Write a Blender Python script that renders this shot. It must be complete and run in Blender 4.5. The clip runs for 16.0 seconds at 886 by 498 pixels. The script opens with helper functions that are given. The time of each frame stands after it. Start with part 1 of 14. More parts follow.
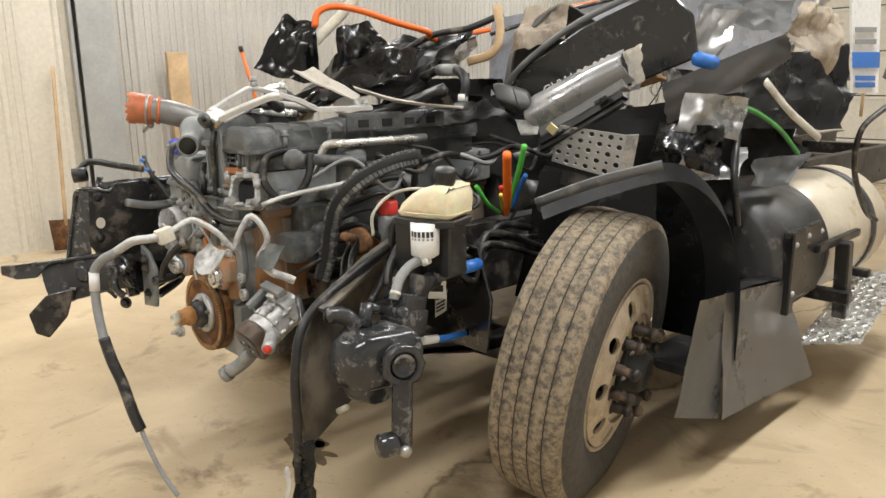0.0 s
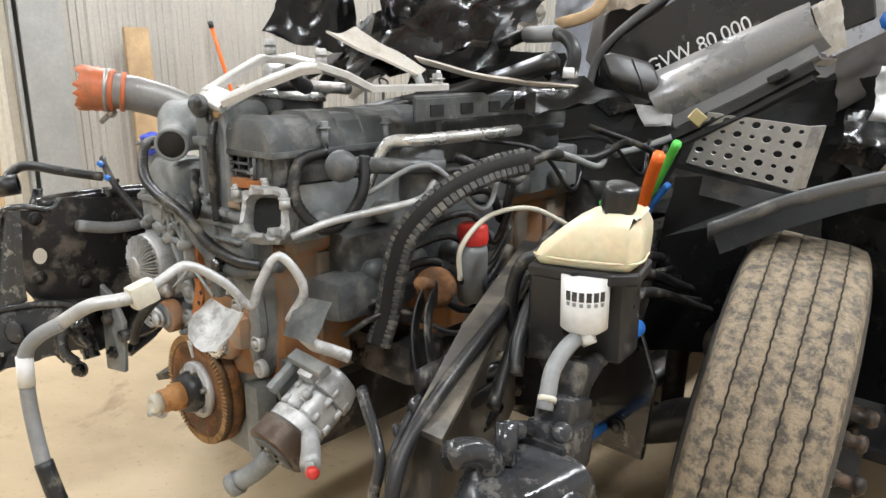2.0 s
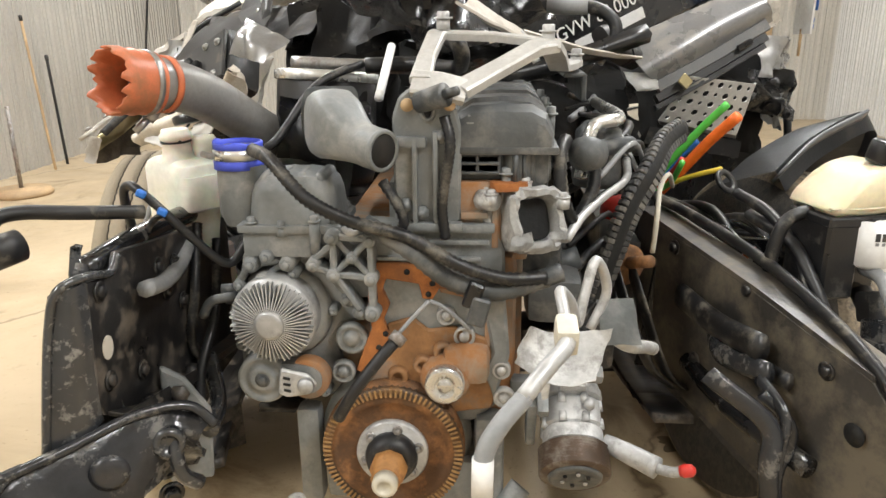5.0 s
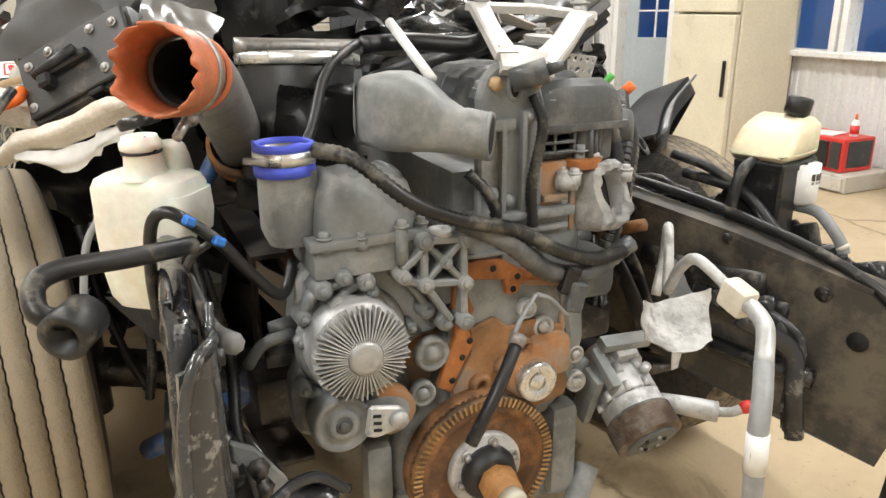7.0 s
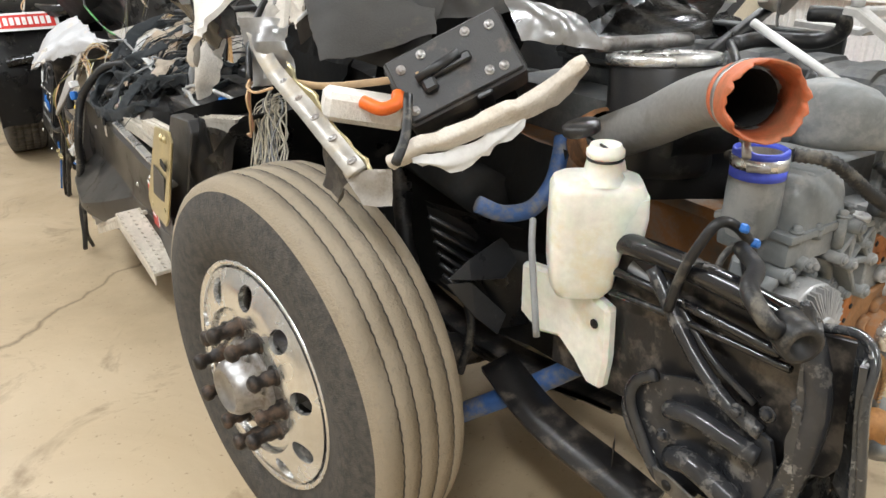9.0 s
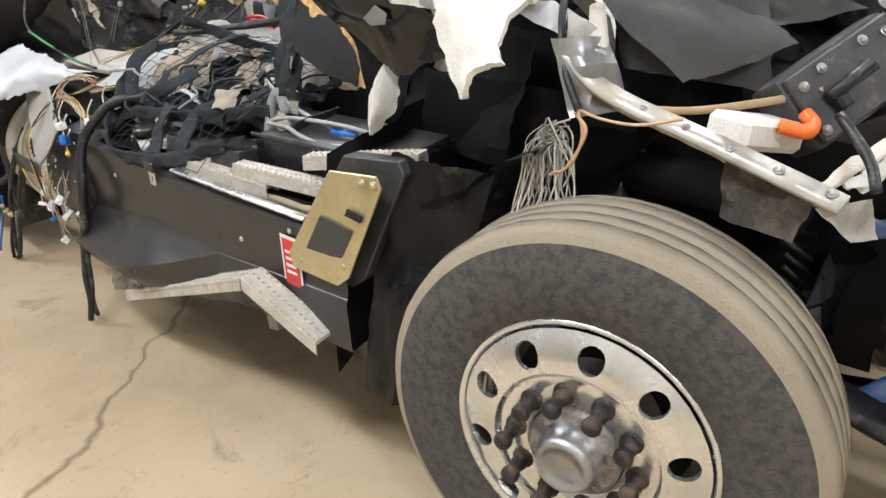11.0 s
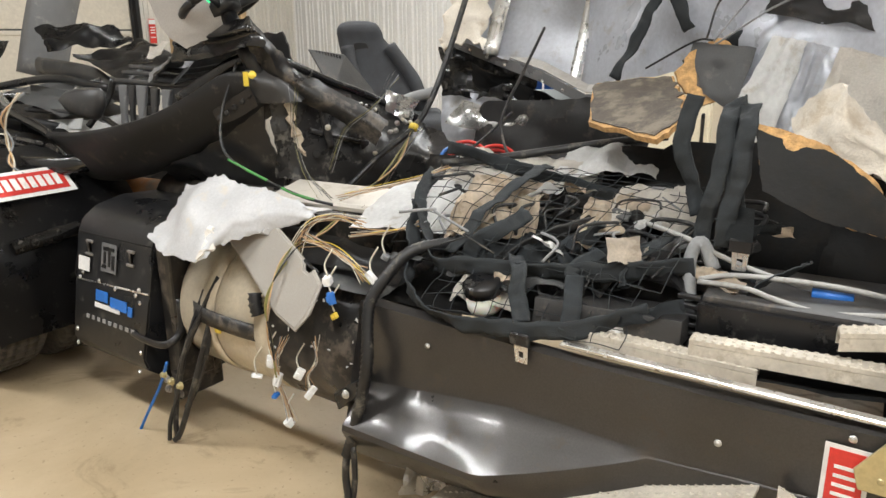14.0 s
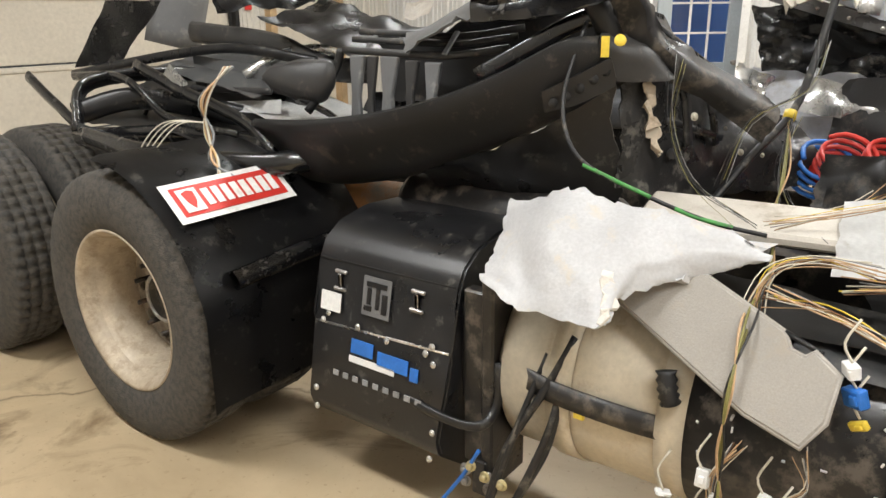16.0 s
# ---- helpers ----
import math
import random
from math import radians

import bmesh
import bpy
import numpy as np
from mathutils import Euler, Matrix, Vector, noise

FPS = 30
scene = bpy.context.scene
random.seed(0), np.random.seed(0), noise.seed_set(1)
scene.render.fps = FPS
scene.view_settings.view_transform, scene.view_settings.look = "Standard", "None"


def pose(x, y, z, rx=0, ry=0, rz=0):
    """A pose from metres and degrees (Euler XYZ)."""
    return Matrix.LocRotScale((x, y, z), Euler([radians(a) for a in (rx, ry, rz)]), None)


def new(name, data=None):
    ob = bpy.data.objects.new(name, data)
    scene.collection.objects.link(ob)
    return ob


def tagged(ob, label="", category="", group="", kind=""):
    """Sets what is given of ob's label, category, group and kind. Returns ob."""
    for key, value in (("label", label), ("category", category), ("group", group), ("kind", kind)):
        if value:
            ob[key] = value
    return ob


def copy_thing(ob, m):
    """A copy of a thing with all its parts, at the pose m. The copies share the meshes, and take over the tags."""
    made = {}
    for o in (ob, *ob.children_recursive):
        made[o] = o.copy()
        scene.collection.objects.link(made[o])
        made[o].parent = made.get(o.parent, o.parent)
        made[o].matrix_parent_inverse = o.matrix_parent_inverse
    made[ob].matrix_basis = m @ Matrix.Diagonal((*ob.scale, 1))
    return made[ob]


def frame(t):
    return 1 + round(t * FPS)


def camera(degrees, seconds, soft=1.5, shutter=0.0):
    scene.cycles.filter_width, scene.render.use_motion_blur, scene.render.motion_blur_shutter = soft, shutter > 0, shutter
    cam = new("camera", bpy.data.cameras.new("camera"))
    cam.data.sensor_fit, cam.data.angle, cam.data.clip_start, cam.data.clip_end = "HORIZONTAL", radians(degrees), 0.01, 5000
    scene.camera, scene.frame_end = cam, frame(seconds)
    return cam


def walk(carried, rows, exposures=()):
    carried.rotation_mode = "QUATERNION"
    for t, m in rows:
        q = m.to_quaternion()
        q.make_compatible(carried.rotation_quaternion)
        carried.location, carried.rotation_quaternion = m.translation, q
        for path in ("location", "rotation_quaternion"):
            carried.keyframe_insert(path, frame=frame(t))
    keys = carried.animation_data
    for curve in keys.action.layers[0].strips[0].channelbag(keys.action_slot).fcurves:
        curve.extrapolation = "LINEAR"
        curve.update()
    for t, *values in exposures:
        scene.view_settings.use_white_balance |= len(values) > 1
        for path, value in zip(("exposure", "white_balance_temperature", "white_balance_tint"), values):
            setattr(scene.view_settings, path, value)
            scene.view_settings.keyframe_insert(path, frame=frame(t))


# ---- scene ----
# ---- camera ----
cam = camera(62.1, 16.0)
PATH = [
    (0.0, pose(2.279, -2.105, 1.414, 76.97, 0.56, 46.14)),
    (0.5, pose(2.031, -1.942, 1.414, 76.61, 0.54, 46.50)),
    (1.0, pose(1.777, -1.754, 1.391, 76.48, 0.71, 46.51)),
    (1.5, pose(1.579, -1.687, 1.360, 76.60, 0.46, 45.91)),
    (2.0, pose(1.429, -1.777, 1.367, 75.98, 0.43, 43.12)),
    (2.5, pose(1.267, -1.859, 1.355, 75.80, 0.48, 36.01)),
    (3.0, pose(1.020, -1.925, 1.336, 75.23, 0.46, 29.20)),
    (3.5, pose(0.770, -2.086, 1.369, 74.69, 0.52, 22.54)),
    (4.0, pose(0.514, -2.315, 1.406, 74.65, 0.71, 17.11)),
    (4.5, pose(0.273, -2.313, 1.423, 72.90, 0.57, 10.41)),
    (4.7, pose(0.175, -2.284, 1.420, 72.68, 0.47, 7.76)),
    (6.8, pose(-0.629, -2.012, 1.388, 72.21, 0.63, -21.05)),
    (7.0, pose(-0.680, -1.983, 1.393, 71.52, 0.54, -23.82)),
    (7.5, pose(-0.937, -1.979, 1.453, 67.12, 0.41, -26.06)),
    (8.0, pose(-1.234, -1.953, 1.530, 66.70, 0.44, -27.60)),
    (8.5, pose(-1.450, -1.783, 1.537, 66.25, 0.35, -32.43)),
    (9.0, pose(-1.574, -1.601, 1.553, 66.10, 0.51, -32.68)),
    (9.2, pose(-1.627, -1.549, 1.543, 66.04, 0.65, -32.73)),
    (11.3, pose(-2.395, -0.566, 1.615, 67.17, 0.63, -50.34)),
    (11.5, pose(-2.472, -0.491, 1.643, 71.48, 0.62, -50.79)),
    (12.0, pose(-2.587, -0.303, 1.613, 78.39, 0.64, -52.65)),
    (12.5, pose(-2.657, -0.035, 1.608, 78.64, 0.52, -54.29)),
    (13.0, pose(-2.755, 0.263, 1.592, 78.60, 0.56, -54.22)),
    (13.5, pose(-2.829, 0.570, 1.593, 77.16, 0.42, -54.48)),
    (14.0, pose(-2.746, 0.875, 1.581, 74.04, 0.60, -54.49)),
    (14.5, pose(-2.724, 1.241, 1.598, 73.91, 0.56, -54.17)),
    (15.0, pose(-2.746, 1.621, 1.615, 73.91, 0.56, -53.97)),
    (15.5, pose(-2.713, 1.981, 1.554, 74.00, 0.74, -53.87)),
    (16.0, pose(-2.691, 2.338, 1.533, 72.07, 0.65, -53.19)),
]
walk(cam, PATH, [(0.0, -0.02, 6600, 10), (1.5, 0.10, 6150, 10), (3.5, 0.18, 6500, 10), (7.5, 0.18, 6600, 10), (9.0, 0.05, 6200, 10), (11.5, 0.0, 6000, 10), (12.5, -0.06, 6250, 10), (13.0, -0.04, 6250, 10), (14.0, 0.0, 6500, 10), (14.5, 0.08, 6600, 10), (16.0, 0.08, 6600, 10)])

# ---- world and lamps ----
world = bpy.data.worlds.new("world")
world.use_nodes = True
world.node_tree.nodes["Background"].inputs[0].default_value = (0.9, 0.95, 1.0, 1)
world.node_tree.nodes["Background"].inputs[1].default_value = 0.06
scene.world = world
scene.view_settings.exposure = 0.0
LAMP_ROWS = [(-2.9, -3.2), (-2.9, 1.0), (-2.9, 5.2), (1.9, -3.2), (1.9, 1.0), (1.9, 5.2)]
LAMP_Z = 4.25
for lx, ly in LAMP_ROWS:
    lamp = bpy.data.lights.new("ceiling_lamp", "AREA")
    lamp.shape, lamp.size, lamp.size_y = "RECTANGLE", 0.35, 2.2
    lamp.energy, lamp.color = 140, (0.985, 1.0, 1.0)
    lob = new("ceiling_lamp", lamp)
    lob.matrix_world = pose(lx, ly, LAMP_Z - 0.06)


# ---- materials ----
def mat(name, col, rough=0.5, metal=0.0, var=0.25, scale=5.0, bump=0.15, bscale=90.0, dirt=None, amount=0.45, dscale=3.0, coat=0.0, sub=0.0, alpha=None):
    """A painted, cast or worn surface: blotches, grain, a layer of dust or rust and fine relief."""
    m = bpy.data.materials.new(name)
    m.use_nodes = True
    nt = m.node_tree
    bs = nt.nodes["Principled BSDF"]
    tc = nt.nodes.new("ShaderNodeTexCoord")
    oi = nt.nodes.new("ShaderNodeObjectInfo")
    add = nt.nodes.new("ShaderNodeVectorMath")
    add.operation = "MULTIPLY_ADD"
    add.inputs[1].default_value = (1, 1, 1)
    nt.links.new(tc.outputs["Object"], add.inputs[0])
    nt.links.new(oi.outputs["Random"], add.inputs[2])

    def tex(s, detail, roughness=0.6):
        n = nt.nodes.new("ShaderNodeTexNoise")
        n.inputs["Scale"].default_value, n.inputs["Detail"].default_value, n.inputs["Roughness"].default_value = s, detail, roughness
        nt.links.new(add.outputs[0], n.inputs["Vector"])
        return n

    def ramp(src, a, b):
        r = nt.nodes.new("ShaderNodeMapRange")
        r.inputs[1].default_value, r.inputs[2].default_value = a[:2]
        r.inputs[3].default_value, r.inputs[4].default_value = b
        nt.links.new(src, r.inputs[0])
        return r.outputs[0]

    def mix(fac, a, b):
        x = nt.nodes.new("ShaderNodeMix")
        x.data_type = "RGBA"
        nt.links.new(fac, x.inputs[0])
        for sock, v in ((x.inputs[6], a), (x.inputs[7], b)):
            if isinstance(v, tuple):
                sock.default_value = (*v, 1)
            else:
                nt.links.new(v, sock)
        return x.outputs[2]

    big, fine = tex(scale, 5), tex(bscale, 3)
    c = mix(ramp(big.outputs[0], (0.35, 0.65), (0, 1)), tuple(v * (1 - var) for v in col), tuple(min(1, v * (1 + var)) for v in col))
    c = mix(ramp(fine.outputs[0], (0.3, 0.7), (0, 0.35)), c, tuple(v * 0.6 for v in col))
    rg = ramp(big.outputs[0], (0.3, 0.7), (max(0.03, rough - 0.1), min(1, rough + 0.12)))
    if dirt:
        d = tex(dscale, 8, 0.7)
        fac = ramp(d.outputs[0], (0.62 - amount * 0.4, 0.70 - amount * 0.25), (0, 0.85))
        c = mix(fac, c, dirt)
        mr = nt.nodes.new("ShaderNodeMath")
        mr.operation = "MULTIPLY_ADD"
        nt.links.new(fac, mr.inputs[0])
        mr.inputs[1].default_value = 0.3
        nt.links.new(rg, mr.inputs[2])
        mr.use_clamp = True
        rg = mr.outputs[0]
        if metal:
            mm = nt.nodes.new("ShaderNodeMath")
            mm.operation = "MULTIPLY_ADD"
            nt.links.new(fac, mm.inputs[0])
            mm.inputs[1].default_value, mm.inputs[2].default_value = -metal * 0.9, metal
            nt.links.new(mm.outputs[0], bs.inputs["Metallic"])
    nt.links.new(c, bs.inputs["Base Color"])
    nt.links.new(rg, bs.inputs["Roughness"])
    if not (dirt and metal):
        bs.inputs["Metallic"].default_value = metal
    if coat:
        bs.inputs["Coat Weight"].default_value, bs.inputs["Coat Roughness"].default_value = coat, 0.08
    if sub:
        bs.inputs["Subsurface Weight"].default_value, bs.inputs["Subsurface Scale"].default_value = sub, 0.02
    if alpha:
        bs.inputs["Transmission Weight"].default_value = alpha
    if bump:
        b = nt.nodes.new("ShaderNodeBump")
        b.inputs["Strength"].default_value, b.inputs["Distance"].default_value = bump, 0.004
        nt.links.new(fine.outputs[0], b.inputs["Height"])
        nt.links.new(b.outputs[0], bs.inputs["Normal"])
    return m


M = dict(
    wall=mat("ribbed_white_steel", (0.60, 0.575, 0.525), 0.45, 0, 0.06, 0.8, 0.03, 40, (0.55, 0.5, 0.42), 0.12, 1.2),
    wall_b=mat("ribbed_blue_grey_steel", (0.70, 0.70, 0.69), 0.4, 0, 0.06, 0.8, 0.03, 40),
    cream=mat("cream_panel", (0.60, 0.555, 0.47), 0.5, 0, 0.05, 0.7, 0.04, 30),
    ceil=mat("ceiling_steel", (0.72, 0.71, 0.68), 0.6, 0, 0.05, 0.8, 0.02, 30),
    column=mat("grey_painted_column", (0.33, 0.33, 0.32), 0.5, 0, 0.15, 2, 0.05, 40),
    black=mat("black_chassis_paint", (0.010, 0.010, 0.011), 0.22, 0, 0.3, 6, 0.14, 70, (0.12, 0.11, 0.095), 0.10, 14, coat=0.5),
    blackd=mat("dusty_black_chassis_paint", (0.017, 0.016, 0.016), 0.34, 0, 0.3, 7, 0.15, 60, (0.13, 0.11, 0.09), 0.28, 12),
    plastic=mat("black_plastic", (0.013, 0.013, 0.014), 0.32, 0, 0.25, 6, 0.15, 160, (0.09, 0.085, 0.075), 0.09, 14),
    rubber=mat("black_rubber_hose", (0.014, 0.014, 0.015), 0.42, 0, 0.3, 9, 0.1, 120, (0.15, 0.135, 0.11), 0.22, 14),
    cloth_b=mat("black_webbing", (0.023, 0.027, 0.030), 0.85, 0, 0.3, 12, 0.5, 260),
    fabric=mat("dark_seat_fabric", (0.045, 0.047, 0.052), 0.9, 0, 0.25, 8, 0.5, 320),
    engine=mat("grey_engine_paint", (0.205, 0.215, 0.215), 0.46, 0, 0.22, 9, 0.25, 75, (0.31, 0.305, 0.29), 0.34, 11),
    engine_d=mat("dark_engine_casting", (0.075, 0.080, 0.082), 0.42, 0, 0.3, 9, 0.3, 70, (0.17, 0.165, 0.155), 0.32, 12),
    alu=mat("cast_aluminium", (0.52, 0.52, 0.515), 0.48, 0.45, 0.2, 12, 0.25, 80, (0.26, 0.255, 0.245), 0.28, 16),
    alub=mat("bright_aluminium", (0.74, 0.74, 0.73), 0.26, 0.85, 0.12, 9, 0.08, 90, (0.42, 0.41, 0.39), 0.16, 14),
    steel=mat("worn_steel", (0.42, 0.41, 0.40), 0.38, 0.85, 0.25, 12, 0.15, 120, (0.16, 0.12, 0.09), 0.35, 12),
    rust=mat("rusty_iron", (0.26, 0.12, 0.045), 0.7, 0.15, 0.5, 18, 0.5, 90, (0.10, 0.055, 0.03), 0.55, 16),
    rust_s=mat("rust_stained_casting", (0.28, 0.24, 0.19), 0.65, 0.0, 0.3, 10, 0.35, 80, (0.36, 0.15, 0.045), 0.55, 5),
    rust_o=mat("bright_orange_rust", (0.36, 0.13, 0.035), 0.75, 0, 0.35, 22, 0.5, 90, (0.20, 0.075, 0.03), 0.35, 18),
    rust_f=mat("rust_film_on_casting", (0.30, 0.15, 0.06), 0.7, 0, 0.4, 12, 0.4, 80, (0.20, 0.19, 0.17), 0.40, 9),
    orange=mat("orange_silicone", (0.56, 0.15, 0.06), 0.48, 0, 0.15, 10, 0.15, 90, (0.32, 0.14, 0.07), 0.3, 9),
    hiviz=mat("orange_cable", (0.85, 0.16, 0.02), 0.42, 0, 0.1, 8, 0.05, 90),
    tank=mat("white_bottle_plastic", (0.86, 0.85, 0.77), 0.35, 0, 0.05, 4, 0.04, 50, (0.74, 0.68, 0.50), 0.12, 5, sub=0.25),
    white=mat("white_paint", (0.82, 0.82, 0.81), 0.45, 0, 0.05, 5, 0.05, 60, (0.58, 0.55, 0.50), 0.12, 10),
    felt=mat("white_insulation_felt", (0.74, 0.70, 0.64), 0.95, 0, 0.10, 9, 0.7, 140, (0.62, 0.58, 0.50), 0.10, 12),
    tan=mat("tan_felt_liner", (0.66, 0.58, 0.48), 0.92, 0, 0.2, 9, 0.7, 140, (0.36, 0.29, 0.22), 0.3, 6),
    beige=mat("beige_interior_plastic", (0.56, 0.52, 0.46), 0.5, 0, 0.08, 5, 0.12, 200, (0.34, 0.29, 0.23), 0.2, 6),
    greyp=mat("grey_interior_plastic", (0.16, 0.162, 0.165), 0.48, 0, 0.12, 5, 0.2, 220, (0.26, 0.255, 0.24), 0.12, 12),
    darkp=mat("charcoal_interior_plastic", (0.040, 0.039, 0.039), 0.42, 0, 0.15, 5, 0.25, 240, (0.14, 0.12, 0.10), 0.12, 12),
    paint=mat("charcoal_metallic_paint", (0.165, 0.155, 0.148), 0.40, 0.6, 0.10, 2.5, 0.03, 200, (0.12, 0.10, 0.085), 0.12, 9, coat=0.9),
    silver=mat("silver_panel", (0.62, 0.64, 0.69), 0.34, 0.25, 0.05, 3, 0.03, 60, (0.46, 0.45, 0.44), 0.14, 10),
    sheet=mat("bare_sheet_metal", (0.60, 0.60, 0.60), 0.32, 0.85, 0.15, 7, 0.08, 60, (0.42, 0.40, 0.37), 0.2, 10),
    zinc=mat("yellow_zinc_plate", (0.60, 0.52, 0.30), 0.36, 0.75, 0.12, 6, 0.06, 80),
    cream_m=mat("cream_fuel_tank", (0.62, 0.55, 0.43), 0.38, 0.15, 0.08, 5, 0.06, 60, (0.45, 0.36, 0.24), 0.12, 9),
    osb=mat("broken_chipboard", (0.55, 0.33, 0.14), 0.9, 0, 0.35, 40, 1.0, 150),
    carpet=mat("grey_brown_board_face", (0.10, 0.085, 0.07), 0.9, 0, 0.25, 20, 0.6, 240, (0.22, 0.19, 0.15), 0.3, 8),
    blue=mat("blue_hose", (0.025, 0.16, 0.55), 0.4, 0, 0.2, 12, 0.08, 90),
    blueb=mat("blue_band", (0.08, 0.12, 0.75), 0.5, 0, 0.1, 12, 0.05, 90),
    red=mat("red_plastic", (0.62, 0.04, 0.03), 0.4, 0, 0.15, 8, 0.08, 90),
    green=mat("green_sleeve", (0.10, 0.55, 0.08), 0.4, 0, 0.15, 12, 0.05, 90),
    green_d=mat("dull_green_sleeve", (0.07, 0.30, 0.07), 0.5, 0, 0.2, 12, 0.05, 90, (0.12, 0.12, 0.10), 0.25, 20),
    yellow=mat("yellow_wire", (0.75, 0.55, 0.06), 0.45, 0, 0.15, 12, 0.05, 90),
    wire_w=mat("off_white_wire", (0.62, 0.58, 0.48), 0.5, 0, 0.15, 12, 0.05, 90),
    wire_t=mat("tan_wire", (0.55, 0.36, 0.20), 0.5, 0, 0.2, 12, 0.05, 90),
    grey_h=mat("grey_hose", (0.26, 0.265, 0.27), 0.45, 0, 0.15, 9, 0.08, 90, (0.34, 0.33, 0.31), 0.15, 12),
    wood=mat("bare_wood", (0.46, 0.32, 0.18), 0.7, 0, 0.25, 5, 0.3, 60),
    blue_w=mat("blue_painted_wall", (0.06, 0.20, 0.62), 0.6, 0, 0.05, 2, 0.03, 40),
    door_g=mat("grey_blue_door_paint", (0.42, 0.47, 0.50), 0.45, 0, 0.06, 3, 0.04, 60),
    fridge=mat("cream_fridge_enamel", (0.70, 0.64, 0.49), 0.35, 0, 0.05, 3, 0.02, 60),
    # matt black of dark parts, also painted as shade in holes and gaps
    dark=mat("matt_black_and_shade", (0.010, 0.010, 0.010), 0.8, 0, 0.4, 8, 0.4, 60, (0.030, 0.026, 0.022), 0.35, 6),
    card=mat("crumpled_insulation_card", (0.66, 0.56, 0.44), 0.8, 0, 0.25, 12, 0.4, 120, (0.30, 0.22, 0.14), 0.25, 9),
    gpaint=mat("grey_paint_and_reflection", (0.24, 0.24, 0.245), 0.30, 0.3, 0.10, 3, 0.05, 150, (0.30, 0.28, 0.25), 0.15, 7, coat=0.4),
    felt_c=mat("cream_liner_felt", (0.74, 0.68, 0.59), 0.95, 0, 0.10, 9, 0.7, 140, (0.52, 0.44, 0.34), 0.15, 10),
    blue_d=mat("dusty_blue_hose", (0.04, 0.10, 0.27), 0.5, 0, 0.2, 12, 0.1, 90, (0.20, 0.19, 0.17), 0.35, 14),
    rim_p=mat("polished_alloy_rim", (0.78, 0.78, 0.77), 0.22, 0.9, 0.06, 6, 0.03, 90, (0.50, 0.48, 0.44), 0.06, 14),
    castl=mat("pale_satin_cast_alloy", (0.56, 0.55, 0.53), 0.42, 0.35, 0.10, 6, 0.12, 120, (0.42, 0.40, 0.37), 0.25, 9),
    plate_d=mat("dusty_brown_black_plate", (0.050, 0.046, 0.042), 0.38, 0, 0.3, 4, 0.2, 60, (0.16, 0.138, 0.105), 0.42, 7),
    tank_y=mat("yellowed_translucent_plastic", (0.78, 0.70, 0.50), 0.35, 0, 0.10, 4, 0.06, 60, (0.60, 0.47, 0.28), 0.22, 7, sub=0.25),
    wall_p=mat("dull_white_ribbed_steel", (0.42, 0.40, 0.365), 0.42, 0, 0.08, 0.8, 0.03, 40, (0.46, 0.42, 0.36), 0.14, 1.2),
    gloss_b=mat("clean_gloss_black_paint", (0.007, 0.007, 0.008), 0.10, 0, 0.2, 4, 0.03, 60, (0.04, 0.038, 0.035), 0.05, 9),
    paint_d=mat("dark_charcoal_body_paint", (0.055, 0.051, 0.048), 0.36, 0.3, 0.10, 2.5, 0.03, 200, (0.10, 0.088, 0.075), 0.10, 9, coat=0.4),
)


def emit(name, col, power):
    m = bpy.data.materials.new(name)
    m.use_nodes = True
    bs = m.node_tree.nodes["Principled BSDF"]
    bs.inputs["Base Color"].default_value = (*col, 1)
    bs.inputs["Emission Color"].default_value = (*col, 1)
    bs.inputs["Emission Strength"].default_value = power
    return m


def clear_glass():
    m = bpy.data.materials.new("window_glass")
    m.use_nodes = True
    bs = m.node_tree.nodes["Principled BSDF"]
    bs.inputs["Transmission Weight"].default_value, bs.inputs["Roughness"].default_value, bs.inputs["IOR"].default_value = 1.0, 0.02, 1.45
    bs.inputs["Base Color"].default_value = (0.93, 0.96, 0.97, 1)
    return m


M["glass"] = clear_glass()
M["lamp"] = emit("lamp_diffuser", (1.0, 0.95, 0.86), 6.0)
M["exit_g"] = emit("exit_green", (0.05, 0.8, 0.35), 0.5)


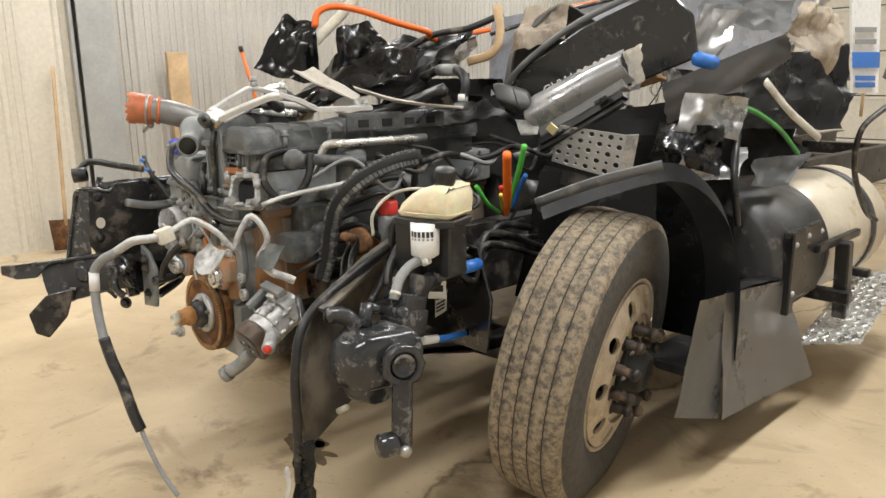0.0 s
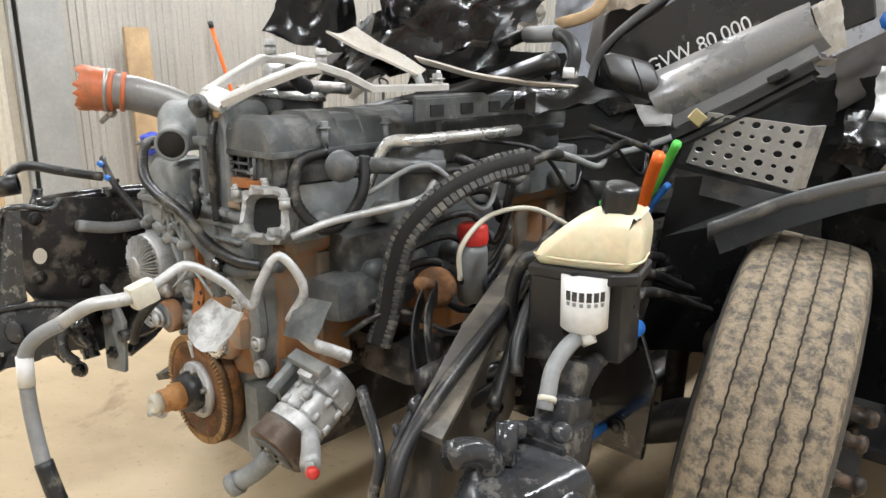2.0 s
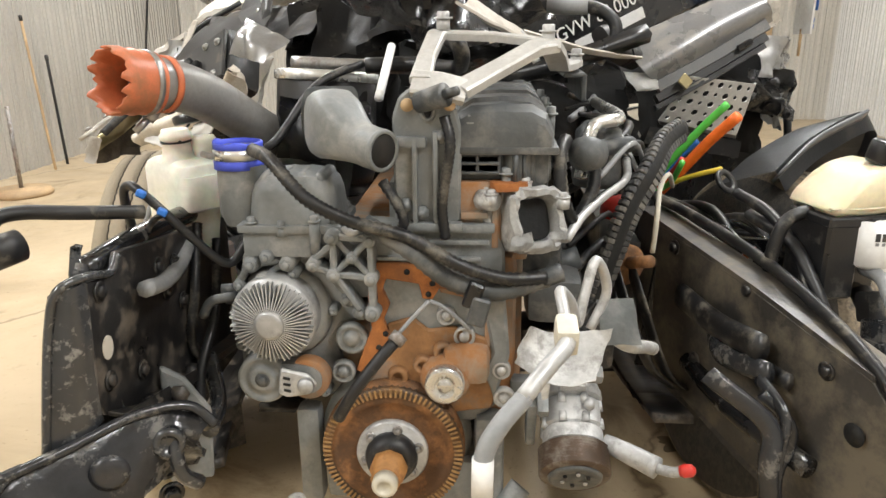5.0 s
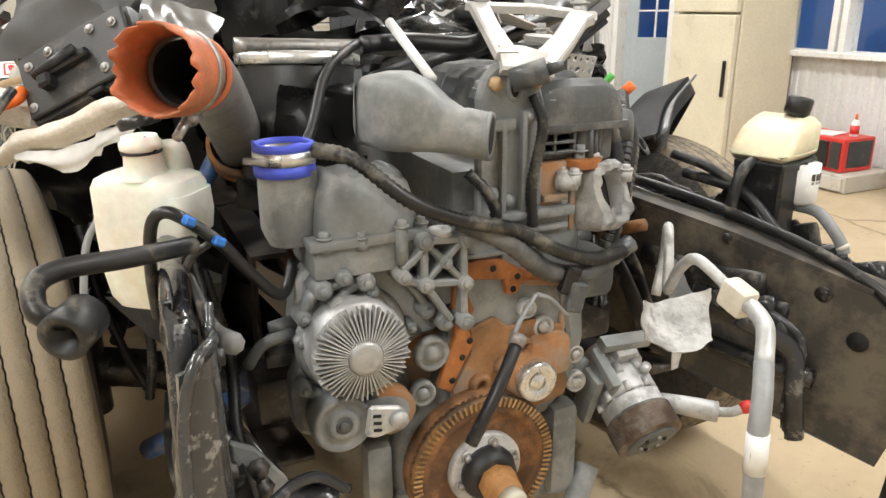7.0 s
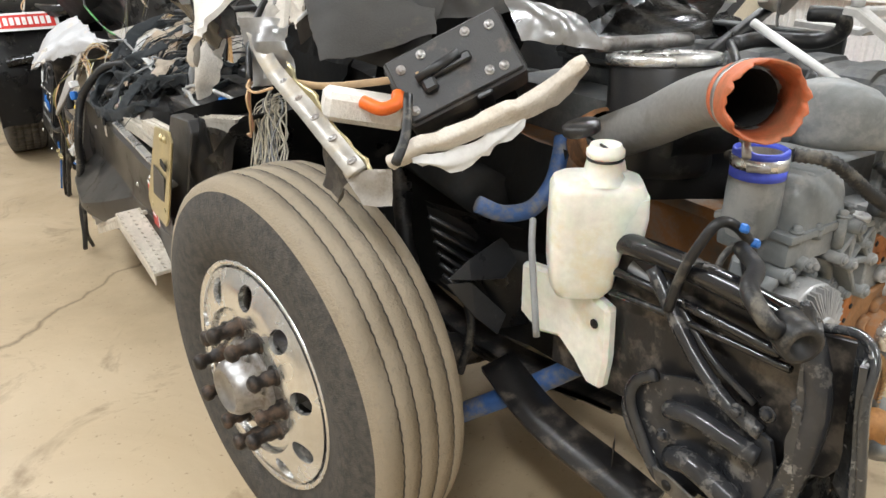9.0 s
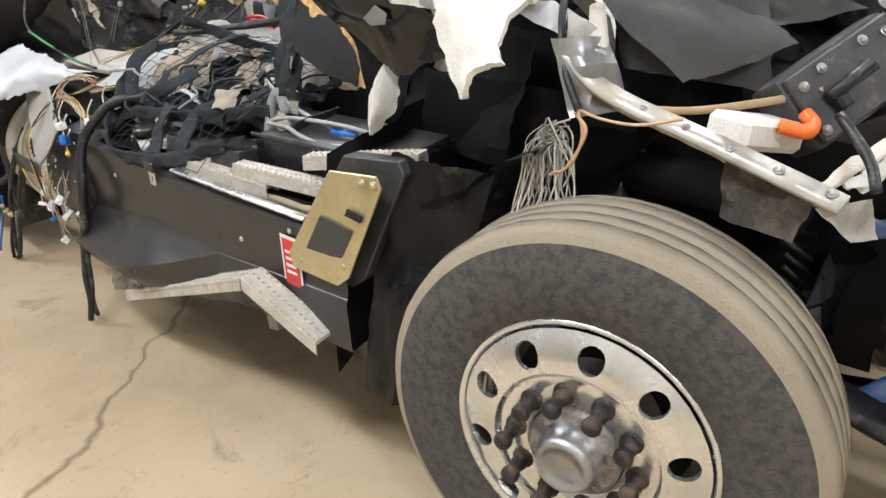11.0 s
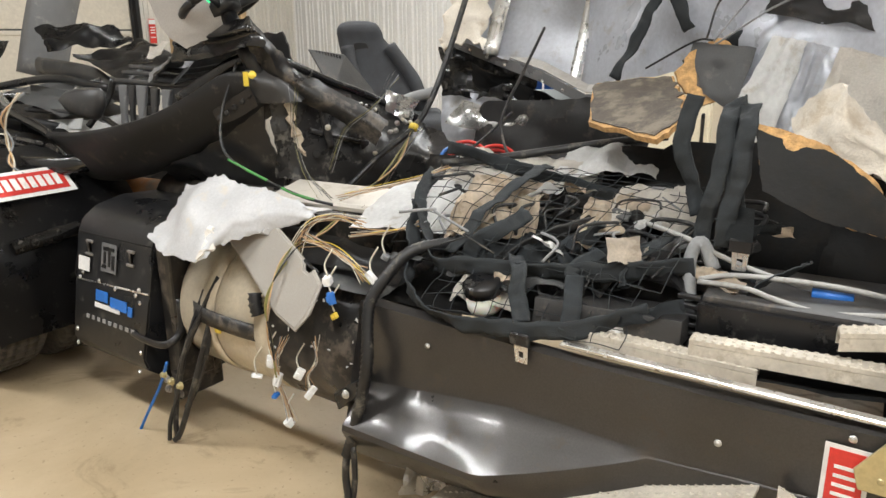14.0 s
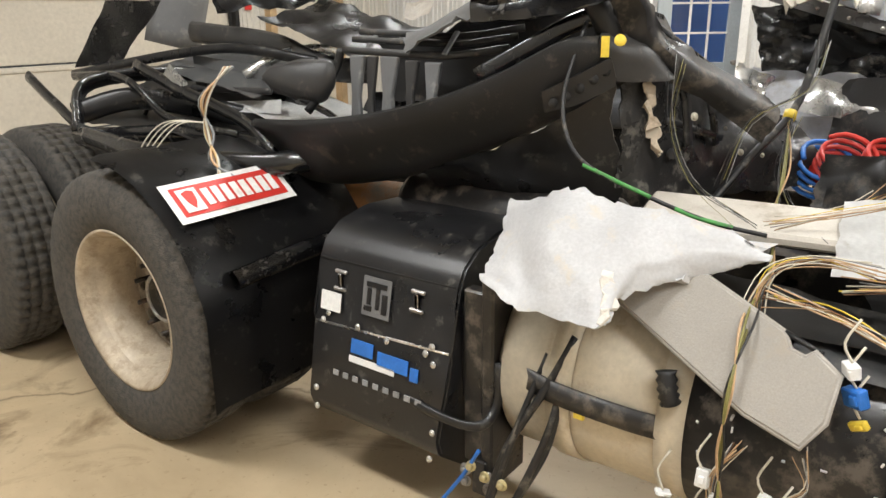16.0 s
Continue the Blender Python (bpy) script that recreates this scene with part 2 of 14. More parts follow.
def floor_material():
    m = bpy.data.materials.new("sealed_concrete_floor")
    m.use_nodes = True
    nt = m.node_tree
    bs = nt.nodes["Principled BSDF"]
    tc = nt.nodes.new("ShaderNodeTexCoord")

    def noise_at(s, d, w=0.0):
        n = nt.nodes.new("ShaderNodeTexNoise")
        n.inputs["Scale"].default_value, n.inputs["Detail"].default_value, n.inputs["Roughness"].default_value, n.inputs["Distortion"].default_value = s, d, 0.65, w
        nt.links.new(tc.outputs["Object"], n.inputs["Vector"])
        return n.outputs[0]

    def ramp(src, *stops):
        r = nt.nodes.new("ShaderNodeValToRGB")
        while len(r.color_ramp.elements) < len(stops):
            r.color_ramp.elements.new(0.5)
        for e, (p, c) in zip(r.color_ramp.elements, stops):
            e.position, e.color = p, (*c, 1)
        nt.links.new(src, r.inputs[0])
        return r.outputs[0]

    def mul(a, b):
        x = nt.nodes.new("ShaderNodeMix")
        x.data_type, x.blend_type = "RGBA", "MULTIPLY"
        x.inputs[0].default_value = 1.0
        nt.links.new(a, x.inputs[6])
        nt.links.new(b, x.inputs[7])
        return x.outputs[2]

    base = ramp(noise_at(0.9, 8, 0.6), (0.3, (0.36, 0.275, 0.17)), (0.5, (0.48, 0.375, 0.24)), (0.72, (0.58, 0.465, 0.315)))
    stain = ramp(noise_at(1.7, 9, 1.2), (0.30, (0.45, 0.40, 0.35)), (0.44, (1, 1, 1)))
    specks = ramp(noise_at(38, 4), (0.28, (0.6, 0.55, 0.5)), (0.38, (1, 1, 1)))
    c = mul(mul(base, stain), specks)
    v = nt.nodes.new("ShaderNodeTexVoronoi")
    v.feature = "DISTANCE_TO_EDGE"
    v.inputs["Scale"].default_value = 0.22
    dv = nt.nodes.new("ShaderNodeVectorMath")
    dn = nt.nodes.new("ShaderNodeTexNoise")
    dn.inputs["Scale"].default_value, dn.inputs["Detail"].default_value = 1.4, 7
    nt.links.new(tc.outputs["Object"], dn.inputs["Vector"])
    dv.operation = "MULTIPLY_ADD"
    dv.inputs[1].default_value = (0.8, 0.8, 0)
    nt.links.new(dn.outputs["Color"], dv.inputs[0])
    nt.links.new(tc.outputs["Object"], dv.inputs[2])
    nt.links.new(dv.outputs[0], v.inputs["Vector"])
    crack = ramp(v.outputs["Distance"], (0.0, (0.45, 0.42, 0.38)), (0.0022, (1, 1, 1)))
    c = mul(c, crack)
    nt.links.new(c, bs.inputs["Base Color"])
    rr = nt.nodes.new("ShaderNodeMapRange")
    rr.inputs[1].default_value, rr.inputs[2].default_value, rr.inputs[3].default_value, rr.inputs[4].default_value = 0.3, 0.7, 0.28, 0.55
    nt.links.new(noise_at(3.0, 6), rr.inputs[0])
    nt.links.new(rr.outputs[0], bs.inputs["Roughness"])
    b = nt.nodes.new("ShaderNodeBump")
    b.inputs["Strength"].default_value, b.inputs["Distance"].default_value = 0.12, 0.004
    nt.links.new(noise_at(25, 6), b.inputs["Height"])
    nt.links.new(b.outputs[0], bs.inputs["Normal"])
    return m


M["floor"] = floor_material()


def tyre_material(name, dustcol, amount, rubber=(0.05, 0.047, 0.043)):
    """Rubber with pale dried mud rubbed over its outer faces."""
    return mat(name, rubber, 0.72, 0, 0.18, 60, 0.8, 140, dustcol, amount, 42)


M["tyre"] = tyre_material("muddy_tyre_rubber", (0.33, 0.275, 0.20), 0.97, (0.25, 0.212, 0.158))
M["tyre_d"] = tyre_material("tan_muddy_tyre_rubber", (0.33, 0.265, 0.185), 0.56, (0.105, 0.090, 0.072))
M["tyre_g"] = mat("dark_tyre_groove", (0.055, 0.048, 0.038), 0.85, 0, 0.2, 20, 0.2, 90)
M["tyre_s"] = tyre_material("grey_tyre_sidewall", (0.095, 0.086, 0.074), 0.55, (0.040, 0.038, 0.036))


# ---- mesh helpers ----
V = Vector


def thing(name, base, label, category, group="", kind=""):
    ob = new(name)
    ob.empty_display_size = 0.1
    ob.location = base
    return tagged(ob, label, category, group, kind)


def part(name, bm, material, parent=None, label=""):
    """Links a bmesh as one mesh object, under a thing or a part."""
    me = bpy.data.meshes.new(name)
    bmesh.ops.recalc_face_normals(bm, faces=bm.faces[:])
    bm.to_mesh(me)
    bm.free()
    mats = material if isinstance(material, (list, tuple)) else [material]
    for k in mats:
        me.materials.append(M[k] if isinstance(k, str) else k)
    ob = new(name, me)
    if parent is not None:
        ob.parent = parent
        if parent.parent is None:
            ob.matrix_parent_inverse = Matrix.Translation(-parent.location)
    return tagged(ob, label)


def single(name, bm, material, label, category, group="", kind=""):
    return tagged(part(name, bm, material), label, category, group, kind)


def smooth(bm, angle=35):
    lim = radians(angle)
    for f in bm.faces:
        f.smooth = True
    for e in bm.edges:
        if len(e.link_faces) == 2:
            try:
                e.smooth = e.calc_face_angle() < lim
            except ValueError:
                e.smooth = True
    return bm


def join(*bms):
    out = bms[0]
    for b in bms[1:]:
        me = bpy.data.meshes.new("joined")
        b.to_mesh(me)
        out.from_mesh(me)
        b.free()
        bpy.data.meshes.remove(me)
    return out


def frame_to(direction, up=(0, 0, 1)):
    z = V(direction).normalized()
    u = V(up)
    if abs(z.dot(u.normalized())) > 0.98:
        u = V((0, 1, 0))
    x = u.cross(z).normalized()
    y = z.cross(x)
    return Matrix((x, y, z)).transposed()


def box(size, at=(0, 0, 0), bevel=0.0, turn=(0, 0, 0), seg=1):
    bm = bmesh.new()
    bmesh.ops.create_cube(bm, size=1.0)
    bmesh.ops.scale(bm, vec=size, verts=bm.verts)
    if bevel:
        bmesh.ops.bevel(bm, geom=bm.edges[:], offset=bevel, segments=seg, profile=0.6, affect="EDGES")
    bmesh.ops.transform(bm, matrix=pose(*at, *turn), verts=bm.verts)
    return bm


def rod(a, b, r, r2=None, n=14, caps=True, bevel=0.0):
    """A round bar or cone from a to b."""
    a, b = V(a), V(b)
    r2 = r if r2 is None else r2
    L = (b - a).length
    prof = [(0, 0), (r, 0), (r2, L), (0, L)] if caps else [(r, 0), (r2, L)]
    if bevel and caps:
        prof = [(0, 0), (r - bevel, 0), (r, bevel), (r2, L - bevel), (r2 - bevel, L), (0, L)]
    return lathe(prof, a, b - a, n)


def lathe(profile, at=(0, 0, 0), axis=(0, 0, 1), n=24, wob=None):
    """Turns a profile of (radius, height) round an axis."""
    bm = bmesh.new()
    rot = frame_to(axis)
    rings = []
    for k, (r, h) in enumerate(profile):
        if r < 1e-6:
            rings.append([bm.verts.new(V(at) + rot @ V((0, 0, h)))])
        else:
            ring = []
            for i in range(n):
                t = 2 * math.pi * i / n
                rr, hh = (r, h) if wob is None else wob(k, i, r, h)
                ring.append(bm.verts.new(V(at) + rot @ V((rr * math.cos(t), rr * math.sin(t), hh))))
            rings.append(ring)
    for p, q in zip(rings, rings[1:]):
        if len(p) == 1 and len(q) == 1:
            continue
        for i in range(n):
            j = (i + 1) % n
            if len(p) == 1:
                bm.faces.new((p[0], q[i], q[j]))
            elif len(q) == 1:
                bm.faces.new((p[i], p[j], q[0]))
            else:
                bm.faces.new((p[i], p[j], q[j], q[i]))
    return smooth(bm)


def spline(pts, sub=6):
    """Points along a smooth line through pts."""
    pts = [V(p) for p in pts]
    if len(pts) < 3:
        return pts
    ext = [pts[0] * 2 - pts[1]] + pts + [pts[-1] * 2 - pts[-2]]
    out = []
    for i in range(1, len(ext) - 2):
        p0, p1, p2, p3 = ext[i - 1:i + 3]
        for s in range(sub):
            t = s / sub
            out.append(0.5 * (2 * p1 + (p2 - p0) * t + (2 * p0 - 5 * p1 + 4 * p2 - p3) * t * t + (3 * p1 - p0 - 3 * p2 + p3) * t ** 3))
    out.append(pts[-1])
    return out


def tube(pts, r, n=8, sub=6, radii=None, ribs=0.0, flat=1.0, closed=True):
    """A hose, pipe or cable along pts. ribs: the depth of a corrugated sleeve; flat: squeezes it to a strap."""
    line = spline(pts, sub) if sub > 1 else [V(p) for p in pts]
    if ribs:
        fine = []
        for a, b in zip(line, line[1:]):
            k = max(1, int((b - a).length / (r * 0.35)))
            fine += [a.lerp(b, i / k) for i in range(k)]
        line = fine + [line[-1]]
    bm = bmesh.new()
    prev, up = None, V((0, 0, 1))
    rings = []
    for i, p in enumerate(line):
        d = (line[min(i + 1, len(line) - 1)] - line[max(i - 1, 0)])
        d = d.normalized() if d.length > 1e-9 else V((0, 0, 1))
        x = up - d * up.dot(d)
        if x.length < 0.05:
            x = V((1, 0, 0)) - d * d.x
        x.normalize()
        up = x
        y = d.cross(x)
        f = i / max(1, len(line) - 1)
        rr = r if radii is None else r * (radii[min(int(f * (len(radii) - 1)), len(radii) - 2)] * (1 - (f * (len(radii) - 1)) % 1) + radii[min(int(f * (len(radii) - 1)) + 1, len(radii) - 1)] * ((f * (len(radii) - 1)) % 1)) if f < 1 else r * radii[-1]
        if ribs:
            rr -= ribs * (i % 2)
        rings.append([bm.verts.new(p + x * (rr * math.cos(2 * math.pi * k / n)) + y * (rr * flat * math.sin(2 * math.pi * k / n))) for k in range(n)])
    for p, q in zip(rings, rings[1:]):
        for k in range(n):
            bm.faces.new((p[k], p[(k + 1) % n], q[(k + 1) % n], q[k]))
    if closed:
        bm.faces.new(rings[0][::-1])
        bm.faces.new(rings[-1])
    return smooth(bm, 60)


def pipe(pts, r, wall=0.004, n=20, sub=8):
    """An open-ended hollow pipe."""
    bm = tube(pts, r, n, sub, closed=False)
    bmesh.ops.solidify(bm, geom=bm.faces[:], thickness=wall)
    return smooth(bm, 50)


def slab(outline, thick, normal=None, bevel=0.0):
    """A flat plate of any outline (points in space), thick along its normal."""
    pts = [V(p) for p in outline]
    if normal is None:
        normal = V((0, 0, 0))
        for a, b in zip(pts, pts[1:] + pts[:1]):
            normal += a.cross(b)
    nrm = V(normal).normalized() * thick
    bm = bmesh.new()
    lo = [bm.verts.new(p) for p in pts]
    hi = [bm.verts.new(p + nrm) for p in pts]
    bm.faces.new(lo[::-1])
    bm.faces.new(hi)
    for i in range(len(pts)):
        j = (i + 1) % len(pts)
        bm.faces.new((lo[i], lo[j], hi[j], hi[i]))
    bmesh.ops.recalc_face_normals(bm, faces=bm.faces[:])
    if bevel:
        bmesh.ops.bevel(bm, geom=bm.edges[:], offset=bevel, segments=1, affect="EDGES")
    return bm


def crumple(a, b, c, d, nu=14, nv=14, amp=0.03, freq=6.0, thick=0.003, torn=0.0, bulge=0.0, seed=0, fold=0.0):
    """A bent or crushed sheet between four corners (a-b near edge, d-c far edge), with creases and ragged edges."""
    a, b, c, d = V(a), V(b), V(c), V(d)
    nrm = ((b - a).cross(d - a)).normalized()
    bm = bmesh.new()
    off = V((seed * 7.3, seed * 3.1, seed * 5.7))
    grid = []
    for i in range(nu + 1):
        row = []
        for j in range(nv + 1):
            u, v = i / nu, j / nv
            p = a.lerp(b, u).lerp(d.lerp(c, u), v)
            w = noise.noise(p * freq + off) + 0.5 * abs(noise.noise(p * freq * 2.3 + off)) - 0.25
            p = p + nrm * (amp * w + bulge * math.sin(math.pi * u) * math.sin(math.pi * v))
            if fold:
                p += nrm * fold * abs(noise.noise(V((u * 3 + seed, v * 1.3, 0))))
            if torn and (i in (0, nu) or j in (0, nv)):
                mid = (a + b + c + d) / 4
                p = p.lerp(mid, torn * (0.5 + 0.5 * noise.noise(p * 40 + off)))
            row.append(bm.verts.new(p))
        grid.append(row)
    for i in range(nu):
        for j in range(nv):
            bm.faces.new((grid[i][j], grid[i + 1][j], grid[i + 1][j + 1], grid[i][j + 1]))
    bmesh.ops.solidify(bm, geom=bm.faces[:], thickness=thick)
    return smooth(bm, 30)


def strap(pts, width, side, thick=0.002, sub=6, twist=0.0):
    """A flat belt along pts; side: the direction of its width. Thin belts are creased and twisted."""
    soft = thick <= 0.006
    line = spline(pts, 12 if soft else sub)
    bm = bmesh.new()
    side = V(side).normalized()
    across = (-1, -0.5, 0, 0.5, 1) if soft else (-1, 1)
    rows = []
    for i, p in enumerate(line):
        d = (line[min(i + 1, len(line) - 1)] - line[max(i - 1, 0)]).normalized()
        if soft:
            p = p + noise.noise_vector(p * 14) * 0.010
            twist = 0.45
        s = Matrix.Rotation(twist * noise.noise(p * 9) * 2, 3, d) @ side
        s = (s - d * s.dot(d)).normalized() * width / 2
        nn = d.cross(s).normalized()
        pinch = 1 - (0.22 * max(0, noise.noise(p * 11 + V((3, 1, 4)))) if soft else 0)
        low, high = [], []
        for a in across:
            q = p + s * a * pinch
            if soft:
                q = q + nn * (width * 0.16 * noise.noise(q * 38) + width * 0.10 * noise.noise(q * 75))
            low.append(bm.verts.new(q - nn * thick / 2))
            high.append(bm.verts.new(q + nn * thick / 2))
        rows.append(low + high[::-1])
    n = len(rows[0])
    for p, q in zip(rows, rows[1:]):
        for k in range(n):
            bm.faces.new((p[k], p[(k + 1) % n], q[(k + 1) % n], q[k]))
    bm.faces.new(rows[0][::-1])
    bm.faces.new(rows[-1])
    return smooth(bm, 40)


def patch(rows, nu, nv, amp, freq, thick, seed=0, torn=0.0):
    """A soft sheet through rows of points, with swellings and a ragged hem."""
    off = V((seed * 3.7, seed * 1.9, seed * 5.3))
    lines = [spline(r, nu) for r in rows]
    cols = [spline([ln[k] for ln in lines], nv) for k in range(len(lines[0]))]
    bm = bmesh.new()
    grid = []
    for i, col_ in enumerate(cols):
        row = []
        for j, p in enumerate(col_):
            q = p * freq + off
            p = p + noise.noise_vector(q) * amp + V((-1, 0, 0)) * amp * 0.8 * abs(noise.noise(q * 2.1))
            if torn and (i in (0, len(cols) - 1) or j in (0, len(col_) - 1)):
                p = p + noise.noise_vector(p * 45) * torn
            row.append(bm.verts.new(p))
        grid.append(row)
    for a, b in zip(grid, grid[1:]):
        for j in range(len(a) - 1):
            bm.faces.new((a[j], b[j], b[j + 1], a[j + 1]))
    bmesh.ops.recalc_face_normals(bm, faces=bm.faces[:])
    bmesh.ops.solidify(bm, geom=bm.faces[:], thickness=thick)
    return smooth(bm, 50)


def bolt(at, axis, r=0.011, h=0.009, washer=True):
    at, ax = V(at), V(axis).normalized()
    bm = lathe([(0, 0), (r * 1.5, 0), (r * 1.5, 0.003), (r, 0.0031), (0, 0.0031)], at, ax, 12) if washer else bmesh.new()
    return join(bm, lathe([(r, 0.001), (r, h), (r * 0.8, h + 0.002), (0, h + 0.002)], at, ax, 6))


# ---- the workshop ----
X_PASS, X_DRIV, Y_REAR, Y_FRONT, CEIL = -4.6, 4.8, 8.8, -6.0, 4.5


def ribbed(along, at, a0, a1, z0, z1, face, pitch=0.23, depth=0.02):
    """A wall of upright ribbed steel sheet on a solid core. along: 'x' or 'y'; face: +1 or -1, the way that it faces."""
    bm = bmesh.new()
    prof = []
    u = a0
    while u < a1 - 1e-6:
        for du, dn in ((0.0, 0), (0.018, depth), (0.05, depth), (0.068, 0), (0.11, 0), (0.116, depth * 0.5), (0.128, depth * 0.5), (0.134, 0), (0.17, 0), (0.176, depth * 0.5), (0.188, depth * 0.5), (0.194, 0)):
            if u + du < a1:
                prof.append((u + du, dn))
        u += pitch
    prof.append((a1, 0))
    prof = prof + [(a1, -0.12), (a0, -0.12)]

    def place(u, n, z):
        return (u, at + n * face, z) if along == "x" else (at + n * face, u, z)
    lo = [bm.verts.new(place(u, n, z0)) for u, n in prof]
    hi = [bm.verts.new(place(u, n, z1)) for u, n in prof]
    for i in range(len(prof)):
        j = (i + 1) % len(prof)
        bm.faces.new((lo[i], lo[j], hi[j], hi[i]))
    bm.faces.new(lo[::-1])
    bm.faces.new(hi)
    return bm


floor_bm = box((X_DRIV - X_PASS + 6, Y_REAR - Y_FRONT + 0.6, 0.2), ((X_PASS + X_DRIV) / 2 + 2, (Y_REAR + Y_FRONT) / 2, -0.1))
single("floor", floor_bm, "floor", "stained and cracked sealed beige concrete workshop floor", "floor", kind="structure")
single("ceiling", box((X_DRIV - X_PASS + 0.4, Y_REAR - Y_FRONT + 0.4, 0.15), ((X_PASS + X_DRIV) / 2, (Y_REAR + Y_FRONT) / 2, CEIL + 0.075)), "ceil", "plain white steel workshop ceiling", "ceiling", kind="structure")
single("wall_passenger", ribbed("y", X_PASS, 0.42, Y_REAR, 0, CEIL, 1), "wall_p", "white ribbed steel wall with tools leaning on it", "wall", kind="structure")
single("wall_passenger_front", ribbed("y", X_PASS, Y_FRONT, 0.10, 0, CEIL, 1, pitch=0.46), "cream", "cream ribbed steel wall beside a steel column", "wall", kind="structure")
single("wall_front", ribbed("x", Y_FRONT, X_PASS, X_DRIV, 0, CEIL, 1), "wall", "white ribbed steel wall", "wall", kind="structure")

# steel column in the passenger wall
col = thing("steel_column", (X_PASS, 0.26, 0), "grey painted steel column let into the ribbed wall", "column", kind="structure")
part("flange", box((0.02, 0.30, CEIL), (X_PASS + 0.10, 0.30, CEIL / 2), 0.003), "column", col)
part("flange", box((0.02, 0.30, CEIL), (X_PASS - 0.12, 0.28, CEIL / 2), 0.003), "column", col)
part("web", box((0.22, 0.015, CEIL), (X_PASS - 0.01, 0.28, CEIL / 2)), "column", col)
part("door_track", box((0.06, 0.03, CEIL), (X_PASS + 0.05, 0.11, CEIL / 2), 0.004), "column", col, "grey steel door track")

# rear wall: overhead door, exit door
OH0, OH1, OHZ = -2.2, 2.35, 4.0
ED0, ED1, EDZ = 2.83, 3.80, 1.90
rear = single("wall_rear", join(ribbed("x", Y_REAR, X_PASS, OH0, 0, CEIL, -1), ribbed("x", Y_REAR, OH1, ED0 - 0.05, 0, CEIL, -1), ribbed("x", Y_REAR, ED1 + 0.05, X_DRIV, 0, CEIL, -1), ribbed("x", Y_REAR, ED0 - 0.05, ED1 + 0.05, EDZ + 0.05, CEIL, -1), ribbed("x", Y_REAR, OH0, OH1, OHZ, CEIL, -1)), "wall", "cream-white ribbed steel rear wall", "wall", kind="structure")
ohd = thing("overhead_door", (0, Y_REAR, 0), "cream sectional overhead garage door, closed", "garage door", kind="structure")
for k in range(7):
    z = k * 0.57
    part("panel", join(box((OH1 - OH0, 0.045, 0.555), (0.075, Y_REAR + 0.05, z + 0.285), 0.006), box((OH1 - OH0, 0.012, 0.03), (0.075, Y_REAR + 0.022, z + 0.53), 0.004)), "cream", ohd)
for xx in (OH0, OH1):
    part("track", join(box((0.05, 0.09, OHZ), (xx, Y_REAR - 0.03, OHZ / 2), 0.004), box((0.11, 0.02, OHZ), (xx, Y_REAR - 0.005, OHZ / 2), 0.003)), "dark", ohd, "black steel door track")
ws = thing("wall_sign", (2.536, Y_REAR - 0.02, 1.56), "small red and white safety sign on the rear wall", "sign")
part("plate", box((0.085, 0.004, 0.27), (2.536, Y_REAR - 0.026, 1.70), 0), "red", ws)
part("header", box((0.085, 0.003, 0.05), (2.536, Y_REAR - 0.0298, 1.80), 0), "white", ws)
for zz in (1.74, 1.71, 1.68, 1.63):
    part("text_bar", box((0.06, 0.003, 0.012), (2.536, Y_REAR - 0.0298, zz), 0), "white", ws)
edoor = thing("door_1", (3.3, Y_REAR, 0), "cream steel exit door in a bare wooden frame, closed", "door", kind="structure")
part("door_leaf", box((ED1 - ED0 - 0.02, 0.045, EDZ - 0.02), ((ED0 + ED1) / 2, Y_REAR + 0.03, EDZ / 2), 0.004), "cream", edoor)
part("closer", box((0.30, 0.06, 0.06), (ED0 + 0.28, Y_REAR - 0.02, EDZ - 0.10), 0.006), "steel", edoor, "grey door closer")
part("handle", join(rod((ED0 + 0.86, Y_REAR + 0.01, 1.02), (ED0 + 0.86, Y_REAR - 0.05, 1.02), 0.012), rod((ED0 + 0.86, Y_REAR - 0.05, 1.02), (ED0 + 0.76, Y_REAR - 0.055, 1.02), 0.009), lathe([(0, 0), (0.028, 0), (0.028, 0.006), (0, 0.006)], (ED0 + 0.86, Y_REAR + 0.008, 1.02), (0, -1, 0), 16)), "steel", edoor, "brushed steel lever handle")
for a, b, nm in ((ED0 - 0.05, ED0, "jamb"), (ED1, ED1 + 0.05, "jamb")):
    part(nm, box((0.09, 0.16, EDZ + 0.05), ((a + b) / 2, Y_REAR - 0.02, (EDZ + 0.05) / 2), 0.003), "wood", edoor, "bare pine jamb")
part("head", box((ED1 - ED0 + 0.19, 0.15, 0.06), ((ED0 + ED1) / 2, Y_REAR - 0.02, EDZ + 0.035), 0.003), "beige", edoor)

ex = thing("exit_sign", (3.45, Y_REAR - 0.03, 2.08), "small white exit sign with green letters above the door", "sign")
part("housing", box((0.33, 0.04, 0.22), (3.45, Y_REAR - 0.035, 2.12), 0.01), "white", ex)
part("face", box((0.30, 0.006, 0.18), (3.45, Y_REAR - 0.058, 2.12), 0.002), "exit_g", ex, "lit green face")


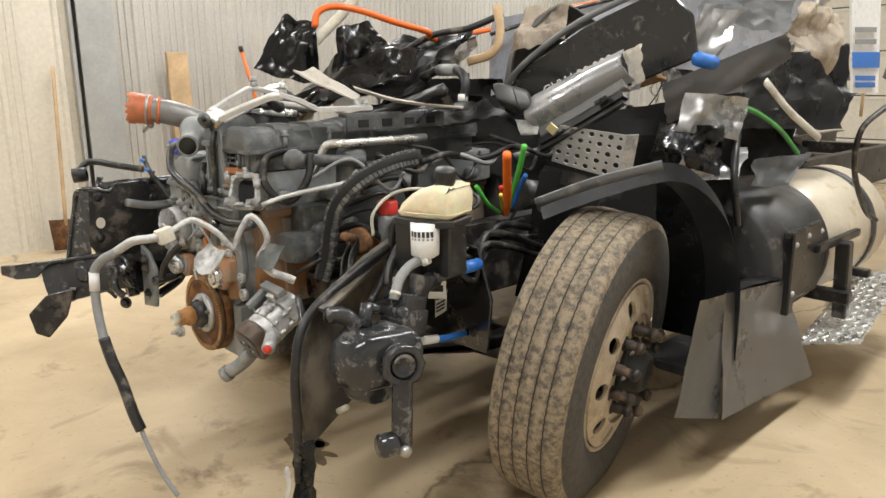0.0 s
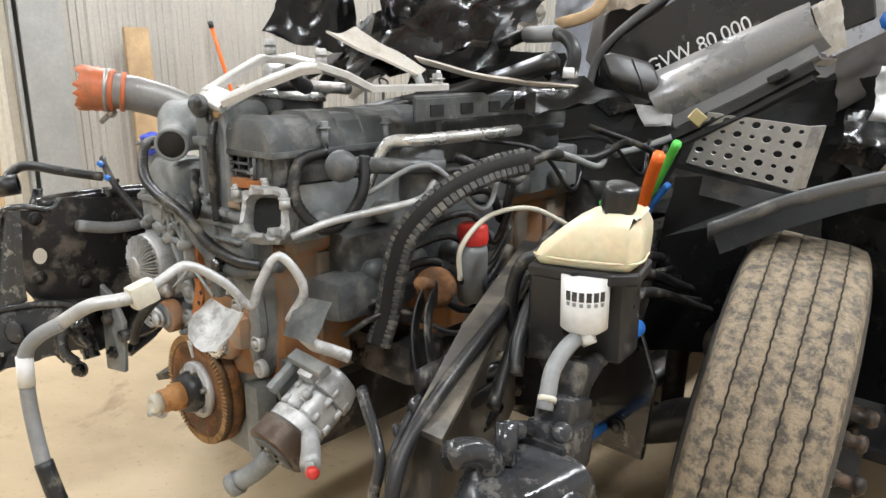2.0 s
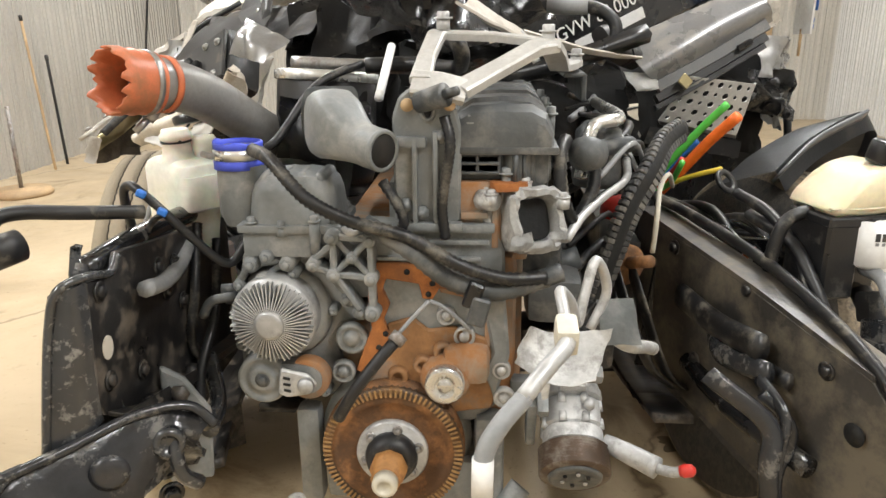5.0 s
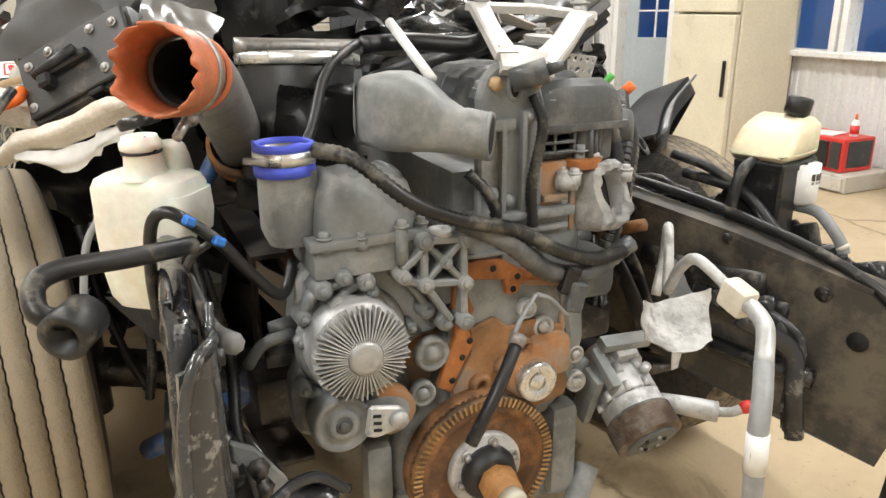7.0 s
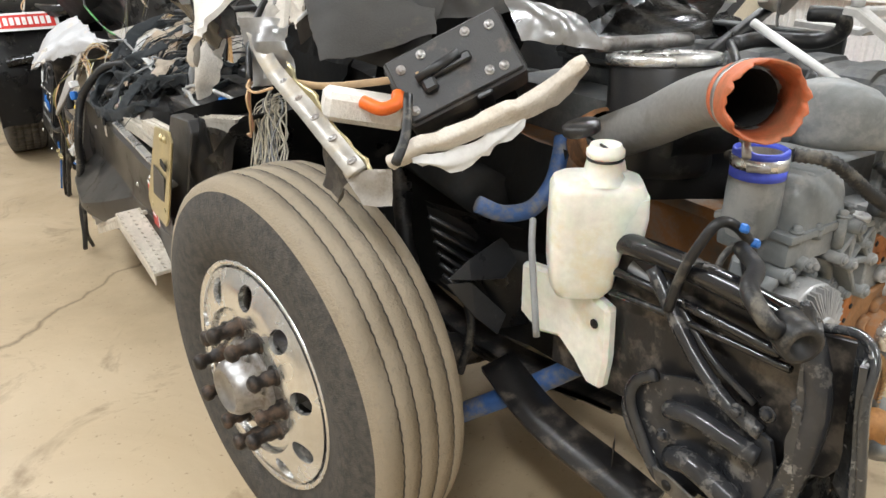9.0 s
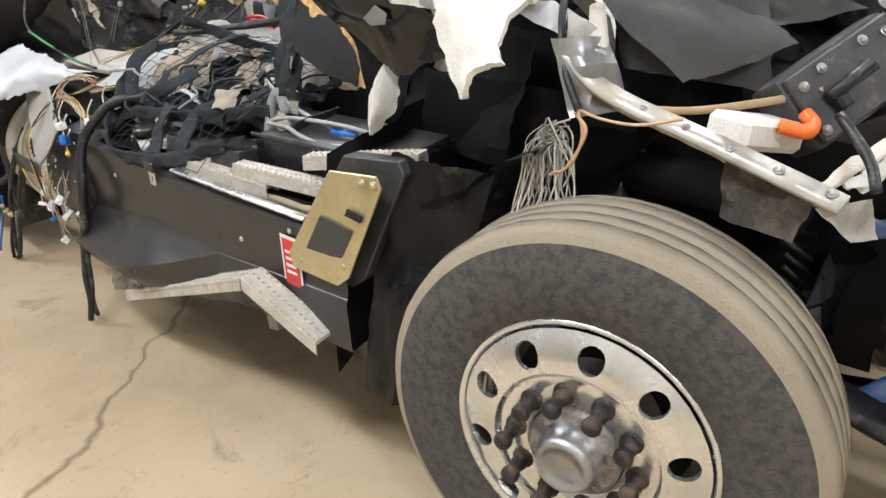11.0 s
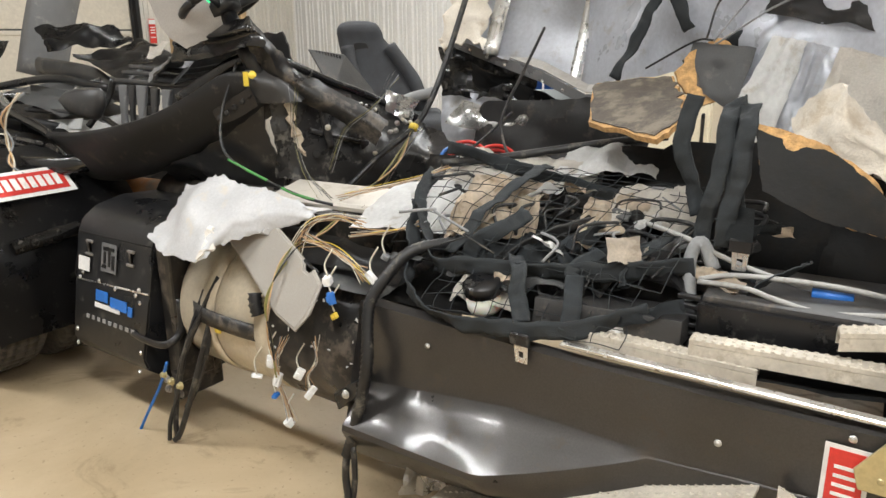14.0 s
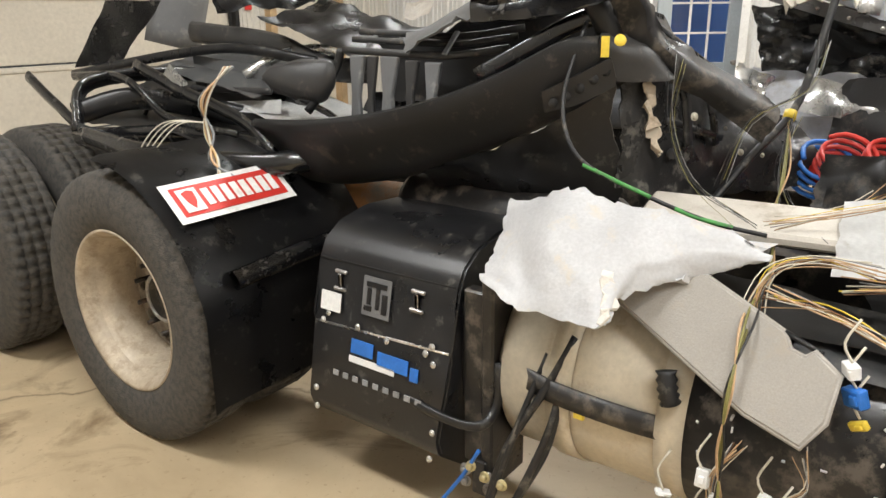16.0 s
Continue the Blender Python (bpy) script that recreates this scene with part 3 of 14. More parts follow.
def lettering(text, size, material, parent, matrix, thick=0.002, squeeze=1.0):
    cu = bpy.data.curves.new("lettering", "FONT")
    cu.body, cu.size, cu.extrude, cu.align_x, cu.align_y = text, size, thick, "CENTER", "CENTER"
    tmp = new("lettering", cu)
    dg = bpy.context.evaluated_depsgraph_get()
    me = bpy.data.meshes.new_from_object(tmp.evaluated_get(dg))
    bpy.data.objects.remove(tmp)
    me.transform(matrix @ Matrix.Diagonal((squeeze, 1, 1, 1)))
    me.materials.clear()
    me.materials.append(M[material])
    ob = new("lettering", me)
    ob.parent = parent
    if parent.parent is None:
        ob.matrix_parent_inverse = Matrix.Translation(-parent.location)
    return ob


lettering("EXIT", 0.17, "white", ex, pose(3.45, Y_REAR - 0.062, 2.12, 90, 0, 0))
for zz, xx in ((2.10, 3.05), (2.14, 3.78)):
    lob2 = thing("emergency_lamp", (xx, Y_REAR - 0.03, zz), "small round white emergency lamp on the ribbed wall", "lamp", "emergency lamps")
    part("cup", lathe([(0, 0), (0.05, 0), (0.06, 0.05), (0.045, 0.07), (0, 0.065)], (xx, Y_REAR - 0.02, zz), (0, -1, 0), 18), "white", lob2)

# driver-side wall with office door, windows
OD0, OD1, ODZ = 4.38, 5.32, 2.05
W1 = (2.43, 2.94)
W2 = (1.55, 2.34)
WZ0, WZ1 = 0.99, 1.48
segs = [(Y_FRONT, W2[0], 0, CEIL), (W2[0], W2[1], 0, WZ0), (W2[0], W2[1], WZ1, CEIL), (W2[1], W1[0], 0, CEIL), (W1[0], W1[1], 0, WZ0), (W1[0], W1[1], WZ1, CEIL), (W1[1], OD0, 0, CEIL), (OD0, OD1, ODZ, CEIL), (OD1, Y_REAR, 0, CEIL)]
dw = None
for a0, a1, z0, z1 in segs:
    g = ribbed("y", X_DRIV, a0, a1, z0, z1, -1)
    dw = g if dw is None else join(dw, g)
single("wall_driver", dw, "wall_b", "blue-white ribbed steel wall with office windows and a door", "wall", kind="structure")
for nm, (y0, y1) in (("window_1", W1), ("window_2", W2)):
    win = thing(nm, (X_DRIV, (y0 + y1) / 2, WZ0), "white framed office window in the ribbed wall", "window", kind="structure")
    fr = join(box((0.16, 0.06, WZ1 - WZ0 + 0.12), (X_DRIV, y0, (WZ0 + WZ1) / 2), 0.006), box((0.16, 0.06, WZ1 - WZ0 + 0.12), (X_DRIV, y1, (WZ0 + WZ1) / 2), 0.006), box((0.16, y1 - y0 - 0.06, 0.06), (X_DRIV, (y0 + y1) / 2, WZ1 + 0.03), 0.006))
    part("window_frame", fr, "white", win)
    part("window_sill", box((0.20, y1 - y0 + 0.10, 0.05), (X_DRIV - 0.02, (y0 + y1) / 2, WZ0 - 0.03), 0.008), "white", win)
    pane = part("pane", box((0.008, y1 - y0 - 0.06, WZ1 - WZ0), (X_DRIV + 0.02, (y0 + y1) / 2, (WZ0 + WZ1) / 2)), "glass", win)
    pane.visible_shadow = False

# office behind: blue walls
off = single("office_wall", join(box((0.1, 6.0, 2.6), (7.2, 3.8, 1.3)), box((2.4, 0.1, 2.6), (6.05, 6.6, 1.3)), box((2.4, 0.1, 2.6), (6.05, 0.8, 1.3))), "blue_w", "blue painted office walls behind the ribbed wall", "wall", kind="structure")
single("office_ceiling", box((2.6, 6.0, 0.1), (6.05, 3.7, 2.65)), "ceil", "white office ceiling", "ceiling", kind="structure")
ol = bpy.data.lights.new("office_lamp", "AREA")
ol.size, ol.energy, ol.color = 1.0, 22, (1.0, 0.95, 0.88)
new("office_lamp", ol).matrix_world = pose(6.0, 4.2, 2.55)
od = thing("door_2", (X_DRIV, OD1, 0), "grey-blue office door with glazed panes, standing ajar", "door", kind="structure")
part("frame", join(box((0.16, 0.08, ODZ), (X_DRIV - 0.01, OD0 - 0.0, ODZ / 2), 0.004), box((0.16, 0.08, ODZ), (X_DRIV - 0.01, OD1, ODZ / 2), 0.004), box((0.16, OD1 - OD0 + 0.08, 0.08), (X_DRIV - 0.01, (OD0 + OD1) / 2, ODZ + 0.04), 0.004)), "white", od)
turn = Matrix.Translation((X_DRIV + 0.03, OD1 - 0.05, 0)) @ Matrix.Rotation(radians(38), 4, "Z")


def leaf_box(size, at, bev=0.003):
    b = box(size, at, bev)
    bmesh.ops.transform(b, matrix=turn, verts=b.verts)
    return b


lw = 0.86
leaf = part("door_leaf", join(leaf_box((0.045, 0.14, 2.0), (0, -0.07, 1.0)), leaf_box((0.045, 0.14, 2.0), (0, -lw + 0.07, 1.0)), leaf_box((0.045, lw - 0.28, 1.0), (0, -lw / 2, 0.5)), leaf_box((0.045, lw - 0.28, 0.12), (0, -lw / 2, 1.94))), "door_g", od)
for k in range(2):
    part("mullion", leaf_box((0.03, 0.02, 0.88), (0, -0.14 - (lw - 0.28) * (k + 1) / 3, 1.44), 0.002), "white", leaf, "white glazing bar")
for k in range(2):
    part("glazing_bar", leaf_box((0.03, lw - 0.28, 0.02), (0, -lw / 2, 1.0 + 0.29 * (k + 1)), 0.002), "white", leaf, "white glazing bar")
gp = part("pane", leaf_box((0.006, lw - 0.28, 0.88), (0.004, -lw / 2, 1.44), 0), "glass", leaf)
gp.visible_shadow = False
part("knob", lathe([(0, 0), (0.02, 0), (0.012, 0.03), (0.028, 0.045), (0.022, 0.07), (0, 0.075)], turn @ V((-0.022, -lw + 0.06, 1.0)), turn.to_3x3() @ V((-1, 0, 0)), 16), "steel", leaf, "steel door knob")
dpn = thing("dustpan", (4.740, 5.874, 1.083), "grey long-handled dustpan hanging on the ribbed wall", "dustpan")
part("pan", slab([(4.740, 6.017, 0.824), (4.740, 5.699, 0.825), (4.740, 5.771, 1.321), (4.740, 5.902, 1.332)], 0.05, (-1, 0, 0), 0.008), "greyp", dpn)
part("lip", slab([(4.700, 5.978, 0.841), (4.700, 5.692, 0.841), (4.700, 5.735, 1.089), (4.700, 5.903, 1.097)], 0.006, (-1, 0, 0), 0.002), "white", dpn, "pale inner face")
part("shaft", rod((4.750, 5.834, 1.320), (4.750, 5.828, 2.113), 0.010), "steel", dpn)

# fridge, microwave, stand, bottle, extinguisher
FX = X_DRIV - 0.06
fr = thing("fridge", (FX - 0.36, 3.17, 0), "tall cream enamel fridge with a freezer door above", "fridge")
part("cabinet", box((0.62, 0.76, 1.68), (FX - 0.33, 3.17, 0.86), 0.012, seg=2), "fridge", fr)
for z0, z1 in ((0.05, 1.28), (1.30, 1.69)):
    d = part("fridge_door", box((0.06, 0.755, z1 - z0), (FX - 0.685, 3.17, (z0 + z1) / 2), 0.014, seg=2), "fridge", fr)
    part("handle", box((0.03, 0.03, 0.30), (FX - 0.725, 2.85, (z0 + z1) / 2 + 0.1), 0.008), "plastic", d, "black handle strip")
part("plinth", box((0.6, 0.74, 0.05), (FX - 0.34, 3.17, 0.026)), "plastic", fr)

st = thing("cabinet", (X_DRIV - 0.33, 2.05, 0), "low beige cabinet against the wall under a microwave", "cabinet")
part("body", box((0.50, 0.66, 0.13), (X_DRIV - 0.33, 2.05, 0.068), 0.006), "beige", st)
for yy in (1.89, 2.21):
    part("cabinet_door", box((0.02, 0.30, 0.10), (X_DRIV - 0.59, yy, 0.068), 0.004), "beige", st)
mw = thing("microwave", (X_DRIV - 0.33, 2.06, 0.133), "red microwave oven with a black glass door", "microwave")
part("case", box((0.34, 0.48, 0.255), (X_DRIV - 0.35, 2.06, 0.264), 0.012, seg=2), "red", mw)
part("side_panel", box((0.26, 0.006, 0.20), (X_DRIV - 0.34, 1.818, 0.27), 0.004), "darkp", mw, "dark side panel")
part("oven_door", box((0.02, 0.33, 0.20), (X_DRIV - 0.527, 2.11, 0.264), 0.006), "plastic", mw, "black glass oven door")
part("control_panel", box((0.016, 0.09, 0.20), (X_DRIV - 0.525, 1.885, 0.264), 0.004), "darkp", mw)
single("paper_sheets", join(box((0.22, 0.24, 0.004), (X_DRIV - 0.37, 2.12, 0.3945), 0, (0, 0, 12)), box((0.21, 0.22, 0.003), (X_DRIV - 0.37, 2.11, 0.398), 0, (0, 0, 20))), "white", "white paper sheets lying on the microwave", "paper")
btl = thing("spray_bottle", (X_DRIV - 0.33, 1.90, 0.393), "red and white plastic bottle with an orange cap", "bottle")
part("body", lathe([(0, 0), (0.030, 0), (0.032, 0.01), (0.032, 0.10), (0.014, 0.13), (0, 0.13)], (X_DRIV - 0.33, 1.90, 0.393), n=16), "white", btl)
part("label", lathe([(0.0325, 0.02), (0.0332, 0.02), (0.0332, 0.085), (0.0325, 0.085)], (X_DRIV - 0.33, 1.90, 0.393), n=16), "red", btl, "red label")
part("cap", lathe([(0, 0.13), (0.012, 0.13), (0.009, 0.17), (0, 0.172)], (X_DRIV - 0.33, 1.90, 0.393), n=12), "hiviz", btl, "orange cap")
for yy, cc in ((1.230, "red"), (1.360, "column")):
    fx = thing("extinguisher" if cc == "red" else "gas_cylinder", (X_DRIV - 0.4, yy, 0), "red fire extinguisher standing by the wall" if cc == "red" else "short grey gas cylinder standing by the wall", "fire extinguisher" if cc == "red" else "cylinder")
    part("cylinder", lathe([(0, 0), (0.07, 0), (0.075, 0.02), (0.075, 0.38), (0.05, 0.44), (0.02, 0.46), (0, 0.46)], (X_DRIV - 0.4, yy, 0.0), n=18), cc, fx)
    part("valve", join(rod((X_DRIV - 0.4, yy, 0.45), (X_DRIV - 0.4, yy, 0.52), 0.015), box((0.03, 0.10, 0.02), (X_DRIV - 0.4, yy + 0.03, 0.52), 0.004)), "plastic", fx)

# dried oil on the concrete
M["oil"] = mat("dried_oil_stain", (0.15, 0.11, 0.065), 0.45, 0, 0.4, 14, 0.1, 60, (0.20, 0.15, 0.09), 0.35, 12)
for k, (cx, cy, rr) in enumerate((tuple((-0.051, -0.655, 0.000))[:2] + (0.08,), tuple((0.561, -0.715, 0.000))[:2] + (0.045,), tuple((0.038, -0.656, 0.000))[:2] + (0.09,), tuple((0.693, 0.066, 0.000))[:2] + (0.07,))):
    rim_pts = []
    for i in range(36):
        t = 2 * math.pi * i / 36
        r = rr * (0.75 + 0.9 * noise.noise(V((math.cos(t) * 1.6, math.sin(t) * 1.6, 3.3 * k + 1))))
        rim_pts.append(V((cx + r * 1.5 * math.cos(t), cy + r * math.sin(t), 0.0)))
    single("oil_stain", slab(rim_pts, 0.0022, (0, 0, 1)), "oil", "dark brown dried oil stain on the concrete", "stain", "oil stains")

# ceiling lights
for lx, ly in LAMP_ROWS:
    cl = thing("ceiling_light", (lx, ly, LAMP_Z), "long white fluorescent workshop ceiling light", "ceiling light", "ceiling lights")
    part("housing", box((0.40, 2.3, 0.08), (lx, ly, LAMP_Z + 0.06), 0.01), "white", cl)
    for k in (-0.1, 0.1):
        part("tube", rod((lx + k, ly - 1.1, LAMP_Z - 0.02), (lx + k, ly + 1.1, LAMP_Z - 0.02), 0.018, n=8), "lamp", cl)
    for k in (-0.8, 0.8):
        part("hanger", rod((lx, ly + k, LAMP_Z + 0.1), (lx, ly + k, CEIL), 0.005, n=6), "steel", cl)

# tools along the passenger wall
XW = X_PASS + 0.04


def shovel(foot, head, blade, label, handle_mat="wood", blade_mat="rust", dgrip=False):
    foot, head = V(foot), V(head)
    sh = thing("shovel", foot, label, "shovel", "tools on the wall")
    d = (head - foot).normalized()
    part("shaft", tube([foot + d * blade * 0.7, foot.lerp(head, 0.5), head], 0.016, 8, 3), handle_mat, sh)
    side = d.cross(V((1, 0, 0))).normalized()
    n = side.cross(d)
    w = 0.14 if not dgrip else 0.20
    pts = [foot + side * w * 0.75, foot + d * blade * 0.3 + side * w, foot + d * blade + side * w * 0.95, foot + d * blade * 1.08, foot + d * blade - side * w * 0.95, foot + d * blade * 0.3 - side * w, foot - side * w * 0.75]
    bl = crumple(pts[6], pts[0], pts[2], pts[4], 10, 10, 0.006, 8, 0.004, 0.0, 0.03, 3)
    part("blade", bl, blade_mat, sh)
    if dgrip:
        part("grip", tube([head, head + side * 0.055 + d * 0.05, head + side * 0.055 + d * 0.11, head - side * 0.055 + d * 0.11, head - side * 0.055 + d * 0.05, head], 0.012, 8, 3), "plastic", sh, "black D grip")


shovel((XW + 0.18, (-4.400, -0.177, 0.077)[1], 0.02), (-4.520, -0.077, 1.545), 0.26, "old shovel with a rusty pointed blade against the wall")
shovel((-4.134, 3.257, 0.020), (-4.500, 3.627, 1.126), 0.34, "red plastic snow shovel with a black D grip", "plastic", "red", True)
shovel((XW + 0.2, 3.2, 0.02), (-4.500, 3.382, 1.185), 0.30, "black shovel with a D grip leaning on the wall", "plastic", "steel", True)
for a, b, r, mt, lb in (((-4.500, 5.178, 1.048), (-4.35, 5.0, 0.02), 0.014, "dark", "dark steel bar leaning on the ribbed wall"), ((-4.500, 4.860, 1.431), (-4.3, 4.7, 0.02), 0.013, "wood", "wooden broom handle leaning on the ribbed wall"), ((-4.500, 1.664, 1.692), (-4.3, 2.0, 0.02), 0.016, "hiviz", "orange fibreglass tool handle leaning on the wall"), ((-4.500, 7.639, 1.750), (-4.3, 6.6, 0.02), 0.014, "dark", "dark steel bar leaning on the ribbed wall")):
    th = thing("pole", b, lb, "pole", "tools on the wall")
    part("shaft", tube([b, V(a).lerp(V(b), 0.5), a], r, 8, 3), mt, th)
    part("tip", lathe([(0, 0), (r * 1.4, 0), (r * 1.4, 0.05), (0, 0.06)], a, V(a) - V(b), 8), "plastic", th)
pl = (-4.500, 0.992, 1.666)
single("plank", box((0.045, 0.20, pl[2] + 0.02), (-4.42, pl[1] - 0.02, pl[2] / 2), 0.006, (0, -2.5, 0)), "wood", "weathered wooden plank standing against the wall", "plank")
orim = thing("old_wheel_rim", (-4.122, 2.731, 0.000), "rusty pale steel wheel rim lying on the floor", "wheel rim")
part("rim", lathe([(0.17, 0.03), (0.20, 0.03), (0.22, 0.0), (0.30, 0.0), (0.305, 0.02), (0.27, 0.04), (0.265, 0.20), (0.30, 0.22), (0.305, 0.24), (0.29, 0.24), (0.25, 0.205), (0.25, 0.06), (0.17, 0.05), (0.17, 0.03)], (-4.122, 2.731, 0.000), n=40), "rust_s", orim)
part("disc", lathe([(0.09, 0.10), (0.25, 0.09), (0.25, 0.10), (0.09, 0.112), (0.09, 0.10)], (-4.122, 2.731, 0.000), n=40), "rust_s", orim)
drm = thing("stand_base", (-4.021, 3.716, 0.000), "round yellow-brown stand base on the floor by the wall", "stand")
part("base", lathe([(0, 0), (0.24, 0), (0.25, 0.02), (0.23, 0.05), (0.05, 0.06), (0, 0.06)], (-4.021, 3.716, 0.000), n=28), "wood", drm)
part("stem", rod(V((-4.021, 3.716, 0.000)) + V((0, 0, 0.05)), V((-4.021, 3.716, 0.000)) + V((0, 0, 0.75)), 0.018), "steel", drm)


# ---- wheels ----
def tyre_mesh(drive=False, n=240):
    gr = [-0.072, -0.025, 0.025, 0.072]
    prof = [(0.286, -0.100), (0.300, -0.118), (0.345, -0.132), (0.395, -0.140), (0.445, -0.134), (0.480, -0.124), (0.497, -0.117), (0.506, -0.110)]
    flags = [0] * len(prof)
    for g in gr:
        w = 0.0019
        prof += [(0.514, g - w), (0.500, g - w * 0.7), (0.500, g + w * 0.7), (0.514, g + w)]
        flags += [1, 2, 2, 1]
    prof += [(0.506, 0.110), (0.497, 0.117), (0.480, 0.124), (0.445, 0.134), (0.395, 0.140), (0.345, 0.132), (0.300, 0.118), (0.286, 0.100)]
    flags += [0] * 8

    def wob(k, i, r, h):
        if flags[k]:
            h += (0.0025 if drive else 0.0012) * (1 if i % 2 else -1)
        if drive and (flags[k] == 1 or 0.49 < r < 0.51) and i % 4 == 0:
            r -= 0.011
        r += 0.0015 * noise.noise(V((i * 0.3, k * 0.7, 1.0))) if r > 0.49 else 0
        return r, h
    bm = lathe(prof, (0, 0, 0), (1, 0, 0), n, wob)
    for f in bm.faces:
        c = f.calc_center_median()
        rad = math.hypot(c.y, c.z)
        f.material_index = 2 if 0.490 < rad < 0.5085 and abs(c.x) < 0.09 else 0 if rad > 0.484 else 1
    return bm


def holed_disc(ri, ro, rh, hr, height, thick, count=10):
    """A wheel disc with hand holes. height: gives the place along the axle at a radius."""
    bm = bmesh.new()
    half = math.pi / count
    rim = [(-1, -1), (-0.5, -1), (0, -1), (0.5, -1), (1, -1), (1, -0.5), (1, 0), (1, 0.5), (1, 1), (0.5, 1), (0, 1), (-0.5, 1), (-1, 1), (-1, 0.5), (-1, 0), (-1, -0.5)]

    def at(r, t):
        return bm.verts.new((height(r), r * math.cos(t), r * math.sin(t)))
    for s in range(count):
        t0 = 2 * half * s
        outer, inner = [], []
        for a, b in rim:
            outer.append(at((ri + ro) / 2 + b * (ro - ri) / 2, t0 + a * half))
            k = math.hypot(a, b)
            dx, dy = a / k * hr, b / k * hr * 1.05
            inner.append(at(rh + dy, t0 + dx / rh))
        for i in range(16):
            j = (i + 1) % 16
            bm.faces.new((outer[i], outer[j], inner[j], inner[i]))
    bmesh.ops.remove_doubles(bm, verts=bm.verts, dist=0.0005)
    bmesh.ops.solidify(bm, geom=bm.faces[:], thickness=thick)
    return smooth(bm, 40)


def lug_nut(at, L=0.075):
    p = V(at)
    return join(lathe([(0, 0), (0.026, 0), (0.026, 0.006), (0, 0.006)], p, (1, 0, 0), 16), lathe([(0.019, 0.005), (0.019, 0.030), (0.015, 0.034), (0.015, L * 0.7), (0.021, L * 0.72), (0.021, L * 0.9), (0.013, L), (0, L)], p, (1, 0, 0), 10))


def steer_wheel(rim_mat, label, m, nut_mat="rust", tread="tyre", hub_mat="dark"):
    """A steer wheel about the origin, its outer face to +x."""
    w = thing("steer_wheel", (0, 0, 0), label, "wheel", "truck wheels")
    part("tyre", tyre_mesh(), [tread, "tyre_s", "tyre_g"], w, "worn ribbed tyre caked with pale mud")
    rim = part("rim", lathe([(0.285, 0.06), (0.288, 0.098), (0.302, 0.106), (0.310, 0.118), (0.306, 0.126), (0.297, 0.122), (0.287, 0.108), (0.282, 0.085), (0.268, -0.02), (0.268, -0.11), (0.30, -0.115), (0.31, -0.12), (0.30, -0.125), (0.258, -0.12), (0.258, 0.0), (0.27, 0.06), (0.285, 0.06)], (0, 0, 0), (1, 0, 0), 64), rim_mat, w)
    part("disc", holed_disc(0.195, 0.284, 0.236, 0.0285, lambda r: 0.112 + 0.028 * (1 - ((r - 0.195) / 0.09) ** 2), 0.012), rim_mat, rim)
    part("hub_face", lathe([(0.110, 0.132), (0.112, 0.142), (0.18, 0.142), (0.197, 0.139), (0.195, 0.128), (0.110, 0.128), (0.110, 0.132)], (0, 0, 0), (1, 0, 0), 48), rim_mat, rim)
    hub = part("hub", join(lathe([(0.108, 0.02), (0.108, 0.150), (0.098, 0.156), (0.075, 0.158), (0.070, 0.20), (0.060, 0.215), (0.052, 0.216), (0.050, 0.205), (0.012, 0.203), (0, 0.203)], (0, 0, 0), (1, 0, 0), 32), lathe([(0.268, -0.05), (0.2, -0.02), (0.108, 0.02)], (0, 0, 0), (1, 0, 0), 32)), hub_mat, w, "greasy hub with an open cap")
    for k in range(10):
        t = 2 * math.pi * (k + 0.5) / 10
        part("lug_nut", lug_nut((0.140, 0.143 * math.cos(t), 0.143 * math.sin(t)), 0.085 if k % 3 else 0.07), nut_mat, hub, "dark rusty lug nut with a tall cover")
    for k in range(6):
        t = 2 * math.pi * k / 6
        part("cap_bolt", bolt((0.158, 0.087 * math.cos(t), 0.087 * math.sin(t)), (1, 0, 0), 0.008, 0.008), "steel", hub)
    part("brake_drum", lathe([(0, -0.16), (0.21, -0.16), (0.225, -0.15), (0.225, -0.01), (0.20, 0.0), (0, 0.0)], (0, 0, 0), (1, 0, 0), 40), "dark", w)
    w.matrix_basis = m
    return w


M["nut"] = mat("brown_greasy_nut", (0.034, 0.028, 0.024), 0.55, 0.3, 0.3, 20, 0.3, 120, (0.14, 0.09, 0.06), 0.35, 20)
M["rim_d"] = mat("dirty_cream_rim", (0.46, 0.385, 0.29), 0.5, 0.2, 0.15, 14, 0.15, 80, (0.30, 0.24, 0.17), 0.3, 16)
M["disc_d"] = mat("oily_wheel_disc", (0.05, 0.044, 0.036), 0.45, 0.3, 0.3, 12, 0.2, 80, (0.12, 0.10, 0.07), 0.25, 18)
WZ = 0.508
wr = steer_wheel("rim_p", "truck steer wheel with a polished alloy rim and muddy ribbed tyre", pose(-1.005, 0.0, WZ, 12, 0, 190), "nut", "tyre", "steel")
part("sticker", box((0.0015, 0.085, 0.055), (0.1425, 0.10, 0.205), 0, (24, 0, 0)), "white", wr, "torn white paper sticker")
wl = steer_wheel("rim_d", "truck steer wheel with dirty cream rim and flat muddy tyre, leaning", pose(0.87, -0.06, WZ - 0.04, 0, 8, 14), "nut", "tyre_d")
# the flat tyre spreads on the floor
for ob in wl.children:
    if ob.name.startswith("tyre"):
        for v in ob.data.vertices:
            w = wl.matrix_basis @ v.co
            if w.z < 0.003:
                w.z = 0.003
                v.co = wl.matrix_basis.inverted() @ w


M["disc_t"] = mat("dusty_grey_tan_disc", (0.30, 0.265, 0.215), 0.55, 0.1, 0.3, 8, 0.3, 70, (0.14, 0.11, 0.085), 0.40, 9)


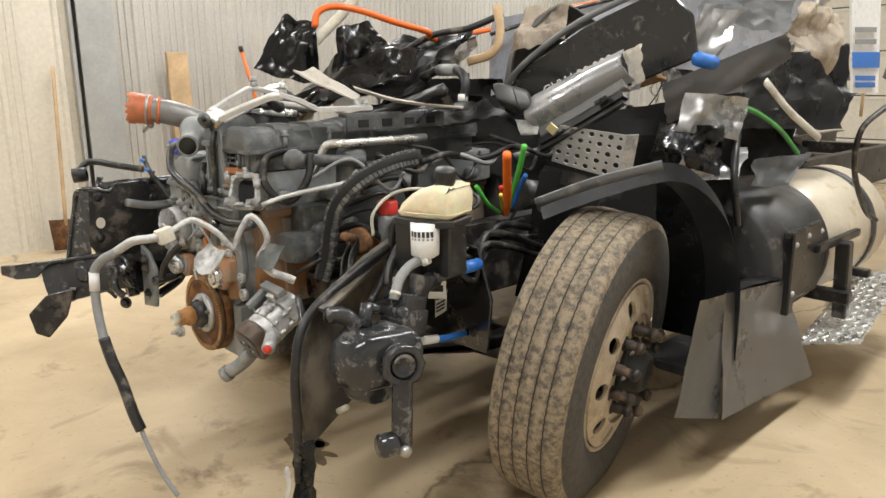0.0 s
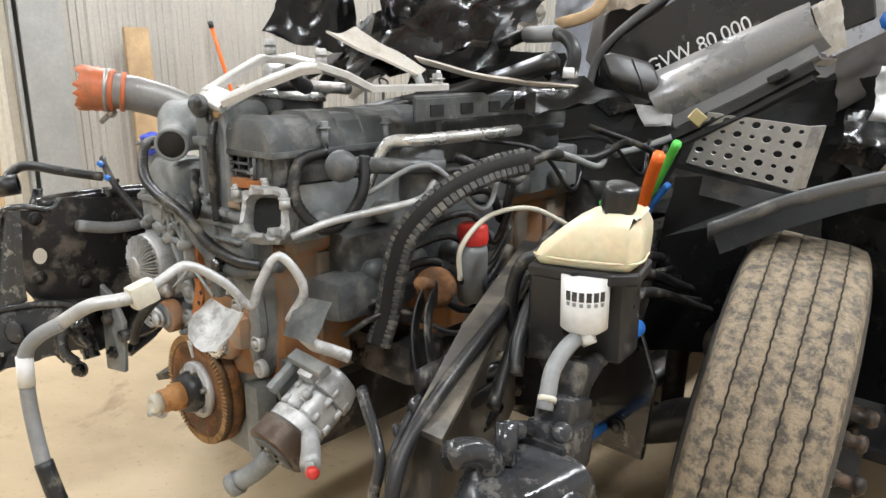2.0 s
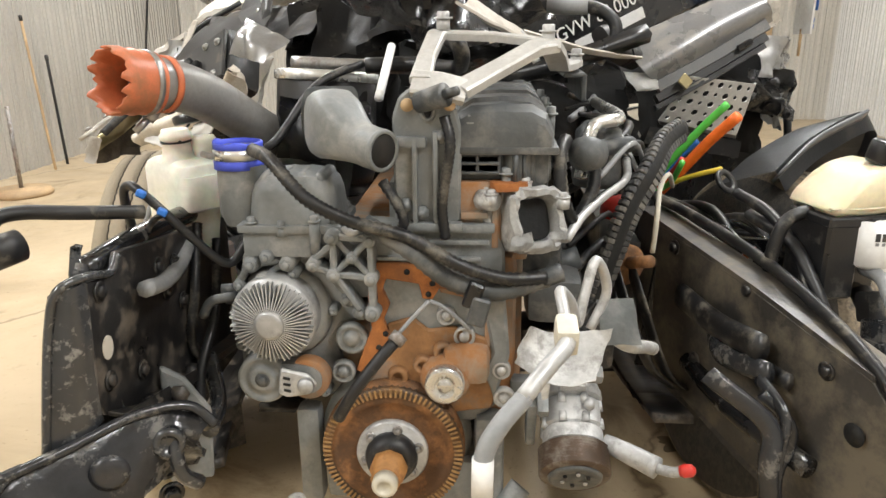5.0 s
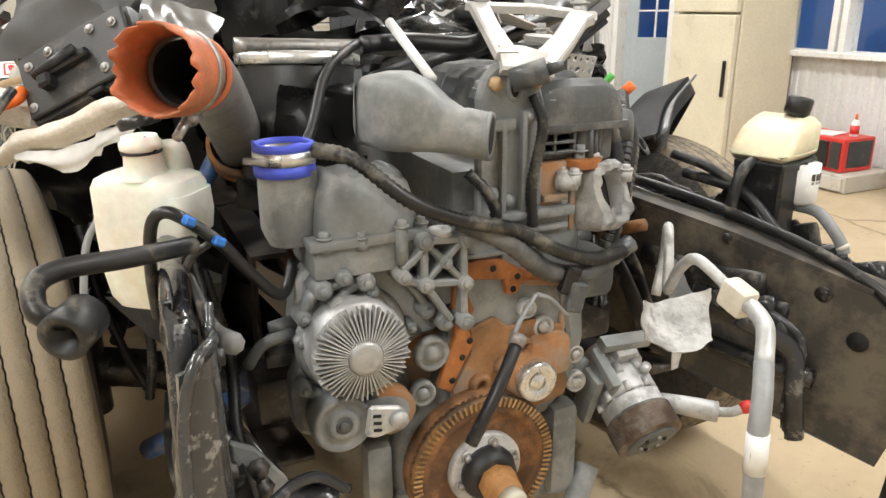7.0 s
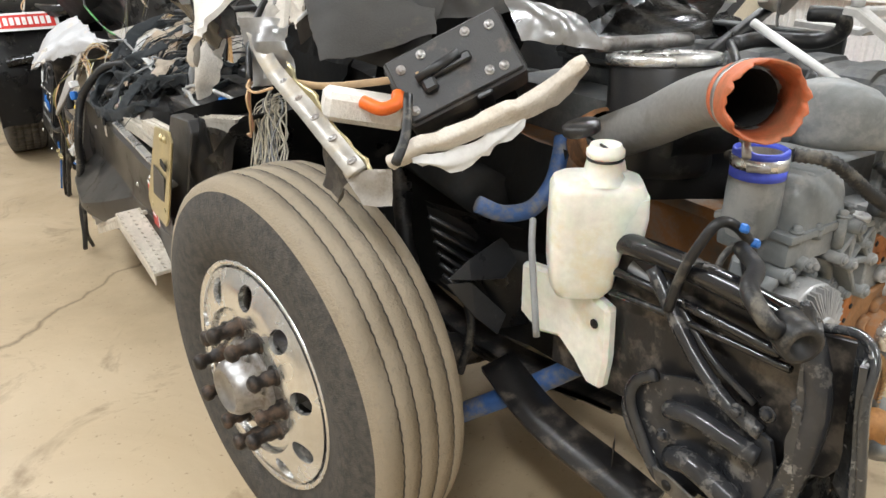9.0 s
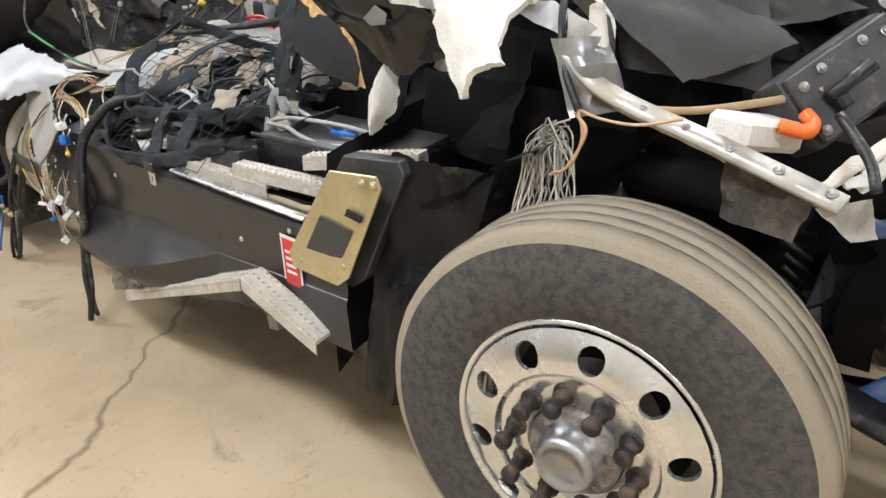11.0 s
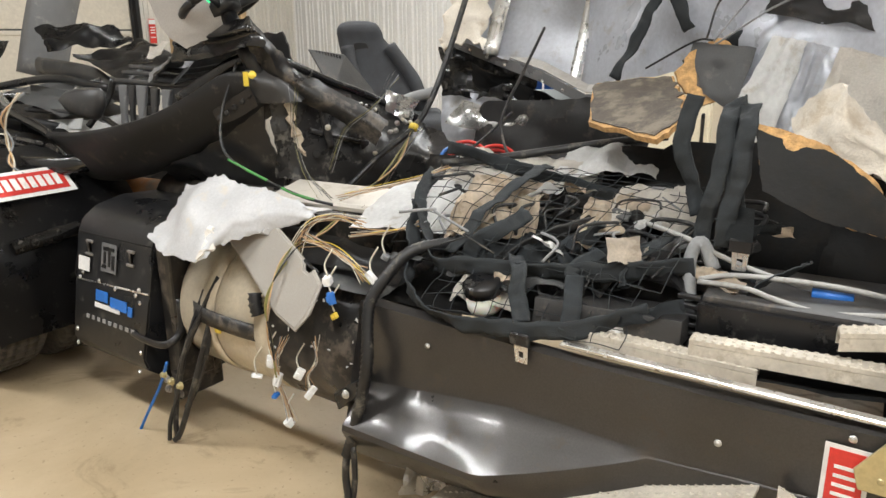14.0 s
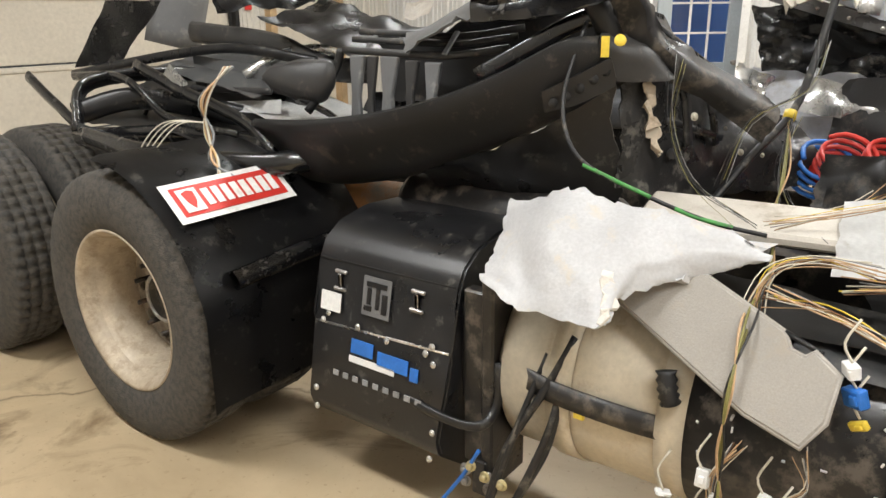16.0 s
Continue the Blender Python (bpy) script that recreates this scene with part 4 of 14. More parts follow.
def drive_wheel(m):
    w = thing("drive_wheel", (0, 0, 0), "rear drive wheel with a deep dished dirty white rim", "wheel", "truck wheels")
    part("tyre", tyre_mesh(True), ["tyre_s", "tyre_s", "tyre_g"], w, "black block-tread drive tyre")
    rim = part("rim", lathe([(0.285, 0.085), (0.302, 0.104), (0.310, 0.115), (0.306, 0.124), (0.296, 0.120), (0.285, 0.105), (0.275, 0.085), (0.265, 0.04), (0.262, -0.09), (0.268, -0.12), (0.30, -0.12), (0.30, -0.125), (0.255, -0.125), (0.25, -0.09), (0.255, 0.04), (0.285, 0.085)], (0, 0, 0), (1, 0, 0), 64), "rim_d", w)
    part("disc", holed_disc(0.105, 0.258, 0.205, 0.030, lambda r: -0.095 - 0.012 * (r - 0.105) / 0.15, 0.012), "disc_t", rim, "dusty grey-tan wheel disc")
    hub = part("hub", lathe([(0.112, -0.100), (0.110, -0.086), (0.098, -0.080), (0.094, -0.050), (0.088, -0.044), (0.076, -0.044), (0.072, -0.060), (0.040, -0.062), (0.036, -0.050), (0, -0.050)], (0, 0, 0), (1, 0, 0), 32), "disc_d", w, "oily dark axle hub")
    part("hub_ring", lathe([(0.084, -0.046), (0.096, -0.050), (0.098, -0.040), (0.092, -0.034), (0.084, -0.036), (0.084, -0.046)], (0, 0, 0), (1, 0, 0), 36), "steel", hub, "worn bright hub ring")
    for k in range(10):
        t = 2 * math.pi * (k + 0.5) / 10
        q = V((0, 0.143 * math.cos(t), 0.143 * math.sin(t)))
        part("stud", rod(q + V((-0.10, 0, 0)), q + V((-0.025, 0, 0)), 0.010, 0.009, 10), "nut", hub)
    w.matrix_basis = m
    return w


RX, RY = -1.30, 4.76
base_drive = drive_wheel(pose(RX, RY, WZ, 0, 0, 180))
copy_thing(base_drive, pose(RX + 0.33, RY, WZ, 35, 0, 180))
copy_thing(base_drive, pose(RX, RY + 1.33, WZ, 17, 0, 180))
copy_thing(base_drive, pose(RX + 0.33, RY + 1.33, WZ, 50, 0, 180))


# ---- engine ----
eng = thing("truck_engine", (-0.1, -0.4, 0.4), "dusty grey six-cylinder truck diesel engine with rusty front", "engine")
E_Y = -0.90


def cast_box(size, at, bev=0.015, turn=(0, 0, 0)):
    return smooth(box(size, at, bev, turn, 2), 50)


# block, head, cover
part("block", cast_box((0.36, 1.15, 0.36), (-0.10, -0.30, 0.80), 0.03), "rust_s", eng, "rust-stained iron engine block")
part("deck", cast_box((0.40, 1.1, 0.03), (-0.10, -0.30, 0.975), 0.008), "rust_s", eng)
for k in range(8):
    part("block_rib", cast_box((0.02, 0.05, 0.30), (0.085, -0.75 + 0.15 * k, 0.80), 0.006), "rust_s", eng)
part("oil_pan", join(cast_box((0.30, 1.05, 0.20), (-0.10, -0.28, 0.52), 0.05), cast_box((0.36, 1.10, 0.025), (-0.10, -0.28, 0.628), 0.006)), "blackd", eng, "black oil pan")
part("cylinder_head", join(cast_box((0.30, 1.10, 0.13), (-0.02, -0.31, 1.055), 0.012), *[rod((0.135, -0.80 + 0.18 * k, 1.03), (0.165, -0.80 + 0.18 * k, 1.03), 0.03, 0.026) for k in range(6)]), "engine", eng)
def ring_pts(c, u, v, a, b, e=3.0, n=24):
    """A rounded outline about c, a wide along u and b along v; e: 2 is round, more is squarer."""
    c, u, v = V(c), V(u).normalized(), V(v).normalized()
    out = []
    for i in range(n):
        cs, sn = math.cos(2 * math.pi * i / n), math.sin(2 * math.pi * i / n)
        out.append(c + u * a * math.copysign(abs(cs) ** (2 / e), cs) + v * b * math.copysign(abs(sn) ** (2 / e), sn))
    return out


def loft(sections, angle=40):
    """A closed body through outlines of equal count."""
    bm = bmesh.new()
    rings = [[bm.verts.new(p) for p in s] for s in sections]
    n = len(rings[0])
    for p, q in zip(rings, rings[1:]):
        for k in range(n):
            bm.faces.new((p[k], p[(k + 1) % n], q[(k + 1) % n], q[k]))
    bm.faces.new(rings[0][::-1])
    bm.faces.new(rings[-1])
    bmesh.ops.recalc_face_normals(bm, faces=bm.faces[:])
    return smooth(bm, angle)


def front_cast(outline, y, depth, bev=0.004):
    """A casting with a flat front: its outline in x and z, facing the front."""
    return slab([(x, y + depth, z) for x, z in outline], depth, (0, -1, 0), bev)


LID = [(-0.048, 1.192), (-0.048, 1.222), (-0.034, 1.254), (-0.010, 1.270), (0.045, 1.274), (0.100, 1.272), (0.126, 1.256), (0.140, 1.222), (0.140, 1.192)]
secs = []
for k, (y, dz, inset) in enumerate([(-0.918, -0.030, 0.010), (-0.912, -0.016, 0.004), (-0.895, -0.004, 0.0)] + [(-0.87 + 0.034 * j + (0.030 if h else 0), 0.0 if (j // 2) % 2 else -0.009, 0.0) for j in range(30) for h in (0, 1)]):
    secs.append([V((0.046 + (x - 0.046) * (1 - inset * 6), y, max(1.192, z + dz * (z - 1.192) / 0.08))) for x, z in LID])
vcov = part("valve_cover", loft(secs, 25), "engine_d", eng, "dark grey ribbed valve cover")
part("cover_flange", cast_box((0.205, 1.05, 0.014), (0.046, -0.395, 1.188), 0.004), "engine_d", vcov)
part("cover_skirt", cast_box((0.176, 1.02, 0.062), (0.046, -0.385, 1.152), 0.010), "engine_d", vcov)
for k, (x, y) in enumerate(((-0.010, -0.906), (0.076, -0.885), (-0.040, -0.70), (0.142, -0.78), (0.142, -0.60), (0.142, -0.42), (-0.040, -0.45))):
    part("cover_bolt", join(rod((x, y, 1.195), (x, y, 1.238), 0.008), bolt((x, y, 1.236), (0, 0, 1), 0.009, 0.014)), "engine", vcov)
col_ = part("fluted_column", join(loft([ring_pts((0.088, -0.872, z), (0.86, 0.5, 0), (-0.5, 0.86, 0), 0.046 * g, 0.030 * g, 4) for z, g in ((1.118, 0.9), (1.124, 1.0), (1.190, 0.96), (1.198, 0.90))]), *[rod(V((0.088, -0.872, 1.128)) + V((0.86, 0.5, 0)) * q + V((0.5, -0.86, 0)) * 0.029, V((0.088, -0.872, 1.188)) + V((0.86, 0.5, 0)) * q * 0.96 + V((0.5, -0.86, 0)) * 0.028, 0.005, n=8) for q in (-0.036, -0.018, 0.0, 0.018, 0.036)]), "engine_d", eng, "fluted cover foot")
part("column_bolt", join(rod((0.056, -0.905, 1.118), (0.056, -0.905, 1.145), 0.010), bolt((0.056, -0.905, 1.144), (0, 0, 1), 0.011, 0.010)), "engine", col_)
gr = part("breather_grille", join(box((0.088, 0.010, 0.080), (0.000, -0.890, 1.181), 0.002), *[box((0.086, 0.020, 0.0055), (0.000, -0.904, 1.146 + 0.0175 * k), 0.0012) for k in range(5)], *[box((0.0055, 0.016, 0.075), (x, -0.903, 1.181), 0.001) for x in (-0.042, 0.002, 0.042)]), "engine_d", eng, "slotted black grille")
part("head_front", join(cast_box((0.095, 0.05, 0.125), (0.000, -0.890, 1.068), 0.006), cast_box((0.05, 0.02, 0.012), (-0.002, -0.918, 1.070), 0.003), cast_box((0.012, 0.03, 0.12), (0.036, -0.906, 1.066), 0.003)), "rust_s", eng, "tan rust-stained head end")

# front timing case with rusty gasket faces
case = part("timing_case", join(front_cast([(-0.205, 1.055), (0.04, 1.04), (0.055, 1.0), (0.06, 0.80), (0.045, 0.68), (0.0, 0.64), (-0.20, 0.64), (-0.235, 0.72), (-0.205, 0.80)], -0.918, 0.05, 0.006), cast_box((0.235, 0.02, 0.018), (-0.082, -0.923, 1.046), 0.005), cast_box((0.22, 0.012, 0.010), (-0.085, -0.922, 1.018), 0.003), cast_box((0.012, 0.010, 0.06), (-0.10, -0.922, 1.0), 0.003), cast_box((0.20, 0.012, 0.008), (-0.09, -0.922, 0.985), 0.003)), "engine", eng, "grey timing case")
part("gasket_face", front_cast([(-0.199, 0.974), (-0.182, 0.980), (-0.110, 0.975), (-0.066, 0.948), (0.033, 0.928), (0.034, 0.916), (-0.067, 0.930), (-0.080, 0.908), (-0.099, 0.908), (-0.106, 0.938), (-0.168, 0.947), (-0.176, 0.925), (-0.163, 0.893), (-0.176, 0.862), (-0.163, 0.827), (-0.183, 0.792), (-0.208, 0.742), (-0.232, 0.756), (-0.215, 0.805), (-0.199, 0.845), (-0.204, 0.909)], -0.934, 0.016, 0.0015), "rust_o", case, "bright orange rusty gasket face")
part("rust_panel", front_cast([(-0.170, 0.852), (-0.120, 0.868), (-0.090, 0.842), (-0.04, 0.85), (0.022, 0.826), (0.050, 0.745), (0.034, 0.676), (-0.10, 0.655), (-0.202, 0.690), (-0.205, 0.745), (-0.170, 0.800)], -0.929, 0.012, 0.004), "rust_f", case, "rust-stained lower case")
part("tan_edge", front_cast([(-0.068, 0.936), (0.034, 0.921), (0.040, 0.905), (0.028, 0.80), (0.018, 0.80), (0.020, 0.902), (-0.066, 0.918)], -0.926, 0.008, 0.002), "rust_s", case)
part("corner_rib", front_cast([(0.010, 0.915), (0.058, 0.905), (0.068, 0.790), (0.038, 0.690), (0.016, 0.755), (0.034, 0.80)], -0.932, 0.03, 0.006), "engine", case)
for k, (sx, sz) in enumerate(((-0.188, 0.960), (-0.128, 0.962), (-0.080, 0.940), (-0.088, 0.918), (-0.190, 0.910), (-0.186, 0.875), (-0.172, 0.835), (-0.186, 0.806), (-0.206, 0.765), (-0.060, 0.800), (-0.100, 0.770), (-0.150, 0.745))):
    if k < 9:
        # thin black disc painted as the shade inside the hole
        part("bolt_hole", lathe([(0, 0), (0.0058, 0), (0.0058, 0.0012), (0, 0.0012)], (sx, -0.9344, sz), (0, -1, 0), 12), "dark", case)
    else:
        part("bolt_boss", lathe([(0.0, 0), (0.022, 0), (0.018, 0.014), (0.011, 0.016), (0.009, 0.004), (0, 0.004)], (sx, -0.928, sz), (0, -1, 0), 16), "rust_f", case)
for sx, sz, r in ((-0.240, 0.821, 0.024), (-0.259, 0.749, 0.018), (-0.055, 0.872, 0.014), (-0.020, 0.83, 0.016), (0.052, 0.76, 0.014), (0.058, 0.70, 0.016), (-0.022, 0.79, 0.013)):
    part("plug", lathe([(0, 0), (r * 1.35, 0), (r * 1.3, 0.014), (r * 1.05, 0.017), (r * 0.9, 0.010), (r * 0.62, 0.010), (r * 0.58, 0.019), (0, 0.019)], (sx, -0.918, sz), (0, -1, 0), 18), "alu" if r < 0.017 else "engine", case)

# crank damper with a toothed ring, flange and nose
CR = V((-0.16, -0.945, 0.598))
M["rust_r"] = mat("dark_rusty_tone_ring", (0.11, 0.075, 0.05), 0.55, 0.35, 0.35, 16, 0.35, 80, (0.30, 0.15, 0.05), 0.35, 10)
M["rust_n"] = mat("orange_rusty_nut", (0.46, 0.22, 0.07), 0.6, 0.1, 0.3, 20, 0.3, 90, (0.20, 0.10, 0.05), 0.3, 20)


def toothed(k, i, r, h):
    return (r - 0.006 * (i % 2) if abs(r - 0.128) < 0.001 else r), h


damper = part("crank_damper", join(lathe([(0.030, 0.0), (0.136, 0.0), (0.142, 0.006), (0.142, 0.026), (0.136, 0.032), (0.129, 0.034), (0.128, 0.046), (0.108, 0.048), (0.104, 0.040), (0.066, 0.038), (0.030, 0.036)], CR + V((0, 0.02, 0)), (0, -1, 0), 90, toothed)), "rust", eng, "rusty crank damper with a toothed ring")
part("tooth_ring", lathe([(0.109, 0.040), (0.126, 0.050), (0.139, 0.050), (0.141, 0.044), (0.139, 0.030), (0.110, 0.030), (0.109, 0.040)], CR + V((0, 0.02, 0)), (0, -1, 0), 144, lambda k, i, r, h: (r - (0.0035 if i % 2 and r > 0.12 else 0), h - (0.0035 if i % 2 and h > 0.043 else 0))), "rust_r", damper, "dark toothed tone ring")
M["gold_r"] = mat("golden_brown_rusty_steel", (0.42, 0.25, 0.10), 0.5, 0.3, 0.3, 18, 0.3, 90, (0.22, 0.12, 0.06), 0.3, 20)
tmesh = bpy.data.meshes.new("ring_tooth")
tbm = box((0.0042, 0.004, 0.017), (0, 0, 0), 0.0008)
tbm.to_mesh(tmesh)
tbm.free()
tmesh.materials.append(M["gold_r"])
for k in range(84):
    t = 2 * math.pi * k / 84
    o = new("ring_tooth", tmesh)
    o.parent = damper
    o.matrix_parent_inverse = damper.matrix_world.inverted()
    o.matrix_basis = Matrix.Translation(CR + V((0.1305 * math.sin(t), -0.0305, 0.1305 * math.cos(t)))) @ Matrix.Rotation(t, 4, "Y")
part("flange", lathe([(0, 0.038), (0.069, 0.038), (0.071, 0.041), (0.071, 0.052), (0.067, 0.055), (0.040, 0.055), (0.038, 0.075), (0.032, 0.078), (0, 0.078)], CR + V((0, 0.02, 0)), (0, -1, 0), 40), "alu", damper, "grey machined flange")
for k in range(6):
    t = 2 * math.pi * k / 6 + 0.3
    part("flange_bolt", bolt(CR + V((0.055 * math.cos(t), -0.035, 0.055 * math.sin(t))), (0, -1, 0), 0.007, 0.010), "steel", damper)
part("seal_ring", lathe([(0.030, 0.05), (0.050, 0.05), (0.052, 0.066), (0.044, 0.088), (0.034, 0.090), (0.030, 0.09)], CR + V((0, 0.02, 0)), (0, -1, 0), 28), "rubber", damper, "black seal ring")
part("crank_nose", lathe([(0.036, 0.06), (0.036, 0.085), (0.033, 0.09), (0.036, 0.096), (0.036, 0.112), (0.030, 0.116), (0.030, 0.140), (0.024, 0.143), (0, 0.143)], CR + V((0, 0.02, 0)), (0, -1, 0), 8), "rust_n", damper, "orange-rusty crank nose nut")
part("nose_tip", lathe([(0, 0.143), (0.024, 0.143), (0.024, 0.160), (0.020, 0.166), (0.012, 0.166), (0.011, 0.158), (0, 0.158)], CR + V((0, 0.02, 0)), (0, -1, 0), 20), "wire_w", damper, "pale nose tip")


# idler, tensioner, finned fan clutch
IP = V((-0.056, -0.983, 0.748))
idl = part("idler_arm", join(lathe([(0, 0), (0.047, 0), (0.05, 0.03), (0.043, 0.045), (0, 0.045)], IP + V((0, 0.07, 0)), (0, -1, 0), 24), cast_box((0.09, 0.05, 0.08), IP + V((0.04, 0.05, 0.03)), 0.02)), "rust_s", eng, "rusty idler housing")
part("idler_pulley", lathe([(0, 0.0), (0.036, 0.0), (0.038, 0.004), (0.038, 0.024), (0.034, 0.027), (0.018, 0.026), (0.016, 0.020), (0.013, 0.028), (0, 0.028)], IP + V((0, 0.03, 0)), (0, -1, 0), 28), "alub", idl, "bright white-metal idler pulley")
FH = V((-0.380, -0.970, 0.874))
fan = part("fan_clutch", join(lathe([(0, -0.020), (0.076, -0.020), (0.082, -0.014), (0.082, 0.030), (0.078, 0.036), (0, 0.040)], FH + V((0, 0.035, 0)), (0, -1, 0), 44), lathe([(0, 0.03), (0.030, 0.03), (0.028, 0.066), (0.020, 0.068), (0, 0.068)], FH + V((0, 0.035, 0)), (0, -1, 0), 30)), "alu", eng, "finned bright aluminium fan clutch")
for k in range(54):
    t = 2 * math.pi * k / 54
    r0, r1 = 0.029, 0.079 - 0.005 * (k % 3 == 0)
    f = slab([FH + V((r0 * math.cos(t), -0.001, r0 * math.sin(t))), FH + V((r1 * math.cos(t), -0.001, r1 * math.sin(t))), FH + V((r1 * math.cos(t), -0.016, r1 * math.sin(t))), FH + V((r0 * math.cos(t), -0.029, r0 * math.sin(t)))], 0.0022)
    part("cooling_fin", f, "alu", fan)
pump = part("water_pump", join(front_cast([(-0.455, 0.985), (-0.39, 1.010), (-0.30, 1.005), (-0.195, 0.985), (-0.190, 0.880), (-0.215, 0.845), (-0.262, 0.835), (-0.285, 0.80), (-0.270, 0.760), (-0.262, 0.690), (-0.30, 0.672), (-0.41, 0.668), (-0.475, 0.705), (-0.478, 0.79), (-0.455, 0.84), (-0.470, 0.90)], -0.895, 0.06, 0.010), lathe([(0, 0), (0.090, 0), (0.096, 0.01), (0.088, 0.026), (0.060, 0.034), (0, 0.034)], (-0.375, -0.895, 0.868), (0, -1, 0), 36)), "engine", eng, "grey cast water pump housing")
for k, (sx, sz, r, d) in enumerate(((-0.425, 0.972, 0.016, 0.045), (-0.392, 0.990, 0.013, 0.052), (-0.355, 0.975, 0.015, 0.046), (-0.345, 0.955, 0.012, 0.04), (-0.405, 0.945, 0.013, 0.05), (-0.455, 0.925, 0.014, 0.03), (-0.462, 0.885, 0.011, 0.03), (-0.462, 0.80, 0.012, 0.03), (-0.245, 0.900, 0.015, 0.03), (-0.218, 0.880, 0.016, 0.045), (-0.275, 0.875, 0.010, 0.03), (-0.30, 0.70, 0.011, 0.03), (-0.44, 0.70, 0.011, 0.03))):
    part("cast_boss", join(lathe([(0, 0), (r * 1.1, 0), (r, d), (r * 0.8, d + 0.003), (0, d + 0.003)], (sx, -0.893, sz), (0, -1, 0), 16), bolt((sx, -0.895 - d, sz), (0, -1, 0), r * 0.55, 0.008)), "engine", pump)
for x0, z0, x1, z1 in ((-0.43, 0.965, -0.35, 0.975), (-0.40, 0.945, -0.35, 0.975), (-0.455, 0.93, -0.425, 0.972), (-0.30, 0.975, -0.24, 0.90), (-0.455, 0.79, -0.40, 0.76)):
    part("pump_web", strap([(x0, -0.905, z0), ((x0 + x1) / 2, -0.915, (z0 + z1) / 2 + 0.006), (x1, -0.905, z1)], 0.03, (0, 1, 0), 0.012), "engine", pump)
part("pump_side_lugs", join(*[rod((-0.462, -0.885 + 0.02 * k, 0.905 - 0.03 * k), (-0.505, -0.89 + 0.02 * k, 0.905 - 0.03 * k), 0.014, 0.010, 12) for k in range(4)], tube([(-0.470, -0.90, 0.895), (-0.52, -0.905, 0.885), (-0.545, -0.90, 0.85)], 0.010, 8, 4)), "engine_d", pump)
t1, t2 = V((-0.412, -0.962, 0.745)), V((-0.325, -0.968, 0.743))
ten = part("belt_tensioner", join(lathe([(0, 0), (0.050, 0), (0.052, 0.03), (0.050, 0.055), (0.044, 0.060), (0.040, 0.054), (0.028, 0.054), (0.026, 0.060), (0.014, 0.060), (0.012, 0.052), (0, 0.052)], t1 + V((0, 0.055, 0)), (0, -1, 0), 36), loft([ring_pts((-0.368 + 0.0, y, 0.744), (1, 0, 0), (0, 0, 1), 0.072, 0.034, 2.6) for y in (-0.925, -0.960)], 40)), "engine", eng, "grey belt tensioner")
part("tensioner_pulley", lathe([(0, 0.0), (0.030, 0.0), (0.040, 0.002), (0.0425, 0.006), (0.0425, 0.030), (0.039, 0.033), (0.0, 0.033)], t2 + V((0, 0.045, 0)), (0, -1, 0), 32), "rust_s", ten, "tan-stained tensioner pulley")
part("tensioner_arm", join(front_cast([(-0.372, 0.776), (-0.318, 0.764), (-0.302, 0.743), (-0.318, 0.722), (-0.362, 0.714), (-0.380, 0.722)], -0.978, 0.012, 0.004), lathe([(0, 0), (0.017, 0), (0.015, 0.010), (0, 0.011)], (-0.323, -0.978, 0.743), (0, -1, 0), 16)), "alu", ten, "pale slotted tensioner arm")
for k in range(3):
    part("arm_slot", box((0.014, 0.002, 0.005), (-0.360, -0.9793, 0.757 - 0.013 * k), 0, (0, 12, 0)), "dark", ten)
part("tensioner_bolt", bolt(t1 + V((0, -0.002, 0)), (0, -1, 0), 0.010, 0.008), "engine_d", ten)

# thermostat housing with its stub and blue band
th = part("thermostat_housing", join(loft([ring_pts((-0.342, -0.862, z), (1, 0, 0), (0, 1, 0), a, b, 5, 32) for z, a, b in ((1.046, 0.086, 0.076), (1.060, 0.086, 0.076), (1.105, 0.080, 0.070), (1.124, 0.074, 0.064), (1.138, 0.062, 0.052), (1.144, 0.040, 0.034))], 30), cast_box((0.195, 0.165, 0.016), (-0.346, -0.862, 1.044), 0.004), cast_box((0.185, 0.15, 0.05), (-0.345, -0.862, 1.012), 0.008), loft([ring_pts((-0.452, -0.862, z), (1, 0, 0), (0, 1, 0), a, a, 2.4, 28) for z, a in ((1.035, 0.036), (1.060, 0.046), (1.120, 0.0455), (1.152, 0.0445))], 40), loft([ring_pts((-0.425 + 0.02 * k, -0.862, 1.062), (0, 1, 0), (0, 0, 1), 0.040, 0.036, 3) for k in range(4)], 40)), "engine", eng, "grey cast thermostat housing")
for k in range(4):
    part("cover_swelling", loft([ring_pts((-0.392 + 0.034 * k, y, 1.128), (1, 0, 0), (0, 0, 1), 0.015 * g, 0.018 * g, 2.2, 12) for y, g in ((-0.915, 0.4), (-0.905, 0.9), (-0.87, 1.0), (-0.82, 0.9))], 60), "engine", th)
for sx_, sy_, zz, hh in ((-0.418, -0.934, 1.034, 0.020), (-0.296, -0.944, 1.000, 0.060), (-0.258, -0.930, 1.030, 0.028), (-0.360, -0.936, 1.030, 0.018), (-0.265, -0.80, 1.034, 0.020)):
    part("cover_bolt", join(rod((sx_, sy_, zz), (sx_, sy_, zz + hh), 0.011, 0.010), bolt((sx_, sy_, zz + hh), (0, 0, 1), 0.0085, 0.010)), "engine", th)
nk = V((-0.455, -0.864, 1.150))
part("blue_band", lathe([(0.045, -0.004), (0.0475, -0.004), (0.0475, 0.014), (0.045, 0.014)], nk, n=28), "blueb", th, "blue silicone band")
part("clamp_band", lathe([(0.046, 0.014), (0.0485, 0.014), (0.0485, 0.034), (0.043, 0.034), (0.043, 0.014)], nk, n=28), "alub", th, "bright steel hose clamp")
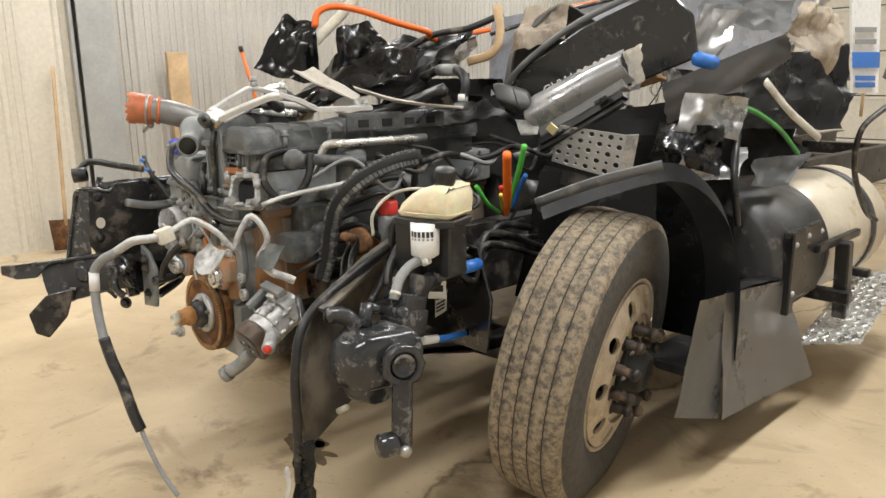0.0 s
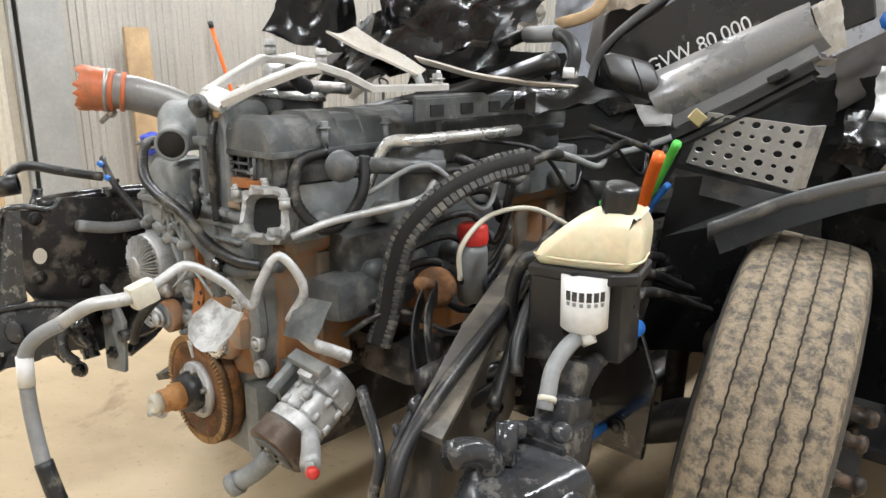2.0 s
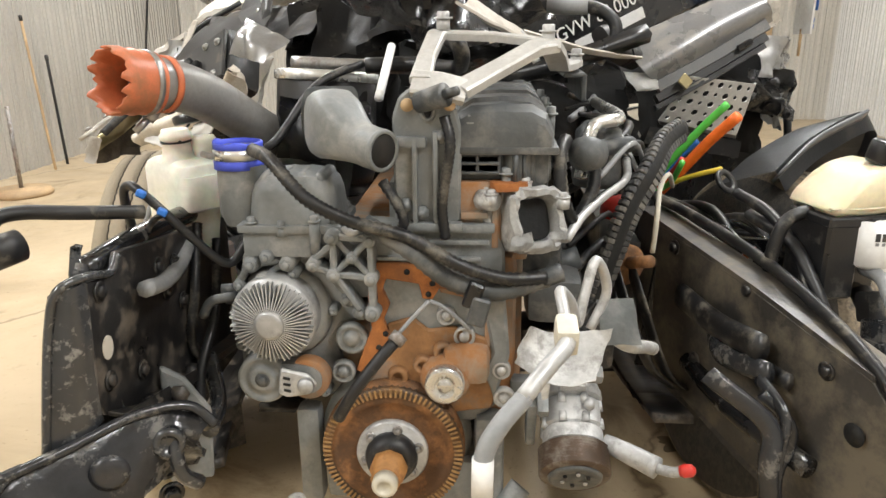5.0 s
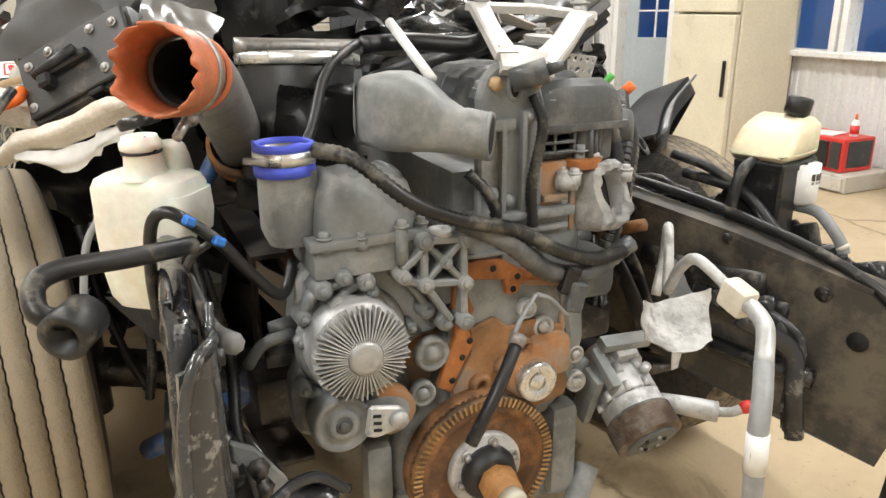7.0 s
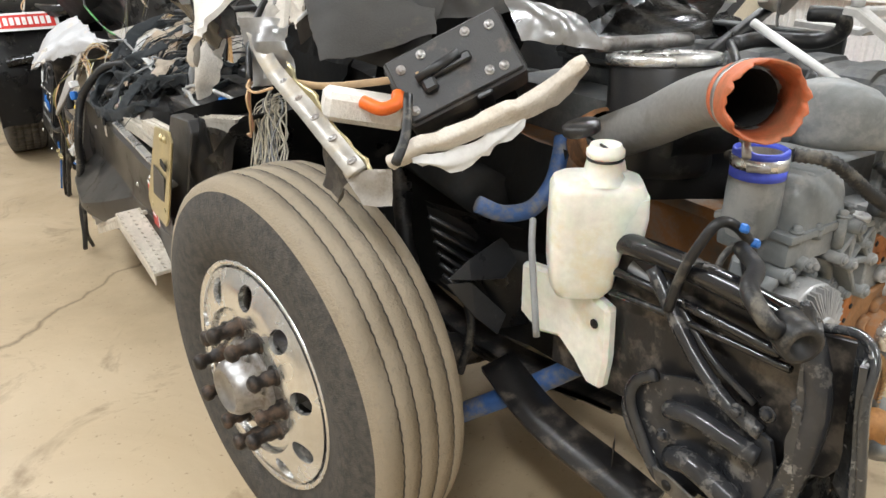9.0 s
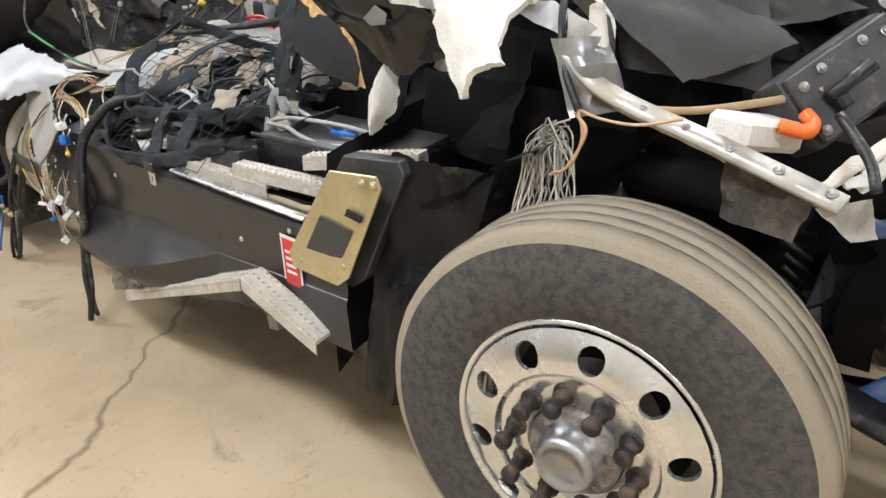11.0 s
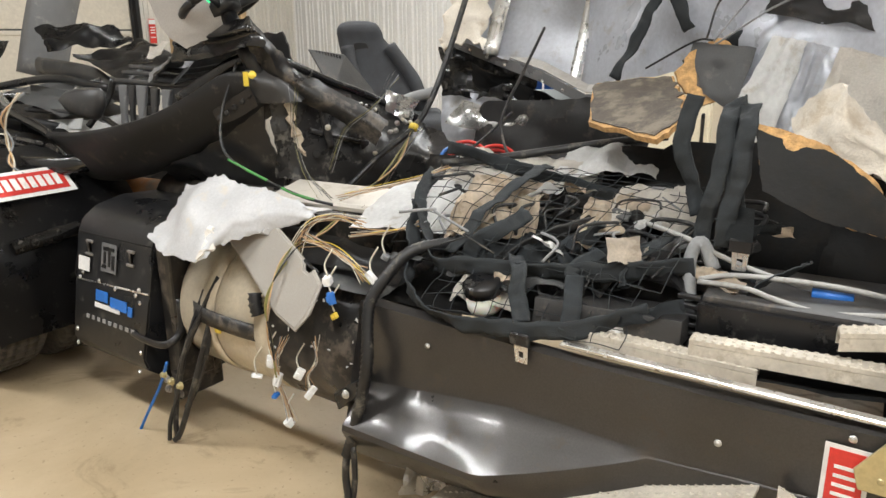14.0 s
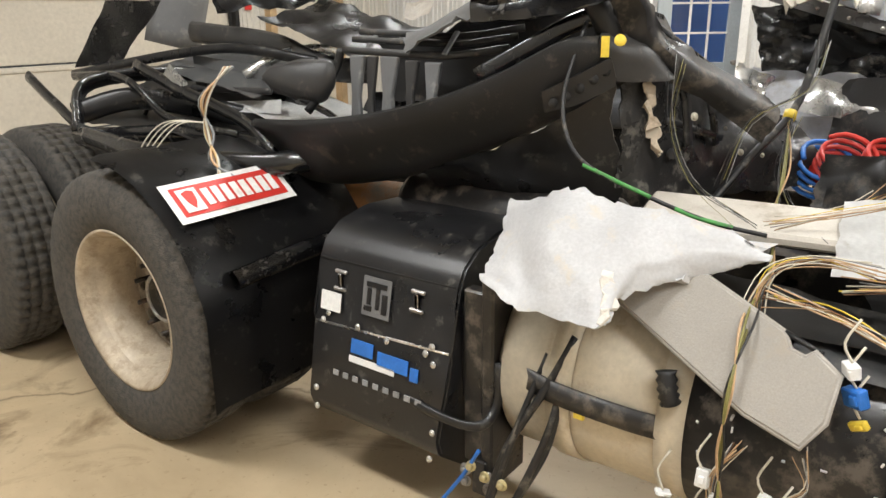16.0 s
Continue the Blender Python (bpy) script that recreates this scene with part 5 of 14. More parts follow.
part("blue_lip", lathe([(0.044, 0.034), (0.047, 0.034), (0.047, 0.044), (0.043, 0.046), (0.043, 0.036)], nk, n=28, wob=lambda k, i, r, h: (r, h + (0.012 * max(0, noise.noise(V((i * 0.25, 0, 2)))) if h > 0.04 else 0))), "blueb", th, "torn blue hose lip")
part("neck_mouth", lathe([(0.043, 0.036), (0.037, 0.036), (0.037, -0.01), (0, -0.01)], nk, n=28), "steel", th, "grey metal neck mouth")
part("clamp_screw", rod(nk + V((-0.062, -0.02, 0.024)), nk + V((-0.035, -0.045, 0.024)), 0.006), "steel", th)

# lattice bracket beside it
def bar(x0, z0, x1, z1, w=0.013, d=0.040, y=-0.938):
    L_ = math.hypot(x1 - x0, z1 - z0)
    return box((L_, d, w), ((x0 + x1) / 2, y, (z0 + z1) / 2), 0.003, (0, -math.degrees(math.atan2(z1 - z0, x1 - x0)), 0))


br = part("accessory_bracket", front_cast([(-0.255, 0.952), (-0.197, 0.948), (-0.197, 0.905), (-0.222, 0.905)], -0.925, 0.02, 0.003), "engine", eng, "pale cast aluminium lattice bracket")
for q in ((-0.262, 1.035, -0.192, 1.030), (-0.262, 0.962, -0.192, 0.955), (-0.262, 1.035, -0.262, 0.962), (-0.192, 1.030, -0.192, 0.885), (-0.262, 1.035, -0.192, 0.955, 0.011), (-0.262, 0.962, -0.192, 1.030, 0.011), (-0.300, 0.990, -0.262, 1.020, 0.012), (-0.300, 0.975, -0.262, 0.962, 0.012), (-0.262, 0.962, -0.215, 0.890, 0.012)):
    part("lattice_bar", bar(*q), "engine", br)
for sx, sz, r in ((-0.262, 1.035, 0.015), (-0.192, 1.030, 0.014), (-0.262, 0.962, 0.014), (-0.192, 0.955, 0.014), (-0.227, 0.996, 0.011), (-0.192, 0.886, 0.016), (-0.300, 0.982, 0.013)):
    part("bracket_boss", join(rod((sx, -0.915, sz), (sx, -0.964, sz), r, r * 0.9, 16), bolt((sx, -0.963, sz), (0, -1, 0), r * 0.6, 0.006)), "engine", br)
part("top_pad", lathe([(0.006, 0), (0.020, 0), (0.021, 0.010), (0.017, 0.013), (0.007, 0.013), (0.006, 0)], (-0.228, -0.938, 1.036), (0, 0, 1), 22), "alu", br, "round machined pad")

# inlet elbow (grey) with its round port, and the lifting plate
elb = [((-0.315, -0.800, 1.228), 0.020, 0.040, 3), ((-0.308, -0.815, 1.228), 0.036, 0.055, 3.2), ((-0.285, -0.850, 1.230), 0.050, 0.062, 3.4), ((-0.262, -0.885, 1.231), 0.056, 0.062, 3.6), ((-0.238, -0.915, 1.226), 0.050, 0.054, 3.4), ((-0.215, -0.935, 1.213), 0.040, 0.042, 2.8), ((-0.195, -0.952, 1.204), 0.035, 0.036, 2.2), ((-0.190, -0.956, 1.203), 0.037, 0.038, 2.0), ((-0.163, -0.976, 1.198), 0.036, 0.037, 2.0)]
ea = V((0.80, -0.60, -0.06)).normalized()
eu = V((0, 0, 1)) - ea * ea.z
ev = ea.cross(eu.normalized())
elbow = part("inlet_elbow", join(loft([ring_pts(c, ev, eu, a, b, e, 32) for c, a, b, e in elb], 32), loft([ring_pts((-0.315 + 0.02 * k, -0.80 + 0.05 * k, 1.232), (0.4, 1, 0), (0, 0, 1), 0.05, 0.06 - 0.004 * k, 3) for k in range(3)], 40)), "engine", eng, "grey cast air inlet elbow")
part("port_rim", lathe([(0.036, -0.004), (0.038, 0.0), (0.037, 0.006), (0.030, 0.006), (0.029, 0.0), (0.036, -0.004)], (-0.162, -0.977, 1.198), ea, 30), "engine", elbow)
part("port_bore", lathe([(0, 0.0035), (0.030, 0.0035), (0.030, 0.0045), (0, 0.0045)], (-0.162, -0.977, 1.198), ea, 28), "dark", elbow, "dark open port")
part("cast_mark", box((0.016, 0.004, 0.010), (-0.268, -0.945, 1.222), 0.002, (0, 6, -36)), "engine", elbow)
lift = part("lifting_plate", join(slab([(-0.150, E_Y, 1.045), (-0.028, E_Y, 1.045), (-0.026, E_Y, 1.23), (-0.036, E_Y, 1.262), (-0.054, E_Y, 1.290), (-0.082, E_Y, 1.306), (-0.112, E_Y, 1.304), (-0.138, E_Y, 1.284), (-0.150, E_Y, 1.25)], 0.022, (0, -1, 0), 0.005), *[cast_box((0.010, 0.018, h), (x, E_Y - 0.028, z), 0.004) for x, z, h in ((-0.110, 1.13, 0.16), (-0.072, 1.14, 0.17))], cast_box((0.13, 0.03, 0.016), (-0.088, E_Y - 0.024, 1.050), 0.005), cast_box((0.06, 0.02, 0.02), (-0.118, E_Y - 0.026, 1.205), 0.006)), "engine", eng, "grey cast lifting tower")
part("eye", loft([ring_pts((-0.086, y, 1.268), (1, 0, 0), (0, 0, 1), 0.009, 0.022, 2.3, 18) for y in (E_Y - 0.0225, E_Y - 0.0235)]), "dark", lift, "dark lifting slot")
part("eye_rim", tube([p for p in ring_pts((-0.086, E_Y - 0.024, 1.268), (1, 0, 0), (0, 0, 1), 0.012, 0.025, 2.3, 18)] + [V((-0.074, E_Y - 0.024, 1.268))], 0.004, 6, 1), "engine", lift)
for x, z, r in ((-0.122, 1.270, 0.012), (-0.047, 1.270, 0.011)):
    part("tan_plug", lathe([(0, 0), (r, 0), (r * 0.95, 0.007), (0, 0.008)], (x, E_Y - 0.022, z), (0, -1, 0), 16), "wood", lift, "tan plug")
for x, z in ((-0.098, 1.075), (-0.128, 1.09), (-0.062, 1.215)):
    part("tower_bolt", lathe([(0, 0), (0.013, 0), (0.013, 0.008), (0.008, 0.009), (0.007, 0.016), (0, 0.016)], (x, E_Y - 0.022, z), (0, -1, 0), 14), "engine", lift)
part("sensor_pod", join(rod((-0.100, -0.935, 1.275), (-0.052, -0.965, 1.292), 0.019, 0.021, 18), rod((-0.052, -0.965, 1.292), (-0.030, -0.978, 1.30), 0.010, 0.008, 10)), "engine_d", lift, "dark sensor pod across the tower")

# broken aluminium throttle outlet
M["castr"] = mat("rough_broken_cast_aluminium", (0.50, 0.50, 0.49), 0.58, 0.25, 0.3, 16, 0.7, 60, (0.24, 0.23, 0.22), 0.30, 20)
on = V((0.46, -0.84, 0.28)).normalized()
ox = V((0.84, 0.46, 0.0)).normalized()
oz = on.cross(ox) * -1
if oz.z < 0:
    oz = -oz
EX = V((0.116, -0.930, 1.066))


def jag(c, a, b, e, amp, seed, lift_=0.0):
    return [p + on * (lift_ + amp * noise.noise(V((k * 0.55, seed, 1)))) + (p - V(c)) * (0.16 * noise.noise(V((k * 0.5, seed + 5, 2)))) for k, p in enumerate(ring_pts(c, ox, oz, a, b, e, 36))]


rings = [jag(EX - on * 0.070, 0.050, 0.056, 4, 0.0, 1), jag(EX - on * 0.030, 0.054, 0.060, 4, 0.002, 2), jag(EX - on * 0.004, 0.056, 0.062, 4, 0.008, 3), jag(EX, 0.049, 0.054, 4, 0.012, 3, 0.006), jag(EX, 0.042, 0.043, 4, 0.010, 4, 0.003), jag(EX - on * 0.02, 0.040, 0.041, 4, 0.004, 5), jag(EX - on * 0.060, 0.039, 0.040, 4, 0.0, 6)]
mani = part("broken_outlet", loft(rings, 28), "castr", eng, "torn bright aluminium outlet with a jagged rim")
# black plug in the mouth, painting the shade of a deep bore
part("outlet_bore", loft([ring_pts(EX - on * d, ox, oz, 0.038, 0.039, 4, 24) for d in (0.030, 0.058)]), "dark", mani, "black plug painting the bore's shade")
part("body_block", join(cast_box((0.075, 0.06, 0.13), (0.038, -0.880, 1.060), 0.012, (0, 0, 20)), rod((0.010, -0.91, 1.098), (0.035, -0.935, 1.098), 0.020, 0.017, 16)), "castr", mani, "pale cast throttle body")
for k, (q, w, h, tn) in enumerate((((0.085, -0.965, 1.030), 0.030, 0.040, -30), ((0.120, -0.955, 1.022), 0.036, 0.022, 20), ((0.150, -0.925, 1.030), 0.026, 0.030, 50))):
    q = V(q)
    part("shard", crumple(q - ox * w - oz * h * 0.3, q + ox * w - oz * h * 0.5, q + ox * w * 0.7 + oz * h * 0.5 + on * 0.01, q - ox * w * 0.8 + oz * h * 0.4, 8, 6, 0.012, 40, 0.004, 0.25, 0.006, 700 + k), "castr", mani, "torn alloy shard")
part("rusty_collar", loft([ring_pts((0.060, -0.912, z), (0.9, 0.4, 0), (-0.4, 0.9, 0), 0.034, 0.026, 3) for z in (1.118, 1.132)]), "rust_o", mani, "rusty orange collar")
for q in ((0.028, -0.935, 1.112), (0.090, -0.905, 1.128), (0.160, -0.905, 1.10)):
    part("outlet_bolt", join(rod(V(q) - V((0, 0, 0.02)), q, 0.012), bolt(q, (0, 0, 1), 0.009, 0.008)), "alu", mani)

# alloy cross bracket on top
def cast_arm(pts, w, t, up):
    """A flat cast arm: rectangular in section, following pts."""
    up = V(up).normalized()
    secs = []
    pts = [V(p) for p in pts]
    for k, p in enumerate(pts):
        d = (pts[min(k + 1, len(pts) - 1)] - pts[max(k - 1, 0)]).normalized()
        sd = d.cross(up).normalized()
        n = sd.cross(d)
        ww = w[k] if isinstance(w, (list, tuple)) else w
        secs.append([p + sd * ww / 2 * a + n * t / 2 * b for a, b in ((-0.8, 1), (0.8, 1), (1, 0.6), (1, -1), (-1, -1), (-1, 0.6))])
    return loft(secs, 30)


xb = part("cross_bracket", join(cast_arm([(-0.112, -0.915, 1.308), (-0.066, -0.922, 1.304), (-0.020, -0.915, 1.292)], 0.050, 0.018, (0, -0.75, 0.65)), cast_arm([(-0.098, -0.918, 1.312), (-0.092, -0.85, 1.350), (-0.080, -0.780, 1.386), (-0.074, -0.755, 1.387)], (0.040, 0.032, 0.034, 0.04), 0.016, (0, -0.4, 1)), cast_arm([(-0.030, -0.915, 1.296), (0.040, -0.865, 1.330), (0.105, -0.805, 1.362), (0.140, -0.775, 1.368)], (0.046, 0.040, 0.040, 0.046), 0.018, (0, -0.4, 1)), cast_arm([(-0.080, -0.762, 1.386), (0.030, -0.772, 1.382), (0.135, -0.780, 1.370)], 0.020, 0.016, (0, -0.2, 1)), cast_arm([(0.132, -0.790, 1.369), (0.150, -0.725, 1.348), (0.165, -0.665, 1.318), (0.190, -0.580, 1.317), (0.210, -0.475, 1.318)], (0.046, 0.044, 0.040, 0.040, 0.046), 0.016, (0, 0, 1))), "castl", eng, "pale flat alloy tripod bracket")
for p in ((-0.068, -0.763, 1.415), (0.132, -0.772, 1.390), (0.215, -0.50, 1.335)):
    part("bracket_bolt", join(rod(V(p) - V((0, 0, 0.02)), p, 0.013), bolt(p, (0, 0, 1), 0.012, 0.012)), "alu", xb)

# rear mount frame over the engine's driver side
part("fuel_filter", join(lathe([(0, 0), (0.05, 0), (0.055, 0.02), (0.05, 0.12), (0.03, 0.14), (0, 0.14)], (0.26, -0.60, 1.06), n=20)), "engine_d", eng)
part("solenoid", join(lathe([(0, 0), (0.032, 0), (0.035, 0.02), (0.028, 0.05), (0, 0.055)], (0.20, -0.78, 1.16), (0.6, -0.7, 0.1), 18), rod((0.20, -0.76, 1.16), (0.33, -0.60, 1.15), 0.018)), "engine_d", eng, "round black sensor")
part("turbo_side_casting", cast_box((0.10, 0.6, 0.14), (0.13, -0.45, 0.93), 0.03), "engine_d", eng)
part("turbo_side_casting", cast_box((0.12, 0.25, 0.10), (0.16, -0.70, 0.86), 0.03), "engine_d", eng)
for k in range(4):
    part("casting_stub", rod((0.16, -0.70 + 0.13 * k, 0.90), (0.22, -0.70 + 0.13 * k, 0.92), 0.025), "engine_d", eng)
for k in range(3):
    part("casting_stub", rod((0.17, -0.62 + 0.15 * k, 0.78), (0.25, -0.64 + 0.15 * k, 0.80), 0.02), "engine_d", eng)
part("flywheel_housing", join(lathe([(0, 0), (0.30, 0), (0.31, 0.02), (0.30, 0.18), (0.22, 0.22), (0, 0.22)], (-0.10, 0.26, 0.82), (0, 1, 0), 30)), "blackd", eng)
part("gearbox", join(lathe([(0, 0), (0.22, 0), (0.20, 0.20), (0.16, 0.25), (0.16, 0.75), (0.08, 0.85), (0, 0.85)], (-0.10, 0.48, 0.80), (0, 1, 0), 20)), "blackd", eng, "black gearbox")
part("starter", join(rod((0.15, -0.20, 0.72), (0.15, 0.15, 0.72), 0.05), rod((0.20, -0.12, 0.76), (0.20, 0.08, 0.76), 0.028)), "blackd", eng)
part("engine_mount", cast_box((0.22, 0.12, 0.10), (0.20, -0.64, 0.70), 0.02), "blackd", eng)
part("engine_mount", cast_box((0.22, 0.12, 0.10), (-0.40, -0.64, 0.66), 0.02), "blackd", eng)
part("crank_cover", lathe([(0, 0), (0.15, 0), (0.155, 0.03), (0.13, 0.05), (0, 0.05)], CR + V((0, 0.075, 0)), (0, -1, 0), 36), "engine", eng)
for sz, q, bv in (((0.34, 0.05, 0.10), (-0.14, -0.90, 0.50), 0.02), ((0.06, 0.06, 0.20), (0.03, -0.915, 0.56), 0.02), ((0.05, 0.05, 0.22), (-0.34, -0.90, 0.55), 0.016)):
    part("front_rib", cast_box(sz, q, bv), "engine", eng)

# air compressor with its bracket
CP = V((0.196, -0.975, 0.583))
CA = V((0.0, 0.84, 0.54)).normalized()
CU = V((0, -0.54, 0.84)).normalized()
CX = V((1, 0, 0))
cmp_ = thing("ac_compressor", CP, "aluminium air conditioning compressor with a rusty grooved pulley", "compressor")
part("body", join(*[loft([ring_pts(CP + CA * d, CX, CU, a, a, e, 28) for d, a, e in ((0.030, 0.050, 2), (0.036, 0.060, 2.4), (0.062, 0.060, 2.4), (0.066, 0.056, 2.4))], 30), loft([ring_pts(CP + CA * d, CX, CU, a, a * 0.96, e, 28) for d, a, e in ((0.066, 0.052, 3), (0.072, 0.057, 3.4), (0.120, 0.057, 3.4), (0.126, 0.052, 3.4))], 30), loft([ring_pts(CP + CA * d, CX, CU, a, a, e, 28) for d, a, e in ((0.126, 0.050, 3), (0.131, 0.060, 3), (0.150, 0.060, 3), (0.185, 0.052, 3), (0.192, 0.040, 3))], 30)]), "alu", cmp_)
for d in (0.075, 0.115, 0.140):
    for k in range(8):
        a = 2 * math.pi * (k + 0.5) / 8
        q = CP + CX * 0.058 * math.cos(a) + CU * 0.058 * math.sin(a)
        part("body_lug", rod(q + CA * (d - 0.008), q + CA * (d + 0.012), 0.0085, 0.0075, 10), "alu", cmp_)
part("port_block", join(cast_box((0.050, 0.045, 0.030), CP + CA * 0.150 + CU * 0.066, 0.006, (32.7, 0, 0)), rod(CP + CA * 0.15 + CU * 0.07 + CX * 0.012, CP + CA * 0.15 + CU * 0.095 + CX * 0.012, 0.012, 0.010, 14), rod(CP + CA * 0.10 + CU * 0.055 + CX * 0.03, CP + CA * 0.10 + CU * 0.072 + CX * 0.03, 0.011, 0.010, 12)), "alu", cmp_)
M["rust_d"] = mat("dark_brown_worn_pulley", (0.10, 0.066, 0.045), 0.5, 0.4, 0.3, 14, 0.3, 80, (0.22, 0.20, 0.17), 0.3, 14)
pp = [(0.03, -0.024), (0.064, -0.024), (0.069, -0.021)]
for k in range(8):
    pp += [(0.070, -0.019 + 0.0058 * k), (0.0662, -0.0162 + 0.0058 * k)]
pul = part("pulley", lathe(pp + [(0.070, 0.029), (0.064, 0.031), (0.03, 0.030)], CP, CA, 48), "rust_d", cmp_, "brown grooved belt pulley")
part("clutch_plate", lathe([(0, -0.030), (0.013, -0.030), (0.015, -0.026), (0.030, -0.028), (0.046, -0.030), (0.052, -0.028), (0.053, -0.023), (0.0, -0.018)], CP, CA, 36), "engine_d", pul, "grey clutch plate")
for k in range(6):
    t = 2 * math.pi * k / 6 + 0.4
    part("rivet", lathe([(0, 0), (0.0045, 0), (0.0035, 0.004), (0, 0.004)], CP - CA * 0.029 + CX * 0.026 * math.cos(t) + CU * 0.026 * math.sin(t), -CA, 10), "alu" if k % 2 else "dark", pul)
part("mounting", join(cast_box((0.115, 0.03, 0.022), CP + CA * 0.155 + CU * 0.088 + CX * 0.0, 0.004, (25, 4, 0)), cast_box((0.022, 0.09, 0.022), CP + CA * 0.115 + CU * 0.070 - CX * 0.062, 0.004, (32.7, 0, 0)), cast_box((0.020, 0.05, 0.12), CP + CA * 0.10 - CX * 0.082, 0.006, (20, 0, 0)), cast_box((0.05, 0.04, 0.05), CP + CA * 0.15 + CU * 0.03 - CX * 0.10, 0.008)), "engine", cmp_, "grey alloy mounting frame")
part("rear_fitting", join(tube([CP + V((0.06, 0.03, 0.035)), CP + V((0.105, 0.0, 0.028)), CP + V((0.150, -0.035, 0.022))], 0.020, 14, 4, radii=[0.85, 1.0, 1.08]), tube([CP + V((0.150, -0.035, 0.022)), CP + V((0.172, -0.052, 0.026)), CP + V((0.190, -0.062, 0.036))], 0.010, 10, 4)), "alu", cmp_, "broken pale alloy fitting")
part("red_tip", lathe([(0, 0), (0.010, 0.0), (0.013, 0.008), (0.012, 0.022), (0.006, 0.028), (0, 0.028)], CP + V((0.185, -0.060, 0.034)), (0.9, -0.35, 0.35), 14), "red", cmp_, "red plastic tip")
hs = part("heat_shield", patch([[(0.072, -1.100, 0.862), (0.112, -1.118, 0.838), (0.160, -1.122, 0.830), (0.208, -1.115, 0.838)], [(0.082, -1.080, 0.882), (0.120, -1.075, 0.862), (0.165, -1.075, 0.858), (0.220, -1.085, 0.870)], [(0.100, -1.055, 0.908), (0.135, -1.040, 0.895), (0.180, -1.045, 0.895), (0.236, -1.068, 0.912)]], 6, 6, 0.004, 30, 0.0025, 11, 0.004), "castr", cmp_, "torn whitish metal heat shield cup")
part("shield_tab", slab([(0.112, -1.120, 0.838), (0.130, -1.122, 0.836), (0.128, -1.118, 0.806), (0.118, -1.116, 0.802)], 0.003, (0, -1, 0)), "castr", hs)
part("shield_bracket", crumple((0.235, -0.985, 0.845), (0.312, -0.965, 0.835), (0.300, -0.900, 0.905), (0.225, -0.925, 0.910), 10, 8, 0.006, 14, 0.003, 0.04, 0.012, 12), "engine", cmp_, "grey bent sheet bracket")
part("shield_pipe", tube([(0.262, -0.955, 0.845), (0.290, -0.945, 0.825), (0.325, -0.925, 0.815), (0.345, -0.90, 0.80)], 0.013, 10, 5), "alu", cmp_)
part("low_stub", join(tube([(0.095, -0.93, 0.50), (0.055, -0.955, 0.455), (0.022, -0.985, 0.425)], 0.024, 12, 4), rod((0.022, -0.985, 0.425), (0.008, -0.998, 0.412), 0.030, 0.028, 14)), "engine", cmp_, "dusty lower stub pipe")


# ---- chassis, front ----
def rail(a, b, za, zb, ha, hb, flange=0.07, side=1):
    """A channel rail standing upright between two plan points: web and two flanges."""
    a, b = V((*a, 0)), V((*b, 0))
    d = (b - a).normalized()
    n = V((d.y, -d.x, 0)) * side
    web = slab([a + V((0, 0, za)), b + V((0, 0, zb)), b + V((0, 0, zb + hb)), a + V((0, 0, za + ha))], 0.010, n, 0.001)
    top = slab([a + V((0, 0, za + ha)), b + V((0, 0, zb + hb)), b + V((0, 0, zb + hb)) + n * flange, a + V((0, 0, za + ha)) + n * flange], 0.010, (0, 0, 1))
    bot = slab([a + V((0, 0, za)), b + V((0, 0, zb)), b + V((0, 0, zb)) + n * flange, a + V((0, 0, za)) + n * flange], 0.010, (0, 0, 1))
    return join(web, top, bot)


ch = thing("chassis_frame", (0, 1.0, 0.3), "black painted truck ladder frame with splayed broken front ends", "truck frame")
part("rail", rail((0.40, -0.45), (0.43, 6.6), 0.60, 0.55, 0.27, 0.27, 0.08, -1), "blackd", ch)
part("rail", rail((-0.46, -0.45), (-0.60, 6.6), 0.60, 0.55, 0.27, 0.27, 0.08, 1), "blackd", ch)
for yy in (0.95, 2.6, 4.2, 5.4):
    part("crossmember", box((0.86, 0.14, 0.20), (-0.05, yy, 0.70), 0.01), "blackd", ch)

# driver front horn: tall splayed plate
dr = part("front_plate", join(slab([(0.40, -0.40, 0.60), (0.56, -0.80, 0.50), (0.70, -1.12, 0.44), (0.725, -1.15, 0.58), (0.715, -1.14, 0.74), (0.68, -1.06, 0.82), (0.56, -0.80, 0.885), (0.40, -0.40, 0.95)], 0.012, (1, 0.42, 0), 0.002), slab([(0.40, -0.40, 0.95), (0.56, -0.80, 0.885), (0.68, -1.06, 0.82), (0.75, -1.06, 0.82), (0.63, -0.78, 0.885), (0.47, -0.38, 0.95)], 0.010, (0, 0, 1))), "plate_d", ch, "dusty black splayed frame plate")
part("slot", lathe([(0, 0), (0.020, 0), (0.022, 0.003), (0, 0.003)], (0.668, -1.055, 0.715), (-1, -0.42, 0), 18), "dark", dr, "round hole")
for yy, zz in ((-0.55, 0.90), (-0.65, 0.66), (-0.78, 0.88), (-0.90, 0.60), (-0.98, 0.80), (-0.70, 0.74), (-0.86, 0.70)):
    xx = 0.40 + (-0.40 - yy) * 0.42
    part("rail_bolt", bolt((xx - 0.004, yy, zz), (-1, -0.42, 0), 0.012, 0.010), "blackd", dr)
part("pale_bolt", rod((0.624, -0.720, 0.821), (0.594, -0.740, 0.825), 0.008), "wire_w", dr, "pale fixing")
part("pale_bolt", rod((0.708, -0.980, 0.519), (0.678, -0.990, 0.499), 0.009), "wire_w", dr, "pale fixing")
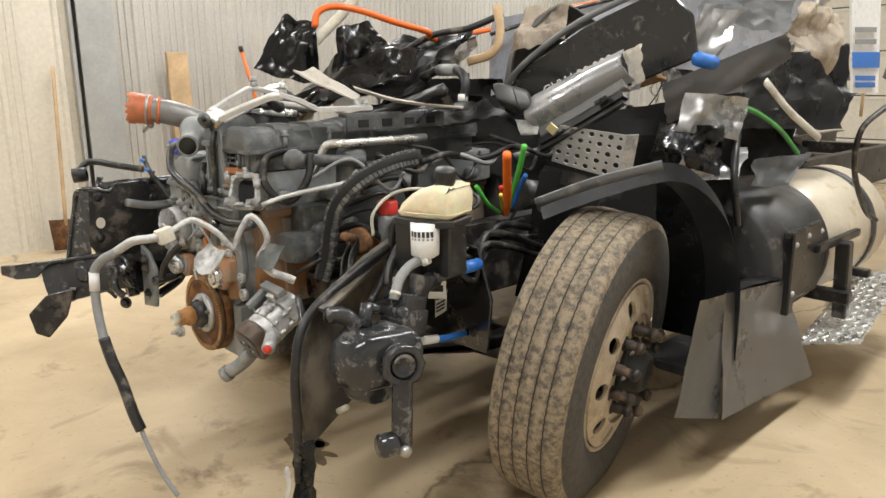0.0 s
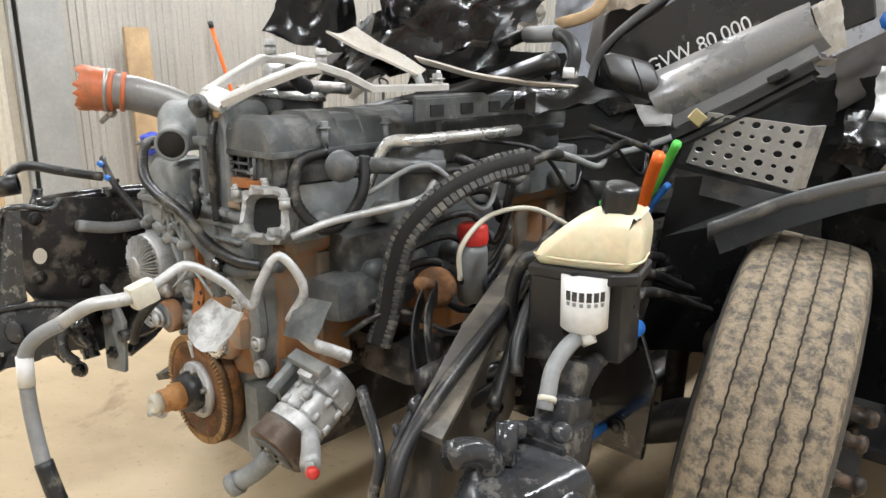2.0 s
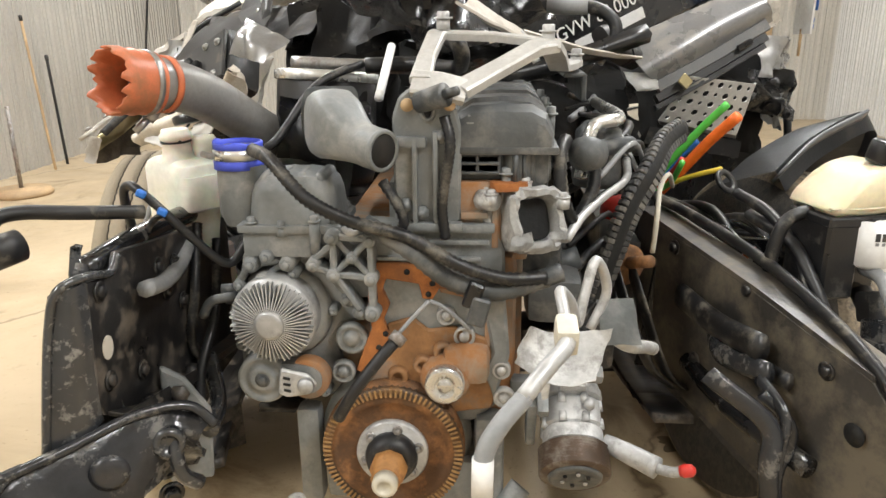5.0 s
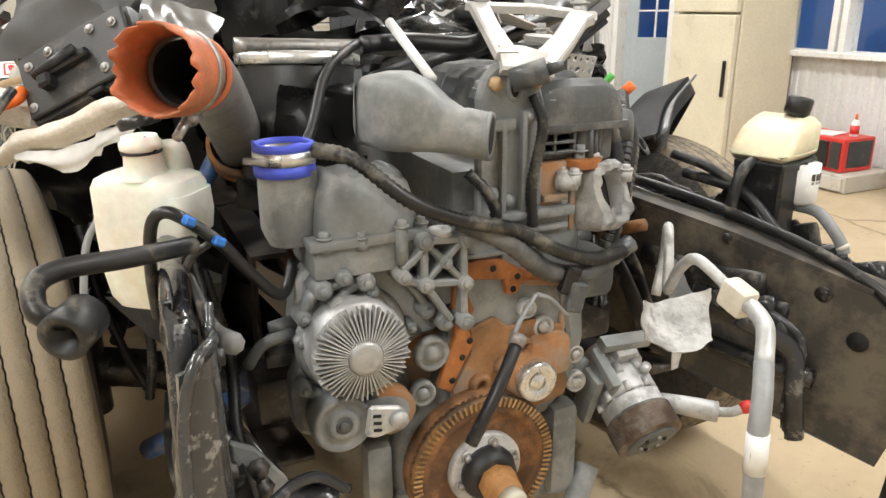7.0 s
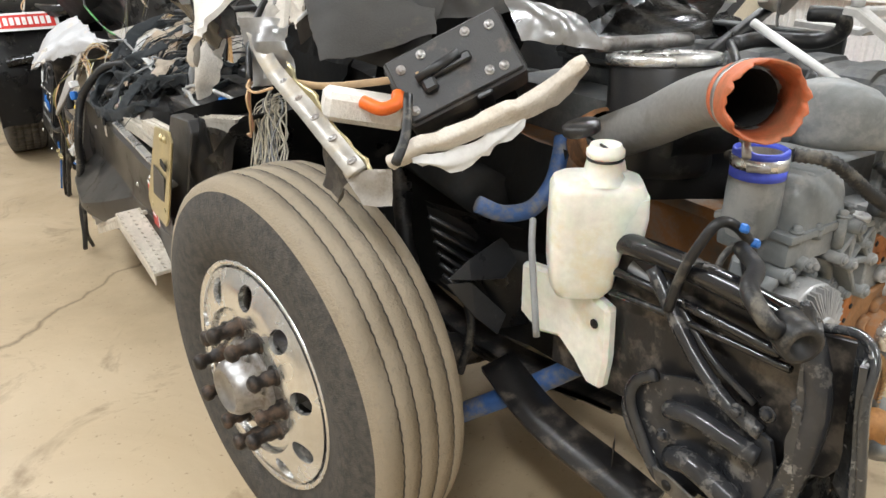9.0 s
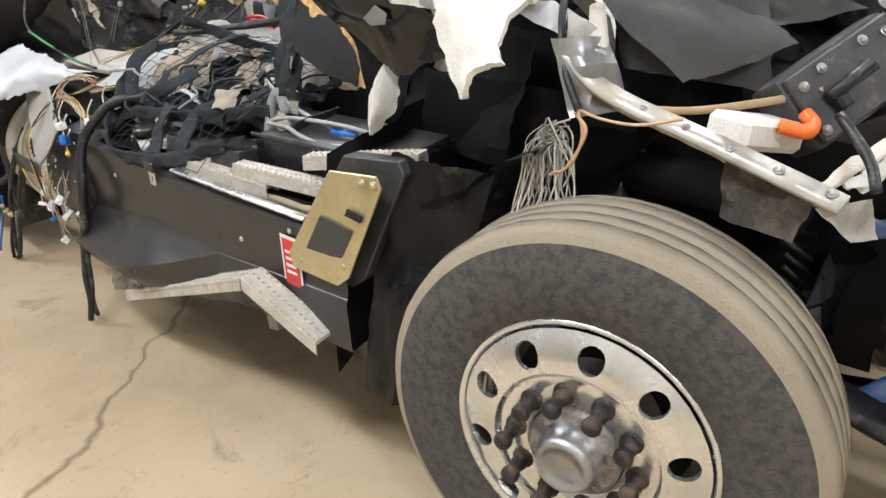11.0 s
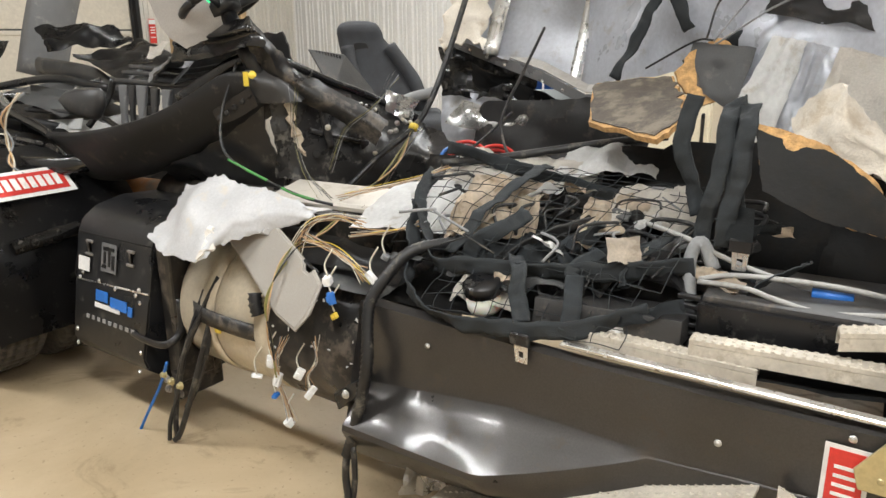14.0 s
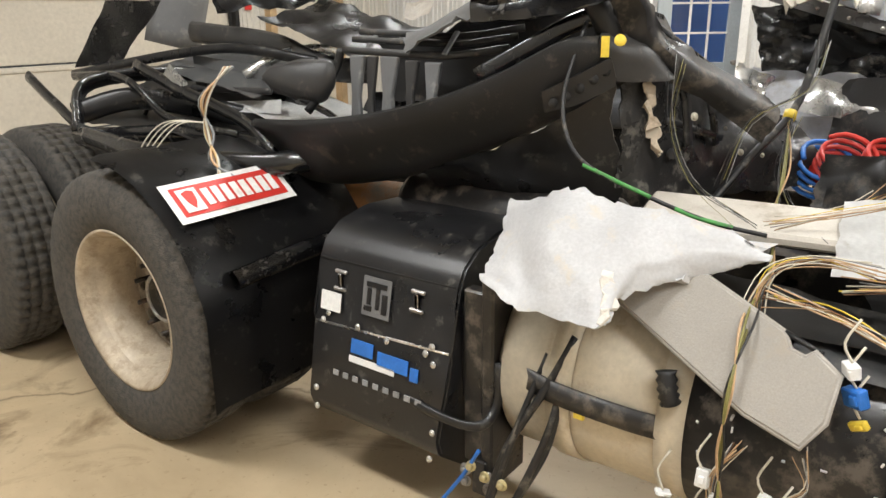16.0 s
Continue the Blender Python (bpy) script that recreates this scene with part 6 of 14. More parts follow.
part("edge_tube", tube([(0.40, -0.25, 0.985), (0.50, -0.48, 0.965), (0.600, -0.715, 0.925), (0.668, -0.95, 0.870), (0.705, -1.10, 0.800), (0.722, -1.15, 0.68), (0.724, -1.155, 0.52), (0.71, -1.15, 0.36)], 0.0125, 12, 6), "rubber", dr, "black hose along the plate edge")
part("edge_tube", tube([(0.590, -0.533, 1.028), (0.640, -0.62, 1.00), (0.668, -0.73, 0.94), (0.672, -0.80, 0.86), (0.70, -0.88, 0.80)], 0.0125, 10, 6), "rubber", dr)
part("strut", tube([(0.494, -0.620, 0.644), (0.541, -0.800, 0.619), (0.625, -1.000, 0.609)], 0.022, 12, 4), "black", dr, "black round strut")
part("torn_edge", crumple((0.70, -1.17, 0.26), (0.78, -1.15, 0.28), (0.77, -1.13, 0.50), (0.71, -1.16, 0.48), 8, 12, 0.02, 30, 0.01, 0.12, 0, 21), "black", dr, "torn black bracket end")
part("pale_scrap", crumple((0.705, -1.20, 0.28), (0.735, -1.20, 0.24), (0.735, -1.19, 0.42), (0.70, -1.18, 0.42), 6, 10, 0.012, 40, 0.004, 0.15, 0, 22), "white", dr, "pale torn scrap")

# steering gear on the driver horn
sg = thing("steering_gear", (0.84, -0.92, 0.40), "glossy black steering gearbox bolted to the frame horn", "steering gear")
M["gearm"] = mat("oily_grey_black_casting", (0.032, 0.033, 0.036), 0.18, 0.0, 0.35, 9, 0.45, 40, (0.17, 0.16, 0.145), 0.18, 18)
gl, gr = V((0.835, -1.060, 0.715)), V((0.835, -0.860, 0.690))
GL = (gr - gl).length
ga = (gr - gl).normalized()
gu = (V((0, 0, 1)) - ga * ga.z).normalized()
gv = gu.cross(ga)
part("housing", loft([ring_pts(gl + ga * GL * f, gu, gv, a, b, e, 32) for f, a, b, e in ((-0.16, 0.022, 0.022, 2.2), (-0.13, 0.050, 0.048, 2.4), (-0.04, 0.068, 0.064, 2.8), (0.04, 0.076, 0.070, 3.4), (0.10, 0.078, 0.072, 4.4), (0.62, 0.078, 0.072, 4.6), (0.66, 0.082, 0.076, 4.4), (0.78, 0.082, 0.076, 4.4), (0.82, 0.064, 0.062, 3.0), (1.0, 0.060, 0.060, 2.4))], 32), "gearm", sg)
part("sector_cover", loft([ring_pts(gl + ga * GL * 0.30 - gu * 0.070 + gv * d, ga, gu, a, a * 0.8, 2.6, 26) for d, a in ((-0.06, 0.045), (-0.02, 0.058), (0.050, 0.058), (0.066, 0.044))], 35), "gearm", sg)
RC = V((0.925, -0.962, 0.706))
part("shaft_boss", rod(RC - V((0.09, -0.01, 0)), RC, 0.056, 0.050, 22), "gearm", sg)
part("end_ring", lathe([(0.030, 0.0), (0.052, 0.0), (0.055, 0.006), (0.055, 0.024), (0.048, 0.030), (0.038, 0.030), (0.034, 0.020), (0.030, 0.0)], RC, (0.9, -0.4, 0.05), 28, lambda k, i, r, h: (r * (1 + (0.07 if i % 4 == 0 and k in (2, 3) else 0)), h)), "gearm", sg, "castellated end ring")
part("shaft_end", lathe([(0, -0.01), (0.032, -0.01), (0.032, 0.026), (0.026, 0.034), (0.020, 0.024), (0, 0.022)], RC, (0.9, -0.4, 0.05), 22), "gearm", sg, "scraped shaft end")
for k in range(6):
    q = gu * 0.076 * math.sin(k * 1.05 + 0.4) + gv * 0.072 * math.cos(k * 1.05 + 0.4)
    part("gear_bolt", bolt(gl + ga * GL * 0.80 + q, ga, 0.009, 0.012), "gearm", sg)
for k in range(2):
    part("cover_bolt", bolt(gl + ga * GL * (0.10 + 0.34 * k) + gv * 0.072 - gu * 0.02, gv, 0.008, 0.005), "rust" if k else "gearm", sg)
part("drop_arm", cast_arm([(0.940, -0.972, 0.672), (0.944, -0.978, 0.61), (0.948, -0.984, 0.55), (0.950, -0.988, 0.493)], 0.050, 0.034, (0.6, -0.8, 0)), "gearm", sg, "straight black drop arm")
part("arm_boss", lathe([(0, 0), (0.028, 0), (0.032, 0.006), (0.032, 0.045), (0.025, 0.052), (0, 0.052)], (0.945, -1.000, 0.505), (-0.3, -0.9, 0.0), 22), "gearm", sg)
part("ball_joint", lathe([(0, 0), (0.014, 0), (0.017, 0.010), (0.012, 0.020), (0, 0.022)], (0.966, -0.990, 0.490), (0.8, -0.5, -0.1), 16), "steel", sg, "scraped ball joint nut")
part("valve_body", join(cast_box((0.080, 0.100, 0.080), V((0.815, -0.850, 0.765)), 0.012, (-12, 0, 4)), cast_box((0.066, 0.080, 0.05), V((0.812, -0.835, 0.815)), 0.010, (-14, 0, 4))), "gearm", sg)
part("valve_cap", lathe([(0, 0), (0.017, 0), (0.018, 0.006), (0.015, 0.010), (0, 0.010)], (0.840, -0.880, 0.802), (0.5, -0.6, 0.6), 20), "gearm", sg)
part("valve_rib", box((0.084, 0.010, 0.06), (0.818, -0.905, 0.760), 0.003, (-12, 0, 4)), "gearm", sg)
part("input_joint", join(cast_box((0.045, 0.050, 0.065), V((0.802, -0.785, 0.850)), 0.010, (-20, 0, 6)), rod(V((0.803, -0.800, 0.825)), V((0.800, -0.735, 0.865)), 0.022)), "rubber", sg, "black steering shaft joint")
part("steering_shaft", rod((0.802, -0.745, 0.862), (0.772, -0.585, 0.858), 0.018, 0.018, 16), "rubber", sg, "black steering shaft")
part("shaft_sleeve", rod((0.772, -0.585, 0.858), (0.758, -0.500, 0.855), 0.019, 0.019, 18), "blue", sg, "bright blue shaft sleeve")
part("return_hose", tube([(0.810, -0.885, 0.835), (0.808, -0.875, 0.858), (0.800, -0.849, 0.891), (0.800, -0.806, 0.918), (0.792, -0.745, 0.920)], 0.014, 12, 6), "grey_h", sg, "grey return hose")
part("hose_clamp", rod((0.811, -0.882, 0.846), (0.809, -0.877, 0.853), 0.0155, 0.0155, 16), "wire_w", sg, "pale hose clamp")
part("side_port", tube([(0.812, -1.020, 0.790), (0.808, -1.035, 0.815), (0.802, -1.060, 0.830), (0.798, -1.095, 0.836)], 0.022, 14, 5), "gearm", sg, "cast pressure elbow")
part("top_port", join(rod((0.812, -0.990, 0.785), (0.803, -0.972, 0.842), 0.019, 0.018, 16), rod((0.805, -0.975, 0.832), (0.806, -0.922, 0.812), 0.015, 0.014, 14)), "gearm", sg, "cast return port")
for k, (a, b, c, d, r) in enumerate((((0.438, -0.950, 0.773), (0.541, -1.000, 0.697), (0.543, -1.020, 0.621), (0.556, -1.030, 0.498), 0.020), ((0.544, -0.920, 0.753), (0.572, -0.990, 0.710), (0.566, -1.000, 0.622), (0.574, -1.000, 0.493), 0.016), ((0.538, -0.960, 0.740), (0.593, -0.980, 0.676), (0.578, -0.980, 0.579), (0.587, -0.980, 0.490), 0.012))):
    part("strut", tube([V(a), V(b), V(c), V(d)], r, 8, 6, flat=0.55), "gearm", sg, "bent black strut with scraped paint")
for k, (a, b, c, r, mt) in enumerate((((0.551, -0.900, 0.806), (0.509, -0.750, 0.791), (0.470, -0.600, 0.800), 0.030, "rubber"), ((0.559, -0.930, 0.766), (0.507, -0.800, 0.749), (0.534, -0.650, 0.745), 0.024, "gearm"), ((0.598, -0.930, 0.750), (0.568, -0.800, 0.733), (0.543, -0.650, 0.722), 0.018, "rubber"))):
    part("frame_arm", tube([V(a), V(b), V(c)], r, 10, 6, flat=0.6), mt, sg)
ibp = thing("inner_bracket_plate", (0.60, -0.49, 0.62), "black painted bracket plate with labels inside the frame", "bracket")
part("plate", slab([(0.40, -0.485, 0.56), (0.78, -0.485, 0.56), (0.80, -0.485, 0.74), (0.74, -0.485, 0.90), (0.44, -0.485, 0.92)], 0.012, (0, 1, 0), 0.003), "black", ibp)
for q in ((0.45, 0.62), (0.72, 0.62), (0.46, 0.86), (0.70, 0.86)):
    part("plate_bolt", bolt((q[0], -0.486, q[1]), (0, -1, 0), 0.011, 0.009), "blackd", ibp)
for nm, pts, head in (("warning_label", ((0.599, -0.489, 0.84), (0.664, -0.489, 0.886), (0.659, -0.489, 0.815), (0.602, -0.489, 0.78)), "orange"), ("paper_label", ((0.542, -0.489, 0.809), (0.593, -0.489, 0.834), (0.593, -0.489, 0.765), (0.538, -0.489, 0.739)), "dark"), ("paper_label", ((0.553, -0.489, 0.71), (0.609, -0.489, 0.741), (0.604, -0.489, 0.667), (0.549, -0.489, 0.629)), "steel")):
    q = [V(p) for p in pts]
    lbq = thing(nm, q[3], "small white label with a coloured head and dark bars", "label")
    part("plate", slab(q, 0.0015, (0.2, -1, 0)), "white", lbq)
    o = V((0.0006, -0.003, 0))
    part("head", slab([q[0] + o, q[1] + o, q[1].lerp(q[2], 0.28) + o, q[0].lerp(q[3], 0.28) + o], 0.0015, (0.2, -1, 0)), head, lbq)
    for e in (0.42, 0.58, 0.74):
        l0, l1 = q[0].lerp(q[3], e), q[1].lerp(q[2], e)
        h = (q[3] - q[0]) * 0.08
        part("text_bar", slab([l0.lerp(l1, 0.12) + o, l0.lerp(l1, 0.85) + o, l0.lerp(l1, 0.85) + h + o, l0.lerp(l1, 0.12) + h + o], 0.0015, (0.2, -1, 0)), "dark", lbq)

# front axle, springs
ax = thing("front_axle", (0, 0, 0.3), "dirty black front axle beam with leaf springs", "axle")
part("beam", join(tube([(-0.86, 0.0, 0.50), (-0.66, 0.0, 0.44), (-0.45, 0.0, 0.36), (0.45, 0.0, 0.36), (0.66, 0.0, 0.44), (0.86, -0.04, 0.50)], 0.055, 8, 4), rod((-0.84, 0.0, 0.36), (-0.84, 0.0, 0.64), 0.045), rod((0.84, -0.04, 0.36), (0.84, -0.04, 0.64), 0.045)), "blackd", ax)
for sx in (-0.46, 0.44):
    for k in range(3):
        part("leaf", strap([(sx, -0.75 + 0.12 * k, 0.56 - 0.035 * k), (sx, 0.0, 0.40 + 0.012 * k), (sx, 0.80 - 0.12 * k, 0.56 - 0.035 * k)], 0.085, (1, 0, 0), 0.018), "blackd", ax)
    part("shock", join(rod((sx + 0.1 * (1 if sx > 0 else -1), 0.16, 0.38), (sx + 0.1 * (1 if sx > 0 else -1), 0.22, 0.85), 0.032), rod((sx + 0.1 * (1 if sx > 0 else -1), 0.2, 0.7), (sx + 0.1 * (1 if sx > 0 else -1), 0.25, 1.0), 0.02)), "blackd", ax)
part("tie_rod", rod((-0.80, 0.16, 0.36), (0.80, 0.14, 0.36), 0.02), "blackd", ax)
part("brake_chamber", join(lathe([(0, 0), (0.08, 0), (0.085, 0.03), (0.085, 0.09), (0.05, 0.12), (0, 0.12)], (0.72, 0.18, 0.62), (0.2, -1, 0.1), 22), rod((0.72, 0.06, 0.62), (0.76, -0.12, 0.60), 0.015)), "blackd", ax)
part("brake_chamber", join(lathe([(0, 0), (0.08, 0), (0.085, 0.03), (0.085, 0.09), (0.05, 0.12), (0, 0.12)], (-0.72, 0.18, 0.62), (-0.2, -1, 0.1), 22), rod((-0.72, 0.06, 0.62), (-0.76, -0.12, 0.60), 0.015)), "blackd", ax)

# passenger front horn
M["chipb"] = mat("chipped_gloss_black_paint", (0.036, 0.038, 0.041), 0.24, 0, 0.3, 7, 0.3, 40, (0.26, 0.25, 0.235), 0.13, 40, coat=0.6)
ph = thing("front_horn_bracket", (-0.6, -1.0, 0.3), "broken glossy black cast front bracket with a bolted plate", "truck bracket")
HX = -0.612
part("plate", slab([(HX, y, z) for y, z in ((-1.172, 1.018), (-1.098, 1.004), (-1.070, 1.038), (-0.80, 1.000), (-0.55, 0.965), (-0.55, 0.66), (-0.72, 0.680), (-1.070, 0.738), (-1.170, 0.780), (-1.190, 0.815))], 0.010, (-1, 0, 0), 0.002), "blackd", ph, "black bolted side plate")
part("shelf", slab([(HX, -0.60, 0.668), (HX, -1.070, 0.738), (HX, -1.172, 0.780), (HX + 0.030, -1.165, 0.772), (HX + 0.042, -1.075, 0.732), (HX + 0.045, -0.60, 0.662)], 0.009, (0, 0, 1), 0.002), "blackd", ph, "dusty lower flange with bolts")
for y, z in ((-1.142, 0.992), (-1.150, 0.835), (-0.93, 0.965), (-0.905, 0.905), (-0.84, 0.86), (-0.86, 0.95), (-1.04, 0.80)):
    part("plate_bolt", bolt((HX + 0.001, y, z), (1, 0, 0), 0.012, 0.008), "blackd", ph)
for y, z in ((-1.06, 0.746), (-0.88, 0.718), (-0.82, 0.709)):
    part("shelf_bolt", lathe([(0, 0), (0.020, 0), (0.020, 0.003), (0.014, 0.005), (0.013, 0.012), (0, 0.013)], (HX + 0.022, y, z), (0, 0, 1), 16), "blackd", ph)
# no opening here: a cream disc paints the light seen through it
part("round_plug", loft([ring_pts((HX + d, -1.142, 0.892), (0, 1, 0), (0, 0, 1), 0.017, 0.021, 2, 18) for d in (0.001, 0.0022)]), "cream", ph, "cream disc painted as light through a round hole")
part("front_flange", patch([[(HX, -1.172, 1.020), (HX, -1.180, 0.93), (HX, -1.188, 0.85), (HX, -1.186, 0.78)], [(HX - 0.012, -1.196, 1.016), (HX - 0.014, -1.206, 0.93), (HX - 0.016, -1.216, 0.84), (HX - 0.016, -1.222, 0.76)], [(HX - 0.045, -1.206, 1.008), (HX - 0.050, -1.218, 0.93), (HX - 0.056, -1.236, 0.84), (HX - 0.060, -1.256, 0.74)]], 5, 6, 0.002, 12, 0.010, 44, 0.0), "chipb", ph, "chipped rounded front flange")
part("flange_rim", tube([(HX + 0.004, -1.075, 1.036), (HX, -1.100, 1.010), (HX - 0.002, -1.165, 1.026), (HX - 0.030, -1.206, 1.014), (HX - 0.048, -1.216, 0.95), (HX - 0.055, -1.238, 0.85), (HX - 0.062, -1.258, 0.74)], 0.0075, 8, 5), "chipb", ph, "chipped pale-edged rim")
part("lower_casting", patch([[(-0.448, -1.108, 0.735), (-0.510, -1.100, 0.766), (-0.575, -1.155, 0.772), (-0.650, -1.250, 0.760), (-0.720, -1.315, 0.750)], [(-0.470, -1.125, 0.715), (-0.520, -1.140, 0.728), (-0.580, -1.200, 0.728), (-0.650, -1.285, 0.720), (-0.710, -1.340, 0.712)], [(-0.480, -1.105, 0.670), (-0.520, -1.125, 0.675), (-0.565, -1.205, 0.672), (-0.630, -1.295, 0.660), (-0.680, -1.345, 0.655)], [(-0.490, -1.080, 0.645), (-0.520, -1.100, 0.640), (-0.555, -1.180, 0.632), (-0.600, -1.275, 0.618), (-0.640, -1.345, 0.605)]], 6, 6, 0.009, 9, 0.014, 45, 0.006), "gearm", ph, "bent glossy black lower casting")
part("casting_ridge", tube([(-0.450, -1.115, 0.735), (-0.500, -1.110, 0.768), (-0.570, -1.160, 0.775), (-0.650, -1.260, 0.762), (-0.740, -1.345, 0.745)], 0.009, 8, 6), "gearm", ph)
part("outer_arm", slab([(-0.68, -1.30, 0.765), (-0.80, -1.40, 0.740), (-0.88, -1.44, 0.728), (-0.88, -1.44, 0.692), (-0.80, -1.41, 0.684), (-0.73, -1.36, 0.694)], 0.016, (-0.6, 0.8, 0), 0.004), "gearm", ph, "torn outward arm of the casting")
part("casting_rib", tube([(-0.520, -1.115, 0.735), (-0.515, -1.145, 0.700), (-0.505, -1.150, 0.655), (-0.485, -1.130, 0.625)], 0.014, 8, 5), "chipb", ph)
part("casting_boss", lathe([(0, 0), (0.030, 0), (0.028, 0.016), (0.018, 0.020), (0.016, 0.012), (0, 0.012)], (-0.527, -1.140, 0.715), (0.35, -0.9, 0.1), 20), "chipb", ph, "round bolt boss")
part("casting_pocket", lathe([(0.0, 0.0), (0.026, 0.004), (0.032, 0.014), (0.020, 0.020), (0, 0.016)], (-0.590, -1.225, 0.712), (0.4, -0.9, 0.1), 22), "gearm", ph, "shiny cast swelling")
part("torn_patch", crumple((-0.600, -1.282, 0.655), (-0.575, -1.270, 0.660), (-0.572, -1.268, 0.672), (-0.602, -1.284, 0.668), 5, 4, 0.004, 40, 0.003, 0.15, 0.0, 46), "castr", ph, "bright torn metal patch")
part("lower_fin", slab([(-0.590, -1.265, 0.665), (-0.650, -1.350, 0.640), (-0.690, -1.405, 0.570), (-0.665, -1.395, 0.500), (-0.640, -1.360, 0.480), (-0.600, -1.300, 0.560)], 0.012, (0.6, -0.6, 0.2), 0.003), "blackd", ph, "brown-black torn lower fin")
part("top_arm", tube([(-0.632, -0.56, 1.000), (-0.632, -0.80, 1.020), (-0.640, -0.98, 1.025), (-0.648, -1.120, 1.018)], 0.022, 14, 5), "black", ph, "glossy black rolled upper edge")
part("outer_rib", tube([(-0.640, -0.64, 0.955), (-0.640, -0.85, 0.960), (-0.648, -1.08, 0.962)], 0.009, 8, 4), "black", ph)
part("outer_rib", tube([(-0.640, -0.62, 0.900), (-0.640, -0.85, 0.925), (-0.648, -1.10, 0.945)], 0.007, 8, 4), "black", ph)
part("pad", slab([(-0.602, -1.000, 0.540), (-0.520, -0.985, 0.545), (-0.515, -0.975, 0.690), (-0.560, -0.980, 0.760), (-0.598, -0.995, 0.790)], 0.016, (0.2, -1, 0), 0.004), "engine", ph, "grey dusty mounting pad")
for x, z in ((-0.560, 0.735), (-0.556, 0.700), (-0.552, 0.600)):
    part("pad_bolt", lathe([(0, 0), (0.020, 0), (0.020, 0.003), (0.013, 0.005), (0.012, 0.016), (0, 0.017)], (x, -1.010, z), (0.2, -1, 0), 6), "blackd", ph)
for piece in (rod((-0.616, -1.080, 0.701), (-0.560, -1.100, 0.690), 0.024), bolt((-0.556, -1.100, 0.579), (0.6, -0.8, 0), 0.016, 0.018),):
    part("big_bolt", piece, "black", ph)
part("sway_link", tube([(-0.596, -1.060, 0.679), (-0.586, -1.060, 0.633), (-0.571, -1.060, 0.594)], 0.022, 10, 4), "black", ph)
part("leaf_hanger", crumple((-0.614, -0.750, 0.430), (-0.558, -0.700, 0.432), (-0.563, -0.700, 0.547), (-0.611, -0.750, 0.528), 6, 6, 0.01, 20, 0.015, 0, 0, 33), "blackd", ph)
part("pan", patch([[(-0.640, -0.850, 0.800), (-0.642, -0.945, 0.832), (-0.645, -1.021, 0.820), (-0.650, -1.090, 0.808)], [(-0.646, -0.812, 0.724), (-0.634, -0.925, 0.740), (-0.634, -1.000, 0.745), (-0.648, -1.105, 0.760)], [(-0.646, -0.850, 0.668), (-0.634, -0.935, 0.685), (-0.634, -1.010, 0.690), (-0.648, -1.112, 0.700)], [(-0.646, -0.905, 0.604), (-0.638, -0.975, 0.610), (-0.638, -1.040, 0.612), (-0.648, -1.118, 0.640)]], 7, 6, 0.004, 8, 0.008, 47, 0.0), "gearm", ph, "glossy black pressed pan")
part("pan_rim", tube([(-0.652, -0.862, 0.806), (-0.656, -0.822, 0.770), (-0.657, -0.814, 0.722), (-0.657, -0.848, 0.666), (-0.657, -0.899, 0.606), (-0.655, -0.975, 0.594), (-0.652, -1.045, 0.584)], 0.013, 10, 5, flat=0.7), "gearm", ph, "rounded pan rim")
part("pan_ridge", tube([(-0.650, -0.898, 0.752), (-0.656, -0.960, 0.774), (-0.656, -1.027, 0.773), (-0.650, -1.080, 0.768)], 0.018, 12, 5), "gearm", ph, "glossy pressed ridge")
part("pan_ridge", tube([(-0.650, -0.920, 0.660), (-0.658, -0.962, 0.680), (-0.658, -1.007, 0.674), (-0.650, -1.055, 0.655)], 0.024, 12, 5), "gearm", ph, "glossy pressed swelling")
part("foot_strip", slab([(-0.664, -0.892, 0.628), (-0.664, -0.925, 0.634), (-0.664, -1.000, 0.622), (-0.664, -1.060, 0.606), (-0.664, -1.055, 0.576), (-0.664, -0.975, 0.588), (-0.664, -0.905, 0.598)], 0.006, (-1, 0, 0), 0.002), "plate_d", ph, "dusty brown foot strip")
for q in ((-0.671, -0.932, 0.614), (-0.671, -0.984, 0.608)):
    part("foot_hole", lathe([(0, 0), (0.009, 0), (0.011, 0.002), (0, 0.0015)], q, (-1, 0, 0), 16), "dark", ph)
part("diagonal_strut", tube([(-0.645, -0.822, 1.000), (-0.650, -0.890, 0.927), (-0.652, -0.952, 0.870), (-0.652, -1.020, 0.828), (-0.650, -1.075, 0.815)], 0.014, 10, 5), "gearm", ph, "glossy black diagonal strut")
part("strut_lip", tube([(-0.640, -0.850, 0.985), (-0.640, -0.915, 0.925), (-0.640, -0.975, 0.880), (-0.640, -1.05, 0.850)], 0.007, 8, 5), "gearm", ph)
part("front_post", tube([(-0.648, -1.108, 1.026), (-0.652, -1.137, 0.970), (-0.654, -1.153, 0.910), (-0.654, -1.150, 0.845), (-0.652, -1.138, 0.771), (-0.650, -1.120, 0.690)], 0.022, 12, 5, flat=0.8), "gearm", ph, "glossy black front post")
part("crown_ring", lathe([(0.016, 0), (0.030, 0), (0.034, 0.006), (0.034, 0.022), (0.028, 0.028), (0.018, 0.026), (0.016, 0.0)], (-0.635, -1.094, 0.994), (-1, -0.25, 0.1), 26), "gearm", ph, "round bush eye")
for y, z in ((-0.99, 0.842), (-1.035, 0.835), (-1.085, 0.86), (-1.13, 0.90), (-0.90, 0.70)):
    part("casting_bolt", bolt((-0.658, y, z), (-1, -0.1, 0.1), 0.009, 0.010), "gearm", ph)
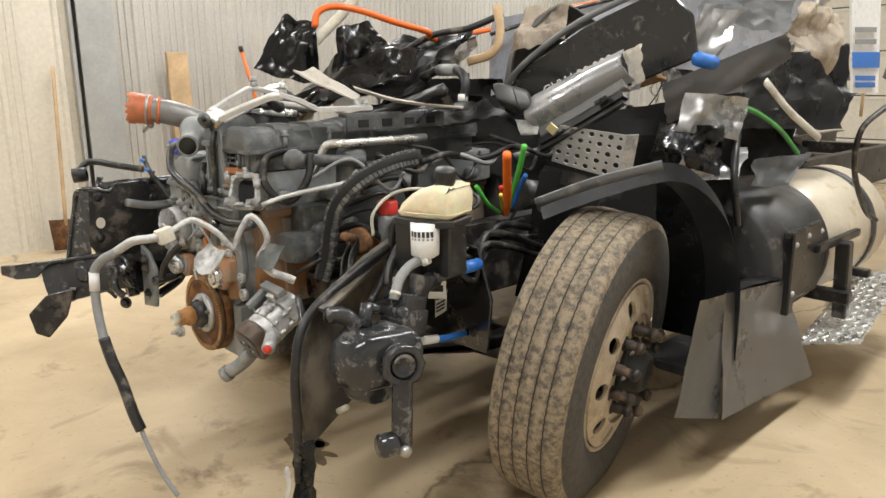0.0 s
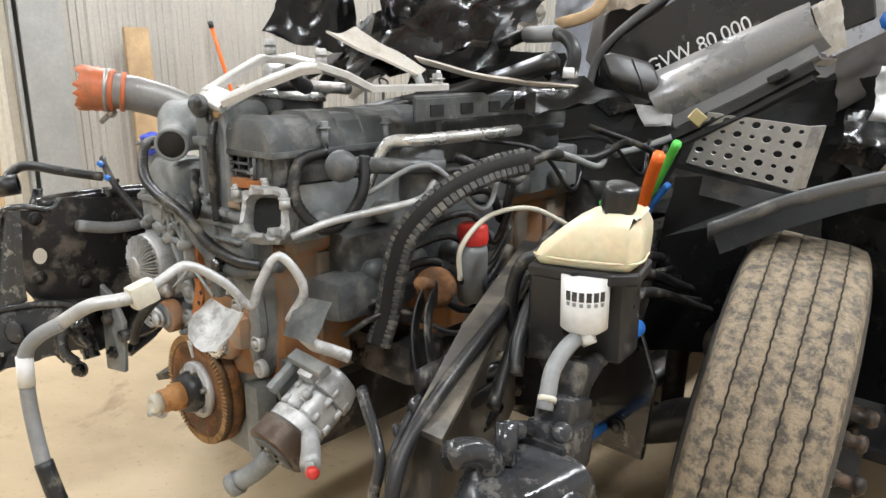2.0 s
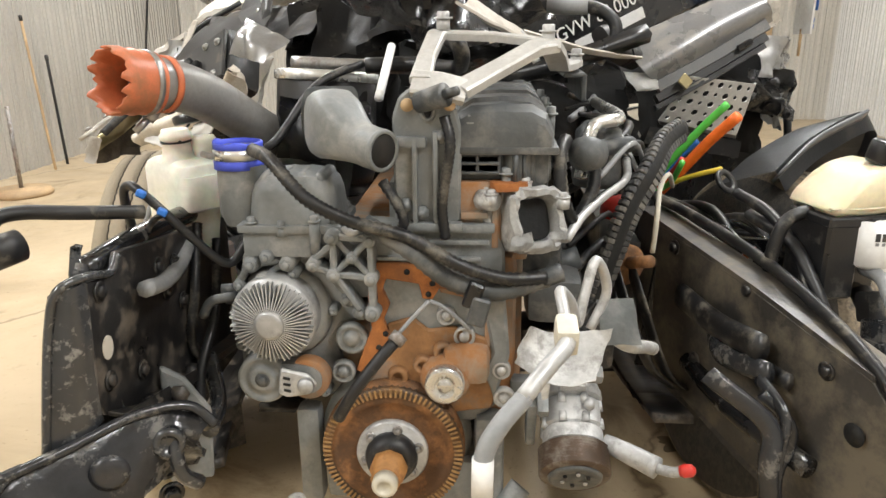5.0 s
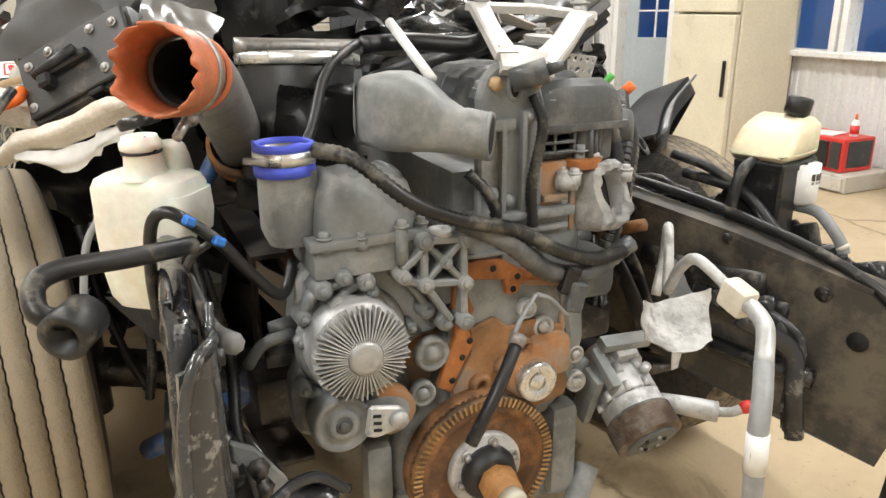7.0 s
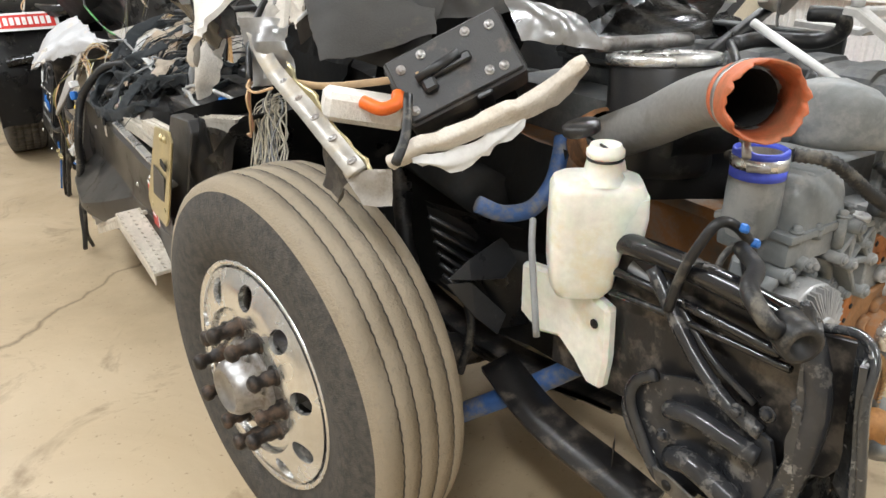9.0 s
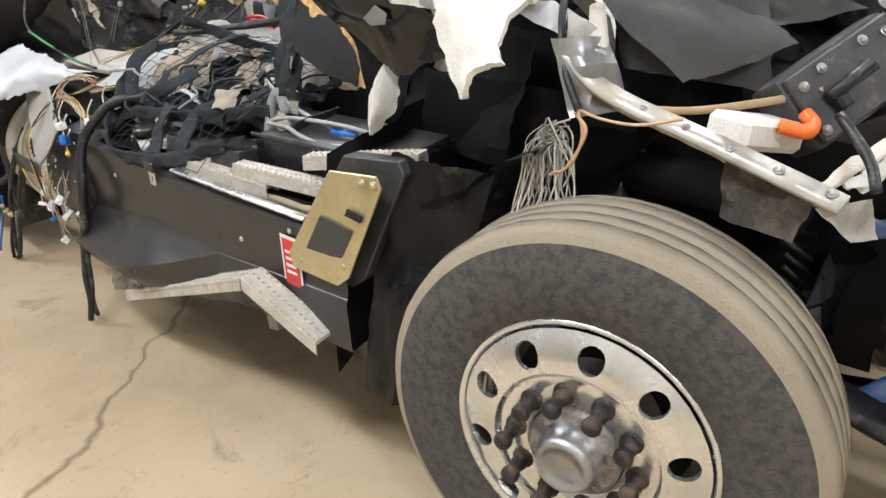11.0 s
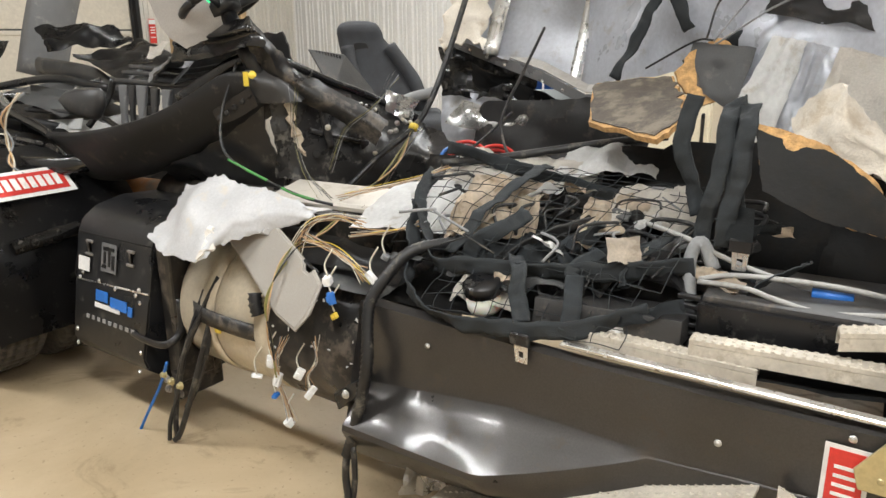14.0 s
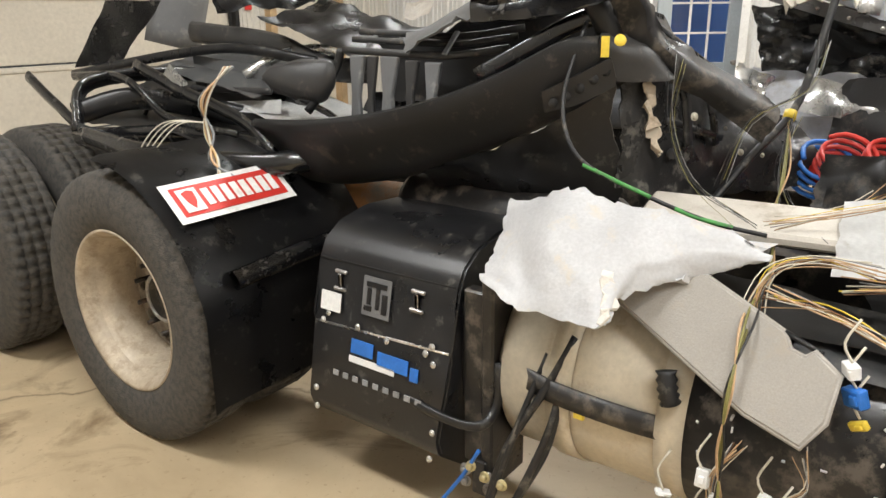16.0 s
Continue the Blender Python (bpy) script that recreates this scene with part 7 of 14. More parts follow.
for q in ((-0.723, -1.130, 0.703), (-0.360, -0.980, 0.478), (-0.652, -1.140, 0.709)):
    part("loose_bolt", join(bolt(V(q), (0.5, -0.9, 0.2), 0.015, 0.018), rod(V(q), V(q) + V((0.02, -0.04, 0.01)), 0.008)), "alu", ph, "bright loose bolt")
part("post_face", patch([[(-0.665, -1.100, 1.062), (-0.658, -1.120, 1.059), (-0.618, -1.100, 1.018)], [(-0.668, -1.120, 0.985), (-0.658, -1.140, 0.990), (-0.618, -1.110, 0.962)], [(-0.673, -1.130, 0.847), (-0.658, -1.150, 0.849), (-0.612, -1.120, 0.816)], [(-0.684, -1.130, 0.739), (-0.658, -1.150, 0.744), (-0.603, -1.120, 0.702)], [(-0.686, -1.130, 0.633), (-0.665, -1.150, 0.640), (-0.604, -1.120, 0.590)]], 4, 6, 0.008, 12, 0.012, 39, 0.004), "chipb", ph, "chipped glossy black post")
# stub tubes and arms over the horn
part("stub_bar", join(tube([(-0.610, -0.960, 1.080), (-0.687, -1.040, 1.098), (-0.758, -1.080, 1.108), (-0.788, -1.110, 1.104), (-0.786, -1.140, 1.080), (-0.755, -1.140, 1.066)], 0.013, 10, 6)), "rubber", ph, "bent grey-black bar")
part("stub_cup", join(lathe([(0.019, 0), (0.027, 0), (0.028, 0.05), (0.018, 0.052), (0.018, 0.01), (0, 0.01)], (-0.742, -1.128, 1.066), (-0.45, -0.88, -0.1), 22)), "rubber", ph, "rusty-mouthed rubber bush")
part("casting_rib", tube([(-0.604, -0.800, 0.720), (-0.639, -0.800, 0.694), (-0.626, -0.850, 0.613), (-0.607, -0.950, 0.568)], 0.022, 10, 5, flat=0.7), "chipb", ph)
part("casting_rib", tube([(-0.587, -0.800, 0.714), (-0.532, -0.900, 0.660), (-0.514, -1.000, 0.653)], 0.018, 10, 5), "chipb", ph)
part("lower_spring", strap([(-0.621, -0.350, 0.550), (-0.639, -0.550, 0.511), (-0.618, -0.750, 0.482), (-0.603, -0.850, 0.460)], 0.09, (1, 0, 0.3), 0.02), "blackd", ph, "grey-black leaf spring end")

# ---- charge pipe with the torn orange boot ----
cpipe = thing("charge_pipe", (-0.55, -0.7, 1.2), "aluminium charge air pipe with a torn orange silicone boot", "pipe")
part("pipe", pipe([(-0.592, -0.925, 1.309), (-0.566, -0.87, 1.300), (-0.538, -0.78, 1.268), (-0.50, -0.65, 1.20), (-0.465, -0.50, 1.13)], 0.047, 0.003, 28), "castl", cpipe, "bright aluminium pipe")
# black liner colours the pipe's inside as dark as its shade
part("pipe_inside", tube([(-0.590, -0.920, 1.308), (-0.566, -0.87, 1.300), (-0.538, -0.78, 1.268), (-0.50, -0.65, 1.20), (-0.465, -0.50, 1.13)], 0.0432, 24, 6, closed=False), "dark", cpipe, "black liner painting the shaded inside of the pipe")
mouth_ax = V((-0.56, -0.82, 0.12)).normalized()
part("boot", lathe([(0.0490, 0.0000), (0.0550, 0.0024), (0.0568, 0.0112), (0.0542, 0.0176), (0.0576, 0.0256), (0.0550, 0.0352), (0.0593, 0.0448), (0.0568, 0.0560), (0.0602, 0.0680), (0.0593, 0.0880), (0.0568, 0.0896), (0.0533, 0.0720), (0.0499, 0.0400), (0.0473, 0.0000), (0.0490, 0.0000)], (-0.584, -0.908, 1.307), mouth_ax, 48, lambda k, i, r, h: (r + 0.002 * noise.noise(V((i * 0.2, k, 0))), h + (0.030 * noise.noise(V((i * 0.45, 3.0, 0))) - 0.012 * (i % 5 == 0) if k in (9, 10, 11) else 0))), "orange", cpipe, "torn orange silicone hose boot")
part("clamp", lathe([(0.0563, 0.012), (0.0585, 0.012), (0.0585, 0.022), (0.0563, 0.022)], (-0.584, -0.908, 1.307), mouth_ax, 40), "steel", cpipe, "steel band clamp")
part("clamp_screw", join(rod(V((-0.592, -0.925, 1.248)), V((-0.612, -0.945, 1.225)), 0.007), rod(V((-0.592, -0.925, 1.255)), V((-0.582, -0.92, 1.245)), 0.012)), "steel", cpipe)
part("ring", lathe([(0.0482, 0), (0.0525, 0), (0.0525, 0.012), (0.0482, 0.012)], (-0.572, -0.886, 1.303), (-0.45, -0.88, 0.15), 40), "orange", cpipe)
part("lower_boot", lathe([(0.055, 0.0), (0.064, 0.004), (0.066, 0.02), (0.061, 0.03), (0.066, 0.04), (0.062, 0.052), (0.066, 0.064), (0.060, 0.08), (0.05, 0.08)], (-0.47, -0.52, 1.14), (0.2, 0.85, -0.45), 32), "rust", cpipe, "dark orange-brown lower boot")

# ---- washer bottle on the passenger side ----
wb = thing("washer_bottle", (-0.64, -0.68, 0.75), "translucent white plastic washer bottle with a black cap", "bottle")
bw, bd = V((0.80, -0.60, 0)), V((0.60, 0.80, 0))
bc = V((-0.648, -0.672, 0))
part("body", join(loft([ring_pts(bc + bw * o + V((0, 0, z)), bw, bd, a, b, 4.5, 36) for z, o, a, b in ((0.892, -0.022, 0.034, 0.034), (0.898, -0.020, 0.046, 0.044), (0.918, -0.018, 0.060, 0.052), (0.96, -0.018, 0.066, 0.056), (1.03, -0.012, 0.074, 0.060), (1.075, 0.0, 0.084, 0.062), (1.108, 0.002, 0.086, 0.062), (1.122, 0.002, 0.080, 0.056), (1.130, 0.0, 0.064, 0.044), (1.133, 0.0, 0.045, 0.035))], 35), loft([ring_pts(bc + bw * 0.055 + V((0, 0, z)), bw, bd, a, b, 4.5, 28) for z, a, b in ((1.022, 0.026, 0.045), (1.028, 0.036, 0.054), (1.06, 0.040, 0.058), (1.10, 0.038, 0.056))], 35)), "tank", wb)
part("neck", lathe([(0.044, 0), (0.033, 0.012), (0.029, 0.045), (0.034, 0.047), (0.034, 0.058), (0.030, 0.060), (0.028, 0.068), (0.024, 0.068), (0.022, 0.02), (0, 0.02)], (-0.650, -0.690, 1.126), (-0.03, -0.03, 1), 24), "tank", wb)
part("neck_ring", lathe([(0.030, 0.040), (0.033, 0.040), (0.033, 0.044), (0.030, 0.044)], (-0.650, -0.690, 1.126), (-0.03, -0.03, 1), 24), "plastic", wb, "black strap ring")
part("grip", loft([ring_pts((-0.612, -0.655, z), bw, bd, a, 0.030, 3.5, 20) for z, a in ((1.125, 0.040), (1.15, 0.034), (1.168, 0.026), (1.174, 0.016))], 40), "tank", wb)
part("cap", lathe([(0, 0), (0.034, 0), (0.036, 0.004), (0.036, 0.016), (0.030, 0.020), (0, 0.021)], (-0.645, -0.622, 1.198), (-0.2, 0.1, 0.95), 24, lambda k, i, r, h: (r - 0.0012 * (i % 2) if r > 0.033 else r, h)), "plastic", wb, "black screw cap hanging open")
part("cap_strap", tube([(-0.645, -0.63, 1.195), (-0.64, -0.70, 1.178), (-0.63, -0.72, 1.170)], 0.003, 6, 5), "plastic", wb)
part("lower_panel", slab([(-0.655, y, z) for y, z in ((-0.470, 0.880), (-0.470, 0.760), (-0.530, 0.735), (-0.600, 0.755), (-0.650, 0.725), (-0.690, 0.690), (-0.730, 0.695), (-0.740, 0.770), (-0.735, 0.880), (-0.640, 0.905))], 0.030, (1, 0, 0), 0.008), "tank", wb, "moulded translucent foot panel")
part("foot_hole", lathe([(0, 0), (0.010, 0), (0.010, 0.002), (0, 0.002)], V((-0.657, -0.705, 0.838)), (-1, 0, 0), 16), "dark", wb, "dark fixing hole")
part("drain_tube", tube([(-0.735, -0.600, 1.040), (-0.760, -0.630, 1.000), (-0.775, -0.660, 0.92), (-0.782, -0.681, 0.838)], 0.0065, 8, 5), "grey_h", wb, "grey drain tube")

M["fend_s"] = mat("satin_black_flap_plastic", (0.030, 0.032, 0.036), 0.35, 0, 0.2, 6, 0.2, 120, (0.09, 0.088, 0.085), 0.2, 9)
lf = thing("louvred_flap", (-0.75, -0.45, 0.95), "torn black plastic flap with raised ribs behind the bottle", "flap")
fa, fb, fc, fd = V((-0.715, -0.253, 0.761)), V((-0.598, -0.316, 0.616)), V((-0.585, -0.290, 0.860)), V((-0.770, -0.262, 0.975))
part("sheet", crumple(fa, fb, fc, fd, 14, 14, 0.012, 8, 0.004, 0.06, 0.0, 401), "plastic", lf)
for k in range(6):
    g = 0.12 + 0.15 * k
    part("rib", tube([fa.lerp(fd, g) + V((-0.006, -0.016, 0)), fb.lerp(fc, g).lerp(fa.lerp(fd, g), 0.35) + V((-0.006, -0.018, 0))], 0.006, 6, 1), "plastic", lf)
part("folded_lip", slab([(-0.761, -0.33, 0.797), (-0.700, -0.345, 0.790), (-0.585, -0.33, 0.664), (-0.610, -0.33, 0.615), (-0.683, -0.335, 0.690)], 0.005, (0.2, -1, 0.2), 0.001), "fend_s", lf, "satin grey folded lip")
part("upper_fold", slab([(-0.755, -0.330, 0.805), (-0.698, -0.33, 0.840), (-0.588, -0.315, 0.870), (-0.555, -0.33, 0.801), (-0.600, -0.340, 0.770), (-0.700, -0.345, 0.795)], 0.005, (0, -0.8, 0.6), 0.001), "fend_s", lf)

# ---- air cleaner, black inner plastics behind the engine ----
ac = thing("air_cleaner", (-0.36, -0.5, 1.05), "dark plastic air cleaner canister with a metal rim, broken open", "air cleaner")
part("canister", lathe([(0, 0), (0.11, 0), (0.115, 0.02), (0.112, 0.22), (0.105, 0.235), (0.095, 0.20), (0, 0.20)], (-0.36, -0.56, 1.06), (0.05, 0.1, 1), 36), "plastic", ac)
part("rim", lathe([(0.113, 0.222), (0.119, 0.224), (0.119, 0.242), (0.106, 0.246), (0.098, 0.236), (0.113, 0.222)], (-0.36, -0.56, 1.06), (0.05, 0.1, 1), 40), "alub", ac, "bright metal rim")
part("broken_plate", crumple((-0.45, -0.66, 1.12), (-0.30, -0.72, 1.12), (-0.27, -0.70, 1.24), (-0.42, -0.68, 1.27), 10, 8, 0.03, 14, 0.004, 0.15, 0.02, 41), "plastic", ac, "broken black plastic shard")
part("broken_plate", crumple((-0.34, -0.73, 1.16), (-0.22, -0.68, 1.18), (-0.24, -0.60, 1.28), (-0.36, -0.66, 1.25), 10, 8, 0.03, 14, 0.004, 0.2, 0.02, 42), "plastic", ac)
part("lid_rib", crumple((-0.50, -0.50, 1.0), (-0.28, -0.72, 1.02), (-0.26, -0.70, 1.13), (-0.48, -0.52, 1.12), 8, 6, 0.02, 14, 0.004, 0.1, 0, 43), "plastic", ac)


# ---- pipes, hoses and looms on the engine ----
def hose(name, pts, r, material, label, category="hose", ribs=0.0, n=8, sub=6, flat=1.0, group="", radii=None):
    return single(name, tube(pts, r, n, sub, ribs=ribs, flat=flat, radii=radii), material, label, category, group)


acl = thing("refrigerant_line", (0.1, -1.2, 0.3), "pale alloy refrigerant pipe running into a hanging black hose", "pipe")
part("pipe", tube([(0.215, -0.95, 0.86), (0.245, -0.93, 0.93), (0.217, -0.965, 1.000), (0.195, -1.0, 0.945), (0.183, -1.017, 0.90), (0.165, -1.06, 0.955), (0.141, -1.12, 0.998), (0.142, -1.17, 0.985), (0.143, -1.205, 0.968)], 0.0095, 10, 6), "alu", acl, "pale bent alloy pipe")
part("coupling", cast_box((0.034, 0.05, 0.045), (0.143, -1.215, 0.965), 0.008, (15, 0, 0)), "wire_w", acl, "white coupling block")
part("bend", tube([(0.143, -1.235, 0.962), (0.134, -1.262, 0.960), (0.112, -1.300, 0.955), (0.075, -1.338, 0.924)], 0.013, 10, 5), "alu", acl)
part("hose", tube([(0.078, -1.335, 0.925), (0.045, -1.368, 0.900), (0.024, -1.387, 0.865), (0.022, -1.392, 0.80), (0.030, -1.393, 0.73), (0.058, -1.394, 0.655)], 0.0135, 12, 6), "grey_h", acl, "grey hose")
part("sleeve", tube([(0.057, -1.394, 0.665), (0.085, -1.388, 0.60), (0.115, -1.375, 0.53), (0.150, -1.365, 0.44), (0.170, -1.355, 0.39)], 0.0165, 12, 6), "rubber", acl, "black rubber sleeve")
part("band", tube([(0.0225, -1.389, 0.862), (0.022, -1.392, 0.805)], 0.0148, 14, 1), "white", acl, "white printed band")
part("inner_end", tube([(0.168, -1.356, 0.395), (0.195, -1.345, 0.33), (0.235, -1.33, 0.26), (0.285, -1.31, 0.20)], 0.007, 8, 4), "grey_h", acl)
hose("alloy_pipe", [(0.32, -0.62, 1.12), (0.315, -0.66, 1.085), (0.26, -0.74, 1.065), (0.205, -0.83, 1.045), (0.17, -0.90, 1.02)], 0.009, "alu", "pale bent alloy pipe across the engine", "pipe")
hose("coolant_pipe", [(0.291, -0.288, 1.208), (0.30, -0.62, 1.21), (0.245, -0.68, 1.205), (0.225, -0.70, 1.17), (0.21, -0.73, 1.10)], 0.014, "alub", "bright bent coolant pipe", "pipe")
M["ribm"] = mat("dusty_ribbed_rubber", (0.045, 0.045, 0.046), 0.55, 0, 0.3, 8, 0.2, 90, (0.17, 0.16, 0.14), 0.30, 14)
rc = thing("ribbed_conduit", (0.3, -0.7, 0.75), "wide ribbed black conduit across the engine, dusty", "conduit")
cl = spline([V(q) for q in ((0.47, -0.47, 1.165), (0.417, -0.548, 1.145), (0.371, -0.640, 1.099), (0.318, -0.698, 1.023), (0.289, -0.714, 0.941), (0.258, -0.714, 0.830), (0.241, -0.730, 0.750))], 7)
part("core", tube(cl, 0.024, 10, 1, flat=0.7), "dark", rc)
for k in range(1, len(cl) - 1):
    d = (cl[k + 1] - cl[k - 1]).normalized()
    n_ = V((0.55, -0.8, 0.25))
    n_ = (n_ - d * n_.dot(d)).normalized()
    s_ = d.cross(n_)
    h = (cl[k + 1] - cl[k]).length * 0.36
    c = cl[k]
    part("rib", slab([c - s_ * 0.027 - n_ * 0.012, c + s_ * 0.027 - n_ * 0.012, c + s_ * 0.030 + n_ * 0.006, c + s_ * 0.024 + n_ * 0.014, c - s_ * 0.024 + n_ * 0.014, c - s_ * 0.030 + n_ * 0.006], h * 2.45, d, 0.0015), "ribm", rc)
hose("wiring_loom", [(-0.415, -0.90, 1.185), (-0.37, -0.945, 1.175), (-0.30, -0.985, 1.115), (-0.22, -0.99, 1.075), (-0.12, -0.985, 1.045), (-0.03, -0.985, 0.995), (0.05, -0.97, 0.965), (0.13, -0.95, 0.96)], 0.0135, "rubber", "black corrugated wiring loom across the engine front", "cable", 0.0025)
hose("wiring_loom", [(-0.20, -0.95, 1.06), (-0.12, -0.975, 1.02), (-0.04, -0.965, 0.955), (0.05, -0.955, 0.935), (0.16, -0.93, 0.965)], 0.019, "engine_d", "thick dusty wiring loom across the engine front", "cable", 0.002)
hose("sensor_sleeve", [(-0.055, -0.93, 1.25), (-0.045, -0.945, 1.20), (-0.06, -0.94, 1.10), (-0.055, -0.94, 1.03)], 0.011, "rubber", "ribbed black sleeve on the lifting plate", "cable", 0.002)
hose("sensor_sleeve", [(-0.17, -0.92, 1.13), (-0.145, -0.94, 1.10), (-0.13, -0.945, 1.06), (-0.15, -0.945, 1.03)], 0.011, "rubber", "ribbed black sleeve below the inlet", "cable", 0.002)
hose("sensor_sleeve", [(0.17, -0.80, 1.19), (0.155, -0.86, 1.17), (0.16, -0.88, 1.10), (0.185, -0.85, 1.04), (0.20, -0.80, 1.03), (0.235, -0.76, 1.10), (0.225, -0.74, 1.18)], 0.014, "rubber", "looped ribbed black sleeve", "cable", 0.002)
hose("sensor_lead", [(-0.240, -1.080, 0.733), (-0.211, -1.080, 0.784), (-0.168, -1.060, 0.838), (-0.141, -1.040, 0.865)], 0.011, "rubber", "dark sensor lead with clamped ends hanging over the damper", "cable")
hose("sensor_lead", [(-0.141, -1.040, 0.865), (-0.130, -1.030, 0.876)], 0.015, "steel", "small steel clamp on a sensor lead", "clamp", sub=1)
hose("sensor_wire", [(-0.133, -1.020, 0.876), (-0.112, -1.010, 0.899), (-0.081, -1.000, 0.930)], 0.004, "grey_h", "thin grey sensor wire", "cable")
hose("sensor_wire", [(-0.079, -1.000, 0.930), (-0.051, -1.000, 0.916), (-0.009, -0.990, 0.873)], 0.004, "grey_h", "thin grey sensor wire", "cable")
single("plug_connector", box((0.03, 0.02, 0.05), (-0.002, -0.980, 0.935), 0.004, (0, 20, 0)), "plastic", "grey plastic plug on the engine front", "connector")
single("plug_connector", box((0.035, 0.02, 0.055), (0.008, -0.985, 0.905), 0.004, (0, 15, 0)), "engine_d", "dark plastic plug on the engine front", "connector")
# lead with blue plugs by the washer bottle
hose("harness_lead", [(-0.665, -0.880, 0.951), (-0.666, -0.900, 1.030), (-0.658, -0.930, 1.105), (-0.640, -0.940, 1.125), (-0.613, -0.950, 1.113), (-0.568, -0.950, 1.070), (-0.534, -0.930, 1.020), (-0.482, -0.900, 0.962), (-0.452, -0.860, 1.003)], 0.009, "rubber", "black harness lead with blue plugs", "cable")
for p in (((-0.610, -0.960, 1.114)), ((-0.574, -0.960, 1.080))):
    single("blue_plug", box((0.018, 0.014, 0.014), p, 0.003, (0, 30, 20)), "blue", "small bright blue wiring plug", "connector")
hose("harness_lead", [(-0.630, -0.930, 1.017), (-0.610, -0.930, 1.053), (-0.585, -0.930, 1.069)], 0.006, "rubber", "short black harness lead by the bottle", "cable")
# cables along the top of the engine
hose("top_cable", [(-0.457, -0.800, 1.165), (-0.402, -0.800, 1.184), (-0.349, -0.720, 1.269), (-0.308, -0.680, 1.303), (-0.252, -0.620, 1.324)], 0.009, "rubber", "black cable over the inlet elbow", "cable")
single("white_rod", rod((-0.188, -0.620, 1.360), (-0.188, -0.820, 1.272), 0.009), "white", "white plastic dipstick tube", "rod")
hose("top_hose", [(-0.245, -0.620, 1.320), (-0.143, -0.620, 1.323), (-0.052, -0.680, 1.317), (-0.034, -0.720, 1.339), (-0.043, -0.720, 1.371), (-0.060, -0.660, 1.373)], 0.017, "rubber", "looped thick black hose over the engine", "hose")
hose("top_hose", [(0.082, -0.100, 1.421), (0.178, -0.100, 1.448), (0.296, -0.120, 1.441), (0.352, -0.140, 1.400), (0.350, -0.150, 1.336)], 0.018, "rubber", "black hose bent over the rear of the engine", "hose")
hose("hose_sleeve", [(0.173, -0.100, 1.446), (0.281, -0.120, 1.445)], 0.022, "grey_h", "grey sleeve on a black hose", "sleeve", sub=1, n=12)
hose("hose_tag", [(0.349, -0.148, 1.358), (0.349, -0.150, 1.333)], 0.0195, "white", "white tag round a black hose", "tag", sub=1, n=12)
for k in range(9):
    y0 = -0.75 + 0.12 * k
    hose("rail_cable", [(0.24 + 0.02 * (k % 3), y0, 1.10 + 0.03 * (k % 4)), (0.33 + 0.03 * (k % 2), y0 + 0.1, 1.16 - 0.02 * (k % 3)), (0.38, y0 + 0.22, 1.05 + 0.05 * (k % 3)), (0.34, y0 + 0.34, 1.14)], 0.006 + 0.003 * (k % 3), "rubber" if k % 4 else "grey_h", "tangled black cable beside the valve cover", "cable", group="engine cables")
for k in range(7):
    z0 = 0.78 + 0.05 * k
    hose("side_cable", [(0.20, -0.80 + 0.05 * k, z0), (0.27 + 0.01 * k, -0.70 + 0.05 * k, z0 + 0.05), (0.33, -0.55 + 0.03 * k, z0 - 0.03), (0.36, -0.40, z0 + 0.06)], 0.007 + 0.002 * (k % 3), "rubber", "black cable on the engine's flank", "cable", group="engine cables")
# orange bolt, red cap
single("orange_fitting", join(rod(V((0.336, -0.660, 0.896)), V((0.367, -0.720, 0.919)), 0.014), lathe([(0, 0), (0.045, 0), (0.048, 0.02), (0.03, 0.03), (0, 0.03)], V((0.325, -0.620, 0.883)), (0.4, -0.9, 0), 20)), "rust", "orange-brown plastic fitting on a black hub", "fitting")
rc = thing("red_cap_canister", (0.325, -0.50, 0.80), "dark canister with a red plastic cap beside the engine", "canister")
part("canister", lathe([(0, 0), (0.034, 0), (0.036, 0.12), (0.032, 0.14), (0, 0.14)], (0.325, -0.50, 0.82), n=18), "grey_h", rc)
part("cap", lathe([(0.036, 0.14), (0.038, 0.15), (0.036, 0.18), (0.028, 0.188), (0, 0.188)], (0.325, -0.50, 0.82), n=18), "red", rc, "red plastic cap")
hose("belt_loop", [(0.30, -0.62, 0.90), (0.33, -0.70, 0.80), (0.38, -0.72, 0.68), (0.44, -0.66, 0.60)], 0.022, "rubber", "flat black belt hanging beside the engine", "belt", flat=0.25)
hose("belt_loop", [(0.33, -0.60, 0.92), (0.36, -0.69, 0.82), (0.42, -0.70, 0.66), (0.50, -0.60, 0.56)], 0.022, "rubber", "flat black belt hanging beside the engine", "belt", flat=0.25)

# ---- reservoir on the driver's horn ----
rs = thing("coolant_reservoir", (0.77, -0.70, 0.85), "off-white reservoir with a black cap in a black bracket", "reservoir")
RQ = Matrix.Translation((0.77, -0.70, 0)) @ Matrix.Rotation(radians(18), 4, "Z")


def on_res(x, y, z):
    return RQ @ V((x * 0.78, y * 0.80, z))


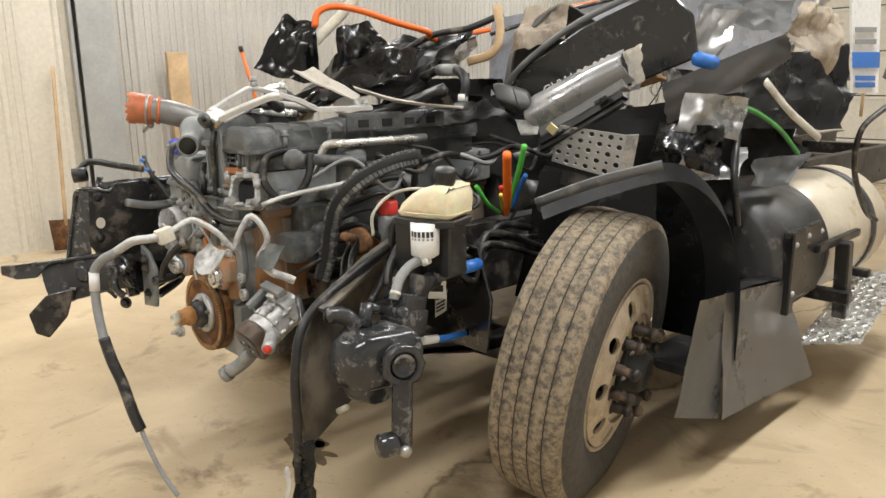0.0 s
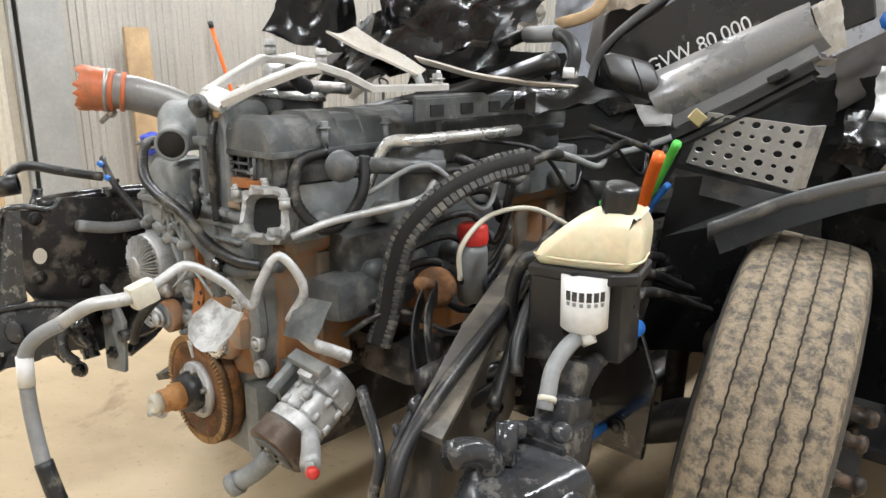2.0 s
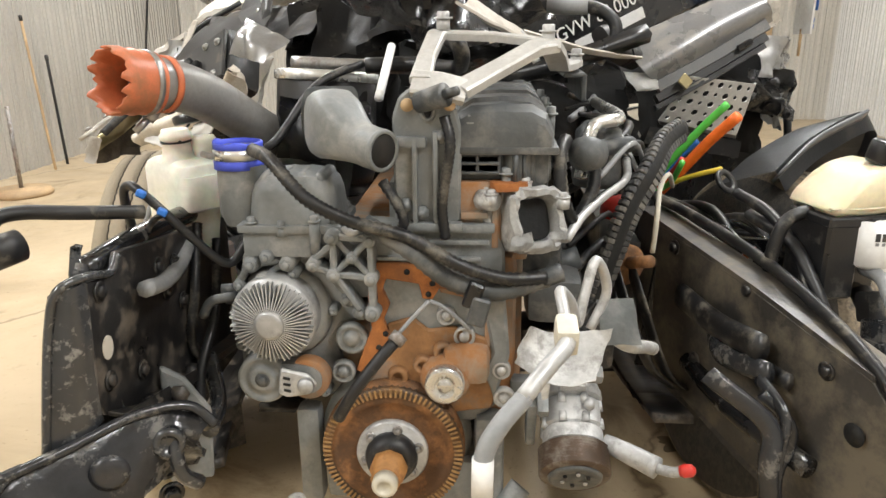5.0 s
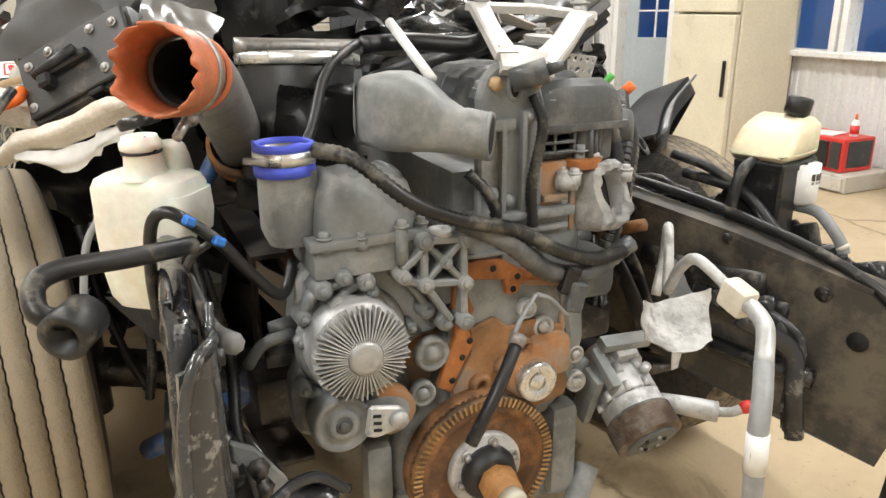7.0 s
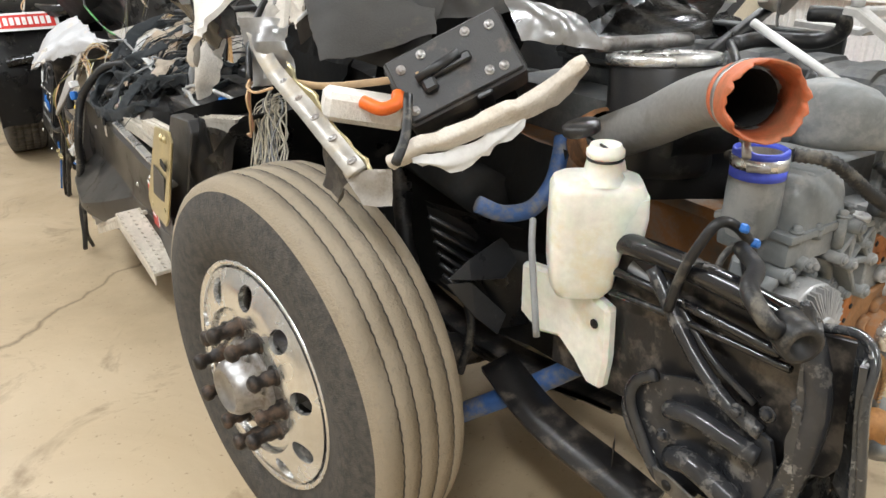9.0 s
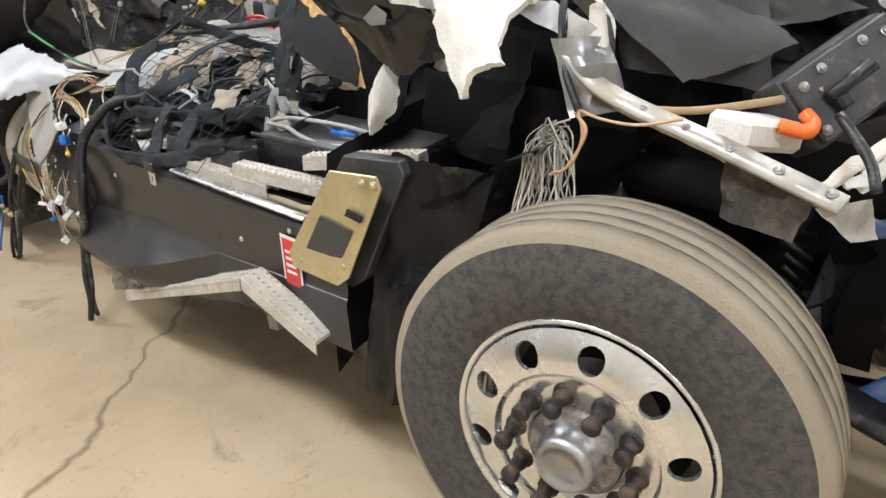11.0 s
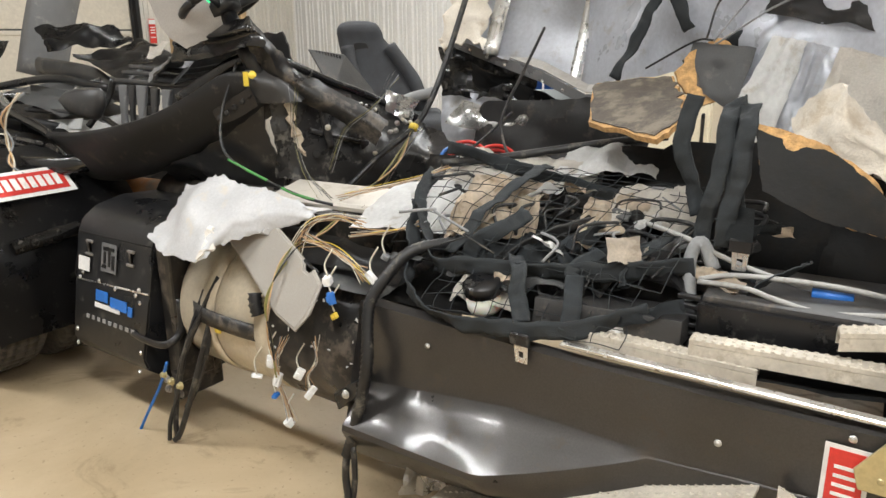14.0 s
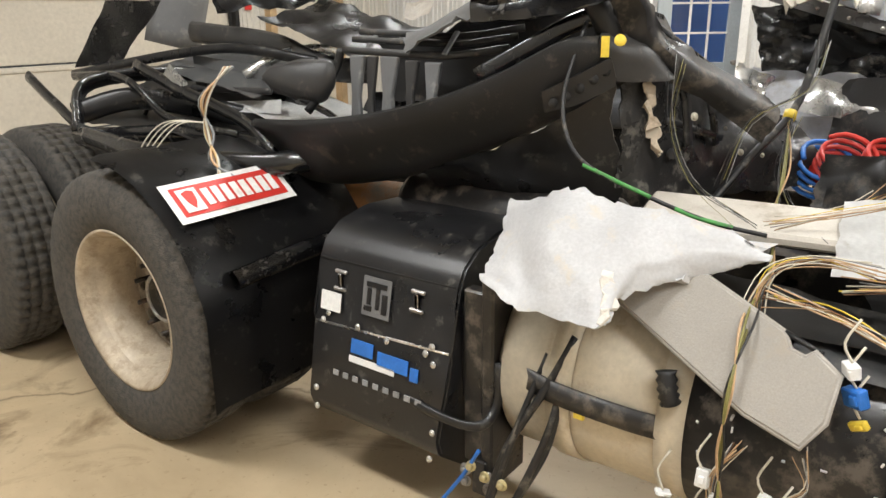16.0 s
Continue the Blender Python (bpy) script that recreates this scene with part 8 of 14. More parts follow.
part("bottle", smooth(slab([on_res(x, -0.075, z) for x, z in ((-0.118, 1.032), (0.0, 1.026), (0.108, 1.030), (0.116, 1.06), (0.114, 1.115), (0.09, 1.130), (0.03, 1.128), (-0.035, 1.112), (-0.112, 1.060))], 0.15, on_res(0, 1, 0) - on_res(0, 0, 0), 0.016), 50), "tank_y", rs)
part("seam", tube([on_res(x, y, 1.050) for x, y in ((-0.116, -0.05), (-0.06, -0.078), (0.06, -0.078), (0.115, -0.05), (0.117, 0.05))], 0.0022, 6, 4), "tank_y", rs)
part("cap", lathe([(0, 0), (0.026, 0), (0.030, 0.008), (0.030, 0.040), (0.026, 0.046), (0, 0.047)], on_res(0.055, -0.01, 1.128), (0.22, -0.1, 1), 30, lambda k, i, r, h: (r - 0.0012 * (i % 2) if r > 0.027 else r, h)), "plastic", rs, "black ribbed cap")
part("cap_cord", tube([on_res(0.03, -0.035, 1.132), on_res(0.06, -0.06, 1.118), on_res(0.09, -0.062, 1.116), on_res(0.11, -0.04, 1.122)], 0.002, 6, 4), "rubber", rs)
part("bracket", join(slab([on_res(x, y, 0.86) for x, y in ((-0.122, 0.08), (-0.122, -0.070), (-0.03, -0.082), (-0.02, -0.03), (0.085, -0.03), (0.10, 0.08))], 0.165, (0, 0, 1), 0.006), slab([on_res(x, y, 1.012) for x, y in ((-0.124, 0.08), (-0.124, -0.072), (-0.03, -0.086), (0.07, -0.088), (0.12, -0.06), (0.12, 0.08))], 0.022, (0, 0, 1), 0.004)), "plastic", rs, "black plastic bracket with a rim")
part("bracket_bolt", bolt(on_res(-0.015, -0.088, 1.022), (0.3, -1, 0), 0.006, 0.005), "dark", rs)
FC = on_res(0.008, -0.072, 0.928)
flt = part("filter", join(lathe([(0, 0), (0.030, 0), (0.040, 0.008), (0.041, 0.098), (0, 0.098)], FC, (0, 0, 1), 32)), "white", rs, "white spin-on filter with dark marks")
for k in range(6):
    t = radians(-100 + 17 * k)
    for dz, hh, ww in ((0.070, 0.016, 0.0085), (0.056, 0.006, 0.006)):
        part("label_mark", box((0.0012, ww, hh), FC + V((0.0412 * math.cos(t), 0.0412 * math.sin(t), dz)), 0, (0, 0, math.degrees(t))), "darkp" if hh > 0.01 else "grey_h", flt)
part("outlet_band", tube([(0.814, -0.760, 0.931), (0.797, -0.770, 0.920)], 0.0185, 12, 1), "white", rs)
part("side_hose", tube([(0.701, -0.700, 1.036), (0.633, -0.720, 1.006), (0.614, -0.720, 0.900), (0.652, -0.700, 0.829)], 0.014, 10, 6), "rubber", rs, "black side hose")
part("front_hose", tube([(0.62, -0.55, 0.98), (0.66, -0.70, 0.96), (0.68, -0.78, 0.90), (0.70, -0.82, 0.84)], 0.014, 10, 6), "rubber", rs)
part("hose_guide", lathe([(0.02, 0), (0.034, 0), (0.034, 0.008), (0.02, 0.008), (0.02, 0)], (0.61, -0.38, 1.02), (0.5, -0.6, 0.6), 20), "plastic", rs)
lb = single("warning_label", box((0.055, 0.0015, 0.085), (0.715, -0.635, 0.805), 0, (0, 0, 40)), "white", "white and yellow warning label on black metal", "label")
part("yellow_bar", box((0.055, 0.002, 0.02), (0.715, -0.636, 0.84), 0, (0, 0, 40)), "yellow", lb)
part("text_bar", box((0.04, 0.002, 0.02), (0.715, -0.637, 0.795), 0, (0, 0, 40)), "dark", lb)
hose("blue_line", [(0.655, -0.33, 0.605), (0.675, -0.42, 0.60), (0.70, -0.58, 0.62), (0.707, -0.66, 0.635)], 0.011, "blue", "bright blue air line", "hose")
hose("blue_line_end", [(0.704, -0.63, 0.630), (0.712, -0.69, 0.642)], 0.0135, "white", "white end band on a blue air line", "band", sub=1, n=12)
hose("blue_line", [(0.58, -0.29, 0.76), (0.62, -0.40, 0.78), (0.66, -0.50, 0.80)], 0.013, "blue", "ribbed blue air line", "hose", 0.0015)
hose("black_sleeve", [(0.66, -0.50, 0.80), (0.70, -0.60, 0.815), (0.735, -0.70, 0.82)], 0.018, "rubber", "ribbed black sleeve on a blue line", "sleeve", 0.002)
for mt, pts, r in (("hiviz", [(0.515, -0.10, 0.93), (0.56, -0.14, 1.0), (0.61, -0.20, 1.09), (0.663, -0.262, 1.17)], 0.015), ("green", [(0.50, -0.06, 0.95), (0.55, -0.09, 1.03), (0.61, -0.13, 1.12), (0.66, -0.17, 1.19)], 0.011), ("yellow", [(0.52, -0.12, 0.95), (0.57, -0.18, 0.99), (0.635, -0.26, 1.03)], 0.007), ("green", [(0.50, -0.11, 0.93), (0.52, -0.20, 0.98), (0.53, -0.27, 1.05)], 0.008), ("red", [(0.51, -0.08, 0.94), (0.54, -0.14, 1.0), (0.555, -0.17, 1.04)], 0.009), ("blue", [(0.52, -0.06, 0.95), (0.56, -0.08, 1.02), (0.61, -0.10, 1.08)], 0.009)):
    hose("air_line", pts, r, mt, "cut %s plastic air line sticking up" % {"hiviz": "orange", "green": "green", "yellow": "yellow", "red": "red", "blue": "blue"}[mt], "hose", group="cut air lines")
for k in range(8):
    a = V((0.52, -0.05, 0.93))
    hose("driver_cable", [a + V((0.02 * k, 0.02 * k, -0.03 * k)), a + V((0.06 + 0.02 * k, -0.15 - 0.03 * k, -0.05 + 0.02 * (k % 3))), a + V((0.12 + 0.015 * k, -0.32 - 0.02 * k, -0.04 - 0.03 * (k % 4))), a + V((0.16, -0.45 - 0.02 * k, -0.12 + 0.02 * k))], 0.007 + 0.003 * (k % 3), "rubber" if k % 4 else "black", "tangled black cable behind the reservoir", "cable", group="engine cables")
hose("pale_lead", [(0.392, -0.620, 0.908), (0.396, -0.620, 0.983), (0.414, -0.550, 1.043), (0.454, -0.450, 1.052), (0.490, -0.350, 1.002)], 0.006, "wire_w", "pale thin lead arching beside the engine", "cable")


# ---- driver side ----
# grey plastic, lightened to hold the reflection along the arch edge
M["fend_g"] = mat("reflection_grey_plastic", (0.105, 0.108, 0.115), 0.36, 0, 0.2, 6, 0.2, 120, (0.22, 0.215, 0.205), 0.25, 9)
fd = thing("fender", (1.0, 0.1, 0.5), "bent black plastic wheel arch above the tyre", "fender")
arch = [V((0.782, -0.24, 1.022)), V((0.91, -0.115, 1.088)), V((1.09, 0.00, 1.150)), V((1.165, 0.10, 1.100)), V((1.20, 0.22, 0.965)), V((1.19, 0.34, 0.76)), V((1.16, 0.42, 0.45))]
arc = spline(arch, 6)
bm = bmesh.new()
rows = []
for i, p in enumerate(arc):
    q = p + V((-0.13, 0.05, -0.05))
    lip = p + V((0.03, -0.01, -0.055))
    rows.append([bm.verts.new(v) for v in (lip, p, p.lerp(q, 0.33), p.lerp(q, 0.66), q)])
for a, b in zip(rows, rows[1:]):
    for k in range(4):
        bm.faces.new((a[k], a[k + 1], b[k + 1], b[k]))
bmesh.ops.solidify(bm, geom=bm.faces[:], thickness=0.006)
part("arch", smooth(bm, 40), "fend_s", fd)
part("edge", strap([V((0.785, -0.255, 1.012)), V((0.915, -0.130, 1.078)), V((1.095, -0.015, 1.138))], 0.055, (0.35, -0.45, 0.8), 0.008), "fend_g", fd, "grey edge flange with its reflection in the colour")
part("inner_wall", crumple((0.52, -0.05, 0.60), (0.86, 0.42, 0.55), (0.80, 0.46, 1.06), (0.55, 0.05, 1.08), 10, 10, 0.03, 5, 0.006, 0.03, 0, 51), "plastic", fd)
part("rear_wall", crumple((0.60, 0.52, 0.40), (1.12, 0.48, 0.42), (1.12, 0.46, 0.92), (0.60, 0.50, 1.0), 10, 10, 0.02, 6, 0.006, 0.02, 0, 52), "plastic", fd)

sf = thing("side_fairing", (1.2, 0.6, 0.2), "broken charcoal painted side fairing behind the wheel", "fairing")
# paler grey than its charcoal paint, standing for the bright wall's reflection
part("front_panel", crumple((1.140, 0.083, 0.264), (1.200, 0.289, 0.214), (1.190, 0.289, 0.681), (1.170, 0.146, 0.683), 10, 12, 0.010, 6, 0.006, 0.01, -0.01, 53), "gpaint", sf)
part("rear_panel", crumple((1.220, 0.259, 0.225), (1.200, 1.182, 0.117), (1.170, 0.858, 0.613), (1.190, 0.289, 0.681), 14, 12, 0.012, 6, 0.006, 0.01, -0.02, 54), "gpaint", sf)
part("top_edge", crumple((1.180, 0.310, 0.678), (1.160, 0.893, 0.618), (1.050, 0.984, 0.604), (1.050, 0.614, 0.629), 10, 6, 0.008, 10, 0.005, 0.03, 0, 55), "darkp", sf)
part("under_plate", box((0.30, 0.70, 0.04), (1.02, 0.62, 0.36), 0.006), "dark", sf)

dt = thing("driver_fuel_tank", (0.9, 1.5, 0.3), "cream fuel tank wrapped in torn black covers", "fuel tank")
part("tank", lathe([(0, 0), (0.27, 0), (0.30, 0.03), (0.30, 1.32), (0.27, 1.35), (0, 1.35)], (0.86, 0.85, 0.64), (0, 1, 0), 40), "cream_m", dt)
part("front_cover", lathe([(0.0, -0.02), (0.27, -0.02), (0.312, 0.01), (0.314, 0.44), (0.306, 0.44), (0.304, 0.02), (0.0, -0.012)], (0.86, 0.83, 0.64), (0, 1, 0), 40, lambda k, i, r, h: (r + 0.006 * noise.noise(V((i * 0.4, k * 0.5, 8))), h + (0.05 * noise.noise(V((i * 0.25, 5.0, 0))) if h > 0.4 else 0))), "darkp", dt, "dark torn plastic cover")
part("cover_frame", join(box((0.03, 0.34, 0.30), (1.165, 1.02, 0.66), 0.006), box((0.04, 0.05, 0.34), (1.18, 0.86, 0.64), 0.006), box((0.03, 0.5, 0.035), (1.19, 1.36, 0.70), 0.004)), "plastic", dt, "black bolted frame")
for yy, zz in ((0.86, 0.76), (0.86, 0.56), (0.98, 0.78), (1.12, 0.78)):
    part("frame_bolt", bolt((1.20, yy, zz), (1, 0, 0), 0.008, 0.006), "alu", dt)
for yy in (1.30, 1.95):
    part("strap", lathe([(0.303, -0.03), (0.309, -0.03), (0.309, 0.03), (0.303, 0.03)], (0.86, yy, 0.64), (0, 1, 0), 40), "darkp", dt, "black tank strap")
part("step_bracket", join(box((0.30, 0.05, 0.06), (1.12, 1.35, 0.45), 0.006), box((0.06, 0.06, 0.36), (1.22, 1.38, 0.52), 0.006, (8, 0, 0))), "blackd", dt)
part("step_arm", box((0.26, 0.04, 0.04), (1.12, 1.66, 0.50), 0.005), "blackd", dt)
cs = thing("checker_step", (1.2, 1.6, 0.3), "aluminium checker plate step bent towards the floor", "step")
bm = box((0.26, 1.05, 0.012), (0, 0, 0), 0.003)
part("plate", (bmesh.ops.transform(bm, matrix=pose(1.20, 1.70, 0.33, 6, -14, 4), verts=bm.verts), bm)[1], "alub", cs)
stud = box((0.030, 0.010, 0.006), (0, 0, 0.008), 0.002)
sme = bpy.data.meshes.new("tread_stud")
stud.to_mesh(sme)
stud.free()
sme.materials.append(M["alub"])
for i in range(24):
    for j in range(6):
        o = new("tread_stud", sme)
        o.parent = cs
        o.matrix_parent_inverse = Matrix.Translation(-cs.location)
        o.matrix_basis = pose(1.20, 1.70, 0.33, 6, -14, 4) @ pose(-0.105 + 0.042 * j, -0.50 + 0.043 * i, 0, 0, 0, 45 if (i + j) % 2 else -45)

# black door panel with lettering
dp = thing("door_panel", (0.3, 0.45, 1.2), "black painted door panel with white lettering, torn loose", "door panel")
PA, PB = V((0.249, 0.454, 1.358)), V((0.521, 0.551, 1.489))
ux = (PB - PA).normalized()
uz = (V((0, 0, 1)) - ux * ux.z).normalized()
uy = uz.cross(ux).normalized()


def onpanel(u, v, d=0.0):
    return PA + ux * u + uz * v + uy * d


part("panel", smooth(slab([onpanel(-0.22, -0.02), onpanel(-0.18, -0.10), onpanel(0.02, -0.12), onpanel(0.62, -0.14), onpanel(0.66, 0.02), onpanel(0.60, 0.16), onpanel(0.25, 0.17), onpanel(-0.05, 0.13), onpanel(-0.19, 0.06)], 0.02, uy, 0.006), 30), "black", dp)
rotm = Matrix((ux, uz, ux.cross(uz))).transposed().to_4x4()
lettering("GVW 80,000", 0.066, "white", dp, Matrix.Translation(onpanel(0.155, -0.005, -0.003)) @ rotm, 0.001, 0.92)
part("number_bar", slab([onpanel(0.05, -0.085, -0.004), onpanel(0.33, -0.085, -0.004), onpanel(0.33, -0.045, -0.004), onpanel(0.05, -0.045, -0.004)], 0.002, uy), "white", dp, "white number bar")
part("trim", tube([onpanel(-0.22, 0.0), onpanel(-0.10, 0.12, -0.01), onpanel(0.20, 0.19, -0.01), onpanel(0.5, 0.19, -0.01)], 0.014, 8, 5), "greyp", dp, "grey trim strip")

gp_ = thing("hood_fairing", (0.65, 0.1, 1.2), "grey painted hood fairing with torn pale edges", "fairing")
part("shell", patch([[(0.520, 0.085, 1.225), (0.640, 0.105, 1.288), (0.755, 0.130, 1.345), (0.870, 0.160, 1.400)], [(0.478, 0.055, 1.262), (0.602, 0.075, 1.326), (0.725, 0.100, 1.384), (0.845, 0.125, 1.440)], [(0.440, 0.090, 1.308), (0.574, 0.105, 1.374), (0.700, 0.120, 1.428), (0.820, 0.140, 1.478)], [(0.425, 0.165, 1.347), (0.562, 0.172, 1.410), (0.685, 0.180, 1.460), (0.800, 0.190, 1.508)]], 6, 6, 0.003, 5, 0.006, 61, 0.003), "gpaint", gp_)
part("torn_edge", crumple((0.862, 0.155, 1.37), (0.905, 0.165, 1.40), (0.865, 0.20, 1.535), (0.805, 0.175, 1.50), 8, 18, 0.022, 30, 0.006, 0.2, 0, 62), "felt", gp_, "pale torn fibreglass edge")
part("torn_corner", crumple((0.455, 0.050, 1.200), (0.530, 0.070, 1.205), (0.520, 0.090, 1.255), (0.410, 0.060, 1.265), 10, 10, 0.015, 26, 0.005, 0.15, 0.012, 63), "white", gp_, "white torn corner")
part("clip", box((0.040, 0.010, 0.034), (0.600, 0.058, 1.232), 0.003, (0, 40, 20)), "zinc", gp_, "brass coloured clip")
part("clip", box((0.05, 0.012, 0.018), (0.775, 0.10, 1.335), 0.003, (0, -28, 10)), "plastic", gp_, "black clip")
part("mirror_cup", loft([ring_pts(V((0.345, 0.040, 1.352)).lerp(V((0.440, 0.130, 1.315)), f), (-0.5, 0.2, 0.8), (0.4, -0.8, 0.4), a, b, 3.4, 28) for f, a, b in ((-0.05, 0.020, 0.018), (0.0, 0.040, 0.034), (0.2, 0.052, 0.046), (0.55, 0.055, 0.050), (0.60, 0.052, 0.047), (0.62, 0.056, 0.051), (1.0, 0.055, 0.052), (1.05, 0.048, 0.045))], 35), "darkp", gp_, "black rounded mirror head")

ps = thing("perforated_step", (0.7, 0.15, 1.0), "perforated pale metal step plate, tilted", "step")
LL, LR_, UR, UL = V((0.545, 0.128, 1.106)), V((0.805, 0.185, 1.052)), V((0.842, 0.168, 1.214)), V((0.620, 0.075, 1.245))


def holes_plate(a, b, c, d, nu, nv, hole, thick):
    bm = bmesh.new()
    ring = [(-1, -1), (0, -1), (1, -1), (1, 0), (1, 1), (0, 1), (-1, 1), (-1, 0)]
    for i in range(nu):
        for j in range(nv):
            rr = hole * (1.25 if (i + j) % 2 else 0.8)
            out, inn = [], []
            for x, y in ring:
                u, v = (i + 0.5 + x / 2) / nu, (j + 0.5 + y / 2) / nv
                out.append(bm.verts.new(a.lerp(b, u).lerp(d.lerp(c, u), v)))
                k = math.hypot(x, y)
                u, v = (i + 0.5 + x / k * rr) / nu, (j + 0.5 + y / k * rr) / nv
                inn.append(bm.verts.new(a.lerp(b, u).lerp(d.lerp(c, u), v)))
            for k in range(8):
                bm.faces.new((out[k], out[(k + 1) % 8], inn[(k + 1) % 8], inn[k]))
    bmesh.ops.remove_doubles(bm, verts=bm.verts, dist=0.0004)
    bmesh.ops.solidify(bm, geom=bm.faces[:], thickness=thick)
    return bm


part("plate", holes_plate(LL, LR_, UR, UL, 7, 5, 0.25, 0.004), "castl", ps)
part("flange", join(slab([LL, LR_, LR_ + V((0.02, 0.06, -0.02)), LL + V((0.02, 0.06, -0.02))], 0.006), slab([LR_, UR, UR + V((0.02, 0.05, 0)), LR_ + V((0.02, 0.05, 0))], 0.006)), "alu", ps)
part("under_channel", crumple((0.50, 0.10, 1.04), (0.82, 0.18, 0.98), (0.83, 0.20, 1.03), (0.52, 0.12, 1.09), 10, 4, 0.006, 12, 0.008, 0, 0, 64), "blackd", ps)

for off_, w_, d_ in ((0.0, 0.034, 0.030), (-0.036, 0.026, 0.040), (-0.062, 0.016, 0.026)):
    part("lower_rail", cast_arm([(0.525, 0.085 + d_ * 0.2, 1.212 + off_), (0.690, 0.110 + d_ * 0.2, 1.300 + off_), (0.845, 0.135 + d_ * 0.2, 1.392 + off_)], w_ * 1.1, d_, (-0.15, -1, 0.15)), "plastic" if off_ else "greyp", gp_, "ribbed black plastic rail")
# near-black sheet added as the shaded depth behind the driver's side panels
single("torn_cab_sheet", crumple((0.50, 0.30, 0.90), (1.05, 0.62, 0.90), (1.02, 0.66, 1.36), (0.50, 0.42, 1.28), 18, 16, 0.05, 7, 0.008, 0.05, 0.0, 66, 0.05), "dark", "crumpled near-black fill for the shaded cab side", "body panel", "torn cab panels")
for k, (a, b, c, d) in enumerate((((0.86, 0.28, 1.12), (1.08, 0.42, 1.06), (1.06, 0.46, 1.24), (0.88, 0.32, 1.26)), ((0.92, 0.36, 1.22), (1.08, 0.55, 1.18), (1.10, 0.58, 1.34), (0.94, 0.40, 1.36)))):
    single("body_scrap", crumple(a, b, c, d, 16, 14, 0.05, 10, 0.005, 0.08, 0.0, 67 + k, 0.05), ("black", "sheet")[k], "crushed shiny scrap of the cab side", "body panel", "torn cab panels")

# big torn panels above the driver's tank
panels = [
    ("cab_panel", "paint", (0.800, 0.500, 1.225), (1.045, 1.060, 1.485), (1.020, 1.060, 1.590), (0.780, 0.480, 1.385), 0.008, "long charcoal painted body panel with a bent flange", "plastic"),
    ("cab_panel", "sheet", (0.800, 0.620, 1.560), (0.840, 0.760, 1.450), (0.880, 0.930, 1.670), (0.790, 0.740, 1.690), 0.04, "crumpled bare metal sheet", ""),
    ("cab_panel", "tan", (1.050, 0.934, 1.573), (1.100, 1.320, 1.409), (1.100, 1.446, 1.657), (1.050, 1.069, 1.707), 0.05, "crumpled tan liner sheet", ""),
    ("cab_panel", "greyp", (0.700, 0.872, 1.633), (0.700, 1.870, 1.620), (0.600, 2.155, 1.810), (0.600, 1.098, 1.744), 0.03, "grey bent cab panel", ""),
    ("cab_panel", "plastic", (1.000, 0.619, 1.216), (1.050, 1.763, 1.157), (0.950, 1.940, 1.557), (0.900, 0.986, 1.492), 0.05, "crushed black plastic panel", ""),
    ("cab_panel", "dark", (0.900, 0.362, 1.019), (1.020, 1.328, 1.004), (0.900, 1.438, 1.297), (0.850, 0.430, 1.199), 0.06, "crushed dark cab side", ""),
    ("cab_panel", "sheet", (1.000, 0.259, 1.059), (1.040, 0.614, 1.027), (1.000, 0.829, 1.138), (0.980, 0.321, 1.172), 0.05, "torn shiny metal scrap", ""),
    ("cab_panel", "greyp", (1.050, 0.744, 0.993), (1.080, 1.000, 0.968), (1.050, 1.358, 1.079), (1.020, 0.844, 1.093), 0.03, "torn grey scrap of panel", ""),
]
for k, (nm, mt, a, b, c, d, amp, lbl, _) in enumerate(panels):
    single(nm, crumple(a, b, c, d, 14, 14, amp, 9, 0.005, 0.06, 0.0, 70 + k, 0.04), mt, lbl, "body panel", "torn cab panels")
sgn = thing("cardboard_sign", (1.300, 1.057, 1.523), "white sign with blue band and printed bars leaning on the wreck", "sign")
sa, sb, sc, sd = [V(p) for p in (((1.300, 0.961, 1.347)), ((1.320, 1.189, 1.342)), ((1.300, 1.157, 1.714)), ((1.280, 0.896, 1.698)))]
part("board", slab([sa, sb, sc, sd], 0.008), "white", sgn)
part("stake", rod(sa.lerp(sb, 0.5) + V((0, 0, 0.02)), sa.lerp(sb, 0.5) - V((0, 0, 0.09)), 0.006), "wood", sgn)
so = V((0.012, -0.012, 0))
part("blue_band", slab([sa.lerp(sd, 0.26) + so, sb.lerp(sc, 0.26) + so, sb.lerp(sc, 0.42) + so, sa.lerp(sd, 0.42) + so], 0.002), "blue", sgn)
for f in (0.06, 0.13, 0.50, 0.62):
    part("text_bar", slab([sa.lerp(sd, f).lerp(sb.lerp(sc, f), 0.1) + so, sa.lerp(sd, f).lerp(sb.lerp(sc, f), 0.85) + so, sa.lerp(sd, f + 0.05).lerp(sb.lerp(sc, f + 0.05), 0.85) + so, sa.lerp(sd, f + 0.05).lerp(sb.lerp(sc, f + 0.05), 0.1) + so], 0.002), "blue" if f < 0.3 else "grey_h", sgn)
hose("green_hose", [(1.000, 0.650, 1.309), (1.030, 0.785, 1.273), (1.060, 0.940, 1.201), (1.080, 1.098, 1.096)], 0.010, "green_d", "dull green hose lying over the wreck", "hose")
hose("blue_plug", [(0.900, 0.534, 1.476), (0.900, 0.656, 1.463)], 0.028, "blue", "dark blue wiring plug cluster", "connector", sub=1)
hose("bent_bar", [(1.100, 0.536, 0.872), (1.080, 0.519, 1.082), (1.000, 0.700, 1.297)], 0.014, "plastic", "bent black bar on the driver side", "bar")
